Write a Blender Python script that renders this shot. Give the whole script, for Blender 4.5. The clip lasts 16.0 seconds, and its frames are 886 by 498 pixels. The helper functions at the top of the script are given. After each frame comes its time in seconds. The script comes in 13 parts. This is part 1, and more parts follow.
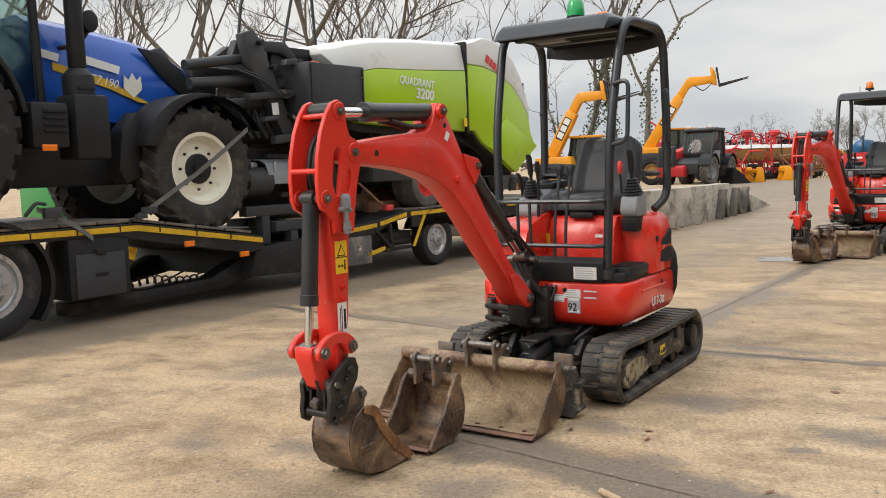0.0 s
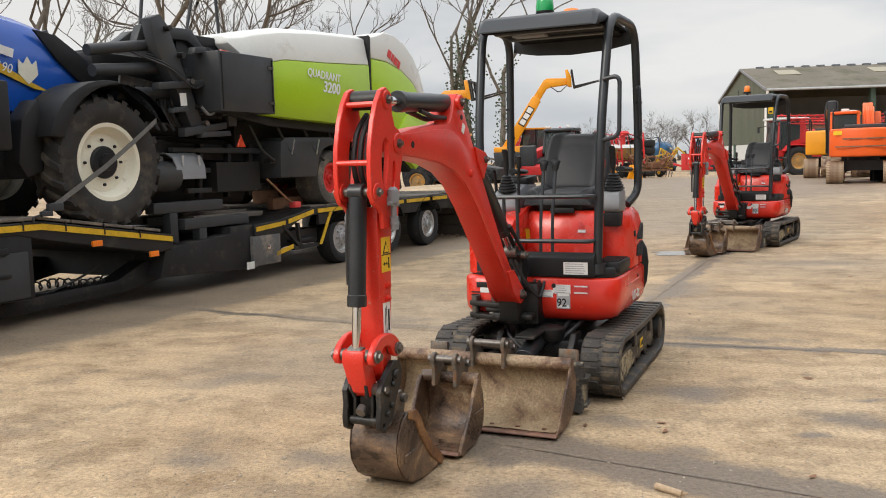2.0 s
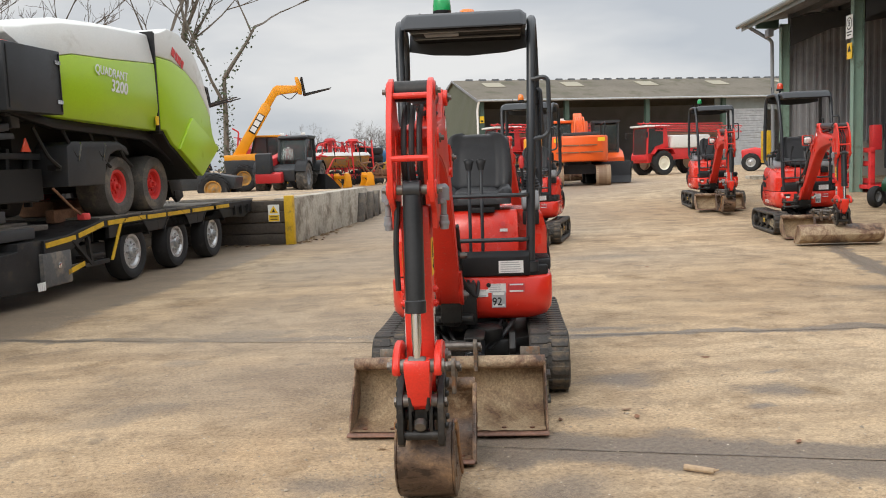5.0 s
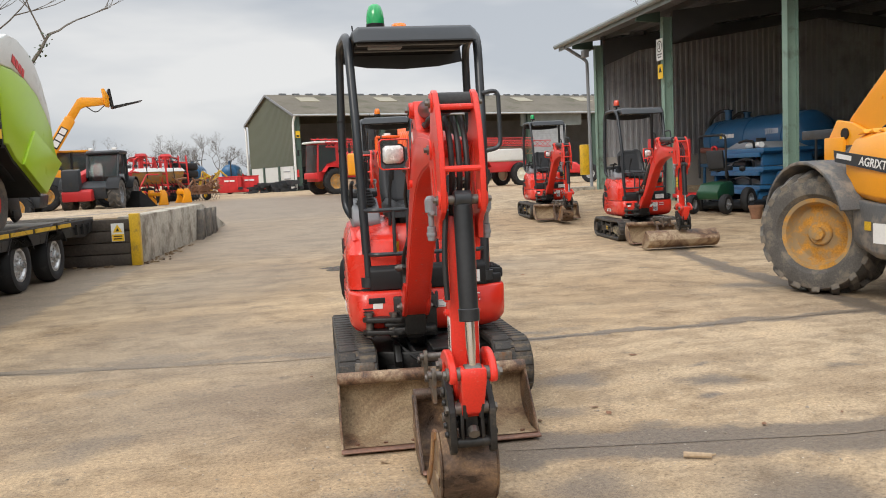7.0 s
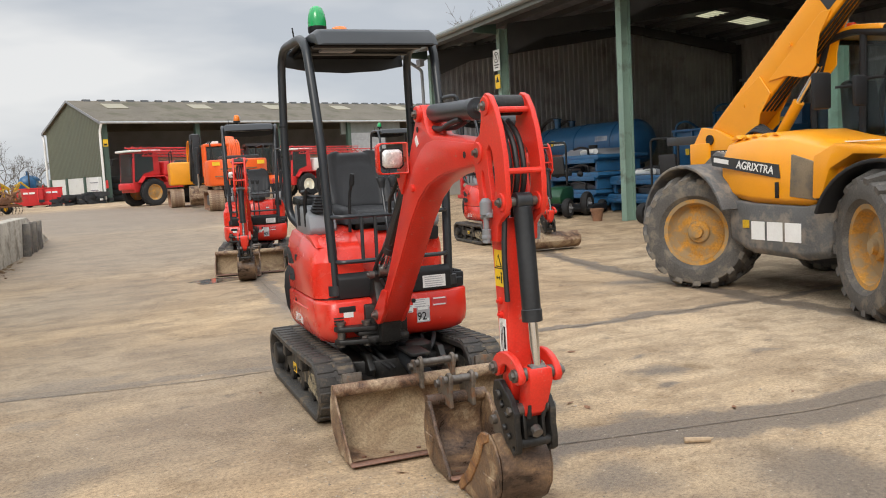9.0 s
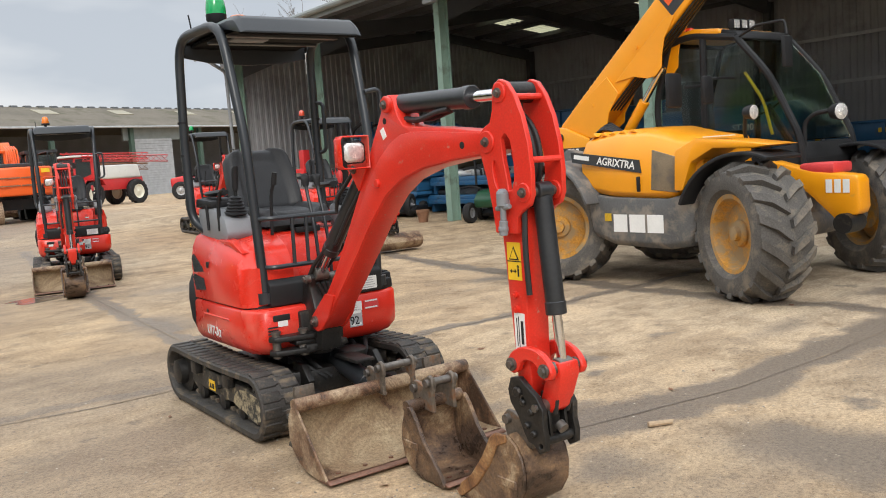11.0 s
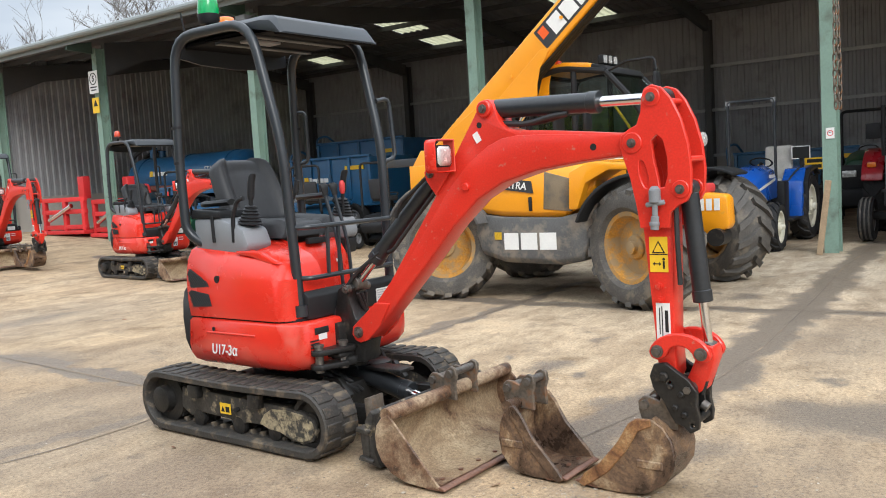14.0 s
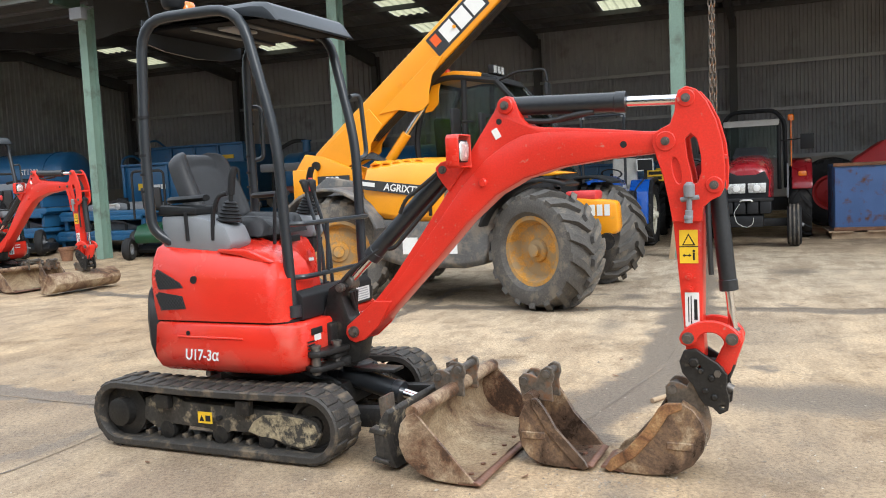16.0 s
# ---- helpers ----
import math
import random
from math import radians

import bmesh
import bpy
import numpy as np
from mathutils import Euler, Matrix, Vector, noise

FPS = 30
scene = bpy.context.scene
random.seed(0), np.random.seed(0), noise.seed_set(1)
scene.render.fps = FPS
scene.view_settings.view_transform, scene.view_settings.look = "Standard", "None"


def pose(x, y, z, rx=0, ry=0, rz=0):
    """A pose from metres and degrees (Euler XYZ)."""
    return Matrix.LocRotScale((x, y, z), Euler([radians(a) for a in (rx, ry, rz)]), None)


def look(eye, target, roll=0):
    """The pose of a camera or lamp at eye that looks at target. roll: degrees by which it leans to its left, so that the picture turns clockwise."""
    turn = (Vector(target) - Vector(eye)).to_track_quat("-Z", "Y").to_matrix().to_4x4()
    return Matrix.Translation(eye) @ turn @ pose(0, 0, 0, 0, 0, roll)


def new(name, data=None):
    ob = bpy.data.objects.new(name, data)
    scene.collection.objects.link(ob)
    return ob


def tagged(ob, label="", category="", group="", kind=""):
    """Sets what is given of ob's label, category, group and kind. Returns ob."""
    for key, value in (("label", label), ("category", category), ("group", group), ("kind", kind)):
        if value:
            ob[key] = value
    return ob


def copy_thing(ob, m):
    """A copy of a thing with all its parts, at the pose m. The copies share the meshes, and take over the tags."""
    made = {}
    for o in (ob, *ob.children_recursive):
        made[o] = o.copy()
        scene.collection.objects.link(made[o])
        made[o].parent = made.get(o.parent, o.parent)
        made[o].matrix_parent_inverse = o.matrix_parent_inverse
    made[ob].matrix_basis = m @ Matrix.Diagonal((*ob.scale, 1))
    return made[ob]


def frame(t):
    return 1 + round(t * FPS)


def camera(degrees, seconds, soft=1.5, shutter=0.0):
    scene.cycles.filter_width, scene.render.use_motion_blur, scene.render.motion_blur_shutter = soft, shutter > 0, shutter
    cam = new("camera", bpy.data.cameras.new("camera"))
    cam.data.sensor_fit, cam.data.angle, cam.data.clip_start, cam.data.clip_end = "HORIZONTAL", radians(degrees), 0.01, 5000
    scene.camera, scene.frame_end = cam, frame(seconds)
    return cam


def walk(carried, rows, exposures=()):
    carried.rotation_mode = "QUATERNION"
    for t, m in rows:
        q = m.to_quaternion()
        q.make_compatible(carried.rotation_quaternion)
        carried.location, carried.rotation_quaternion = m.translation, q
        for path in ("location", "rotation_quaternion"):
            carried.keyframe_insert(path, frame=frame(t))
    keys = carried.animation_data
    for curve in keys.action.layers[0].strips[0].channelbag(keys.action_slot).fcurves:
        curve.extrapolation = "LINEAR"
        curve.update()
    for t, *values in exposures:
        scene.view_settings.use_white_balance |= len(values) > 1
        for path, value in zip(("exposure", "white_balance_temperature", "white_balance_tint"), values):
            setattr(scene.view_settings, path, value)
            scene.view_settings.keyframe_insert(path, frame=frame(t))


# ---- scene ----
cam = camera(54.9, 16.0, 1.0)
PATH = [
    (0, (0.24, 0.335, 1.386), (0.128, 2.323, 1.202), -2.0),
    (0.5, (0.063, 0.403, 1.367), (0.029, 2.394, 1.177), -2.0),
    (1, (-0.123, 0.497, 1.395), (-0.074, 2.487, 1.203), -1.9),
    (1.5, (-0.351, 0.524, 1.386), (-0.209, 2.509, 1.192), -1.8),
    (2, (-0.615, 0.516, 1.39), (-0.371, 2.491, 1.19), -1.6),
    (2.5, (-0.804, 0.632, 1.369), (-0.445, 2.589, 1.163), -1.5),
    (3, (-0.97, 0.743, 1.39), (-0.497, 2.675, 1.182), -1.6),
    (3.5, (-1.226, 0.785, 1.386), (-0.64, 2.686, 1.182), -1.9),
    (4, (-1.466, 0.826, 1.385), (-0.775, 2.692, 1.189), -2.0),
    (4.2, (-1.537, 0.876, 1.38), (-0.805, 2.727, 1.182), -2.1),
    (6.3, (-2.369, 1.337, 1.386), (-1.239, 2.976, 1.193), -2.3),
    (6.5, (-2.436, 1.385, 1.402), (-1.266, 2.995, 1.21), -2.5),
    (7, (-2.638, 1.526, 1.4), (-1.376, 3.066, 1.214), -2.6),
    (7.5, (-2.869, 1.654, 1.417), (-1.526, 3.125, 1.236), -2.8),
    (8, (-2.996, 1.841, 1.412), (-1.58, 3.242, 1.231), -2.9),
    (8.5, (-3.098, 2.014, 1.419), (-1.608, 3.335, 1.236), -3.0),
    (9, (-3.285, 2.211, 1.424), (-1.717, 3.438, 1.236), -3.1),
    (9.5, (-3.435, 2.387, 1.412), (-1.787, 3.503, 1.215), -3.1),
    (10, (-3.492, 2.634, 1.421), (-1.771, 3.632, 1.215), -3.2),
    (10.2, (-3.509, 2.711, 1.426), (-1.764, 3.666, 1.219), -3.4),
    (12.3, (-3.818, 3.702, 1.399), (-1.916, 4.29, 1.212), -3.9),
    (12.5, (-3.883, 3.814, 1.397), (-1.969, 4.365, 1.214), -3.8),
    (13, (-3.993, 4.078, 1.418), (-2.052, 4.524, 1.233), -4.0),
    (13.5, (-4.028, 4.341, 1.397), (-2.063, 4.676, 1.227), -3.8),
    (14, (-4.054, 4.575, 1.386), (-2.074, 4.804, 1.219), -3.5),
    (14.5, (-4.126, 4.854, 1.389), (-2.137, 4.975, 1.225), -3.1),
    (15, (-4.059, 5.082, 1.359), (-2.066, 5.09, 1.198), -2.9),
    (15.5, (-3.997, 5.283, 1.369), (-2.006, 5.178, 1.21), -2.8),
    (16, (-4.048, 5.566, 1.362), (-2.067, 5.344, 1.198), -2.7),
]
walk(cam, [(t, look(eye, target, roll)) for t, eye, target, roll in PATH],
     exposures=[(0, 0.05, 6620, 10), (6, 0.0, 6500, 10), (10, 0.05, 6450, 10), (13, 0.27, 6150, 8), (16, 0.43, 5990, 8)])

# ---- sky and light ----
scene.view_settings.exposure = 0.0
world = bpy.data.worlds.new("overcast_sky")
scene.world = world
world.use_nodes = True
wn, wl = world.node_tree.nodes, world.node_tree.links
wn.clear()
w_out = wn.new("ShaderNodeOutputWorld")
w_bg = wn.new("ShaderNodeBackground")
w_sky = wn.new("ShaderNodeTexSky")
w_sky.sky_type = "NISHITA"
w_sky.sun_disc = False
w_sky.sun_elevation = radians(38)
w_sky.sun_rotation = radians(243)
w_hsv = wn.new("ShaderNodeHueSaturation")
w_hsv.inputs["Saturation"].default_value = 0.25
w_hsv.inputs["Value"].default_value = 0.02
w_co = wn.new("ShaderNodeTexCoord")
w_sep = wn.new("ShaderNodeSeparateXYZ")
# an overcast vault: three times as bright overhead as near the horizon
w_rise = wn.new("ShaderNodeMapRange")
w_rise.inputs["From Min"].default_value, w_rise.inputs["From Max"].default_value = 0.2, 1.0
w_rise.inputs["To Min"].default_value, w_rise.inputs["To Max"].default_value = 0.56, 1.85
w_map = wn.new("ShaderNodeMapping")
w_map.inputs["Scale"].default_value = (1.0, 1.0, 3.6)
w_noise = wn.new("ShaderNodeTexNoise")
w_noise.inputs["Scale"].default_value = 1.9
w_noise.inputs["Detail"].default_value = 5
w_noise.inputs["Roughness"].default_value = 0.5
w_ramp = wn.new("ShaderNodeValToRGB")
w_ramp.color_ramp.elements[0].position, w_ramp.color_ramp.elements[0].color = 0.40, (0.72, 0.78, 0.86, 1)
w_ramp.color_ramp.elements[1].position, w_ramp.color_ramp.elements[1].color = 0.60, (1.22, 1.22, 1.21, 1)
w_mul = wn.new("ShaderNodeMixRGB")
w_mul.blend_type, w_mul.inputs[0].default_value = "MULTIPLY", 1.0
w_add = wn.new("ShaderNodeMixRGB")
w_add.blend_type, w_add.inputs[0].default_value = "ADD", 1.0
wl.new(w_co.outputs["Generated"], w_sep.inputs[0])
wl.new(w_sep.outputs["Z"], w_rise.inputs["Value"])
wl.new(w_co.outputs["Generated"], w_map.inputs[0])
wl.new(w_map.outputs[0], w_noise.inputs["Vector"])
wl.new(w_noise.outputs["Fac"], w_ramp.inputs[0])
wl.new(w_ramp.outputs[0], w_mul.inputs[1])
wl.new(w_rise.outputs[0], w_mul.inputs[2])
wl.new(w_sky.outputs[0], w_hsv.inputs["Color"])
wl.new(w_mul.outputs[0], w_add.inputs[1])
wl.new(w_hsv.outputs[0], w_add.inputs[2])
wl.new(w_add.outputs[0], w_bg.inputs["Color"])
w_bg.inputs["Strength"].default_value = 1.0
wl.new(w_bg.outputs[0], w_out.inputs[0])

sun_data = bpy.data.lights.new("sun", "SUN")
sun_data.energy, sun_data.angle, sun_data.color = 1.5, radians(22), (1.0, 0.94, 0.86)
sun = new("sun", sun_data)
sun.matrix_world = look((-24, -8, 20), (0, 4, 0))


# ---- materials ----
def mat(name, c, rough=0.5, metal=0.0, var=0.25, scale=6.0, bump=0.0, fine=60.0, dirt=None, dirt_at=0.6, dirt_scale=3.0, coat=0.0, per_object=0.0, spec=0.5):
    """A surface with large and fine variation of tone, fine relief and blotches of a second colour."""
    m = bpy.data.materials.new(name)
    m.use_nodes = True
    n, l = m.node_tree.nodes, m.node_tree.links
    b = n["Principled BSDF"]
    co = n.new("ShaderNodeTexCoord")
    big = n.new("ShaderNodeTexNoise")
    big.inputs["Scale"].default_value, big.inputs["Detail"].default_value = scale, 6
    small = n.new("ShaderNodeTexNoise")
    small.inputs["Scale"].default_value, small.inputs["Detail"].default_value = fine, 4
    l.new(co.outputs["Object"], big.inputs["Vector"])
    l.new(co.outputs["Object"], small.inputs["Vector"])
    two = n.new("ShaderNodeMath")
    two.operation = "MULTIPLY_ADD"
    two.inputs[1].default_value = 0.5
    l.new(small.outputs["Fac"], two.inputs[0])
    half = n.new("ShaderNodeMath")
    half.operation, half.inputs[1].default_value = "MULTIPLY", 0.5
    l.new(big.outputs["Fac"], half.inputs[0])
    l.new(half.outputs[0], two.inputs[2])
    ramp = n.new("ShaderNodeValToRGB")
    lo = tuple(max(0.0, v * (1 - var)) for v in c)
    hi = tuple(min(1.0, v * (1 + var)) for v in c)
    ramp.color_ramp.elements[0].position, ramp.color_ramp.elements[0].color = 0.35, (*lo, 1)
    ramp.color_ramp.elements[1].position, ramp.color_ramp.elements[1].color = 0.65, (*hi, 1)
    l.new(two.outputs[0], ramp.inputs[0])
    colour = ramp.outputs[0]
    rough_out = None
    if dirt:
        spots = n.new("ShaderNodeTexNoise")
        spots.inputs["Scale"].default_value, spots.inputs["Detail"].default_value, spots.inputs["Roughness"].default_value = dirt_scale, 8, 0.65
        l.new(co.outputs["Object"], spots.inputs["Vector"])
        edge = n.new("ShaderNodeValToRGB")
        edge.color_ramp.elements[0].position, edge.color_ramp.elements[1].position = dirt_at - 0.05, dirt_at + 0.08
        l.new(spots.outputs["Fac"], edge.inputs[0])
        mix = n.new("ShaderNodeMixRGB")
        mix.inputs[2].default_value = (*dirt, 1)
        l.new(edge.outputs[0], mix.inputs[0])
        l.new(colour, mix.inputs[1])
        colour = mix.outputs[0]
        rr = n.new("ShaderNodeMapRange")
        rr.inputs["To Min"].default_value, rr.inputs["To Max"].default_value = rough, min(1.0, rough + 0.3)
        l.new(edge.outputs[0], rr.inputs["Value"])
        l.new(rr.outputs[0], b.inputs["Roughness"])
    else:
        rr = n.new("ShaderNodeMapRange")
        rr.inputs["To Min"].default_value, rr.inputs["To Max"].default_value = max(0.02, rough - 0.1), min(1.0, rough + 0.1)
        l.new(big.outputs["Fac"], rr.inputs["Value"])
        l.new(rr.outputs[0], b.inputs["Roughness"])
    if per_object:
        info = n.new("ShaderNodeObjectInfo")
        pr = n.new("ShaderNodeMapRange")
        pr.inputs["To Min"].default_value, pr.inputs["To Max"].default_value = 1 - per_object, 1 + per_object
        l.new(info.outputs["Random"], pr.inputs["Value"])
        hs = n.new("ShaderNodeHueSaturation")
        l.new(pr.outputs[0], hs.inputs["Value"])
        l.new(colour, hs.inputs["Color"])
        colour = hs.outputs[0]
    l.new(colour, b.inputs["Base Color"])
    b.inputs["Metallic"].default_value = metal
    b.inputs["Specular IOR Level"].default_value = spec
    if coat:
        b.inputs["Coat Weight"].default_value, b.inputs["Coat Roughness"].default_value = coat, 0.12
    if bump:
        bp = n.new("ShaderNodeBump")
        bp.inputs["Strength"].default_value, bp.inputs["Distance"].default_value = bump, 0.01
        l.new(two.outputs[0], bp.inputs["Height"])
        l.new(bp.outputs[0], b.inputs["Normal"])
    return m


def glass(name, c=(0.75, 0.85, 0.82), rough=0.03, solid=0.0):
    m = bpy.data.materials.new(name)
    m.use_nodes = True
    b = m.node_tree.nodes["Principled BSDF"]
    b.inputs["Base Color"].default_value = (*c, 1)
    b.inputs["Roughness"].default_value = rough
    b.inputs["Transmission Weight"].default_value = 1.0 - solid
    b.inputs["IOR"].default_value = 1.3
    return m


M_RED = mat("excavator_red", (0.71, 0.032, 0.016), 0.27, var=0.14, scale=2.2, bump=0.03, fine=180, dirt=(0.66, 0.085, 0.055), dirt_at=0.585, dirt_scale=3.5, coat=0.12)
M_RED_WORN = mat("worn_red_paint", (0.68, 0.031, 0.016), 0.36, var=0.12, scale=4, bump=0.05, fine=120, dirt=(0.42, 0.24, 0.18), dirt_at=0.672, dirt_scale=30, coat=0.12)
M_BLACK = mat("black_plastic", (0.018, 0.0185, 0.020), 0.5, var=0.25, scale=5, bump=0.08, fine=220, spec=0.25)
M_POST = mat("dark_canopy_steel", (0.024, 0.028, 0.033), 0.34, var=0.2, scale=4, bump=0.03, fine=200)
M_STEEL_BLK = mat("greasy_black_steel", (0.022, 0.021, 0.020), 0.45, 0.3, var=0.4, scale=9, bump=0.25, fine=70, dirt=(0.10, 0.08, 0.06), dirt_at=0.64, dirt_scale=12)
M_GREY = mat("grey_console_plastic", (0.22, 0.23, 0.245), 0.55, var=0.1, scale=4, bump=0.06, fine=240)
M_SEAT = mat("black_vinyl", (0.040, 0.041, 0.044), 0.45, var=0.2, scale=6, bump=0.12, fine=160, spec=0.25)
# near black, so the canopy's underside holds its shade in the colour
M_ROOF_SHADE = mat("black_roof_lining", (0.007, 0.007, 0.008), 0.75, var=0.2, spec=0.15)
M_CHROME = mat("chromed_rod", (0.72, 0.72, 0.73), 0.12, 1.0, var=0.04)
M_PIN = mat("pin_steel", (0.17, 0.155, 0.14), 0.45, 0.75, var=0.3, scale=20, bump=0.1)
M_CYL = mat("cylinder_black", (0.022, 0.024, 0.027), 0.33, 0.0, var=0.2, scale=6, bump=0.03)
M_HOSE = mat("rubber_hose", (0.018, 0.018, 0.019), 0.55, var=0.2)
M_RUBBER = mat("track_rubber", (0.040, 0.036, 0.032), 0.62, var=0.35, scale=8, bump=0.4, fine=90, dirt=(0.17, 0.132, 0.090), dirt_at=0.57, dirt_scale=9)
M_TYRE = mat("tyre_rubber", (0.105, 0.098, 0.090), 0.7, var=0.3, scale=5, bump=0.25, fine=80, dirt=(0.21, 0.18, 0.142), dirt_at=0.56, dirt_scale=5, spec=0.25)
M_TYRE_CLEAN = mat("dark_tyre_rubber", (0.024, 0.024, 0.025), 0.72, var=0.2, scale=5, bump=0.15, fine=80, dirt=(0.075, 0.07, 0.065), dirt_at=0.62, dirt_scale=4, spec=0.25)
M_TYRE_TRACTOR = mat("dusty_tractor_tyre", (0.030, 0.029, 0.028), 0.7, var=0.25, scale=5, bump=0.2, fine=80, dirt=(0.085, 0.072, 0.058), dirt_at=0.58, dirt_scale=4, spec=0.25)
M_MUD_DRY = mat("dried_mud_crust", (0.38, 0.315, 0.20), 0.9, var=0.4, scale=8, bump=0.7, fine=60, dirt=(0.055, 0.050, 0.042), dirt_at=0.50, dirt_scale=16)
M_MUD = mat("muddy_frame", (0.045, 0.041, 0.036), 0.6, var=0.5, scale=9, bump=0.5, fine=50, dirt=(0.34, 0.28, 0.19), dirt_at=0.585, dirt_scale=15)


def rusted(name, stops, scale=3.2, rough=(0.34, 0.85), bump=0.6):
    """Worked steel: bare metal, rust and dried mud in ragged patches, with fine scratches and crusts."""
    m = bpy.data.materials.new(name)
    m.use_nodes = True
    n, l = m.node_tree.nodes, m.node_tree.links
    b = n["Principled BSDF"]
    co = n.new("ShaderNodeTexCoord")
    def tex(sc, detail, r, stretch=(1, 1, 1)):
        mp = n.new("ShaderNodeMapping")
        mp.inputs["Scale"].default_value = stretch
        t = n.new("ShaderNodeTexNoise")
        t.inputs["Scale"].default_value, t.inputs["Detail"].default_value, t.inputs["Roughness"].default_value = sc, detail, r
        t.inputs["Distortion"].default_value = 0.6
        l.new(co.outputs["Object"], mp.inputs[0])
        l.new(mp.outputs[0], t.inputs["Vector"])
        return t.outputs["Fac"]
    patch = tex(scale, 11, 0.70)
    r = n.new("ShaderNodeValToRGB")
    e = r.color_ramp.elements
    e[0].position, e[0].color = stops[0][0], (*stops[0][1], 1)
    e[1].position, e[1].color = stops[-1][0], (*stops[-1][1], 1)
    for p, c in stops[1:-1]:
        e.new(p).color = (*c, 1)
    l.new(patch, r.inputs[0])
    grain = tex(75, 5, 0.7)
    scratch = tex(26, 3, 0.6, (1.0, 1.0, 3.5))
    g = n.new("ShaderNodeValToRGB")
    g.color_ramp.elements[0].position, g.color_ramp.elements[0].color = 0.32, (0.62, 0.60, 0.58, 1)
    g.color_ramp.elements[1].position, g.color_ramp.elements[1].color = 0.68, (1.30, 1.27, 1.22, 1)
    l.new(grain, g.inputs[0])
    mul = n.new("ShaderNodeMixRGB")
    mul.blend_type, mul.inputs[0].default_value = "MULTIPLY", 1.0
    l.new(r.outputs[0], mul.inputs[1])
    l.new(g.outputs[0], mul.inputs[2])
    sf = n.new("ShaderNodeMapRange")
    sf.inputs["From Min"].default_value, sf.inputs["From Max"].default_value, sf.inputs["To Max"].default_value = 0.66, 0.74, 0.35
    l.new(scratch, sf.inputs["Value"])
    sm = n.new("ShaderNodeMixRGB")
    sm.inputs[2].default_value = (0.34, 0.27, 0.19, 1)
    l.new(sf.outputs[0], sm.inputs[0])
    l.new(mul.outputs[0], sm.inputs[1])
    l.new(sm.outputs[0], b.inputs["Base Color"])
    rr = n.new("ShaderNodeMapRange")
    rr.inputs["From Min"].default_value, rr.inputs["From Max"].default_value = 0.38, 0.62
    rr.inputs["To Min"].default_value, rr.inputs["To Max"].default_value = rough
    l.new(patch, rr.inputs["Value"])
    l.new(rr.outputs[0], b.inputs["Roughness"])
    h = n.new("ShaderNodeMath")
    h.operation, h.inputs[1].default_value = "MULTIPLY_ADD", 0.35
    l.new(grain, h.inputs[0])
    l.new(patch, h.inputs[2])
    bp = n.new("ShaderNodeBump")
    bp.inputs["Strength"].default_value, bp.inputs["Distance"].default_value = bump, 0.012
    l.new(h.outputs[0], bp.inputs["Height"])
    l.new(bp.outputs[0], b.inputs["Normal"])
    return m


M_BUCKET = rusted("rusty_bucket_steel", [(0.39, (0.065, 0.038, 0.026)), (0.45, (0.17, 0.095, 0.056)), (0.50, (0.25, 0.17, 0.11)), (0.55, (0.34, 0.25, 0.165)), (0.62, (0.46, 0.37, 0.26))], 3.4)
M_BUCKET_WET = rusted("damp_rusty_steel", [(0.39, (0.040, 0.026, 0.019)), (0.46, (0.095, 0.058, 0.038)), (0.51, (0.155, 0.100, 0.066)), (0.56, (0.22, 0.135, 0.075)), (0.64, (0.38, 0.29, 0.19))], 4.2, (0.22, 0.60))
M_BUCKET_IN = rusted("dried_mud_bucket", [(0.37, (0.070, 0.040, 0.026)), (0.43, (0.16, 0.095, 0.055)), (0.48, (0.24, 0.165, 0.096)), (0.56, (0.31, 0.23, 0.142)), (0.66, (0.42, 0.335, 0.22))], 2.4, (0.45, 0.9), 0.8)
M_CUTTER = rusted("orange_rust", [(0.36, (0.10, 0.045, 0.022)), (0.45, (0.21, 0.098, 0.042)), (0.55, (0.32, 0.17, 0.07)), (0.66, (0.48, 0.34, 0.18))], 7.0, (0.4, 0.9))
M_EDGE = mat("cutting_edge", (0.17, 0.085, 0.055), 0.45, 0.2, var=0.35, scale=9, bump=0.25, fine=60)
M_EAR = mat("worn_grey_ear", (0.15, 0.125, 0.10), 0.42, 0.35, var=0.4, scale=14, bump=0.25, fine=60, dirt=(0.24, 0.12, 0.06), dirt_at=0.57, dirt_scale=14)
M_WHITE = mat("white_sticker", (0.78, 0.78, 0.76), 0.5, var=0.05)
# black of print, also of holes and the baler's shaded underbelly
M_INK_SHADE = mat("printed_black", (0.02, 0.02, 0.02), 0.6, var=0.1, spec=0.25)
M_INK_GREY = mat("printed_grey", (0.42, 0.42, 0.43), 0.6, var=0.1)
M_INK_RED = mat("printed_red", (0.62, 0.05, 0.05), 0.5, var=0.1)
M_YELLOW = mat("warning_yellow", (0.82, 0.52, 0.02), 0.5, var=0.06)
M_JCB = mat("handler_yellow", (0.84, 0.330, 0.004), 0.40, var=0.08, scale=2, bump=0.02, fine=160, dirt=(0.55, 0.28, 0.05), dirt_at=0.70, dirt_scale=6, coat=0.3)
M_RIM_Y = mat("muddy_yellow_rim", (0.50, 0.235, 0.030), 0.6, var=0.3, scale=5, bump=0.15, dirt=(0.33, 0.23, 0.12), dirt_at=0.47, dirt_scale=6)
M_GRILLE = mat("dusty_brown_mesh", (0.20, 0.155, 0.10), 0.75, var=0.3, scale=6, bump=0.4, fine=90, dirt=(0.12, 0.11, 0.10), dirt_at=0.55, dirt_scale=5)
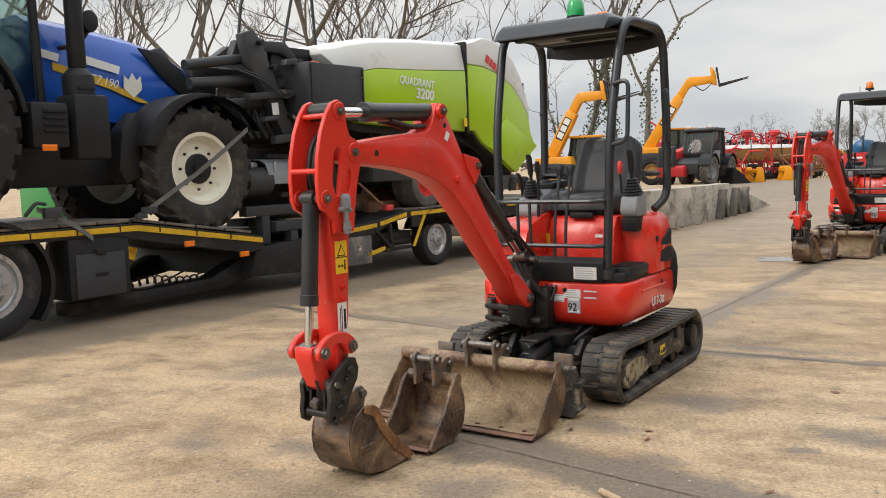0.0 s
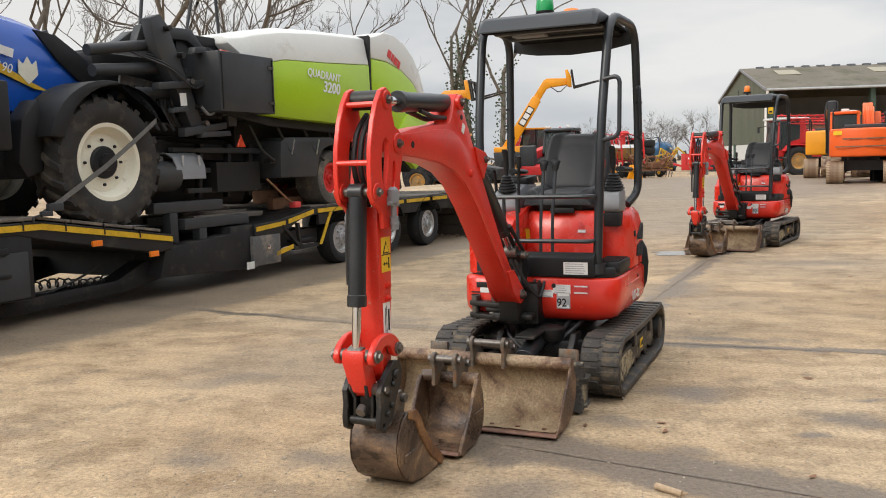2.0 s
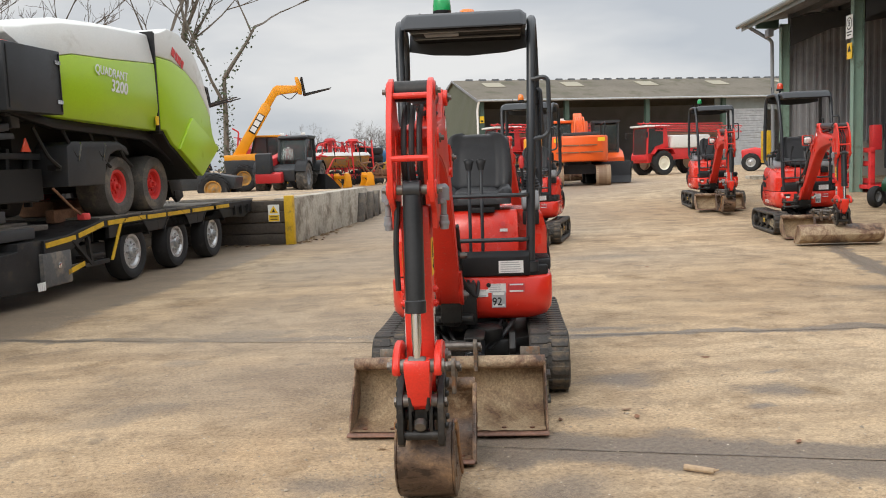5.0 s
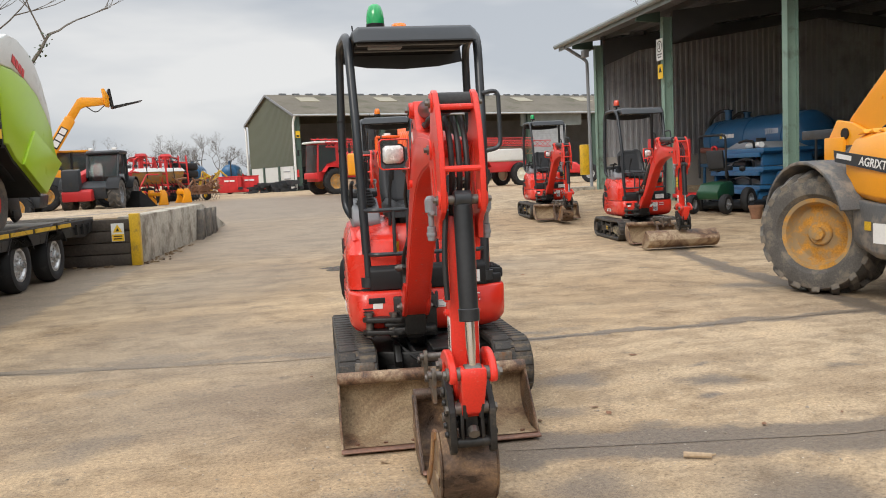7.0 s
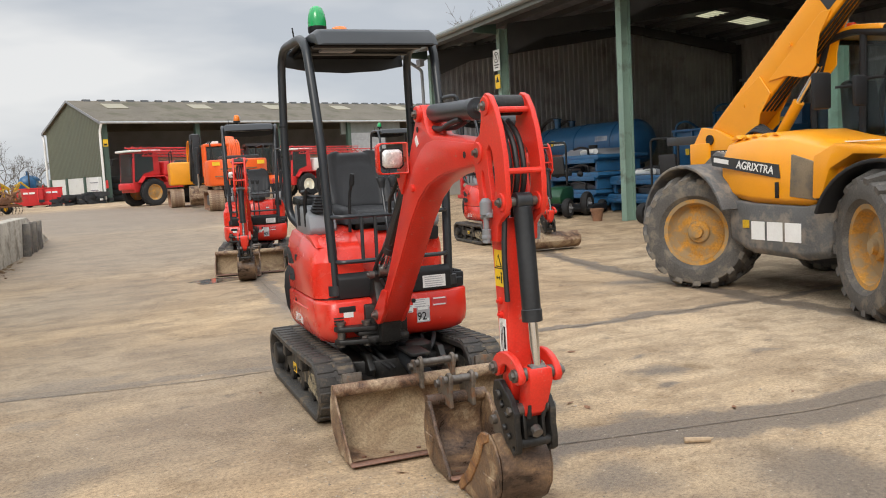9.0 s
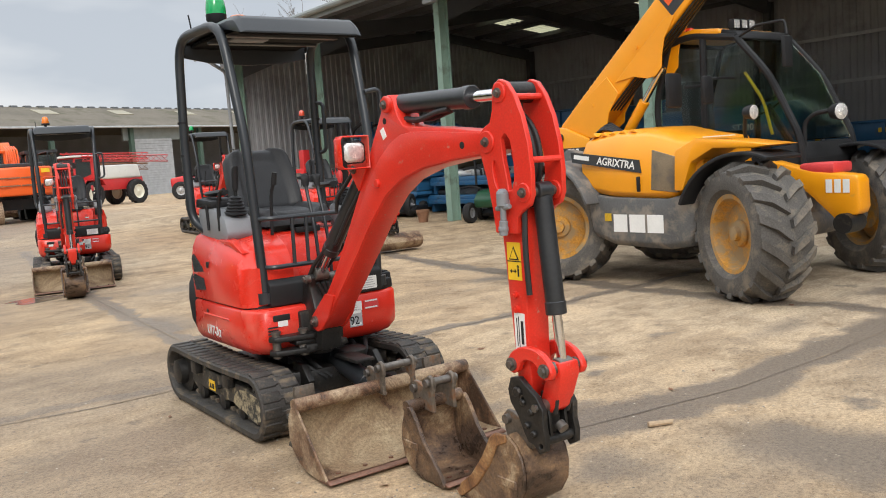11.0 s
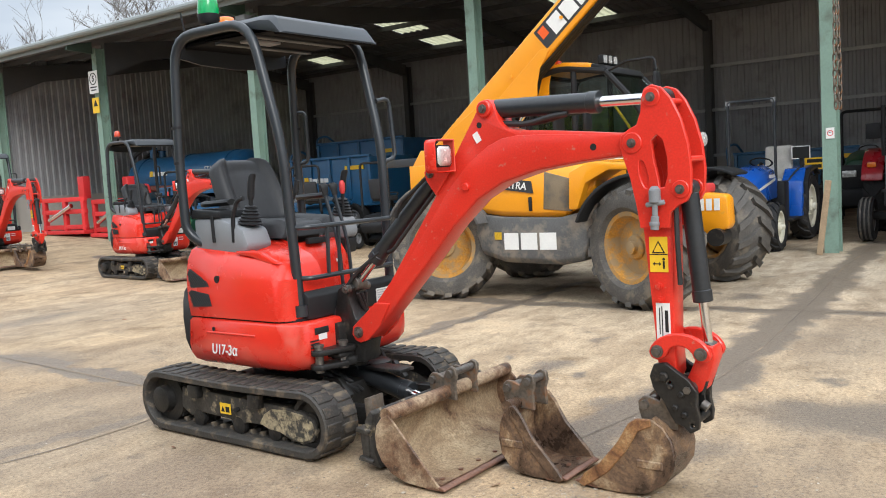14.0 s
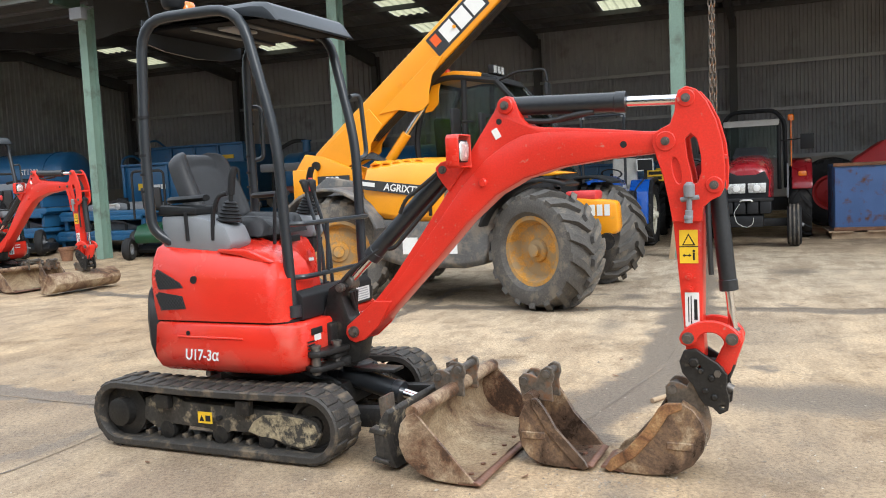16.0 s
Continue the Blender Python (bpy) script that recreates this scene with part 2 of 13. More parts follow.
M_SKIRT = mat("dusty_grey_plastic", (0.10, 0.10, 0.10), 0.65, var=0.2, scale=4, bump=0.1, dirt=(0.23, 0.20, 0.165), dirt_at=0.52, dirt_scale=5)
M_BLUE = mat("tractor_blue", (0.012, 0.095, 0.47), 0.28, var=0.08, scale=2, coat=0.4)
M_LIME = mat("lime_green_panel", (0.36, 0.56, 0.015), 0.34, var=0.06, scale=1.5, coat=0.25, dirt=(0.31, 0.46, 0.03), dirt_at=0.68, dirt_scale=3)
M_OFFWHITE = mat("white_panel", (0.70, 0.71, 0.68), 0.38, var=0.06, scale=1.5, dirt=(0.58, 0.58, 0.54), dirt_at=0.62, dirt_scale=3)
M_DKGREY = mat("dark_grey_paint", (0.044, 0.047, 0.051), 0.45, var=0.2, scale=3, bump=0.05, fine=120, dirt=(0.060, 0.056, 0.050), dirt_at=0.6, dirt_scale=4, spec=0.25)
M_TRAILER = mat("trailer_black_steel", (0.020, 0.020, 0.021), 0.5, var=0.3, scale=3, bump=0.12, fine=70, dirt=(0.058, 0.050, 0.041), dirt_at=0.60, dirt_scale=5, spec=0.25)
M_DECK = mat("worn_trailer_deck", (0.12, 0.105, 0.09), 0.75, var=0.35, scale=4, bump=0.4, fine=40, dirt=(0.20, 0.17, 0.13), dirt_at=0.55, dirt_scale=4)
M_STRIPE = mat("faded_yellow_stripe", (0.62, 0.38, 0.015), 0.5, var=0.2, scale=6, dirt=(0.30, 0.20, 0.05), dirt_at=0.62, dirt_scale=8)
M_RIM_W = mat("cream_rim", (0.74, 0.72, 0.60), 0.42, var=0.06, scale=3, dirt=(0.5, 0.46, 0.36), dirt_at=0.66, dirt_scale=8)
M_RIM_RED = mat("red_rim", (0.62, 0.035, 0.03), 0.45, var=0.12, scale=4)
M_ALU = mat("silver_rim", (0.50, 0.51, 0.52), 0.4, 0.7, var=0.15, scale=6, dirt=(0.22, 0.20, 0.18), dirt_at=0.56, dirt_scale=9)
M_SHEDGREEN = mat("sage_green_steel", (0.20, 0.30, 0.245), 0.6, var=0.12, scale=1.5, bump=0.05, dirt=(0.13, 0.165, 0.135), dirt_at=0.60, dirt_scale=2.5)
M_DKGREEN = mat("dark_green_steel", (0.055, 0.095, 0.075), 0.55, var=0.15, scale=2)
M_CLAD = mat("grey_brown_cladding", (0.31, 0.315, 0.33), 0.7, var=0.16, scale=0.8, bump=0.04, dirt=(0.23, 0.23, 0.235), dirt_at=0.56, dirt_scale=0.9)
M_GALV = mat("dull_galvanised_steel", (0.40, 0.41, 0.42), 0.5, 0.3, var=0.2, scale=3)
M_BLOCKWALL = mat("grey_block_wall", (0.40, 0.38, 0.35), 0.85, var=0.12, scale=2, bump=0.2)
M_GUTTER = mat("grey_green_gutter", (0.20, 0.225, 0.22), 0.38, var=0.15, scale=2)
M_ROOF_UNDER = mat("dark_roof_underside", (0.20, 0.205, 0.215), 0.8, var=0.2, scale=1)
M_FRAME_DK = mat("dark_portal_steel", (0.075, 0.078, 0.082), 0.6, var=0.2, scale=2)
M_BARN = mat("olive_cladding", (0.105, 0.115, 0.080), 0.6, var=0.12, scale=0.6)
M_ROOF = mat("weathered_cement_roof", (0.145, 0.126, 0.096), 0.85, var=0.22, scale=0.35, bump=0.1, fine=8, dirt=(0.105, 0.098, 0.066), dirt_at=0.56, dirt_scale=0.5)
M_ROOFLIGHT = mat("yellowed_rooflight", (0.30, 0.27, 0.19), 0.5, var=0.1, scale=0.6)
M_CONC = mat("ramp_concrete", (0.44, 0.405, 0.34), 0.85, var=0.28, scale=1.2, bump=0.4, fine=25, dirt=(0.21, 0.18, 0.14), dirt_at=0.53, dirt_scale=1.9)
M_TIMBER = mat("weathered_sleepers", (0.062, 0.050, 0.040), 0.85, var=0.35, scale=3, bump=0.5, fine=30)
M_WOODNEW = mat("raw_timber", (0.42, 0.31, 0.20), 0.75, var=0.2, scale=9, bump=0.2)
M_BARK = mat("grey_bark", (0.135, 0.115, 0.092), 0.9, var=0.3, scale=4, bump=0.3)
M_TWIG = mat("bare_twigs", (0.115, 0.098, 0.080), 0.9, var=0.2, scale=3)
M_IVY = mat("ivy_leaves", (0.045, 0.070, 0.025), 0.5, var=0.4, scale=8)
M_BLUE_TANK = mat("implement_blue", (0.022, 0.105, 0.225), 0.33, var=0.15, scale=2, dirt=(0.05, 0.10, 0.16), dirt_at=0.62, dirt_scale=4, per_object=0.15)
M_FARMRED = mat("implement_red", (0.62, 0.030, 0.032), 0.45, var=0.15, scale=2, per_object=0.2)
M_ORANGE = mat("digger_orange", (0.82, 0.115, 0.012), 0.42, var=0.08, scale=1.5, dirt=(0.6, 0.16, 0.04), dirt_at=0.66, dirt_scale=3)
M_GREEN_M = mat("mower_green", (0.012, 0.065, 0.03), 0.4, var=0.15, scale=3)
M_GREENJD = mat("implement_green", (0.03, 0.24, 0.05), 0.4, var=0.12, scale=3)
M_RUST = mat("rusty_steel", (0.25, 0.13, 0.075), 0.8, 0.2, var=0.4, scale=6, bump=0.3)
M_RUSTBLUE = mat("chipped_blue_paint", (0.085, 0.165, 0.38), 0.55, var=0.15, scale=3, bump=0.1, dirt=(0.15, 0.07, 0.04), dirt_at=0.585, dirt_scale=4.5)
M_BROWN_HOSE = mat("brown_suction_hose", (0.21, 0.07, 0.05), 0.6, var=0.2)
M_GLASS = glass("cab_glass", (0.62, 0.74, 0.70), 0.02, 0.0)
M_GLASS_DK = glass("tinted_cab_glass", (0.10, 0.125, 0.12), 0.03, 0.30)
M_LENS = glass("clear_lens", (0.95, 0.95, 0.93), 0.08, 0.35)
M_GREEN_LENS = mat("green_beacon_lens", (0.012, 0.36, 0.10), 0.18, var=0.1, coat=0.5)
M_AMBER = mat("amber_beacon_lens", (0.85, 0.20, 0.012), 0.2, var=0.1, coat=0.5)
M_REDLENS = mat("red_beacon_lens", (0.62, 0.06, 0.02), 0.2, var=0.1, coat=0.5)
M_LAMP = mat("silvered_lamp_glass", (0.66, 0.66, 0.64), 0.25, 0.35, var=0.3, scale=30, bump=0.15, fine=90, coat=0.5)
M_CLOTHGREY = mat("faded_canvas", (0.42, 0.41, 0.38), 0.85, var=0.15, scale=6, bump=0.1)
M_STRAP = mat("grey_ratchet_strap", (0.13, 0.13, 0.125), 0.8, var=0.2, scale=20)


# ---- building helpers ----
def part(name, bm, material, parent=None, label="", bevel=0.0, seg=2, smooth=35, inner=None):
    """Link a bmesh as one mesh object, under a thing or a part when a parent is given."""
    if bevel:
        bmesh.ops.recalc_face_normals(bm, faces=bm.faces)
        edges = [e for e in bm.edges if len(e.link_faces) == 2 and e.calc_face_angle(0) > radians(30)]
        bmesh.ops.bevel(bm, geom=edges, offset=bevel, segments=seg, affect="EDGES", profile=0.5, clamp_overlap=True)
    bmesh.ops.recalc_face_normals(bm, faces=bm.faces)
    me = bpy.data.meshes.new(name)
    bm.to_mesh(me)
    bm.free()
    for m in (material if isinstance(material, (list, tuple)) else [material]):
        me.materials.append(m)
    if smooth:
        me.shade_smooth()
        me.set_sharp_from_angle(angle=radians(smooth))
    ob = new(name, me)
    if parent is not None:
        ob.parent = parent
    if label:
        ob["label"] = label
    return ob


def empty(name, m, label, category, group="", kind=""):
    ob = new(name)
    ob.empty_display_size = 0.2
    ob.matrix_world = m
    return tagged(ob, label, category, group, kind)


def B():
    return bmesh.new()


def box(bm, c, s, m=None):
    """A box by its centre and sizes."""
    r = bmesh.ops.create_cube(bm, size=1.0)["verts"]
    for v in r:
        v.co = Vector((v.co.x * s[0] + c[0], v.co.y * s[1] + c[1], v.co.z * s[2] + c[2]))
        if m is not None:
            v.co = m @ v.co
    return r


def prism(bm, pts, a, b, axis="y", m=None):
    """A polygon drawn in the other two axes, pushed from a to b along one axis."""
    def at(u, v, w):
        p = {"x": (w, u, v), "y": (u, w, v), "z": (u, v, w)}[axis]
        return m @ Vector(p) if m is not None else Vector(p)
    lo = [bm.verts.new(at(u, v, a)) for u, v in pts]
    hi = [bm.verts.new(at(u, v, b)) for u, v in pts]
    n = len(pts)
    bm.faces.new(lo)
    bm.faces.new(hi[::-1])
    for i in range(n):
        bm.faces.new((lo[i], lo[(i + 1) % n], hi[(i + 1) % n], hi[i]))
    return lo + hi


def frame_of(d):
    d = Vector(d).normalized()
    u = d.cross(Vector((0, 0, 1)) if abs(d.z) < 0.95 else Vector((1, 0, 0))).normalized()
    return u, d.cross(u).normalized(), d


def cyl(bm, p0, p1, r, r1=None, n=16):
    r1 = r if r1 is None else r1
    p0, p1 = Vector(p0), Vector(p1)
    u, v, _ = frame_of(p1 - p0)
    rings = []
    for p, q in ((p0, r), (p1, r1)):
        rings.append([bm.verts.new(p + q * (math.cos(2 * math.pi * i / n) * u + math.sin(2 * math.pi * i / n) * v)) for i in range(n)])
    for i in range(n):
        bm.faces.new((rings[0][i], rings[0][(i + 1) % n], rings[1][(i + 1) % n], rings[1][i]))
    bm.faces.new(rings[0])
    bm.faces.new(rings[1][::-1])


def lathe(bm, profile, c, axis, n=32, caps=True):
    """A turned form: (radius, distance along the axis) points round an axis through c."""
    u, v, d = frame_of(axis)
    c = Vector(c)
    rings = []
    for r, a in profile:
        rings.append([bm.verts.new(c + d * a + r * (math.cos(2 * math.pi * i / n) * u + math.sin(2 * math.pi * i / n) * v)) for i in range(n)])
    for j in range(len(rings) - 1):
        for i in range(n):
            bm.faces.new((rings[j][i], rings[j][(i + 1) % n], rings[j + 1][(i + 1) % n], rings[j + 1][i]))
    if caps:
        bm.faces.new(rings[0])
        bm.faces.new(rings[-1][::-1])


def fillet(pts, r, k=5):
    """Round the corners of a polyline."""
    pts = [Vector(p) for p in pts]
    out = [pts[0]]
    for a, b, c in zip(pts, pts[1:], pts[2:]):
        u, v = (a - b), (c - b)
        d = min(r, u.length * 0.49, v.length * 0.49)
        p, q = b + u.normalized() * d, b + v.normalized() * d
        for i in range(k + 1):
            t = i / k
            out.append(p * (1 - t) ** 2 + b * 2 * t * (1 - t) + q * t * t)
    out.append(pts[-1])
    return out


def tube(bm, pts, r, n=10, bend=0.0, taper=None):
    """A round bar along a line, its corners rounded by bend."""
    pts = fillet(pts, bend) if bend else [Vector(p) for p in pts]
    u = None
    rings = []
    for i, p in enumerate(pts):
        d = (pts[min(i + 1, len(pts) - 1)] - pts[max(i - 1, 0)]).normalized()
        if u is None:
            u = frame_of(d)[0]
        u = (u - d * u.dot(d)).normalized()
        v = d.cross(u)
        q = r if taper is None else r + (taper - r) * i / (len(pts) - 1)
        rings.append([bm.verts.new(p + q * (math.cos(2 * math.pi * j / n) * u + math.sin(2 * math.pi * j / n) * v)) for j in range(n)])
    for a, b in zip(rings, rings[1:]):
        for j in range(n):
            bm.faces.new((a[j], a[(j + 1) % n], b[(j + 1) % n], b[j]))
    bm.faces.new(rings[0])
    bm.faces.new(rings[-1][::-1])


def loft(bm, rings, caps=True):
    """Skin closed rings of equal count."""
    rr = [[bm.verts.new(p) for p in ring] for ring in rings]
    n = len(rr[0])
    for a, b in zip(rr, rr[1:]):
        for j in range(n):
            bm.faces.new((a[j], a[(j + 1) % n], b[(j + 1) % n], b[j]))
    if caps:
        bm.faces.new(rr[0])
        bm.faces.new(rr[-1][::-1])


def plate(bm, outer, holes, a, b, axis="y"):
    """A plate with openings cut through it."""
    def at(u, v, w):
        return Vector({"x": (w, u, v), "y": (u, w, v), "z": (u, v, w)}[axis])
    edges = []
    for loop in [outer, *holes]:
        vs = [bm.verts.new(at(u, v, a)) for u, v in loop]
        edges += [bm.edges.new((vs[i], vs[(i + 1) % len(vs)])) for i in range(len(vs))]
    faces = [g for g in bmesh.ops.triangle_fill(bm, edges=edges, use_beauty=True)["geom"] if isinstance(g, bmesh.types.BMFace)]
    ext = bmesh.ops.extrude_face_region(bm, geom=faces)["geom"]
    d = at(0, 0, b) - at(0, 0, a)
    bmesh.ops.translate(bm, vec=d, verts=[g for g in ext if isinstance(g, bmesh.types.BMVert)])


def ring_pts(cx, cz, rx, rz, n=14, a0=0.0, a1=360.0):
    full = abs(a1 - a0) >= 360
    k = n if full else n - 1
    return [(cx + rx * math.cos(radians(a0 + (a1 - a0) * i / k)), cz + rz * math.sin(radians(a0 + (a1 - a0) * i / k))) for i in range(n)]


def lettering(text, size, m, material, parent, depth=0.002, name="lettering", squeeze=1.0, slant=0.0, bold=0.0):
    """Words or figures as thin raised letters, lying in the plane of m (its x along the line, its z out)."""
    cu = bpy.data.curves.new(name, "FONT")
    cu.body, cu.size, cu.extrude, cu.align_x, cu.align_y = text, size, depth, "CENTER", "CENTER"
    cu.shear, cu.offset, cu.resolution_u = slant, bold, 3
    tmp = bpy.data.objects.new(name, cu)
    scene.collection.objects.link(tmp)
    me = bpy.data.meshes.new_from_object(tmp.evaluated_get(bpy.context.evaluated_depsgraph_get()))
    bpy.data.objects.remove(tmp)
    me.name = name
    me.transform(m @ Matrix.Diagonal((squeeze, 1, 1, 1)))
    me.materials.clear()
    me.materials.append(material)
    ob = new(name, me)
    if parent is not None:
        ob.parent = parent
    return ob


def face_to(origin, along, out):
    """The pose of a flat thing: its x along, its z out of the surface."""
    z = Vector(out).normalized()
    x = Vector(along)
    x = (x - z * x.dot(z)).normalized()
    y = z.cross(x)
    m = Matrix((x, y, z)).transposed().to_4x4()
    m.translation = Vector(origin)
    return m


def flat(bm, m, x0, y0, x1, y1, t=0.003):
    box(bm, ((x0 + x1) / 2, (y0 + y1) / 2, t / 2), (abs(x1 - x0), abs(y1 - y0), t), m)


def tyre(bm, c, axis, R, W, r, n=48):
    """A tyre carcass turned about its axle."""
    h = W / 2
    prof = [(r, -h * 0.72), (r + (R - r) * 0.25, -h * 0.96), (r + (R - r) * 0.6, -h), (R - (R - r) * 0.16, -h * 0.93), (R - 0.02, -h * 0.74), (R, -h * 0.45), (R + 0.004, 0),
            (R, h * 0.45), (R - 0.02, h * 0.74), (R - (R - r) * 0.16, h * 0.93), (r + (R - r) * 0.6, h), (r + (R - r) * 0.25, h * 0.96), (r, h * 0.72)]
    lathe(bm, prof, c, axis, n, caps=False)


def tyre_lug(bm, c, axis, R, W, r, lugs, lug_h, side):
    """One chevron bar of a tyre's tread."""
    h = W / 2
    u, v, d = frame_of(axis)
    c = Vector(c)
    a0 = math.pi / lugs if side > 0 else 0.0
    turn = 2 * math.pi / lugs * 0.95
    quad = []
    for w, da, wd in ((0.02, 0.0, 0.30), (0.55, 0.55, 0.34), (1.0, 0.98, 0.40)):
        for s in (-1, 1):
            quad.append((w, a0 + turn * (da * 0.9 + s * wd * 0.5), R + lug_h if w < 0.9 else R - 0.012))
    rad = lambda a, q: q * (math.cos(a) * u + math.sin(a) * v)
    top = [bm.verts.new(c + d * side * h * w * 0.98 + rad(a, q)) for w, a, q in quad]
    bot = [bm.verts.new(c + d * side * h * min(w, 0.97) * 0.98 + rad(a + (0.012 if k % 2 else -0.012), (R - 0.03 if w < 0.9 else R - (R - r) * 0.30))) for k, (w, a, q) in enumerate(quad)]
    for k in (0, 2):
        bm.faces.new((top[k], top[k + 1], top[k + 3], top[k + 2]))
        bm.faces.new((top[k], top[k + 2], bot[k + 2], bot[k]))
        bm.faces.new((top[k + 1], bot[k + 1], bot[k + 3], top[k + 3]))
    bm.faces.new((top[4], top[5], bot[5], bot[4]))
    bm.faces.new((top[0], bot[0], bot[1], top[1]))


def round_copies(ob, c, d, n):
    """Set n - 1 more of a part round an axle, sharing its mesh."""
    c, d = Vector(c), Vector(d).normalized()
    for i in range(1, n):
        q = new(ob.name.split(".")[0], ob.data)
        q.parent = ob.parent
        q.matrix_local = Matrix.Translation(c) @ Matrix.Rotation(2 * math.pi * i / n, 4, d) @ Matrix.Translation(-c)


def wheel(parent, c, axis, R, W, r, tyre_mat, rim_mat, lugs=0, lug_h=0.03, dish=0.3, hub_mat=None, bolts=8, name="wheel", hub_r=0.3):
    """A wheel with tyre, dished rim, hub and bolts; axis points out of its outer side."""
    c = Vector(c)
    d = Vector(axis).normalized()
    bm = B()
    tyre(bm, c, d, R, W, r)
    w = part(name, bm, tyre_mat, parent)
    for side in (-1, 1) if lugs else ():
        bm = B()
        tyre_lug(bm, c, d, R, W, r, lugs, lug_h, side)
        round_copies(part("tread_lug", bm, tyre_mat, w), c, d, lugs)
    h = W / 2
    bm = B()
    f = h * (1 - 2 * dish)
    lathe(bm, [(r + 0.015, h * 0.74), (r + 0.02, h * 0.80), (r - 0.02, h * 0.78), (r - 0.035, h * 0.6), (r * 0.86, f + 0.02), (r * 0.80, f), (r * hub_r * 1.25, f + 0.012), (r * hub_r, f + 0.02), (0.001, f + 0.02)], c, d, 40, caps=False)
    lathe(bm, [(r + 0.015, -h * 0.74), (r - 0.03, -h * 0.7), (r - 0.035, 0), (r * 0.5, -h * 0.4), (0.001, -h * 0.4)], c, d, 32, caps=False)
    part("rim", bm, rim_mat, w)
    bm = B()
    lathe(bm, [(r * hub_r, f), (r * hub_r, f + 0.04), (r * hub_r * 0.9, f + 0.055), (r * hub_r * 0.55, f + 0.06), (r * hub_r * 0.5, f + 0.10), (0.001, f + 0.105)], c, d, 24, caps=False)
    u, v, _ = frame_of(d)
    part("hub", bm, hub_mat or rim_mat, w)
    if bolts:
        bm = B()
        p = c + d * f + r * (hub_r + 0.16) * u
        cyl(bm, p, p + d * 0.03, 0.016, n=6)
        round_copies(part("wheel_bolt", bm, hub_mat or rim_mat, w), c, d, bolts)
    return w


def rise(x, y):
    """The height of the yard: level, lifting gently towards the far end of the open shed and before the barn."""
    def ease(v):
        v = min(max(v, 0.0), 1.0)
        return v * v * (3 - 2 * v)
    shed_end = 0.55 * math.exp(-((x - 21) ** 2 + (y - 21) ** 2) / 72.0)
    barn_side = 0.30 * ease((0.47 * x + 0.88 * y - 17) / 16) * ease((y - 0.8 * x) / 6) * ease((x / max(y, 1.0) - 0.12) / 0.1)
    return max(shed_end, barn_side)


# ---- ground ----
# damp and oily stains: x, y, radii, turn, solid core, strength
DAMP_PATCHES = (
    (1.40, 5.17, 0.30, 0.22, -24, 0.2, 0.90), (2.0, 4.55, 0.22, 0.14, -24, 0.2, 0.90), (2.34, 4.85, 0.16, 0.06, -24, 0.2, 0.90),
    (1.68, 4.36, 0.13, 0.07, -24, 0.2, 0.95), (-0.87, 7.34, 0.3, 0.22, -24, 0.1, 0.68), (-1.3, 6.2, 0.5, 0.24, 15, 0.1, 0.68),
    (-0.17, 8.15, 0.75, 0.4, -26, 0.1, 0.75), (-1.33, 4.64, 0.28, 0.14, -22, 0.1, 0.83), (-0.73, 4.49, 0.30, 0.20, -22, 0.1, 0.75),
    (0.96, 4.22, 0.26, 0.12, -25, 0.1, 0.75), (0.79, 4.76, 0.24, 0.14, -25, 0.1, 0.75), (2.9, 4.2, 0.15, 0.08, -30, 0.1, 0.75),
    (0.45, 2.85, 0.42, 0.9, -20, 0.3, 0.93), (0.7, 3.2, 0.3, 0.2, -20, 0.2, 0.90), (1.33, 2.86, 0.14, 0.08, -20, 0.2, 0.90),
    (4.8, 2.53, 0.25, 0.2, -25, 0.2, 0.90), (6.0, 0.05, 0.4, 0.3, -25, 0.2, 0.90), (0.05, 3.9, 0.35, 0.3, -30, 0.2, 0.83),
    (5.73, 6.5, 0.5, 0.25, -50, 0.2, 0.90), (2.9, 9.0, 1.0, 0.5, 50, 0.1, 0.75), (5.2, 10.6, 1.3, 0.5, -25, 0.1, 0.68),
    (3.2, 3.3, 0.5, 0.18, -20, 0.1, 0.60), (2.3, 6.6, 0.6, 0.12, -25, 0.1, 0.83),
    (14, 33, 14, 10, 60, 0.6, 0.75), (7, 20, 8, 5, 60, 0.4, 0.62), (2.5, 12.5, 3.2, 1.6, 45, 0.3, 0.5), (0.3, 9.3, 1.6, 0.9, 30, 0.2, 0.4), (-0.5, 6.5, 1.6, 1.1, -20, 0.2, 0.48), (5.0, 10.6, 3.0, 1.8, -30, 0.3, 0.30), (2.8, 8.3, 1.2, 0.8, -30, 0.2, 0.3), (-0.4, 3.5, 0.9, 0.6, -25, 0.2, 0.42), (2.4, 2.3, 1.3, 0.7, -25, 0.2, 0.40), (9.0, 27.0, 3.0, 0.8, 20, 0.2, 0.5), (0.5, 8.0, 2.1, 1.3, -30, 0.5, 0.42), (-0.1, 3.35, 0.7, 0.5, -25, 0.2, 0.35))
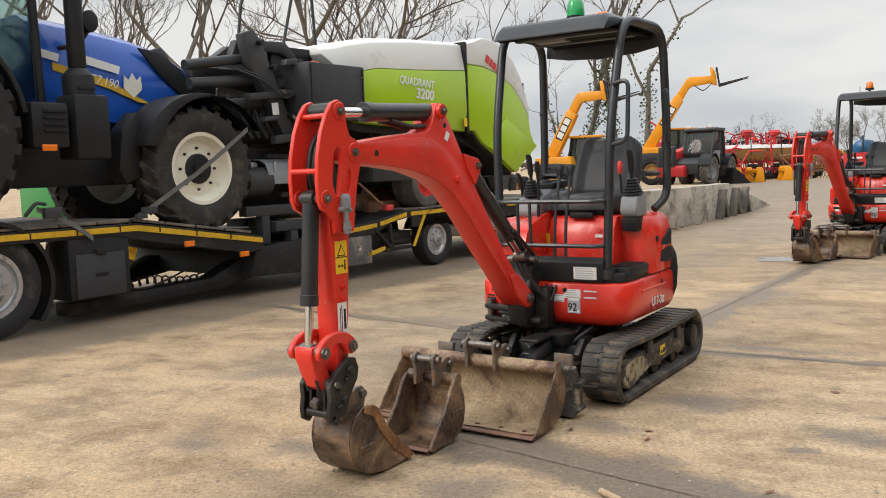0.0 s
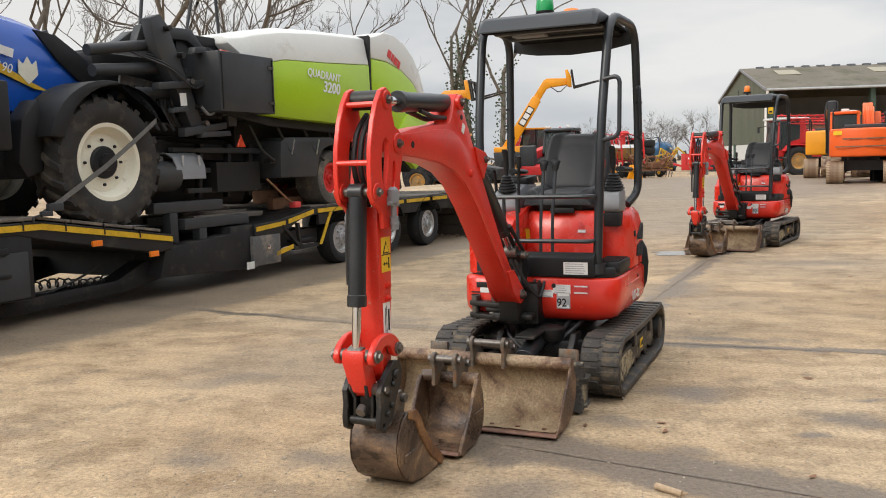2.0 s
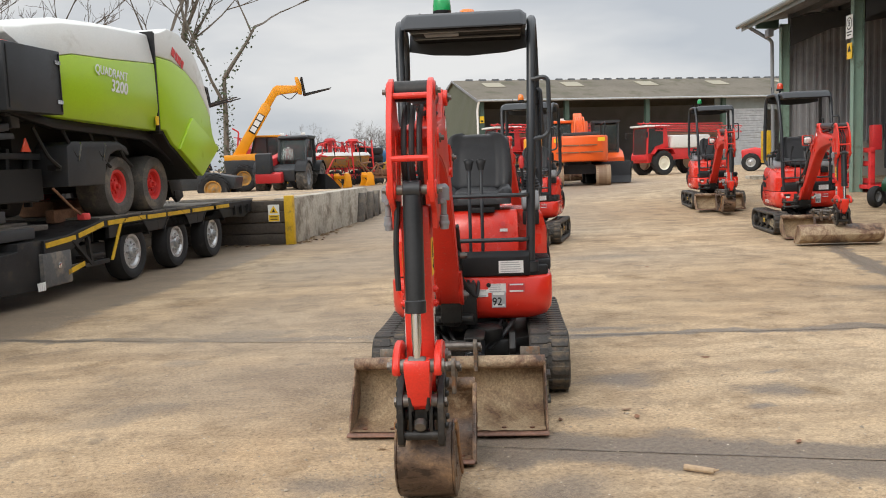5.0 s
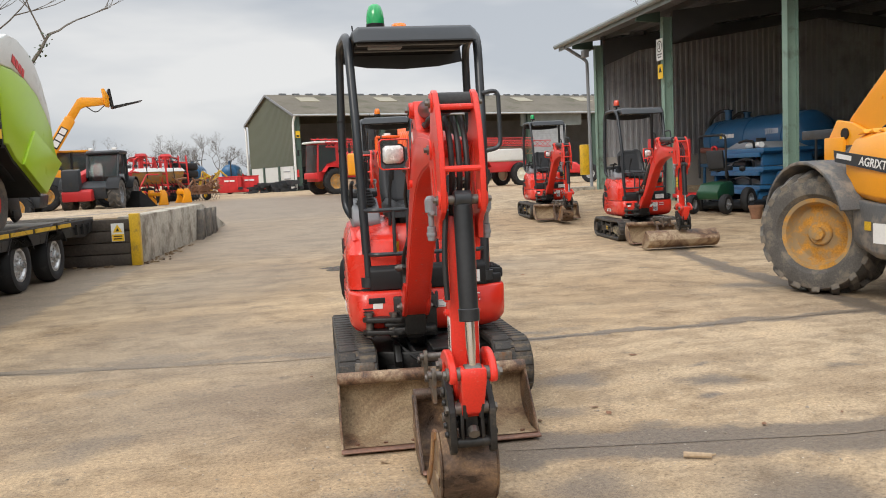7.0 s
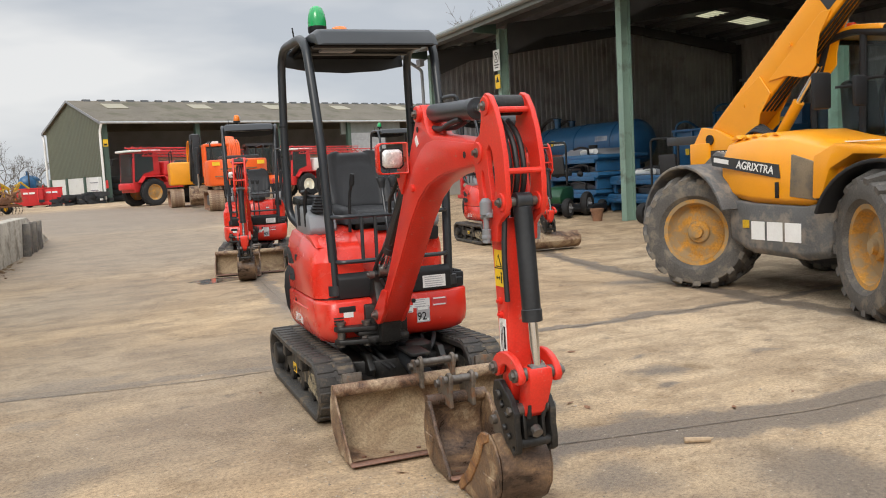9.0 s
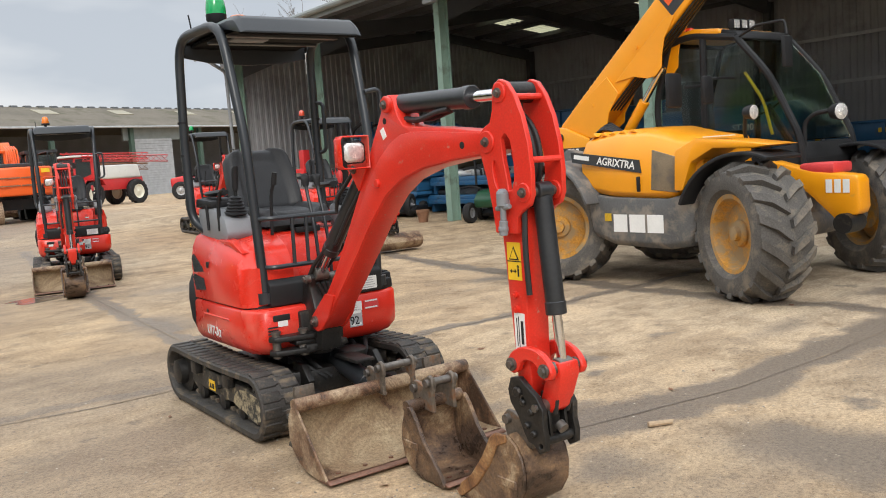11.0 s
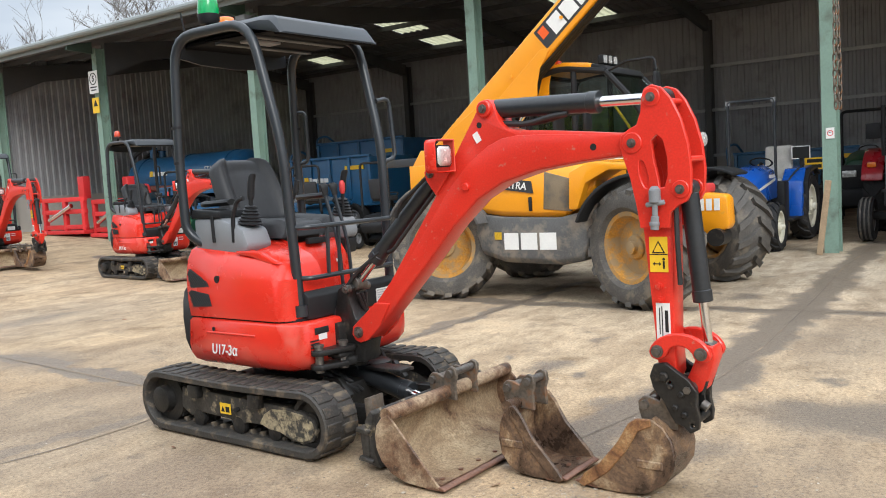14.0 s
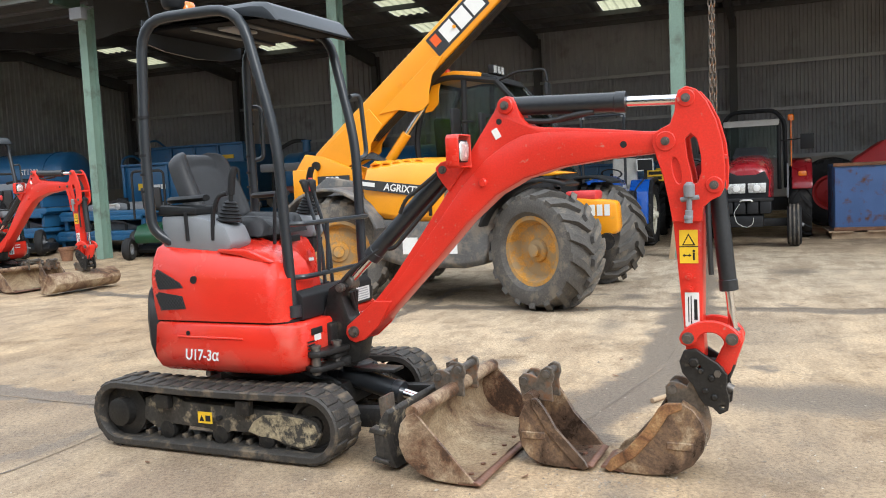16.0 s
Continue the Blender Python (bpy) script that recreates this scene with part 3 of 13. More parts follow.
# damp bands along the slab joints and the drain line: ends, width, strength
DAMP_AND_DARK_LINES = (
    ((-9, 14.6), (-1.24, 8.58), 0.16, 0.90), ((-1.24, 8.58), (2.0, 6.45), 0.20, 0.75), ((2.0, 6.45), (6.5, 4.1), 0.16, 0.90),
    ((0.0, 4.66), (1.5, 3.47), 0.42, 0.93), ((1.5, 3.47), (4.4, 2.0), 0.42, 0.95), ((4.4, 2.0), (9.5, -0.5), 0.40, 0.90),
    ((1.0, 6.1), (4.05, 10.95), 0.26, 0.90), ((4.05, 10.95), (9.6, 18.8), 0.3, 0.90),
    # dark line along the telehandler's near wheels, run on past both ends
    ((13.5, 14.2), (7.56, 8.45), 0.26, 0.95), ((7.56, 8.45), (4.9, 4.7), 0.30, 0.95), ((4.9, 4.7), (3.6, 1.9), 0.3, 0.95), ((3.6, 1.9), (1.2, -2.0), 0.3, 0.90),
    # dark band over the trailer's footprint and the yard along its near side
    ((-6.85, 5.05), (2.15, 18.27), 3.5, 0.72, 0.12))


def ground_material():
    m = bpy.data.materials.new("yard_concrete")
    m.use_nodes = True
    n, l = m.node_tree.nodes, m.node_tree.links
    b = n["Principled BSDF"]
    co = n.new("ShaderNodeTexCoord")
    def noise_node(scale, detail, rough, stretch=None, turn=0.0):
        t = n.new("ShaderNodeTexNoise")
        t.inputs["Scale"].default_value, t.inputs["Detail"].default_value, t.inputs["Roughness"].default_value = scale, detail, rough
        if stretch:
            mp = n.new("ShaderNodeMapping")
            mp.vector_type = "TEXTURE"
            mp.inputs["Scale"].default_value = stretch
            mp.inputs["Rotation"].default_value = (0, 0, radians(turn))
            l.new(co.outputs["Object"], mp.inputs[0])
            l.new(mp.outputs[0], t.inputs["Vector"])
        else:
            l.new(co.outputs["Object"], t.inputs["Vector"])
        return t.outputs["Fac"]
    def ramp(src, stops):
        r = n.new("ShaderNodeValToRGB")
        e = r.color_ramp.elements
        e[0].position, e[0].color = stops[0][0], (*stops[0][1], 1)
        e[1].position, e[1].color = stops[-1][0], (*stops[-1][1], 1)
        for p, c in stops[1:-1]:
            e.new(p).color = (*c, 1)
        l.new(src, r.inputs[0])
        return r.outputs[0]
    def mix(f, a, c, kind="MIX", k=None):
        x = n.new("ShaderNodeMixRGB")
        x.blend_type = kind
        if k is not None:
            x.inputs[0].default_value = k
        else:
            l.new(f, x.inputs[0])
        for i, s in ((1, a), (2, c)):
            if isinstance(s, tuple):
                x.inputs[i].default_value = (*s, 1)
            else:
                l.new(s, x.inputs[i])
        return x.outputs[0]
    warp = n.new("ShaderNodeTexNoise")
    warp.inputs["Scale"].default_value, warp.inputs["Detail"].default_value, warp.inputs["Roughness"].default_value = 2.2, 6, 0.6
    l.new(co.outputs["Object"], warp.inputs["Vector"])
    centred = n.new("ShaderNodeVectorMath")
    centred.operation = "MULTIPLY_ADD"
    centred.inputs[1].default_value, centred.inputs[2].default_value = (0.55, 0.55, 0), (-0.275, -0.275, 0)
    l.new(warp.outputs["Color"], centred.inputs[0])
    bent = n.new("ShaderNodeVectorMath")
    bent.operation = "ADD"
    l.new(co.outputs["Object"], bent.inputs[0])
    l.new(centred.outputs[0], bent.inputs[1])
    def fade(src, full, none, k):
        r = n.new("ShaderNodeMapRange")
        r.interpolation_type = "SMOOTHSTEP"
        r.inputs["From Min"].default_value, r.inputs["From Max"].default_value = none, full
        r.inputs["To Min"].default_value, r.inputs["To Max"].default_value = 0.0, k
        l.new(src, r.inputs["Value"])
        return r.outputs[0]
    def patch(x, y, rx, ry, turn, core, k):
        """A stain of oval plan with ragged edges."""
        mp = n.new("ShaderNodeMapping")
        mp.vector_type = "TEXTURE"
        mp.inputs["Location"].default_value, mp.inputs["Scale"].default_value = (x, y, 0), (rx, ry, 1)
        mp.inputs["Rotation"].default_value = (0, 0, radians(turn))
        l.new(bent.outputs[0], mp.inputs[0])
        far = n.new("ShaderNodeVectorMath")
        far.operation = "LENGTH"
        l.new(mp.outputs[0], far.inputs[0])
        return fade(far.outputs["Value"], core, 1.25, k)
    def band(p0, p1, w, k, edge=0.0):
        """A dark band along a line, with ragged edges."""
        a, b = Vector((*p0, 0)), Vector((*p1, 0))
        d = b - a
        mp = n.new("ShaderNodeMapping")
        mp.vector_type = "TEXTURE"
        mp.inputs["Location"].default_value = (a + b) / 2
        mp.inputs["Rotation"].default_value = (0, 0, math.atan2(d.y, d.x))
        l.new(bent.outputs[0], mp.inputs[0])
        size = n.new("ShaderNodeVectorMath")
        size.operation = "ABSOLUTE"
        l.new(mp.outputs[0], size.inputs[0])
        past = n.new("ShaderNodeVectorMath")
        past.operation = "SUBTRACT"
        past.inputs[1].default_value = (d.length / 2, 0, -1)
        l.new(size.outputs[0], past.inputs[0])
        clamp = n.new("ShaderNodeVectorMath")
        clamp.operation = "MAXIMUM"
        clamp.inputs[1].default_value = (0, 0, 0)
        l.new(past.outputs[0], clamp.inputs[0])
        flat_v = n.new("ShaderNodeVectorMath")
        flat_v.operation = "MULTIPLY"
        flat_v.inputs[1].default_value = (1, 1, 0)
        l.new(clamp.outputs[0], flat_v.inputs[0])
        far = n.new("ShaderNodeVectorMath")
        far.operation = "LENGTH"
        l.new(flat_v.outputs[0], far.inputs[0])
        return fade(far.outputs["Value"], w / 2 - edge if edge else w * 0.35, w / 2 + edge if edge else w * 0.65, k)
    broad = noise_node(0.22, 6, 0.55)
    base = ramp(broad, [(0.30, (0.375, 0.262, 0.155)), (0.5, (0.470, 0.350, 0.222)), (0.70, (0.540, 0.425, 0.290))])
    # paler, greyer concrete towards the shed
    base = mix(patch(7.5, 1.5, 6.5, 6.0, 0, 0.0, 0.8), base, (0.47, 0.405, 0.315))
    mid = noise_node(1.9, 10, 0.72)
    tone = ramp(mid, [(0.34, (0.56, 0.52, 0.47)), (0.5, (1.0, 1.0, 1.0)), (0.66, (1.16, 1.14, 1.10))])
    col = mix(None, base, tone, "MULTIPLY", 1.0)
    # brushed grain and drag marks, along the slabs
    streak = noise_node(1.0, 6, 0.65, (2.2, 0.30, 1.0), -25)
    col = mix(None, col, ramp(streak, [(0.30, (0.72, 0.69, 0.65)), (0.52, (1, 1, 1)), (0.75, (1.10, 1.08, 1.05))]), "MULTIPLY", 0.6)
    brush = noise_node(1.0, 6, 0.75, (0.30, 0.045, 1.0), -25)
    col = mix(None, col, ramp(brush, [(0.30, (0.78, 0.76, 0.73)), (0.52, (1, 1, 1)), (0.72, (1.10, 1.09, 1.07))]), "MULTIPLY", 0.5)
    # brown mud smeared and scuffed along the traffic, in two sizes
    smear = noise_node(0.85, 8, 0.66, (1.5, 0.5, 1.0), -25)
    col = mix(ramp(smear, [(0.51, (0, 0, 0)), (0.57, (0.38, 0.38, 0.38)), (0.68, (0.55, 0.55, 0.55))]), col, (0.235, 0.165, 0.102))
    scuff = noise_node(2.7, 8, 0.68)
    col = mix(ramp(scuff, [(0.555, (0, 0, 0)), (0.60, (0.40, 0.40, 0.40)), (0.70, (0.55, 0.55, 0.55))]), col, (0.225, 0.170, 0.118))
    # damp and oil patches, and the dark bands
    wet = noise_node(0.42, 7, 0.62, (1.0, 0.6, 1.0), -25)
    wet_dark_f = ramp(wet, [(0.60, (0, 0, 0)), (0.69, (0.42, 0.42, 0.42))])
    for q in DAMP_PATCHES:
        wet_dark_f = mix(None, wet_dark_f, patch(*q), "LIGHTEN", 1.0)
    for q in DAMP_AND_DARK_LINES:
        wet_dark_f = mix(None, wet_dark_f, band(*q), "LIGHTEN", 1.0)
    col = mix(wet_dark_f, col, (0.178, 0.143, 0.110))
    spots = noise_node(2.3, 4, 0.5)
    spot_f = ramp(spots, [(0.66, (0, 0, 0)), (0.72, (0.5, 0.5, 0.5))])
    col = mix(spot_f, col, (0.125, 0.105, 0.085))
    # grit and pale stone chips
    grit = noise_node(42.0, 6, 0.8)
    col = mix(None, col, ramp(grit, [(0.34, (0.48, 0.45, 0.42)), (0.5, (1, 1, 1)), (0.66, (1.36, 1.34, 1.30))]), "MULTIPLY", 0.9)
    dust = noise_node(150.0, 3, 0.7)
    col = mix(None, col, ramp(dust, [(0.30, (0.68, 0.66, 0.64)), (0.5, (1, 1, 1)), (0.70, (1.26, 1.25, 1.22))]), "MULTIPLY", 0.9)
    chip = n.new("ShaderNodeTexVoronoi")
    chip.inputs["Scale"].default_value, chip.inputs["Randomness"].default_value = 26.0, 1.0
    l.new(co.outputs["Object"], chip.inputs["Vector"])
    few = n.new("ShaderNodeSeparateColor")
    l.new(chip.outputs["Color"], few.inputs[0])
    sel = n.new("ShaderNodeMath")
    sel.operation, sel.inputs[1].default_value = "GREATER_THAN", 0.80
    l.new(few.outputs[0], sel.inputs[0])
    near = n.new("ShaderNodeMath")
    near.operation, near.inputs[1].default_value = "LESS_THAN", 0.15
    l.new(chip.outputs["Distance"], near.inputs[0])
    both = n.new("ShaderNodeMath")
    both.operation = "MULTIPLY"
    l.new(sel.outputs[0], both.inputs[0])
    l.new(near.outputs[0], both.inputs[1])
    shade = ramp(few.outputs[1], [(0.0, (0.10, 0.085, 0.07)), (0.35, (0.20, 0.16, 0.12)), (0.75, (0.40, 0.34, 0.26)), (1.0, (0.60, 0.55, 0.46))])
    col = mix(both.outputs[0], col, shade)
    l.new(col, b.inputs["Base Color"])
    rr = n.new("ShaderNodeMapRange")
    rr.inputs["To Min"].default_value, rr.inputs["To Max"].default_value = 0.9, 0.5
    l.new(wet_dark_f, rr.inputs["Value"])
    l.new(rr.outputs[0], b.inputs["Roughness"])
    bp = n.new("ShaderNodeBump")
    bp.inputs["Strength"].default_value, bp.inputs["Distance"].default_value = 0.55, 0.012
    add = n.new("ShaderNodeMath")
    add.operation = "ADD"
    l.new(grit, add.inputs[0])
    l.new(mid, add.inputs[1])
    l.new(add.outputs[0], bp.inputs["Height"])
    l.new(bp.outputs[0], b.inputs["Normal"])
    return m


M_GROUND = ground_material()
M_DAMP = mat("damp_joint", (0.165, 0.135, 0.108), 0.7, var=0.35, scale=3, bump=0.2, fine=40, dirt=(0.33, 0.255, 0.175), dirt_at=0.52, dirt_scale=1.6)


def spaced(lo, hi, near_lo, near_hi, step):
    a = list(np.arange(near_lo, near_hi + step / 2, step))
    v, s = near_hi, step
    while v < hi:
        s *= 1.35
        v += s
        a.append(min(v, hi))
    v, s = near_lo, step
    while v > lo:
        s *= 1.35
        v -= s
        a.insert(0, max(v, lo))
    return [float(q) for q in a]


bm = B()
gx, gy = spaced(-2500, 2500, -12, 45, 0.75), spaced(-2500, 2500, -12, 45, 0.75)
gv = [[bm.verts.new((x, y, rise(x, y))) for x in gx] for y in gy]
for j in range(len(gy) - 1):
    for i in range(len(gx) - 1):
        bm.faces.new((gv[j][i], gv[j][i + 1], gv[j + 1][i + 1], gv[j + 1][i]))
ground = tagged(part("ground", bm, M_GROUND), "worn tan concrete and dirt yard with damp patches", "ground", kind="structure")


def strip(pts, w, seed, label):
    """A damp joint between slabs: a thin uneven band lying on the yard."""
    rnd = random.Random(seed)
    bm = B()
    pts = [Vector((*p, 0)) for p in pts]
    rows = []
    for a, b in zip(pts, pts[1:]):
        k = max(2, int((b - a).length / 0.2))
        d = (b - a).normalized()
        nrm = Vector((-d.y, d.x, 0))
        for i in range(k):
            p = a + (b - a) * i / k
            q0, q1 = p + nrm * w * rnd.uniform(0.25, 0.62), p - nrm * w * rnd.uniform(0.25, 0.62)
            rows.append([bm.verts.new((q.x, q.y, rise(q.x, q.y) + 0.004)) for q in (q0, q1)])
    for a, b in zip(rows, rows[1:]):
        bm.faces.new((a[0], a[1], b[1], b[0]))
    return tagged(part("joint", bm, M_DAMP), label, "pavement joint", kind="structure")


# ---- open-fronted shed ----
SHED = Matrix.Translation((16.75, 15.44, 0)) @ Matrix.Rotation(math.atan2(-0.875, -0.485), 4, "Z")
POSTS = (-5.0, 0.0, 5.65, 11.3, 17.1, 22.8, 28.5, 34.2)
DEPTH = 13.0


def corrugated(bm, x0, x1, z0, z1, y, pitch=0.2, deep=0.035, m=None, lean=None):
    """A profiled sheet standing in the x-z plane; lean moves its top edge along y."""
    xs = []
    x = x0
    while x < x1 - 1e-6:
        for f, d in ((0, 0), (0.3, 0), (0.42, 1), (0.82, 1), (0.94, 0)):
            if x + f * pitch <= x1:
                xs.append((x + f * pitch, d * deep))
        x += pitch
    xs.append((x1, 0))
    lo = [bm.verts.new((m or Matrix()) @ Vector((a, y + d, z0))) for a, d in xs]
    hi = [bm.verts.new((m or Matrix()) @ Vector((a, y + d + (lean or 0), z1))) for a, d in xs]
    for i in range(len(xs) - 1):
        bm.faces.new((lo[i], lo[i + 1], hi[i + 1], hi[i]))


def shed_floor_z(x, y=0.0):
    p = SHED @ Vector((x, y, 0))
    return rise(p.x, p.y)


def roof_z(y):
    return 5.32 + 0.115 * (y + 0.9) if y < 8 else 5.32 + 0.115 * 8.9 - 0.115 * (y - 8)


def i_post(bm, x, y, z0, z1, w=0.2, d=0.3):
    for s in (-1, 1):
        box(bm, (x, y + s * (d / 2 - 0.008), (z0 + z1) / 2), (w, 0.016, z1 - z0))
    box(bm, (x, y, (z0 + z1) / 2), (0.014, d - 0.032, z1 - z0))


shed = empty("open_shed", SHED, "open-fronted farm shed with pale green posts and dark sheet roof", "shed", kind="structure")
for i, x in enumerate(POSTS):
    zb = shed_floor_z(x) - 0.1
    bm = B()
    i_post(bm, x, 0, zb, roof_z(0) - 0.28, 0.19, 0.25)
    part("post", bm, M_SHEDGREEN, shed)
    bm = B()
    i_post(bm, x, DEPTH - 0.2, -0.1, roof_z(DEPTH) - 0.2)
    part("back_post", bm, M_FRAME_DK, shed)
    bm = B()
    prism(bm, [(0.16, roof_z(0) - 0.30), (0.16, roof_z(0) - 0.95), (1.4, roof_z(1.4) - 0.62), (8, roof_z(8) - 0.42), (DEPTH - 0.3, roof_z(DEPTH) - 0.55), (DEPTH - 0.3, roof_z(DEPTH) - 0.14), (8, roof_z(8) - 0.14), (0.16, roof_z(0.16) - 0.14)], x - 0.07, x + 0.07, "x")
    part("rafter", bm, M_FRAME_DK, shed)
    bm = B()
    prism(bm, [(-0.85, roof_z(-0.85) - 0.14), (-0.85, roof_z(-0.85) - 0.28), (-0.18, roof_z(0) - 0.42), (-0.18, roof_z(0) - 0.14)], x - 0.05, x + 0.05, "x")
    part("eave_bracket", bm, M_DKGREEN, shed)
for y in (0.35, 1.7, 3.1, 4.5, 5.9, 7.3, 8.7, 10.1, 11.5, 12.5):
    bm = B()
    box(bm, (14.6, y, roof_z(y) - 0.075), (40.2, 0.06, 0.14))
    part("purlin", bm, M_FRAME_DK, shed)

# roof sheets, with two translucent sheets behind one another in each bay
LIGHTS = []
for a, b in zip(POSTS, POSTS[1:]):
    c = (a + b) / 2
    LIGHTS += [(c - 0.55, c + 0.55)]
M_TRANS = bpy.data.materials.new("translucent_rooflight")
M_TRANS.use_nodes = True
tn, tl = M_TRANS.node_tree.nodes, M_TRANS.node_tree.links
t_mix, t_tr, t_no = tn.new("ShaderNodeMixShader"), tn.new("ShaderNodeBsdfTranslucent"), tn.new("ShaderNodeTexNoise")
t_no.inputs["Scale"].default_value = 1.5
t_ra = tn.new("ShaderNodeValToRGB")
t_ra.color_ramp.elements[0].color, t_ra.color_ramp.elements[1].color = (0.34, 0.325, 0.20, 1), (0.50, 0.485, 0.32, 1)
tl.new(t_no.outputs["Fac"], t_ra.inputs[0])
tl.new(t_ra.outputs[0], t_tr.inputs["Color"])
tn["Principled BSDF"].inputs["Base Color"].default_value = (0.6, 0.58, 0.48, 1)
t_mix.inputs[0].default_value = 0.85
tl.new(tn["Principled BSDF"].outputs[0], t_mix.inputs[1])
tl.new(t_tr.outputs[0], t_mix.inputs[2])
tl.new(t_mix.outputs[0], tn["Material Output"].inputs["Surface"])


def roof_sheet(bm, x0, x1, y0, y1, up=0.0):
    """A corrugated sheet whose ribs keep step with its neighbours."""
    def rib(x):
        f = (x / 0.25) % 1.0
        return 0.035 * min(max(min((f - 0.35) / 0.15, (1.0 - f) / 0.15), 0), 1)
    xs = [x0]
    for k in range(int(x0 / 0.25) - 2, int(x1 / 0.25) + 2):
        xs += [x for x in ((k + f) * 0.25 for f in (0, 0.35, 0.5, 0.85)) if x0 + 1e-6 < x < x1 - 1e-6]
    xs.append(x1)
    lo = [bm.verts.new((q, y0, roof_z(y0) + rib(q) + up)) for q in xs]
    hi = [bm.verts.new((q, y1, roof_z(y1) + rib(q) + up)) for q in xs]
    for i in range(len(xs) - 1):
        bm.faces.new((lo[i], lo[i + 1], hi[i + 1], hi[i]))


bm = B()
for y0, y1 in ((-0.9, 8.0), (8.0, 8.2), (9.7, 10.3), (11.8, DEPTH + 0.3)):
    roof_sheet(bm, -6.2, 35.2, y0, y1)
for y0, y1 in ((8.2, 9.7), (10.3, 11.8)):
    edge = -6.2
    for a, b in LIGHTS:
        roof_sheet(bm, edge, a, y0, y1)
        edge = b
    roof_sheet(bm, edge, 35.2, y0, y1)
part("roof", bm, M_ROOF_UNDER, shed, "dark corrugated sheet roof")
for y0, y1 in ((8.2, 9.7), (10.3, 11.8)):
    for a, b in LIGHTS:
        bm = B()
        roof_sheet(bm, a, b, y0 - 0.04, y1 + 0.04, 0.01)
        part("rooflight", bm, M_TRANS, shed, "translucent corrugated roof light")
bm = B()
tube(bm, [(-6.3, -1.0, roof_z(-0.9) - 0.03), (35.2, -1.0, roof_z(-0.9) - 0.03)], 0.075, 10)
box(bm, (14.5, -0.9, roof_z(-0.9) - 0.11), (41.4, 0.03, 0.16))
part("gutter", bm, M_GUTTER, shed, "grey-green eaves gutter")
bm = B()
tube(bm, [(-5.6, -0.95, roof_z(-0.9) - 0.1), (-5.35, -0.25, 4.7), (-5.3, -0.22, 0.35)], 0.055, 10, 0.12)
part("downpipe", bm, M_GREY, shed)
bm = B()
corrugated(bm, -5.2, 35.0, 1.5, roof_z(DEPTH) + 0.02, DEPTH)
part("back_wall", bm, M_CLAD, shed, "grey-brown profiled sheet wall")
for z in (1.55, 2.9, 4.2):
    bm = B()
    box(bm, (14.6, DEPTH - 0.08, z), (40.2, 0.07, 0.09))
    part("wall_rail", bm, M_GALV, shed, "pale galvanised wall rail")
bm = B()
box(bm, (14.9, DEPTH + 0.08, 0.7), (40.2, 0.2, 1.65))
part("block_wall", bm, M_BLOCKWALL, shed)
for nm, x, inn in (("end_wall", -5.15, 1), ("end_wall", 35.1, -1)):
    bm = B()
    q = Matrix.Translation((x, 0, 0)) @ Matrix.Rotation(radians(90), 4, "Z")
    for y in np.arange(0.15, DEPTH, 1.0):
        bm = B()
        corrugated(bm, float(y), float(y) + 1.0, 1.5, roof_z(float(y)) + 0.05, 0, m=q)
        part("cladding_sheet", bm, M_CLAD, shed, "grey-brown profiled wall sheet")
    bm = B()
    box(bm, (x - inn * 0.1, DEPTH / 2, 0.75), (0.2, DEPTH - 0.3, 1.6))
    part("block_wall", bm, M_BLOCKWALL, shed)
for x, z in ((-5.05, 4.75), (5.65, 4.75), (11.3, 4.75)):
    bm = B()
    box(bm, (x + 0.35, -0.55, z + 0.1), (0.3, 0.16, 0.22), Matrix.Translation((0, 0, 0)))
    cyl(bm, (x + 0.35, -0.5, z + 0.15), (x + 0.35, -0.15, z + 0.3), 0.02, n=8)
    tagged(part("floodlight", bm, M_GREY, None, bevel=0.015), "grey floodlight on the shed eaves", "floodlight", "shed floodlights").matrix_world = SHED

# signs on a shed post
bm = B()
flat(bm, Matrix.Identity(4), -0.19, -0.28, 0.19, 0.28, 0.01)
sign_m = SHED @ face_to((0.0, -0.19, 4.30), (1, 0, 0), (0, -1, 0))
sign = tagged(part("speed_sign", bm, M_WHITE), "white rectangular speed limit sign on a green post", "sign")
sign.matrix_world = sign_m
bm = B()
lathe(bm, [(0.15, 0.011), (0.15, 0.014), (0.125, 0.014), (0.125, 0.011)], (0, 0.08, 0), (0, 0, 1), 32, caps=False)
part("ring", bm, M_INK_SHADE, sign)
lettering("5", 0.2, Matrix.Translation((0, 0.08, 0.012)), M_INK_SHADE, sign, name="figure", bold=0.006)
bm = B()
for k in (0, 1):
    flat(bm, Matrix.Translation((0, 0, 0.01)), -0.14 + 0.03 * k, -0.14 - 0.07 * k, 0.14 - 0.03 * k, -0.11 - 0.07 * k)
part("caption_bar", bm, M_INK_SHADE, sign)
bm = B()
flat(bm, Matrix.Identity(4), -0.14, -0.19, 0.14, 0.19, 0.01)
sign = tagged(part("warning_sign", bm, M_YELLOW), "small yellow warning sign on a green post", "sign")
sign.matrix_world = SHED @ face_to((0.02, -0.19, 3.72), (1, 0, 0), (0, -1, 0))
bm = B()
prism(bm, [(-0.09, -0.02), (0.09, -0.02), (0, 0.14)], 0.01, 0.014, "z")
part("symbol", bm, M_INK_SHADE, sign)


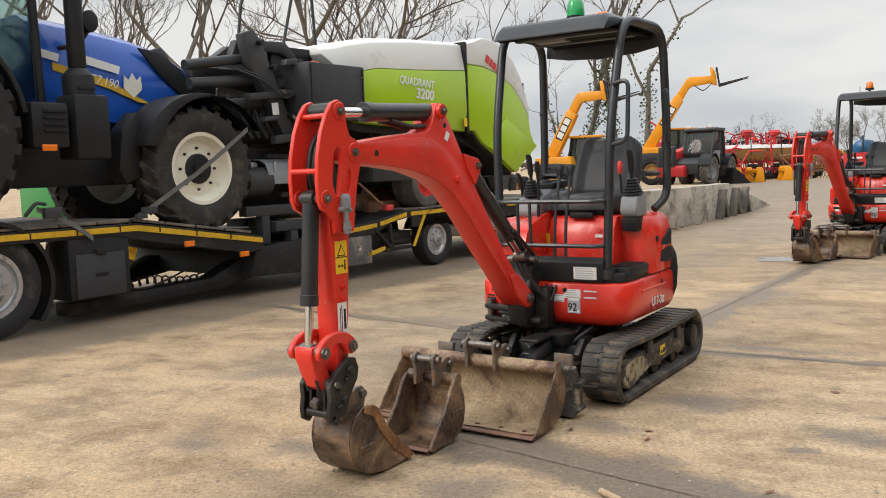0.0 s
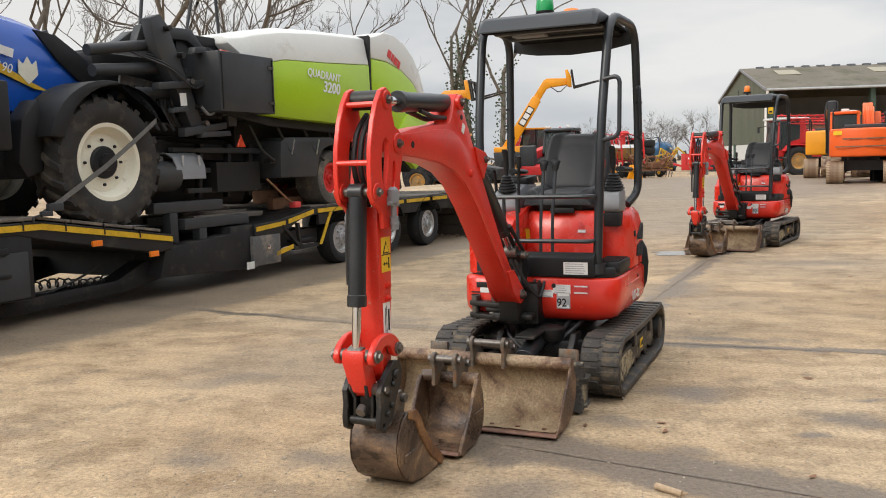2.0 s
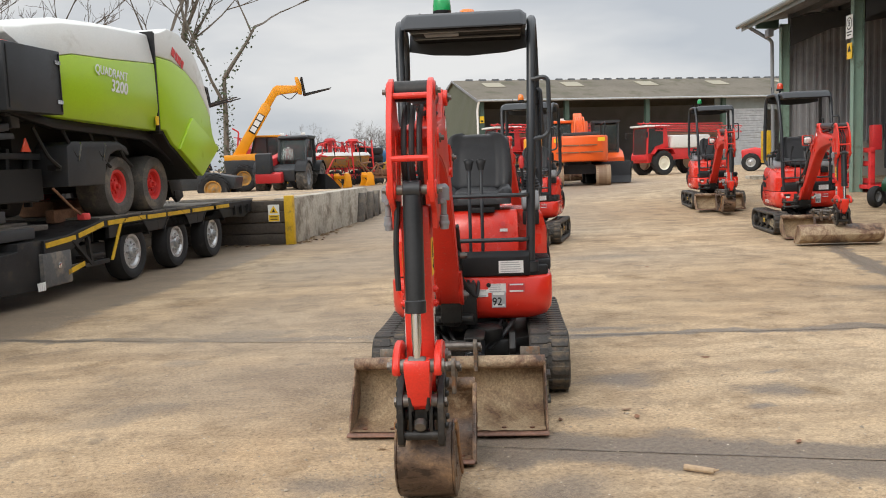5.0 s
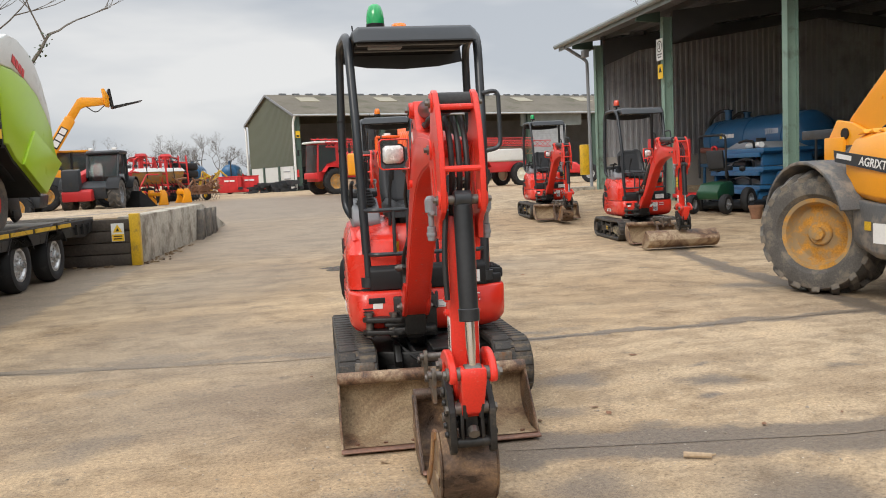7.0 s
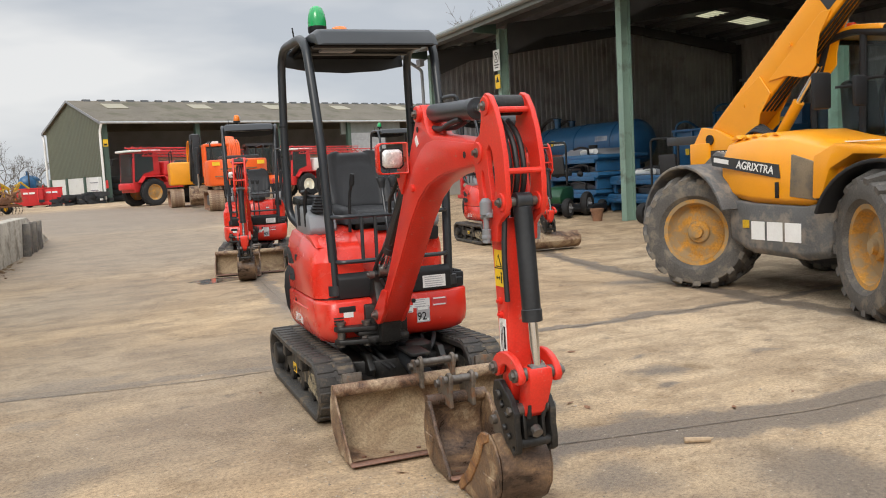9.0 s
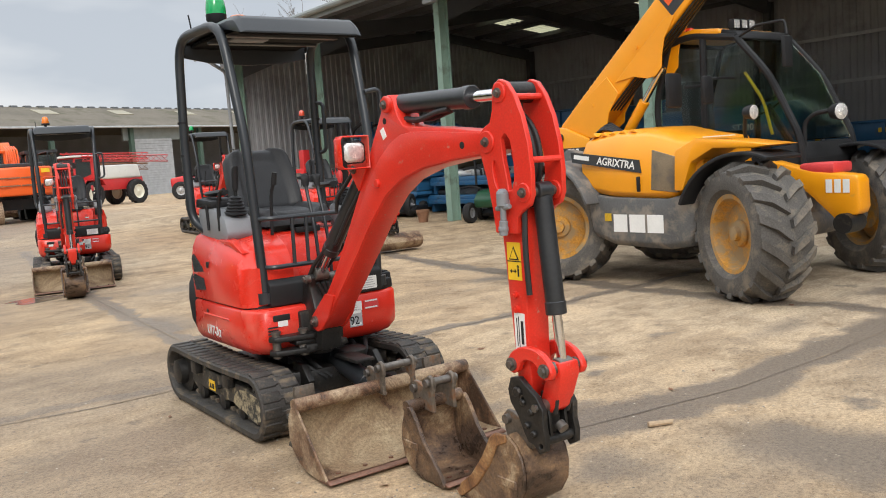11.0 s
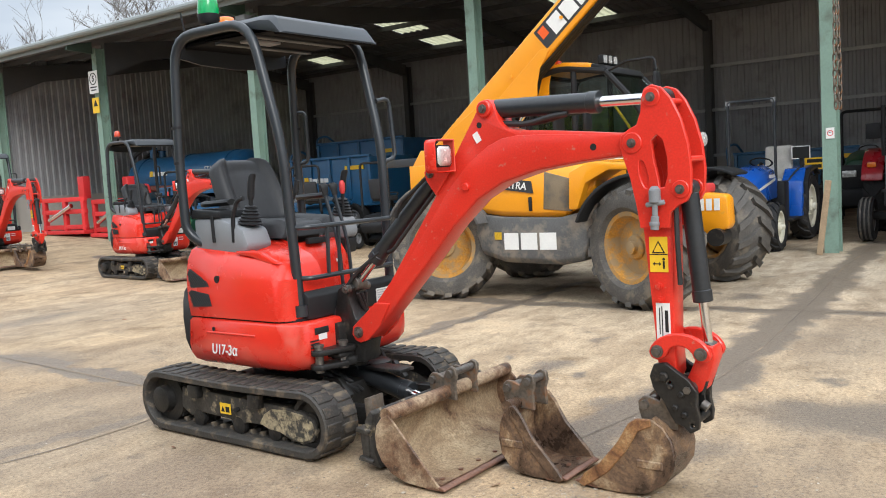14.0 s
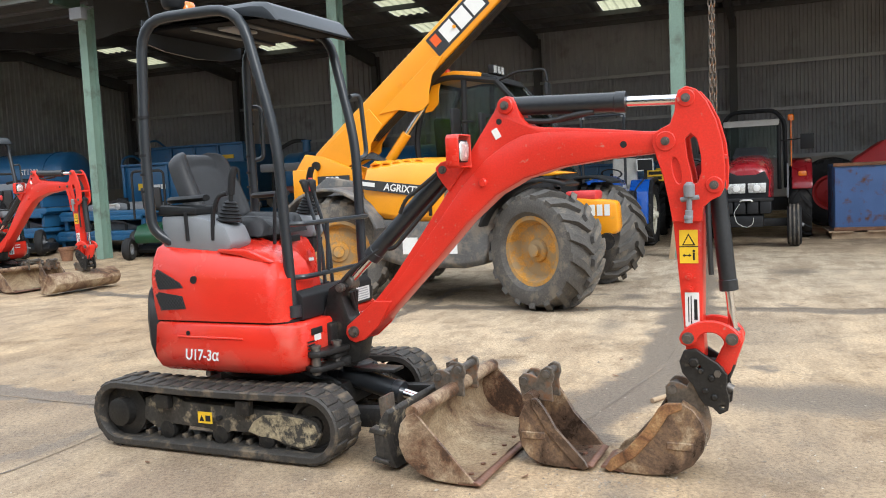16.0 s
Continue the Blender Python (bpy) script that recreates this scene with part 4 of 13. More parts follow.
# ---- barn across the yard ----
BARN = Matrix.Translation((29.6, 57.5, 0.30)) @ Matrix.Rotation(-0.19, 4, "Z")
barn = empty("barn", BARN, "long olive-green clad barn with grey cement roof and dark open front", "barn", kind="structure")
BL, BW, BE, BR = 66.0, 11.9, 5.68, 7.50
RISE = (BR - BE + 0.2) / (BW / 2 + 0.5)
bm = B()
plate(bm, [(0, 1.85), (BW, 1.85), (BW, BE), (BW / 2, BR), (0, BE)], [], -0.10, 0.10, "x")
gable = part("gable", bm, M_BARN, barn, "olive-green sheet gable")
for k in range(39):
    y = 0.15 + 0.3 * k
    top = BE + (BR - BE) * (1 - abs(y - BW / 2) / (BW / 2))
    bm = B()
    prism(bm, [(-0.13, y), (-0.10, y - 0.05), (-0.10, y + 0.15), (-0.13, y + 0.10)], 1.87, top - 0.03, "z")
    part("cladding_rib", bm, M_BARN, gable)
bm = B()
box(bm, (0.02, BW / 2, 0.92), (0.22, BW - 0.2, 1.85))
part("plinth", bm, M_OFFWHITE, barn, "white painted low wall")
for y in (0.15, 3.9, 7.9, BW - 0.15):
    bm = B()
    box(bm, (-0.14, y, 0.95), (0.12, 0.30, 1.9))
    part("gable_post", bm, M_DKGREEN, barn)
bm = B()
box(bm, (-0.12, 2.0, 0.9), (0.06, 1.5, 1.75))
gate = part("door", bm, M_WHITE, barn, "white sheeted door in the gable")
for z in (0.35, 0.9, 1.45):
    bm = B()
    box(bm, (-0.16, 2.0, z), (0.04, 1.5, 0.06))
    part("rail", bm, M_GREY, gate)
bm = B()
box(bm, (BL / 2, BW, BE / 2), (BL, 0.25, BE))
box(bm, (BL, BW / 2, BE / 2), (0.25, BW, BE))
part("back_wall", bm, M_ROOF_UNDER, barn)
for y0, y1 in ((-0.5, BW / 2), (BW + 0.5, BW / 2)):
    bm = B()
    prism(bm, [(y0, BE - 0.2), (y1, BR), (y1, BR + 0.14), (y0, BE - 0.06)], -0.3, BL, "x")
    part("roof_slope", bm, M_ROOF, barn, "weathered grey-brown cement sheet roof")
    bm = B()
    prism(bm, [(y0, BE - 0.24), (y1, BR - 0.02), (y1, BR + 0.15), (y0, BE - 0.05)], -0.34, -0.30, "x")
    part("barge_board", bm, M_GREY, barn, "pale grey verge trim")
nrm = Vector((0, -RISE, 1)).normalized()
for k in range(10):
    bm = B()
    box(bm, (0, 0, 0.02), (1.6, 1.5, 0.04))
    ob = part("rooflight", bm, M_ROOFLIGHT, barn, "pale translucent roof sheet")
    ob.matrix_local = face_to((2.6 + 6.8 * k, 4.1, BE - 0.06 + RISE * 4.6 + 0.01), (1, 0, 0), nrm)
for k in range(56):
    bm = B()
    prism(bm, [(-0.24, BR + 0.06), (0.24, BR + 0.06), (0.15, BR + 0.23), (-0.15, BR + 0.23)], 0.9 + 1.13 * k, 1.42 + 1.13 * k, "x")
    for v in bm.verts:
        v.co.y += BW / 2
    part("ridge_vent", bm, M_FRAME_DK, barn)
bm = B()
tube(bm, [(-0.3, -0.6, BE - 0.16), (BL, -0.6, BE - 0.16)], 0.085, 8)
part("gutter", bm, M_GALV, barn, "pale grey gutter along the eave")
for y, q in ((-0.6, -0.3), (BW + 0.6, BW + 0.2)):
    bm = B()
    tube(bm, [(-0.2, y, BE - 0.2), (-0.25, q, BE - 0.75), (-0.25, q, 0.1)], 0.085, 8, 0.25)
    part("downpipe", bm, M_WHITE, barn, "white downpipe")
for k in range(10):
    bm = B()
    box(bm, (0.15 + 6.9 * k, 0, (BE - 0.2) / 2), (0.34, 0.34, BE - 0.2))
    part("post", bm, M_DKGREEN, barn)
bm = B()
box(bm, (22.9, 0.16, 2.3), (3.9, 0.06, 4.6))
door = part("roller_door", bm, M_GALV, barn, "pale grey roller door")
for k in range(23):
    bm = B()
    prism(bm, [(0.06, 0.2 * k), (0.13, 0.2 * k), (0.13, 0.2 * k + 0.18), (0.09, 0.2 * k + 0.18)], 20.95, 24.85, "x")
    part("slat", bm, M_GALV, door)
bm = B()
box(bm, (23.4, 0.2, BE - 0.7), (6.4, 0.2, 1.0))
part("fascia", bm, M_GUTTER, barn)
bm = B()
flat(bm, face_to((0.12, -0.185, 4.15), (1, 0, 0), (0, -1, 0)), -0.17, -0.25, 0.17, 0.25, 0.02)
sign = part("sign", bm, M_YELLOW, barn, "small yellow sign on the corner post")
bm = B()
flat(bm, face_to((0.12, -0.207, 4.15), (1, 0, 0), (0, -1, 0)), -0.11, -0.18, 0.11, -0.05, 0.004)
part("text_bar", bm, M_INK_SHADE, sign)
bm = B()
cyl(bm, (-0.05, -0.26, 1.0), (-0.05, -0.26, 1.55), 0.09, n=12)
part("fire_extinguisher", bm, M_FARMRED, barn, "red cylinder on the corner post", bevel=0.02)

# ---- loading ramp ----
TRAIL = Matrix.Translation((-0.523, 12.833, 0)) @ Matrix.Rotation(math.atan2(0.826, 0.563), 4, "Z")
ramp_thing = empty("loading_ramp", TRAIL, "concrete loading ramp with dark sleeper face and yellow corner post", "loading ramp", kind="structure")
RX, RY = 4.5, -0.70
bm = B()
prism(bm, [(RX, 0), (RX + 10.0, 0.0), (RX + 6.0, 0.84), (RX, 0.84)], RY, RY + 0.32, "y")
part("side_wall", bm, M_CONC, ramp_thing, "stained cast concrete side wall", bevel=0.02)
bm = B()
prism(bm, [(RX + 0.1, 0), (RX + 9.9, 0), (RX + 6.0, 0.82), (RX + 0.1, 0.82)], RY + 0.32, RY + 4.6, "y")
part("ramp_fill", bm, M_GROUND, ramp_thing, "dirt-covered ramp top")
for k in range(4):
    bm = B()
    box(bm, (RX, RY + 2.3, 0.105 + 0.2 * k), (0.16, 4.5, 0.19))
    part("sleeper", bm, M_TIMBER, ramp_thing, bevel=0.012)
bm = B()
box(bm, (RX - 0.04, RY + 0.02, 0.44), (0.14, 0.16, 0.9))
part("corner_post", bm, M_STRIPE, ramp_thing, "yellow painted corner post", bevel=0.01)
for x in (RX + 5.0, RX + 5.9, RX + 6.6):
    bm = B()
    prism(bm, [(x, 0.0), (x + 0.18, 0.0), (x + 0.46, 0.72), (x + 0.30, 0.72)], RY - 0.16, RY, "y")
    prism(bm, [(x + 0.62, 0.0), (x + 0.78, 0.0), (x + 0.46, 0.66), (x + 0.34, 0.62)], RY - 0.12, RY, "y")
    part("prop", bm, M_DECK, ramp_thing, "dirty brown prop leaning on the wall", bevel=0.01)
bm = B()
flat(bm, Matrix.Identity(4), -0.17, -0.25, 0.17, 0.25, 0.012)
sign = tagged(part("ramp_sign", bm, M_WHITE), "white and yellow warning sign on the sleepers", "sign")
sign.matrix_world = TRAIL @ face_to((RX - 0.09, RY + 0.30, 0.58), (0, -1, 0), (-1, 0, 0)) @ Matrix.Scale(0.62, 4)
bm = B()
flat(bm, Matrix.Translation((0, 0, 0.011)), -0.16, -0.24, 0.16, -0.05, 0.004)
part("caption_panel", bm, M_YELLOW, sign)
bm = B()
prism(bm, [(-0.13, 0.0), (0.13, 0.0), (0, 0.22)], 0.012, 0.016, "z")
part("triangle", bm, M_YELLOW, sign)
bm = B()
prism(bm, [(-0.05, 0.03), (0.05, 0.03), (0, 0.13)], 0.016, 0.019, "z")
part("symbol", bm, M_INK_SHADE, sign)
for k in (0, 1):
    bm = B()
    flat(bm, Matrix.Translation((0, 0, 0.015)), -0.11, -0.12 - 0.07 * k, 0.11, -0.09 - 0.07 * k)
    part("text_bar", bm, M_INK_SHADE, sign)
rnd = random.Random(4)
bm = B()
for k in range(260):
    x = RX + rnd.uniform(-1.6, 9.5)
    y = RY - abs(rnd.gauss(0, 0.13)) if x > RX else RY + rnd.uniform(-0.2, 3)
    if x < RX:
        x = RX - 0.1 - abs(rnd.gauss(0, 0.12))
    s = rnd.uniform(0.015, 0.06)
    box(bm, (x, y, s * 0.25), (s, s * rnd.uniform(0.6, 1.4), s * 0.6), None)
ob = part("rubble", bm, M_BUCKET_IN)
tagged(ob, "brown leaves and rubble along the ramp foot", "rubble", kind="stuff").matrix_world = TRAIL
bm = B()
flat(bm, face_to((0, 0, 0), (1, 0, 0), (0, -1, 0)), -0.055, -0.075, 0.055, 0.075, 0.004)
note = tagged(part("no_smoking_sign", bm, M_WHITE), "small white no smoking sign on a green post", "sign")
note.matrix_world = SHED @ Matrix.Translation((17.115, -0.135, 1.67))
bm = B()
lathe(bm, [(0.030, 0.004), (0.030, 0.006), (0.040, 0.006), (0.040, 0.004)], (0, 0, 0), (0, -1, 0), 20, caps=False)
part("ring", bm, M_INK_RED, note)
bm = B()
box(bm, (0, -0.005, 0.012), (0.035, 0.002, 0.008))
part("symbol", bm, M_INK_SHADE, note)


# ---- mini excavator ----
def belt_path(xr, xf, zc, R, k=14):
    """A stadium round the rear and front wheels of a track, as points with their outward ways."""
    out = []
    for i in range(k + 1):
        a = math.pi / 2 + math.pi * i / k
        out.append((xr + R * math.cos(a), zc + R * math.sin(a), math.cos(a), math.sin(a)))
    n = 18
    for i in range(1, n):
        out.append((xr + (xf - xr) * i / n, zc - R, 0, -1))
    for i in range(k + 1):
        a = -math.pi / 2 + math.pi * i / k
        out.append((xf + R * math.cos(a), zc + R * math.sin(a), math.cos(a), math.sin(a)))
    for i in range(1, n):
        t = i / n
        out.append((xf + (xr - xf) * t, zc + R - 0.012 * math.sin(math.pi * t), 0, 1))
    return out


def build_track(ex, side):
    y = 0.455 if side > 0 else -0.472
    XR, XF = -0.615, 0.59
    path = belt_path(XR, XF, 0.187, 0.174)
    bm = B()
    loft(bm, [[Vector((x - nx * 0.042, y - 0.106, z - nz * 0.042)), Vector((x - nx * 0.036, y - 0.116, z - nz * 0.036)), Vector((x - nx * 0.008, y - 0.117, z - nz * 0.008)), Vector((x, y - 0.108, z)), Vector((x, y + 0.108, z)), Vector((x - nx * 0.008, y + 0.117, z - nz * 0.008)), Vector((x - nx * 0.036, y + 0.116, z - nz * 0.036)), Vector((x - nx * 0.042, y + 0.106, z - nz * 0.042))] for x, z, nx, nz in path + path[:1]], caps=False)
    track = part("track", bm, M_RUBBER, ex, "worn muddy rubber track")
    # tread blocks, evenly spaced along the belt
    pts = [Vector((x, 0, z)) for x, z, _, _ in path] + [Vector((path[0][0], 0, path[0][1]))]
    lens = [0.0]
    for a, b in zip(pts, pts[1:]):
        lens.append(lens[-1] + (b - a).length)
    count = 42
    me, guide = None, None
    for k in range(count):
        s = lens[-1] * k / count
        i = min(max(j for j in range(len(lens)) if lens[j] <= s + 1e-9), len(pts) - 2)
        t = (s - lens[i]) / (lens[i + 1] - lens[i])
        p = pts[i].lerp(pts[i + 1], t)
        d = (pts[i + 1] - pts[i]).normalized()
        out = Vector((p.x, 0, p.z)) - Vector((min(max(p.x, XR), XF), 0, 0.187))
        out = out - d * out.dot(d)
        if me is None:
            # two staggered lugs with a worn step, and a guide horn inside the belt
            bm = B()
            prism(bm, [(-0.034, -0.004), (0.026, -0.004), (0.022, 0.007), (-0.030, 0.007)], -0.108, -0.010, "y")
            prism(bm, [(-0.012, -0.004), (0.048, -0.004), (0.044, 0.007), (-0.008, 0.007)], 0.010, 0.108, "y")
            box(bm, (0.010, 0, 0.001), (0.022, 0.05, 0.010))
            ob = part("tread_block", bm, M_RUBBER, track, bevel=0.003, seg=1)
            me = ob.data
            bm = B()
            prism(bm, [(-0.016, -0.038), (0.016, -0.038), (0.009, -0.066), (-0.009, -0.066)], -0.036, 0.036, "y")
            ob_g = part("guide_horn", bm, M_RUBBER, track, bevel=0.003, seg=1)
            guide = ob_g.data
        else:
            ob = new("tread_block", me)
            ob_g = new("guide_horn", guide)
            ob.parent = ob_g.parent = track
        ob.matrix_local = ob_g.matrix_local = face_to((p.x, y, p.z), d, out)
    s = side
    bm = B()
    prism(bm, [(-0.45, 0.13), (-0.40, 0.105), (-0.34, 0.112), (-0.29, 0.135), (-0.05, 0.125), (0.0, 0.105), (0.05, 0.105), (0.09, 0.125), (0.22, 0.125), (0.28, 0.10), (0.36, 0.098), (0.43, 0.075), (0.52, 0.062), (0.60, 0.09), (0.635, 0.15), (0.615, 0.205), (0.53, 0.235), (0.42, 0.245), (0.28, 0.250), (-0.20, 0.262), (-0.26, 0.285), (-0.40, 0.290), (-0.43, 0.265), (-0.47, 0.27), (-0.485, 0.15)], y - 0.055, y + 0.055 + 0.028 * s, "y")
    frame_ob = part("track_frame", bm, M_MUD, ex, "mud-caked steel track frame", bevel=0.008)
    bm = B()
    face = y + 0.083 if s > 0 else y - 0.055
    prism(bm, [(0.20, 0.135), (0.28, 0.112), (0.36, 0.108), (0.43, 0.086), (0.52, 0.074), (0.59, 0.10), (0.62, 0.15), (0.60, 0.195), (0.53, 0.222), (0.42, 0.232), (0.30, 0.225), (0.24, 0.19)], min(face - s * 0.004, face + s * 0.006), max(face - s * 0.004, face + s * 0.006), "y")
    part("mud_crust", bm, M_MUD_DRY, frame_ob, "dried tan mud crust", bevel=0.004, seg=1)
    bm = B()
    lathe(bm, [(0.055, -0.1), (0.142, -0.06), (0.142, 0.05), (0.08, 0.06), (0.075, 0.105 * 1), (0.06, 0.112), (0.001, 0.114)], (XR, y, 0.187), (0, s, 0), 22, caps=False)
    sprocket = part("sprocket", bm, M_STEEL_BLK, ex)
    bm = B()
    cyl(bm, (XR + 0.135, y - 0.04, 0.187), (XR + 0.135, y + 0.04, 0.187), 0.018, n=6)
    round_copies(part("sprocket_tooth", bm, M_STEEL_BLK, sprocket), (XR, y, 0.187), (0, 1, 0), 9)
    bm = B()
    lathe(bm, [(0.04, -0.05), (0.138, -0.045), (0.142, 0), (0.138, 0.045), (0.11, 0.05), (0.1, 0.03), (0.05, 0.035), (0.045, 0.045), (0.001, 0.045)], (XF, y, 0.187), (0, s, 0), 22, caps=False)
    part("idler", bm, M_STEEL_BLK, ex)
    for x in (-0.33, 0.02, 0.31):
        bm = B()
        lathe(bm, [(0.02, -0.07), (0.048, -0.065), (0.05, -0.03), (0.04, -0.02), (0.04, 0.02), (0.05, 0.03), (0.048, 0.055), (0.022, 0.06), (0.001, 0.064)], (x, y, 0.100), (0, s, 0), 16, caps=False)
        part("roller", bm, M_STEEL_BLK, ex)
    for x in (-0.32, 0.20):
        bm = B()
        prism(bm, [(x - 0.04, 0.225), (x + 0.045, 0.225), (x + 0.045, 0.30), (x - 0.04, 0.30)], y + s * 0.055, y + s * 0.100, "y")
        part("guard_bracket", bm, M_STEEL_BLK, ex, bevel=0.006)
    bm = B()
    m = face_to((-0.045, y + s * 0.084, 0.195), (-s, 0, 0) if s > 0 else (1, 0, 0), (0, s, 0))
    flat(bm, m, -0.045, -0.03, 0.045, 0.03)
    st = part("caution_sticker", bm, M_YELLOW, ex, "small yellow caution sticker")
    bm = B()
    prism(bm, [(-0.035, -0.018), (-0.005, -0.018), (-0.02, 0.012)], 0.003, 0.005, "z", m)
    flat(bm, m @ Matrix.Translation((0, 0, 0.003)), 0.005, -0.018, 0.035, 0.012, 0.002)
    part("symbol", bm, M_INK_SHADE, st)
    # black disc in place of the hole's dark inside
    bm = B()
    cyl(bm, (0.035, y + s * 0.06, 0.195), (0.035, y + s * 0.0855, 0.195), 0.013, n=12)
    part("frame_hole", bm, M_INK_SHADE, ex)


def tail_outline(half, R, x_front, corner, n=12, inset=0.0):
    """The plan of the turning body: a round tail, straight sides and rounded front corners."""
    half, R, x_front = half - inset, R - inset, x_front - inset
    a0 = math.asin(half / R)
    pts = []
    for i in range(n + 1):
        a = math.pi - a0 + 2 * a0 * i / n
        pts.append((R * math.cos(a), R * math.sin(a)))
    # now at the right rear (y negative): along the right side to the front
    for i in range(6):
        a = -math.pi / 2 + math.pi / 2 * i / 5
        pts.append((x_front - corner + corner * math.cos(a), -half + corner + corner * math.sin(a)))
    pts += [(x_front, -0.056), (x_front, -0.044)]
    for i in range(6):
        a = math.pi / 2 * i / 5
        pts.append((x_front - corner + corner * math.cos(a), half - corner + corner * math.sin(a)))
    return pts


def stacked(bm, levels):
    """Skin plan outlines at rising heights: (z, outline)."""
    loft(bm, [[Vector((x, y, z)) for x, y in pts] for z, pts in levels])


def pin(bm, x, z, y0, y1, r=0.03):
    cyl(bm, (x, y0, z), (x, y1, z), r, n=14)
    for y, s in ((y0, -1), (y1, 1)):
        cyl(bm, (x, y, z), (x, y + s * 0.012, z), r * 0.62, n=6)


def ram(ex, name, p0, p1, cut, r, rod, label=""):
    """A hydraulic ram from p0 (barrel end) to p1; cut: the barrel's share of the length."""
    p0, p1 = Vector(p0), Vector(p1)
    q = p0.lerp(p1, cut)
    d = (p1 - p0).normalized()
    bm = B()
    cyl(bm, p0 + d * 0.02, q, r, n=20)
    cyl(bm, q - d * 0.045, q + d * 0.004, r * 1.09, n=20)
    cyl(bm, p0 - Vector((0, r * 0.9, 0)), p0 + Vector((0, r * 0.9, 0)), r * 0.95, n=16)
    b = part(name, bm, M_CYL, ex, label or "black hydraulic cylinder", bevel=0.003, seg=1)
    bm = B()
    cyl(bm, q, p1, rod, n=16)
    part("rod", bm, M_CHROME, b, "chromed rod")
    bm = B()
    cyl(bm, p1 - Vector((0, r * 0.9, 0)), p1 + Vector((0, r * 0.9, 0)), r * 0.85, n=16)
    part("rod_eye", bm, M_PIN, b, bevel=0.003, seg=1)
    return b


def warning_sticker(ex, m, w=0.078, h=0.145):
    bm = B()
    flat(bm, m, -w / 2, -h / 2, w / 2, h / 2, 0.002)
    st = part("warning_sticker", bm, M_YELLOW, ex, "yellow warning sticker with black triangle")
    bm = B()
    up = m @ Matrix.Translation((0, h * 0.2, 0.002))
    prism(bm, [(-w * 0.36, -w * 0.3), (w * 0.36, -w * 0.3), (0, w * 0.36)], 0, 0.0015, "z", up)
    part("triangle", bm, M_INK_SHADE, st)
    bm = B()
    prism(bm, [(-w * 0.26, -w * 0.24), (w * 0.26, -w * 0.24), (0, w * 0.24)], 0.0018, 0.003, "z", up)
    part("triangle_field", bm, M_YELLOW, st)
    bm = B()
    dn = m @ Matrix.Translation((0, -h * 0.25, 0.002))
    flat(bm, dn, -w * 0.22, -0.004, w * 0.02, 0.000, 0.0015)
    for q in (-1, 1):
        prism(bm, [(-w * 0.10 + q * w * 0.24, -0.002), (-w * 0.10 + q * w * 0.12, 0.006), (-w * 0.10 + q * w * 0.12, -0.010)], 0, 0.0015, "z", dn)
    flat(bm, dn, w * 0.22, -0.022, w * 0.32, 0.010, 0.0015)
    lathe(bm, [(0.0055, 0), (0.0055, 0.0015), (0.0005, 0.0015)], dn @ Vector((w * 0.27, 0.017, 0)), (m.to_3x3() @ Vector((0, 0, 1))), 10, caps=False)
    flat(bm, m @ Matrix.Translation((0, 0, 0.002)), -w / 2, -0.002, w / 2, 0.002, 0.001)
    part("symbol", bm, M_INK_SHADE, st)


def text_label(ex, m, w, h, rows, base=M_WHITE, ink=M_INK_GREY, label="white printed label", name="label"):
    bm = B()
    flat(bm, m, -w / 2, -h / 2, w / 2, h / 2, 0.002)
    st = part(name, bm, base, ex, label)
    rr = random.Random(rows)
    for k in range(rows):
        bm = B()
        y = h * 0.36 - h * 0.72 * k / max(1, rows - 1)
        flat(bm, m @ Matrix.Translation((0, 0, 0.002)), -w * 0.42, y - h * 0.16 / rows, w * rr.uniform(0.15, 0.42), y + h * 0.16 / rows, 0.001)
        part("print", bm, ink, st)
    return st


BY = -0.115  # the boom's middle plane


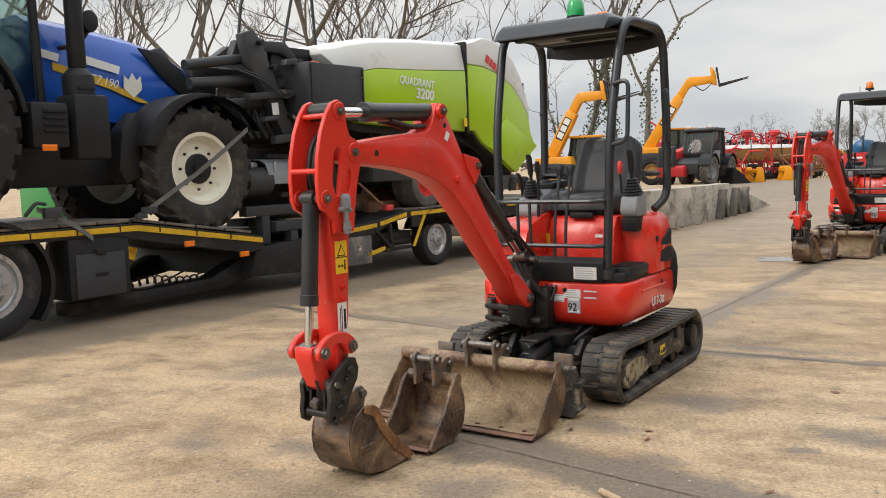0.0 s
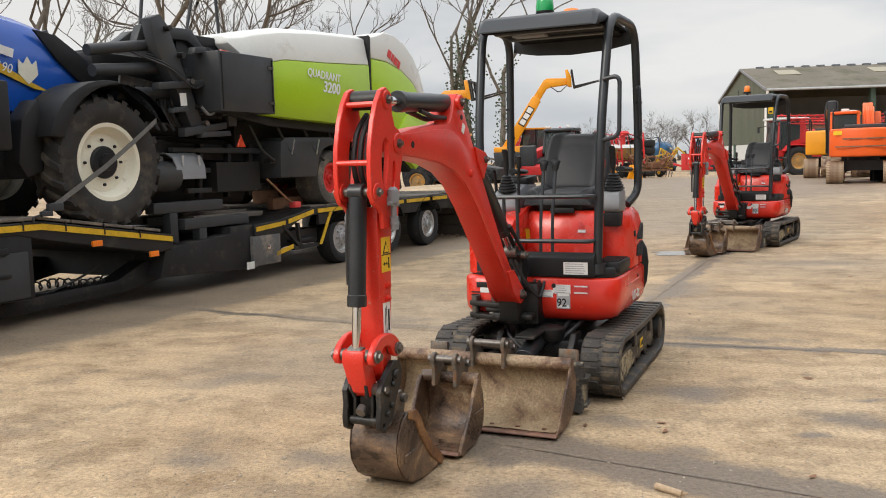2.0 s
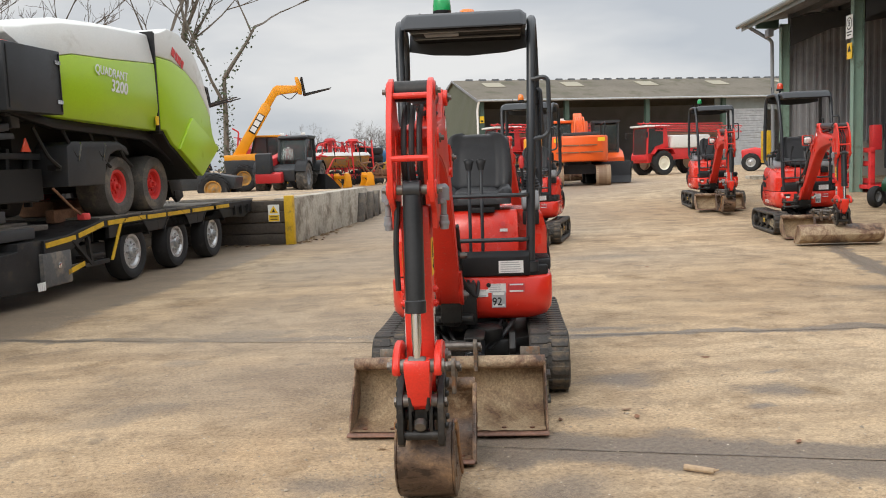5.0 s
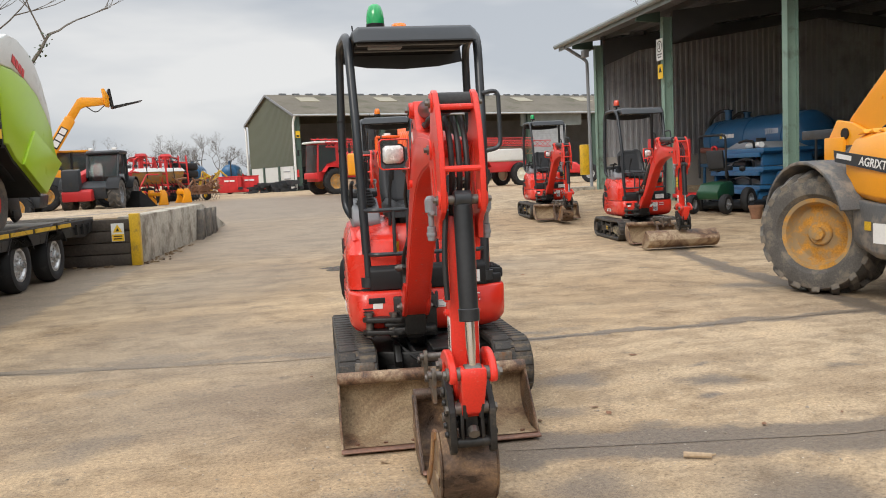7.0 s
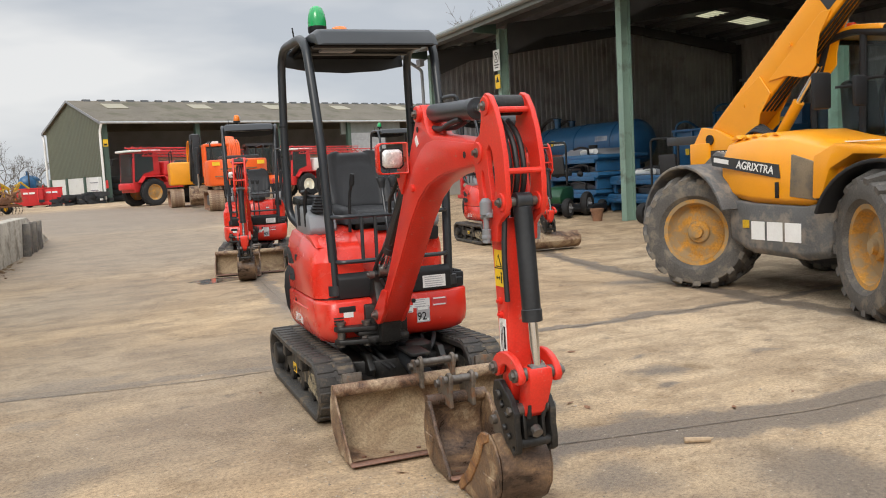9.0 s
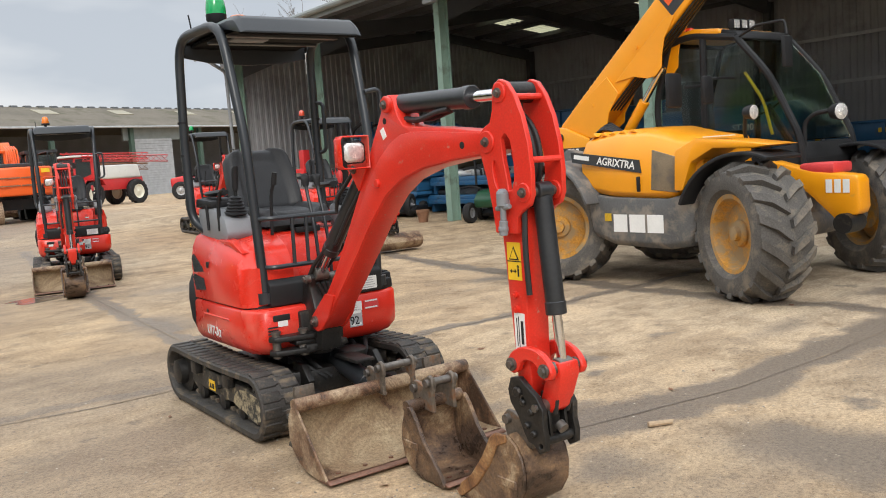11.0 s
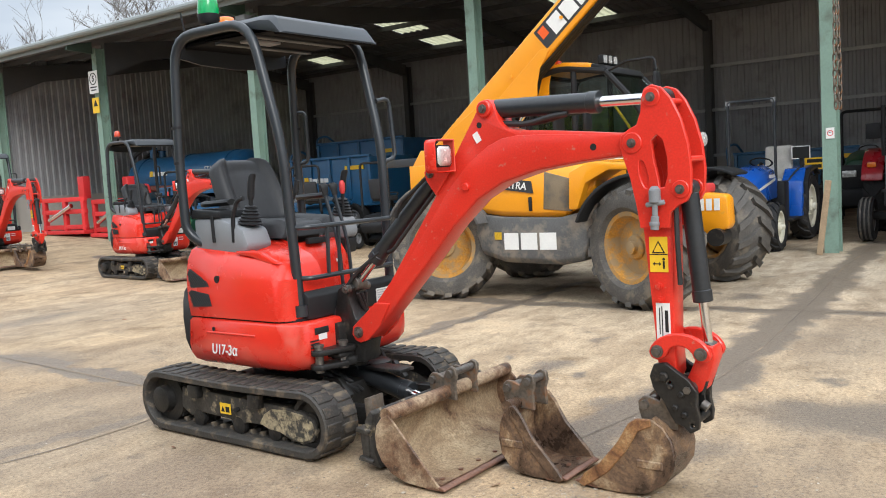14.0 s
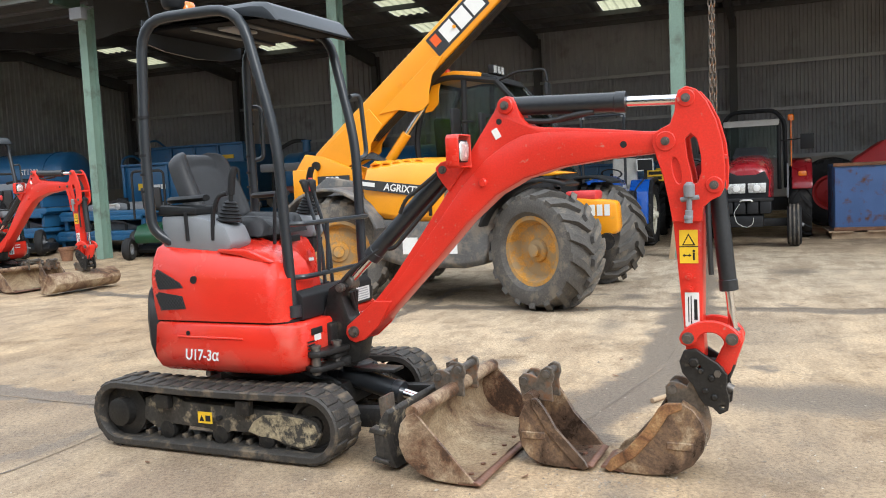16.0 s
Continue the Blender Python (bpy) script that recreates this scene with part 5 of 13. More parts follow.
def build_excavator(m, label):
    ex = empty("mini_excavator", m, label, "excavator", "mini excavators in the yard")
    for s in (-1, 1):
        build_track(ex, s)
    # undercarriage
    bm = B()
    prism(bm, [(-0.36, -0.38), (0.42, -0.38), (0.52, -0.2), (0.52, 0.2), (0.42, 0.38), (-0.36, 0.38)], 0.16, 0.30, "z")
    box(bm, (0.03, 0, 0.33), (0.5, 0.42, 0.08))
    for x in (-0.22, 0.28):
        box(bm, (x, 0, 0.20), (0.11, 0.96, 0.10))
    part("car_body", bm, M_STEEL_BLK, ex, bevel=0.015)
    bm = B()
    lathe(bm, [(0.25, 0.33), (0.28, 0.345), (0.28, 0.385), (0.25, 0.39), (0.25, 0.42)], (0, 0, 0), (0, 0, 1), 32)
    part("slew_ring", bm, M_STEEL_BLK, ex)
    # dozer blade on its arms
    for s in (-1, 1):
        bm = B()
        prism(bm, [(0.38, 0.13), (0.46, 0.215), (0.95, 0.235), (0.95, 0.125)], s * 0.25 - 0.035, s * 0.25 + 0.035, "y")
        part("blade_arm", bm, M_STEEL_BLK, ex, bevel=0.008)
    bm = B()
    prism(bm, [(0.955, 0.03), (1.035, 0.015), (1.00, 0.10), (0.985, 0.18), (1.005, 0.275), (0.99, 0.295), (0.95, 0.24), (0.94, 0.12)], -0.510, 0.425, "y")
    part("dozer_blade", bm, M_MUD, ex, "dark scratched dozer blade", bevel=0.006)
    for y in (-0.500, 0.415):
        bm = B()
        prism(bm, [(0.90, 0.185), (0.985, 0.175), (0.99, 0.200), (0.91, 0.210)], y - 0.03, y + 0.03, "y")
        prism(bm, [(0.93, 0.07), (0.975, 0.06), (0.975, 0.18), (0.92, 0.18)], y - 0.018, y + 0.018, "y")
        prism(bm, [(0.91, 0.045), (1.0, 0.038), (1.0, 0.055), (0.92, 0.070)], y - 0.03, y + 0.03, "y")
        part("blade_end", bm, M_MUD, ex, "stepped muddy blade end", bevel=0.004, seg=1)
    for y in (-0.445, 0.335):
        bm = B()
        prism(bm, [(0.955, 0.235), (0.985, 0.235), (0.975, 0.355), (0.945, 0.345)], y - 0.055, y + 0.055, "y")
        part("blade_lug", bm, M_EAR, ex, "scraped grey tie-down plate", bevel=0.006)
    ram(ex, "blade_cylinder", (0.42, 0.02, 0.33), (0.95, 0.02, 0.20), 0.72, 0.056, 0.026)
    bm = B()
    box(bm, (0.66, 0.02, 0.36), (0.26, 0.12, 0.02), Matrix.Translation((0, 0, 0)) )
    part("cylinder_guard", bm, M_STEEL_BLK, ex, bevel=0.006)
    for y, zz in ((-0.10, 0.0), (0.11, 0.02), (-0.15, 0.01), (0.16, 0.03)):
        bm = B()
        tube(bm, [(0.10, y, 0.36 + zz), (0.36, y * 1.7, 0.38 + zz), (0.50, y * 1.2, 0.30 + zz), (0.52, y * 0.6, 0.24)], 0.014, 8, 0.08)
        part("hose", bm, M_HOSE, ex)
    # lower body with its round tail
    bm = B()
    O = lambda i: tail_outline(0.495, 0.635, 0.455, 0.12, inset=i)
    stacked(bm, [(0.405, O(0.075)), (0.43, O(0.03)), (0.47, O(0.006)), (0.52, O(0.0)), (0.66, O(0.0)), (0.675, O(0.012))])
    for v in bm.verts:
        if v.co.x > 0.2 and v.co.y < -0.05:
            v.co.x += 0.06 * min(1, (v.co.x - 0.2) / 0.25)
    part("lower_body", bm, M_RED, ex, "glossy red lower body skirt", smooth=50)
    bm = B()
    stacked(bm, [(0.665, O(0.02)), (0.69, O(0.02))])
    part("body_seam", bm, M_BLACK, ex)
    # dark block whose colour stands for the shaded recess behind the boom foot
    bm = B()
    box(bm, (0.485, BY + 0.015, 0.52), (0.12, 0.26, 0.25))
    part("swing_recess", bm, M_STEEL_BLK, ex, bevel=0.01)
    # dark tail guards, tucked in towards the bottom
    for s in (-1, 1):
        bm = B()
        rings = []
        for z, r_o, a0, a1 in ((0.425, 0.560, 0.78, 0.40), (0.44, 0.600, 0.83, 0.36), (0.48, 0.635, 0.87, 0.33), (0.55, 0.655, 0.90, 0.31), (0.68, 0.660, 0.92, 0.31), (0.775, 0.654, 0.90, 0.33), (0.825, 0.645, 0.84, 0.37), (0.850, 0.630, 0.76, 0.44)):
            turn = [math.pi - s * (a0 + (a1 - a0) * i / 7) for i in range(8)]
            rings.append([Vector((r_o * math.cos(a), r_o * math.sin(a), z)) for a in turn] + [Vector((0.53 * math.cos(a), 0.53 * math.sin(a), z)) for a in turn[::-1]])
        loft(bm, rings)
        part("counterweight_guard", bm, M_BLACK, ex, "dark grey moulded tail guard", smooth=50)
    # right hand cover over tank and engine, with mesh vents
    bm = B()
    def cover(i, up):
        a = []
        R, half = 0.625 - i, 0.49 - i
        for k in range(9):
            t = math.pi - 0.22 + (math.asin(half / R) + 0.22) * k / 8
            a.append((R * math.cos(t), R * math.sin(t)))
        for k in range(5):
            t = -math.pi / 2 + math.pi / 2 * k / 4
            a.append((0.33 - i + 0.09 * math.cos(t), -half + 0.09 + 0.09 * math.sin(t)))
        a += [(0.42 - i, -0.19), (0.16, -0.17), (0.10, -0.17 + 0.0), (0.02, -0.17)]
        return a
    stacked(bm, [(0.685, cover(0.0, 0)), (0.90, cover(0.0, 0)), (1.00, cover(0.015, 0)), (1.06, cover(0.04, 0)), (1.09, cover(0.09, 0))])
    for v in bm.verts:
        if v.co.z > 0.95 and v.co.x > 0.1:
            v.co.z -= 0.10 * min(1.0, (v.co.x - 0.1) / 0.3)
    part("engine_cover", bm, M_RED, ex, "red engine side cover with raised edge", smooth=50)
    bm = B()
    prism(bm, [(0.02, 1.055), (0.20, 1.05), (0.35, 0.985), (0.28, 0.985), (0.16, 1.02), (0.02, 1.04)], -0.455, -0.40, "y")
    part("cover_lip", bm, M_RED, ex, bevel=0.008)
    # left hand cover
    bm = B()
    def cover_l(i):
        a = []
        R, half = 0.625 - i, 0.485 - i
        a += [(0.02, 0.30), (0.02, half - 0.04), (-0.02, half)]
        for k in range(8):
            t = (math.pi - math.asin(half / R)) + math.asin(half / R) * k / 7
            a.append((R * math.cos(t), R * math.sin(t)))
        a += [(-0.40, -0.12), (-0.05, -0.12)]
        return a
    stacked(bm, [(0.685, cover_l(0.0)), (0.92, cover_l(0.0)), (1.02, cover_l(0.025)), (1.06, cover_l(0.06))])
    part("left_cover", bm, M_RED, ex, "red rounded left rear cover", smooth=50)
    # seat base
    bm = B()
    prism(bm, [(-0.30, 0.70), (0.17, 0.70), (0.13, 0.98), (0.08, 1.06), (-0.30, 1.06)], -0.17, 0.30, "y")
    part("seat_base", bm, M_RED, ex, "red seat base panel", bevel=0.018)
    bm = B()
    box(bm, (0.115, 0.07, 1.065), (0.03, 0.16, 0.035))
    part("seat_latch", bm, M_BLACK, ex, bevel=0.006)
    # mesh vents in the covers
    for s in (-1, 1):
        for outline in (((-0.375, 0.925), (-0.36, 0.955), (-0.205, 0.885), (-0.185, 0.855), (-0.355, 0.845)), ((-0.38, 0.82), (-0.35, 0.835), (-0.195, 0.815), (-0.175, 0.745), (-0.345, 0.735))):
            ys = s * 0.488
            bm = B()
            prism(bm, list(outline), ys - 0.03, ys + 0.004, "y") if s > 0 else prism(bm, list(outline), ys - 0.004, ys + 0.03, "y")
            v = part("vent", bm, M_INK_SHADE, ex, "black mesh vent in the cover", bevel=0.004, seg=1)
            bm = B()
            xs, zs = [q[0] for q in outline], [q[1] for q in outline]
            for k in range(-8, 22):
                for sl in (-1, 1):
                    line = []
                    for i in range(len(outline)):
                        (ax, az), (bx, bz) = outline[i], outline[(i + 1) % len(outline)]
                        fa, fb = (ax + sl * az * 0.9), (bx + sl * bz * 0.9)
                        lev = -0.44 + sl * 0.8 * 0.9 + 0.020 * (k - 4)
                        if (fa - lev) * (fb - lev) < 0:
                            t = (lev - fa) / (fb - fa)
                            line.append((ax + (bx - ax) * t, az + (bz - az) * t))
                    if len(line) == 2:
                        cyl(bm, (line[0][0], ys + s * 0.006, line[0][1]), (line[1][0], ys + s * 0.006, line[1][1]), 0.0016, n=4)
            part("mesh", bm, M_DKGREY, v)
        bm = B()
        cyl(bm, (-0.115, s * 0.482, 0.90), (-0.115, s * 0.494, 0.90), 0.02, n=16)
        part("lock", bm, M_BLACK, ex)
        bm = B()
        cyl(bm, (-0.17, s * 0.482, 0.62), (-0.17, s * 0.499, 0.62), 0.012, n=12)
        part("lock", bm, M_BLACK, ex)
        # model figures on the skirt
        fm = face_to((-0.09, s * 0.4975, 0.505), (1, 0, 0) if s < 0 else (-1, 0, 0), (0, s, 0))
        lettering("U17-3\u03b1", 0.080, fm, M_WHITE, ex, 0.001, "model_figure", 0.86, 0.12, 0.0012)
        bm = B()
        box(bm, (-0.03, s * 0.496, 0.60), (0.42, 0.008, 0.012))
        part("skirt_crease", bm, M_RED, ex, bevel=0.003, seg=1)
    # front vents beside the boom, on the skirt's front face
    bm = B()
    for k in range(5):
        box(bm, (0.517, -0.385, 0.51 + 0.017 * k), (0.006, 0.06, 0.007))
    part("front_louvre", bm, M_INK_SHADE, ex)
    # black plate painting the shade of the lamp recess
    bm = B()
    box(bm, (0.517, -0.33, 0.625), (0.008, 0.10, 0.035))
    part("front_lamp_recess", bm, M_INK_SHADE, ex, bevel=0.005)
    bm = B()
    flat(bm, face_to((0.5165, -0.325, 0.592), (0, 1, 0), (1, 0, 0)), -0.03, -0.016, 0.03, 0.016, 0.002)
    part("white_sticker", bm, M_WHITE, ex)
    # pressed shoulder and cap on the engine cover
    bm = B()
    lathe(bm, [(0.018, 0.0), (0.018, 0.010), (0.012, 0.014), (0.001, 0.014)], (0.06, -0.30, 1.083), (0, 0, 1), 14)
    part("filler_lock", bm, M_BLACK, ex)
    # floor deck
    bm = B()
    prism(bm, [(0.13, -0.36), (0.40, -0.36), (0.455, -0.30), (0.455, 0.30), (0.40, 0.47), (0.06, 0.475), (0.06, 0.3)], 0.675, 0.735, "z")
    prism(bm, [(0.06, 0.34), (0.36, 0.34), (0.36, 0.49), (0.04, 0.49)], 0.70, 0.765, "z")
    part("floor_deck", bm, M_BLACK, ex, "black floor step", bevel=0.012)
    for k in range(9):
        bm = B()
        box(bm, (0.09 + 0.03 * k, 0.415, 0.768), (0.012, 0.13, 0.008))
        part("step_grip", bm, M_BLACK, ex)
    bm = B()
    prism(bm, [(0.40, 0.68), (0.462, 0.68), (0.462, 0.80), (0.43, 0.83), (0.36, 0.82)], -0.36, 0.36, "y")
    part("front_panel", bm, M_BLACK, ex, "black front floor panel", bevel=0.01)
    # seat
    def pad(n_v, front, back):
        """A padded panel: front(u, v) and back(u, v) give points, u across from -1 to 1, v along."""
        bm = B()
        nu = 20
        f = [[bm.verts.new(front(-1 + 2 * i / nu, j / n_v)) for i in range(nu + 1)] for j in range(n_v + 1)]
        g = [[bm.verts.new(back(-1 + 2 * i / nu, j / n_v)) for i in range(nu + 1)] for j in range(n_v + 1)]
        for j in range(n_v):
            for i in range(nu):
                bm.faces.new((f[j][i], f[j][i + 1], f[j + 1][i + 1], f[j + 1][i]))
                bm.faces.new((g[j][i], g[j + 1][i], g[j + 1][i + 1], g[j][i + 1]))
            for i in (0, nu):
                bm.faces.new((f[j][i], f[j + 1][i], g[j + 1][i], g[j][i]))
        for i in range(nu):
            for j in (0, n_v):
                bm.faces.new((f[j][i], g[j][i], g[j][i + 1], f[j][i + 1]))
        return bm
    def swell(u, v, seam=0.56):
        """How far the padding stands out: bolsters at the sides, a stitched groove beside them, soft edges."""
        au = abs(u)
        h = 0.030 * min(1.0, max(0.0, (au - seam) / 0.22)) - 0.012 * math.exp(-((au - seam) / 0.045) ** 2)
        h -= 0.010 * math.exp(-((v - 0.80 + 0.16 * au * au) / 0.035) ** 2) if au < seam else 0.0
        h += 0.010 * (1 - min(1.0, au / seam) ** 2) * math.sin(math.pi * min(1.0, v / 0.8))
        rim = max(0.0, (au - 0.86) / 0.14) ** 2 + max(0.0, (v - 0.90) / 0.10) ** 2 + max(0.0, (0.07 - v) / 0.07) ** 2
        return h - 0.045 * min(1.3, rim)
    def half(v):
        return 0.205 + 0.035 * math.sin(math.pi * min(1.0, 0.25 + v * 0.7)) - 0.075 * max(0.0, (v - 0.82) / 0.18) ** 2
    lean = Vector((-0.475, 0, 1)).normalized()
    face_n = Vector((lean.z, 0, -lean.x))
    foot = Vector((-0.305, 0.03, 1.165))
    bm = pad(22, lambda u, v: foot + lean * (0.455 * v) + Vector((0, u * half(v), 0)) + face_n * (0.032 + swell(u, v)),
             lambda u, v: foot + lean * (0.455 * v) + Vector((0, u * half(v), 0)) - face_n * (0.040 - 0.03 * max(0, abs(u) - 0.7)))
    part("seat_back", bm, M_SEAT, ex, "black vinyl seat back with stitched bolsters", smooth=60)
    bm = pad(20, lambda u, v: Vector((-0.37 + 0.48 * v, 0.03 + u * (0.235 - 0.05 * max(0, (v - 0.8) / 0.2) ** 2), 1.185 + 0.9 * swell(u, v, 0.60) - 0.02 * v * v + 0.012)),
             lambda u, v: Vector((-0.37 + 0.48 * v, 0.03 + u * 0.225, 1.10)))
    part("seat_cushion", bm, M_SEAT, ex, "black vinyl seat cushion with raised sides", smooth=60)
    bm = B()
    box(bm, (-0.17, 0.03, 1.085), (0.40, 0.30, 0.06))
    part("seat_rail", bm, M_STEEL_BLK, ex, bevel=0.006)
    # consoles, joysticks, arm rests
    for s, yc in ((-1, -0.335), (1, 0.385)):
        bm = B()
        prism(bm, [(-0.36, 1.03), (0.06, 1.03), (0.10, 1.08), (0.06, 1.17), (-0.02, 1.20), (-0.14, 1.235), (-0.36, 1.235)] if s < 0 else [(-0.08, 1.05), (0.09, 1.05), (0.115, 1.09), (0.095, 1.18), (0.0, 1.205), (-0.08, 1.19)], yc - (0.095 if s < 0 else 0.060), yc + (0.085 if s < 0 else 0.055), "y")
        part("console", bm, M_GREY, ex, "grey plastic control console", bevel=0.02)
        bm = B()
        if s < 0:
            prism(bm, [(-0.38, 1.235), (-0.12, 1.235), (-0.12, 1.275), (-0.36, 1.29)], yc - 0.10, yc + 0.09, "y")
        else:
            prism(bm, [(-0.08, 0.96), (0.085, 0.96), (0.10, 1.05), (-0.08, 1.05)], yc - 0.055, yc + 0.05, "y")
        part("console_trim", bm, M_BLACK, ex, bevel=0.01)
        jx = 0.02 if s < 0 else 0.03
        bm = B()
        prof = []
        for k in range(6):
            r = 0.065 - 0.007 * k
            prof += [(r, 0.018 * k), (r + 0.006, 0.018 * k + 0.006), (r - 0.006, 0.018 * k + 0.014)]
        lathe(bm, prof, (jx, yc, 1.195), (0.15, 0, 1), 16)
        boot = part("joystick_boot", bm, M_BLACK, ex, "ribbed black rubber boot")
        bm = B()
        tube(bm, [(jx + 0.015, yc, 1.29), (jx + 0.02, yc, 1.34)], 0.012, 8)
        loft(bm, [[Vector((jx + 0.02 + dx + 0.020 * math.cos(t * math.pi / 4), yc + 0.02 * sc * math.sin(t * math.pi / 4), z)) for t in range(8)] for dx, z, sc in ((0, 1.33, 0.8), (0.004, 1.36, 1.0), (0.012, 1.42, 1.0), (0.025, 1.455, 1.1), (0.03, 1.47, 0.7))])
        part("joystick", bm, M_BLACK, boot, smooth=60)
        bm = B()
        loft(bm, [[Vector((x, yc + s * 0.01 + w * math.cos(t * math.pi / 4), 1.315 + 0.018 * math.sin(t * math.pi / 4) + 0.1 * (x + 0.32) * 0.3)) for t in range(8)] for x, w in ((-0.36, 0.03), (-0.34, 0.045), (-0.14, 0.045), (-0.115, 0.03))])
        part("arm_rest", bm, M_BLACK, ex, smooth=60)
        if s < 0:
            bm = B()
            tube(bm, [(-0.02, yc - 0.09, 1.10), (-0.01, yc - 0.095, 1.24), (0.03, yc - 0.09, 1.33), (0.08, yc - 0.085, 1.34)], 0.012, 8, 0.04)
            part("safety_lever", bm, M_BLACK, ex)
            bm = B()
            tube(bm, [(-0.18, yc - 0.1, 1.10), (-0.185, yc - 0.1, 1.25)], 0.010, 8)
            part("throttle_lever", bm, M_BLACK, ex)
    # travel levers and pedals
    for y in (0.00, 0.075):
        bm = B()
        tube(bm, [(0.375, y, 0.76), (0.365, y, 1.05), (0.29, y, 1.30), (0.285, y, 1.33)], 0.0105, 8, 0.15)
        lv = part("travel_lever", bm, M_POST, ex)
        bm = B()
        loft(bm, [[Vector((0.285 + dx + r * math.cos(t * math.pi / 4), y + 1.5 * r * math.sin(t * math.pi / 4), z)) for t in range(8)] for dx, z, r in ((0, 1.325, 0.012), (-0.006, 1.36, 0.017), (-0.012, 1.385, 0.022), (-0.016, 1.395, 0.012))])
        part("knob", bm, M_BLACK, lv, smooth=60)
        bm = B()
        lathe(bm, [(0.035, 0.0), (0.037, 0.02), (0.026, 0.03), (0.028, 0.045), (0.018, 0.06)], (0.375, y, 0.735), (0, 0, 1), 14)
        part("boot", bm, M_BLACK, lv)
    bm = B()
    tube(bm, [(0.20, -0.20, 1.06), (0.21, -0.19, 1.30), (0.235, -0.18, 1.36)], 0.010, 8, 0.06)
    lv = part("blade_lever", bm, M_BLACK, ex)
    bm = B()
    cyl(bm, (0.233, -0.18, 1.35), (0.25, -0.175, 1.42), 0.018, 0.014, n=10)
    part("knob", bm, M_BLACK, lv)
    bm = B()
    tube(bm, [(0.09, 0.335, 1.20), (0.10, 0.33, 1.33)], 0.008, 8)
    lv = part("horn_lever", bm, M_BLACK, ex)
    bm = B()
    loft(bm, [[Vector((0.10 + r * math.cos(t * math.pi / 4), 0.33 + r * math.sin(t * math.pi / 4), z)) for t in range(8)] for z, r in ((1.325, 0.010), (1.34, 0.017), (1.385, 0.019), (1.405, 0.010))])
    part("knob", bm, M_INK_RED, lv, "red plastic knob", smooth=60)
    # front guard rails between the posts
    bm = B()
    tube(bm, [(0.405, -0.36, 0.90), (0.47, -0.33, 0.90), (0.47, 0.33, 0.90), (0.40, 0.36, 0.90)], 0.013, 8, 0.04)
    tube(bm, [(0.41, -0.37, 1.17), (0.48, -0.33, 1.17), (0.48, 0.33, 1.17), (0.405, 0.365, 1.17)], 0.013, 8, 0.04)
    for y in (-0.115, -0.20):
        tube(bm, [(0.47, y, 0.90), (0.48, y, 1.17)], 0.011, 8)
    part("guard_rail", bm, M_POST, ex)
    # canopy: a hoop each side and the roof
    for s in (-1, 1):
        y0, y1 = s * 0.455, s * 0.365
        bm = B()
        tube(bm, [(-0.30, s * 0.40, 1.08), (-0.40, y0, 1.16), (-0.41, y0, 1.60), (-0.385, s * 0.44, 2.262), (0.225, s * 0.41, 2.262), (0.385, s * 0.39, 1.60), (0.405, y1, 0.735)], 0.0275, 14, 0.17)
        cyl(bm, (0.405, y1, 0.70), (0.405, y1, 0.76), 0.05, n=14)
        part("canopy_hoop", bm, M_POST, ex, "dark steel canopy hoop")
        for z in (1.36, 1.45, 1.55, 1.75):
            bm = B()
            cyl(bm, (-0.41 + (z - 1.6) * 0.03, y0, z), (-0.41 + (z - 1.6) * 0.03, y0, z + 0.014), 0.030, n=14)
            part("clip_band", bm, M_BLACK, ex)
        bm = B()
        xg = 0.40 if s > 0 else -0.42
        if s > 0:
            tube(bm, [(0.36, s * 0.40, 1.86), (0.37, s * 0.50, 1.88), (0.395, s * 0.50, 1.52), (0.395, s * 0.395, 1.50)], 0.0135, 8, 0.05)
            part("grab_handle", bm, M_POST, ex)
            bm = B()
            tube(bm, [(-0.40, s * 0.45, 1.86), (-0.33, s * 0.48, 1.86), (-0.335, s * 0.485, 1.54), (-0.405, s * 0.455, 1.53)], 0.0135, 8, 0.05)
            part("grab_handle", bm, M_POST, ex)
        else:
            bm.free()
    bm = B()
    rings = []
    for x, hw, zt, zb in ((-0.43, 0.36, 2.255, 2.225), (-0.41, 0.385, 2.278, 2.235), (-0.20, 0.388, 2.288, 2.250), (0.12, 0.385, 2.292, 2.245), (0.27, 0.383, 2.292, 2.215), (0.345, 0.380, 2.282, 2.198), (0.372, 0.378, 2.262, 2.190), (0.418, 0.374, 2.190, 2.180)):
        rings.append([Vector((x, -hw + 0.035, zt)), Vector((x, hw - 0.035, zt)), Vector((x, hw, zt - 0.028 * min(1, (zt - zb) / 0.03))), Vector((x, hw, zb)), Vector((x, hw - 0.02, zb)), Vector((x, -hw + 0.02, zb)), Vector((x, -hw, zb)), Vector((x, -hw, zt - 0.028 * min(1, (zt - zb) / 0.03)))])
    loft(bm, rings)
    part("canopy_roof", bm, M_POST, ex, "dark grey moulded canopy roof", bevel=0.008, smooth=30)
    # sheet added under the roof, its near-black colour painting the shade there
    bm = B()
    prism(bm, [(-0.40, 2.205), (-0.38, 2.24), (0.30, 2.235), (0.395, 2.205), (0.395, 2.175), (0.36, 2.175), (0.33, 2.205), (-0.34, 2.212)], -0.358, 0.358, "y")
    part("roof_lining", bm, M_ROOF_SHADE, ex, "black roof lining", bevel=0.01)
    bm = B()
    plate(bm, [(-0.41, 2.27), (0.41, 2.27), (0.42, 2.155), (0.25, 2.125), (0.0, 2.112), (-0.25, 2.125), (-0.42, 2.155)], [], -0.415, -0.405, "x")
    part("rear_visor", bm, M_POST, ex, "dark glossy curved rear visor")
    for x in (-0.12, 0.16):
        bm = B()
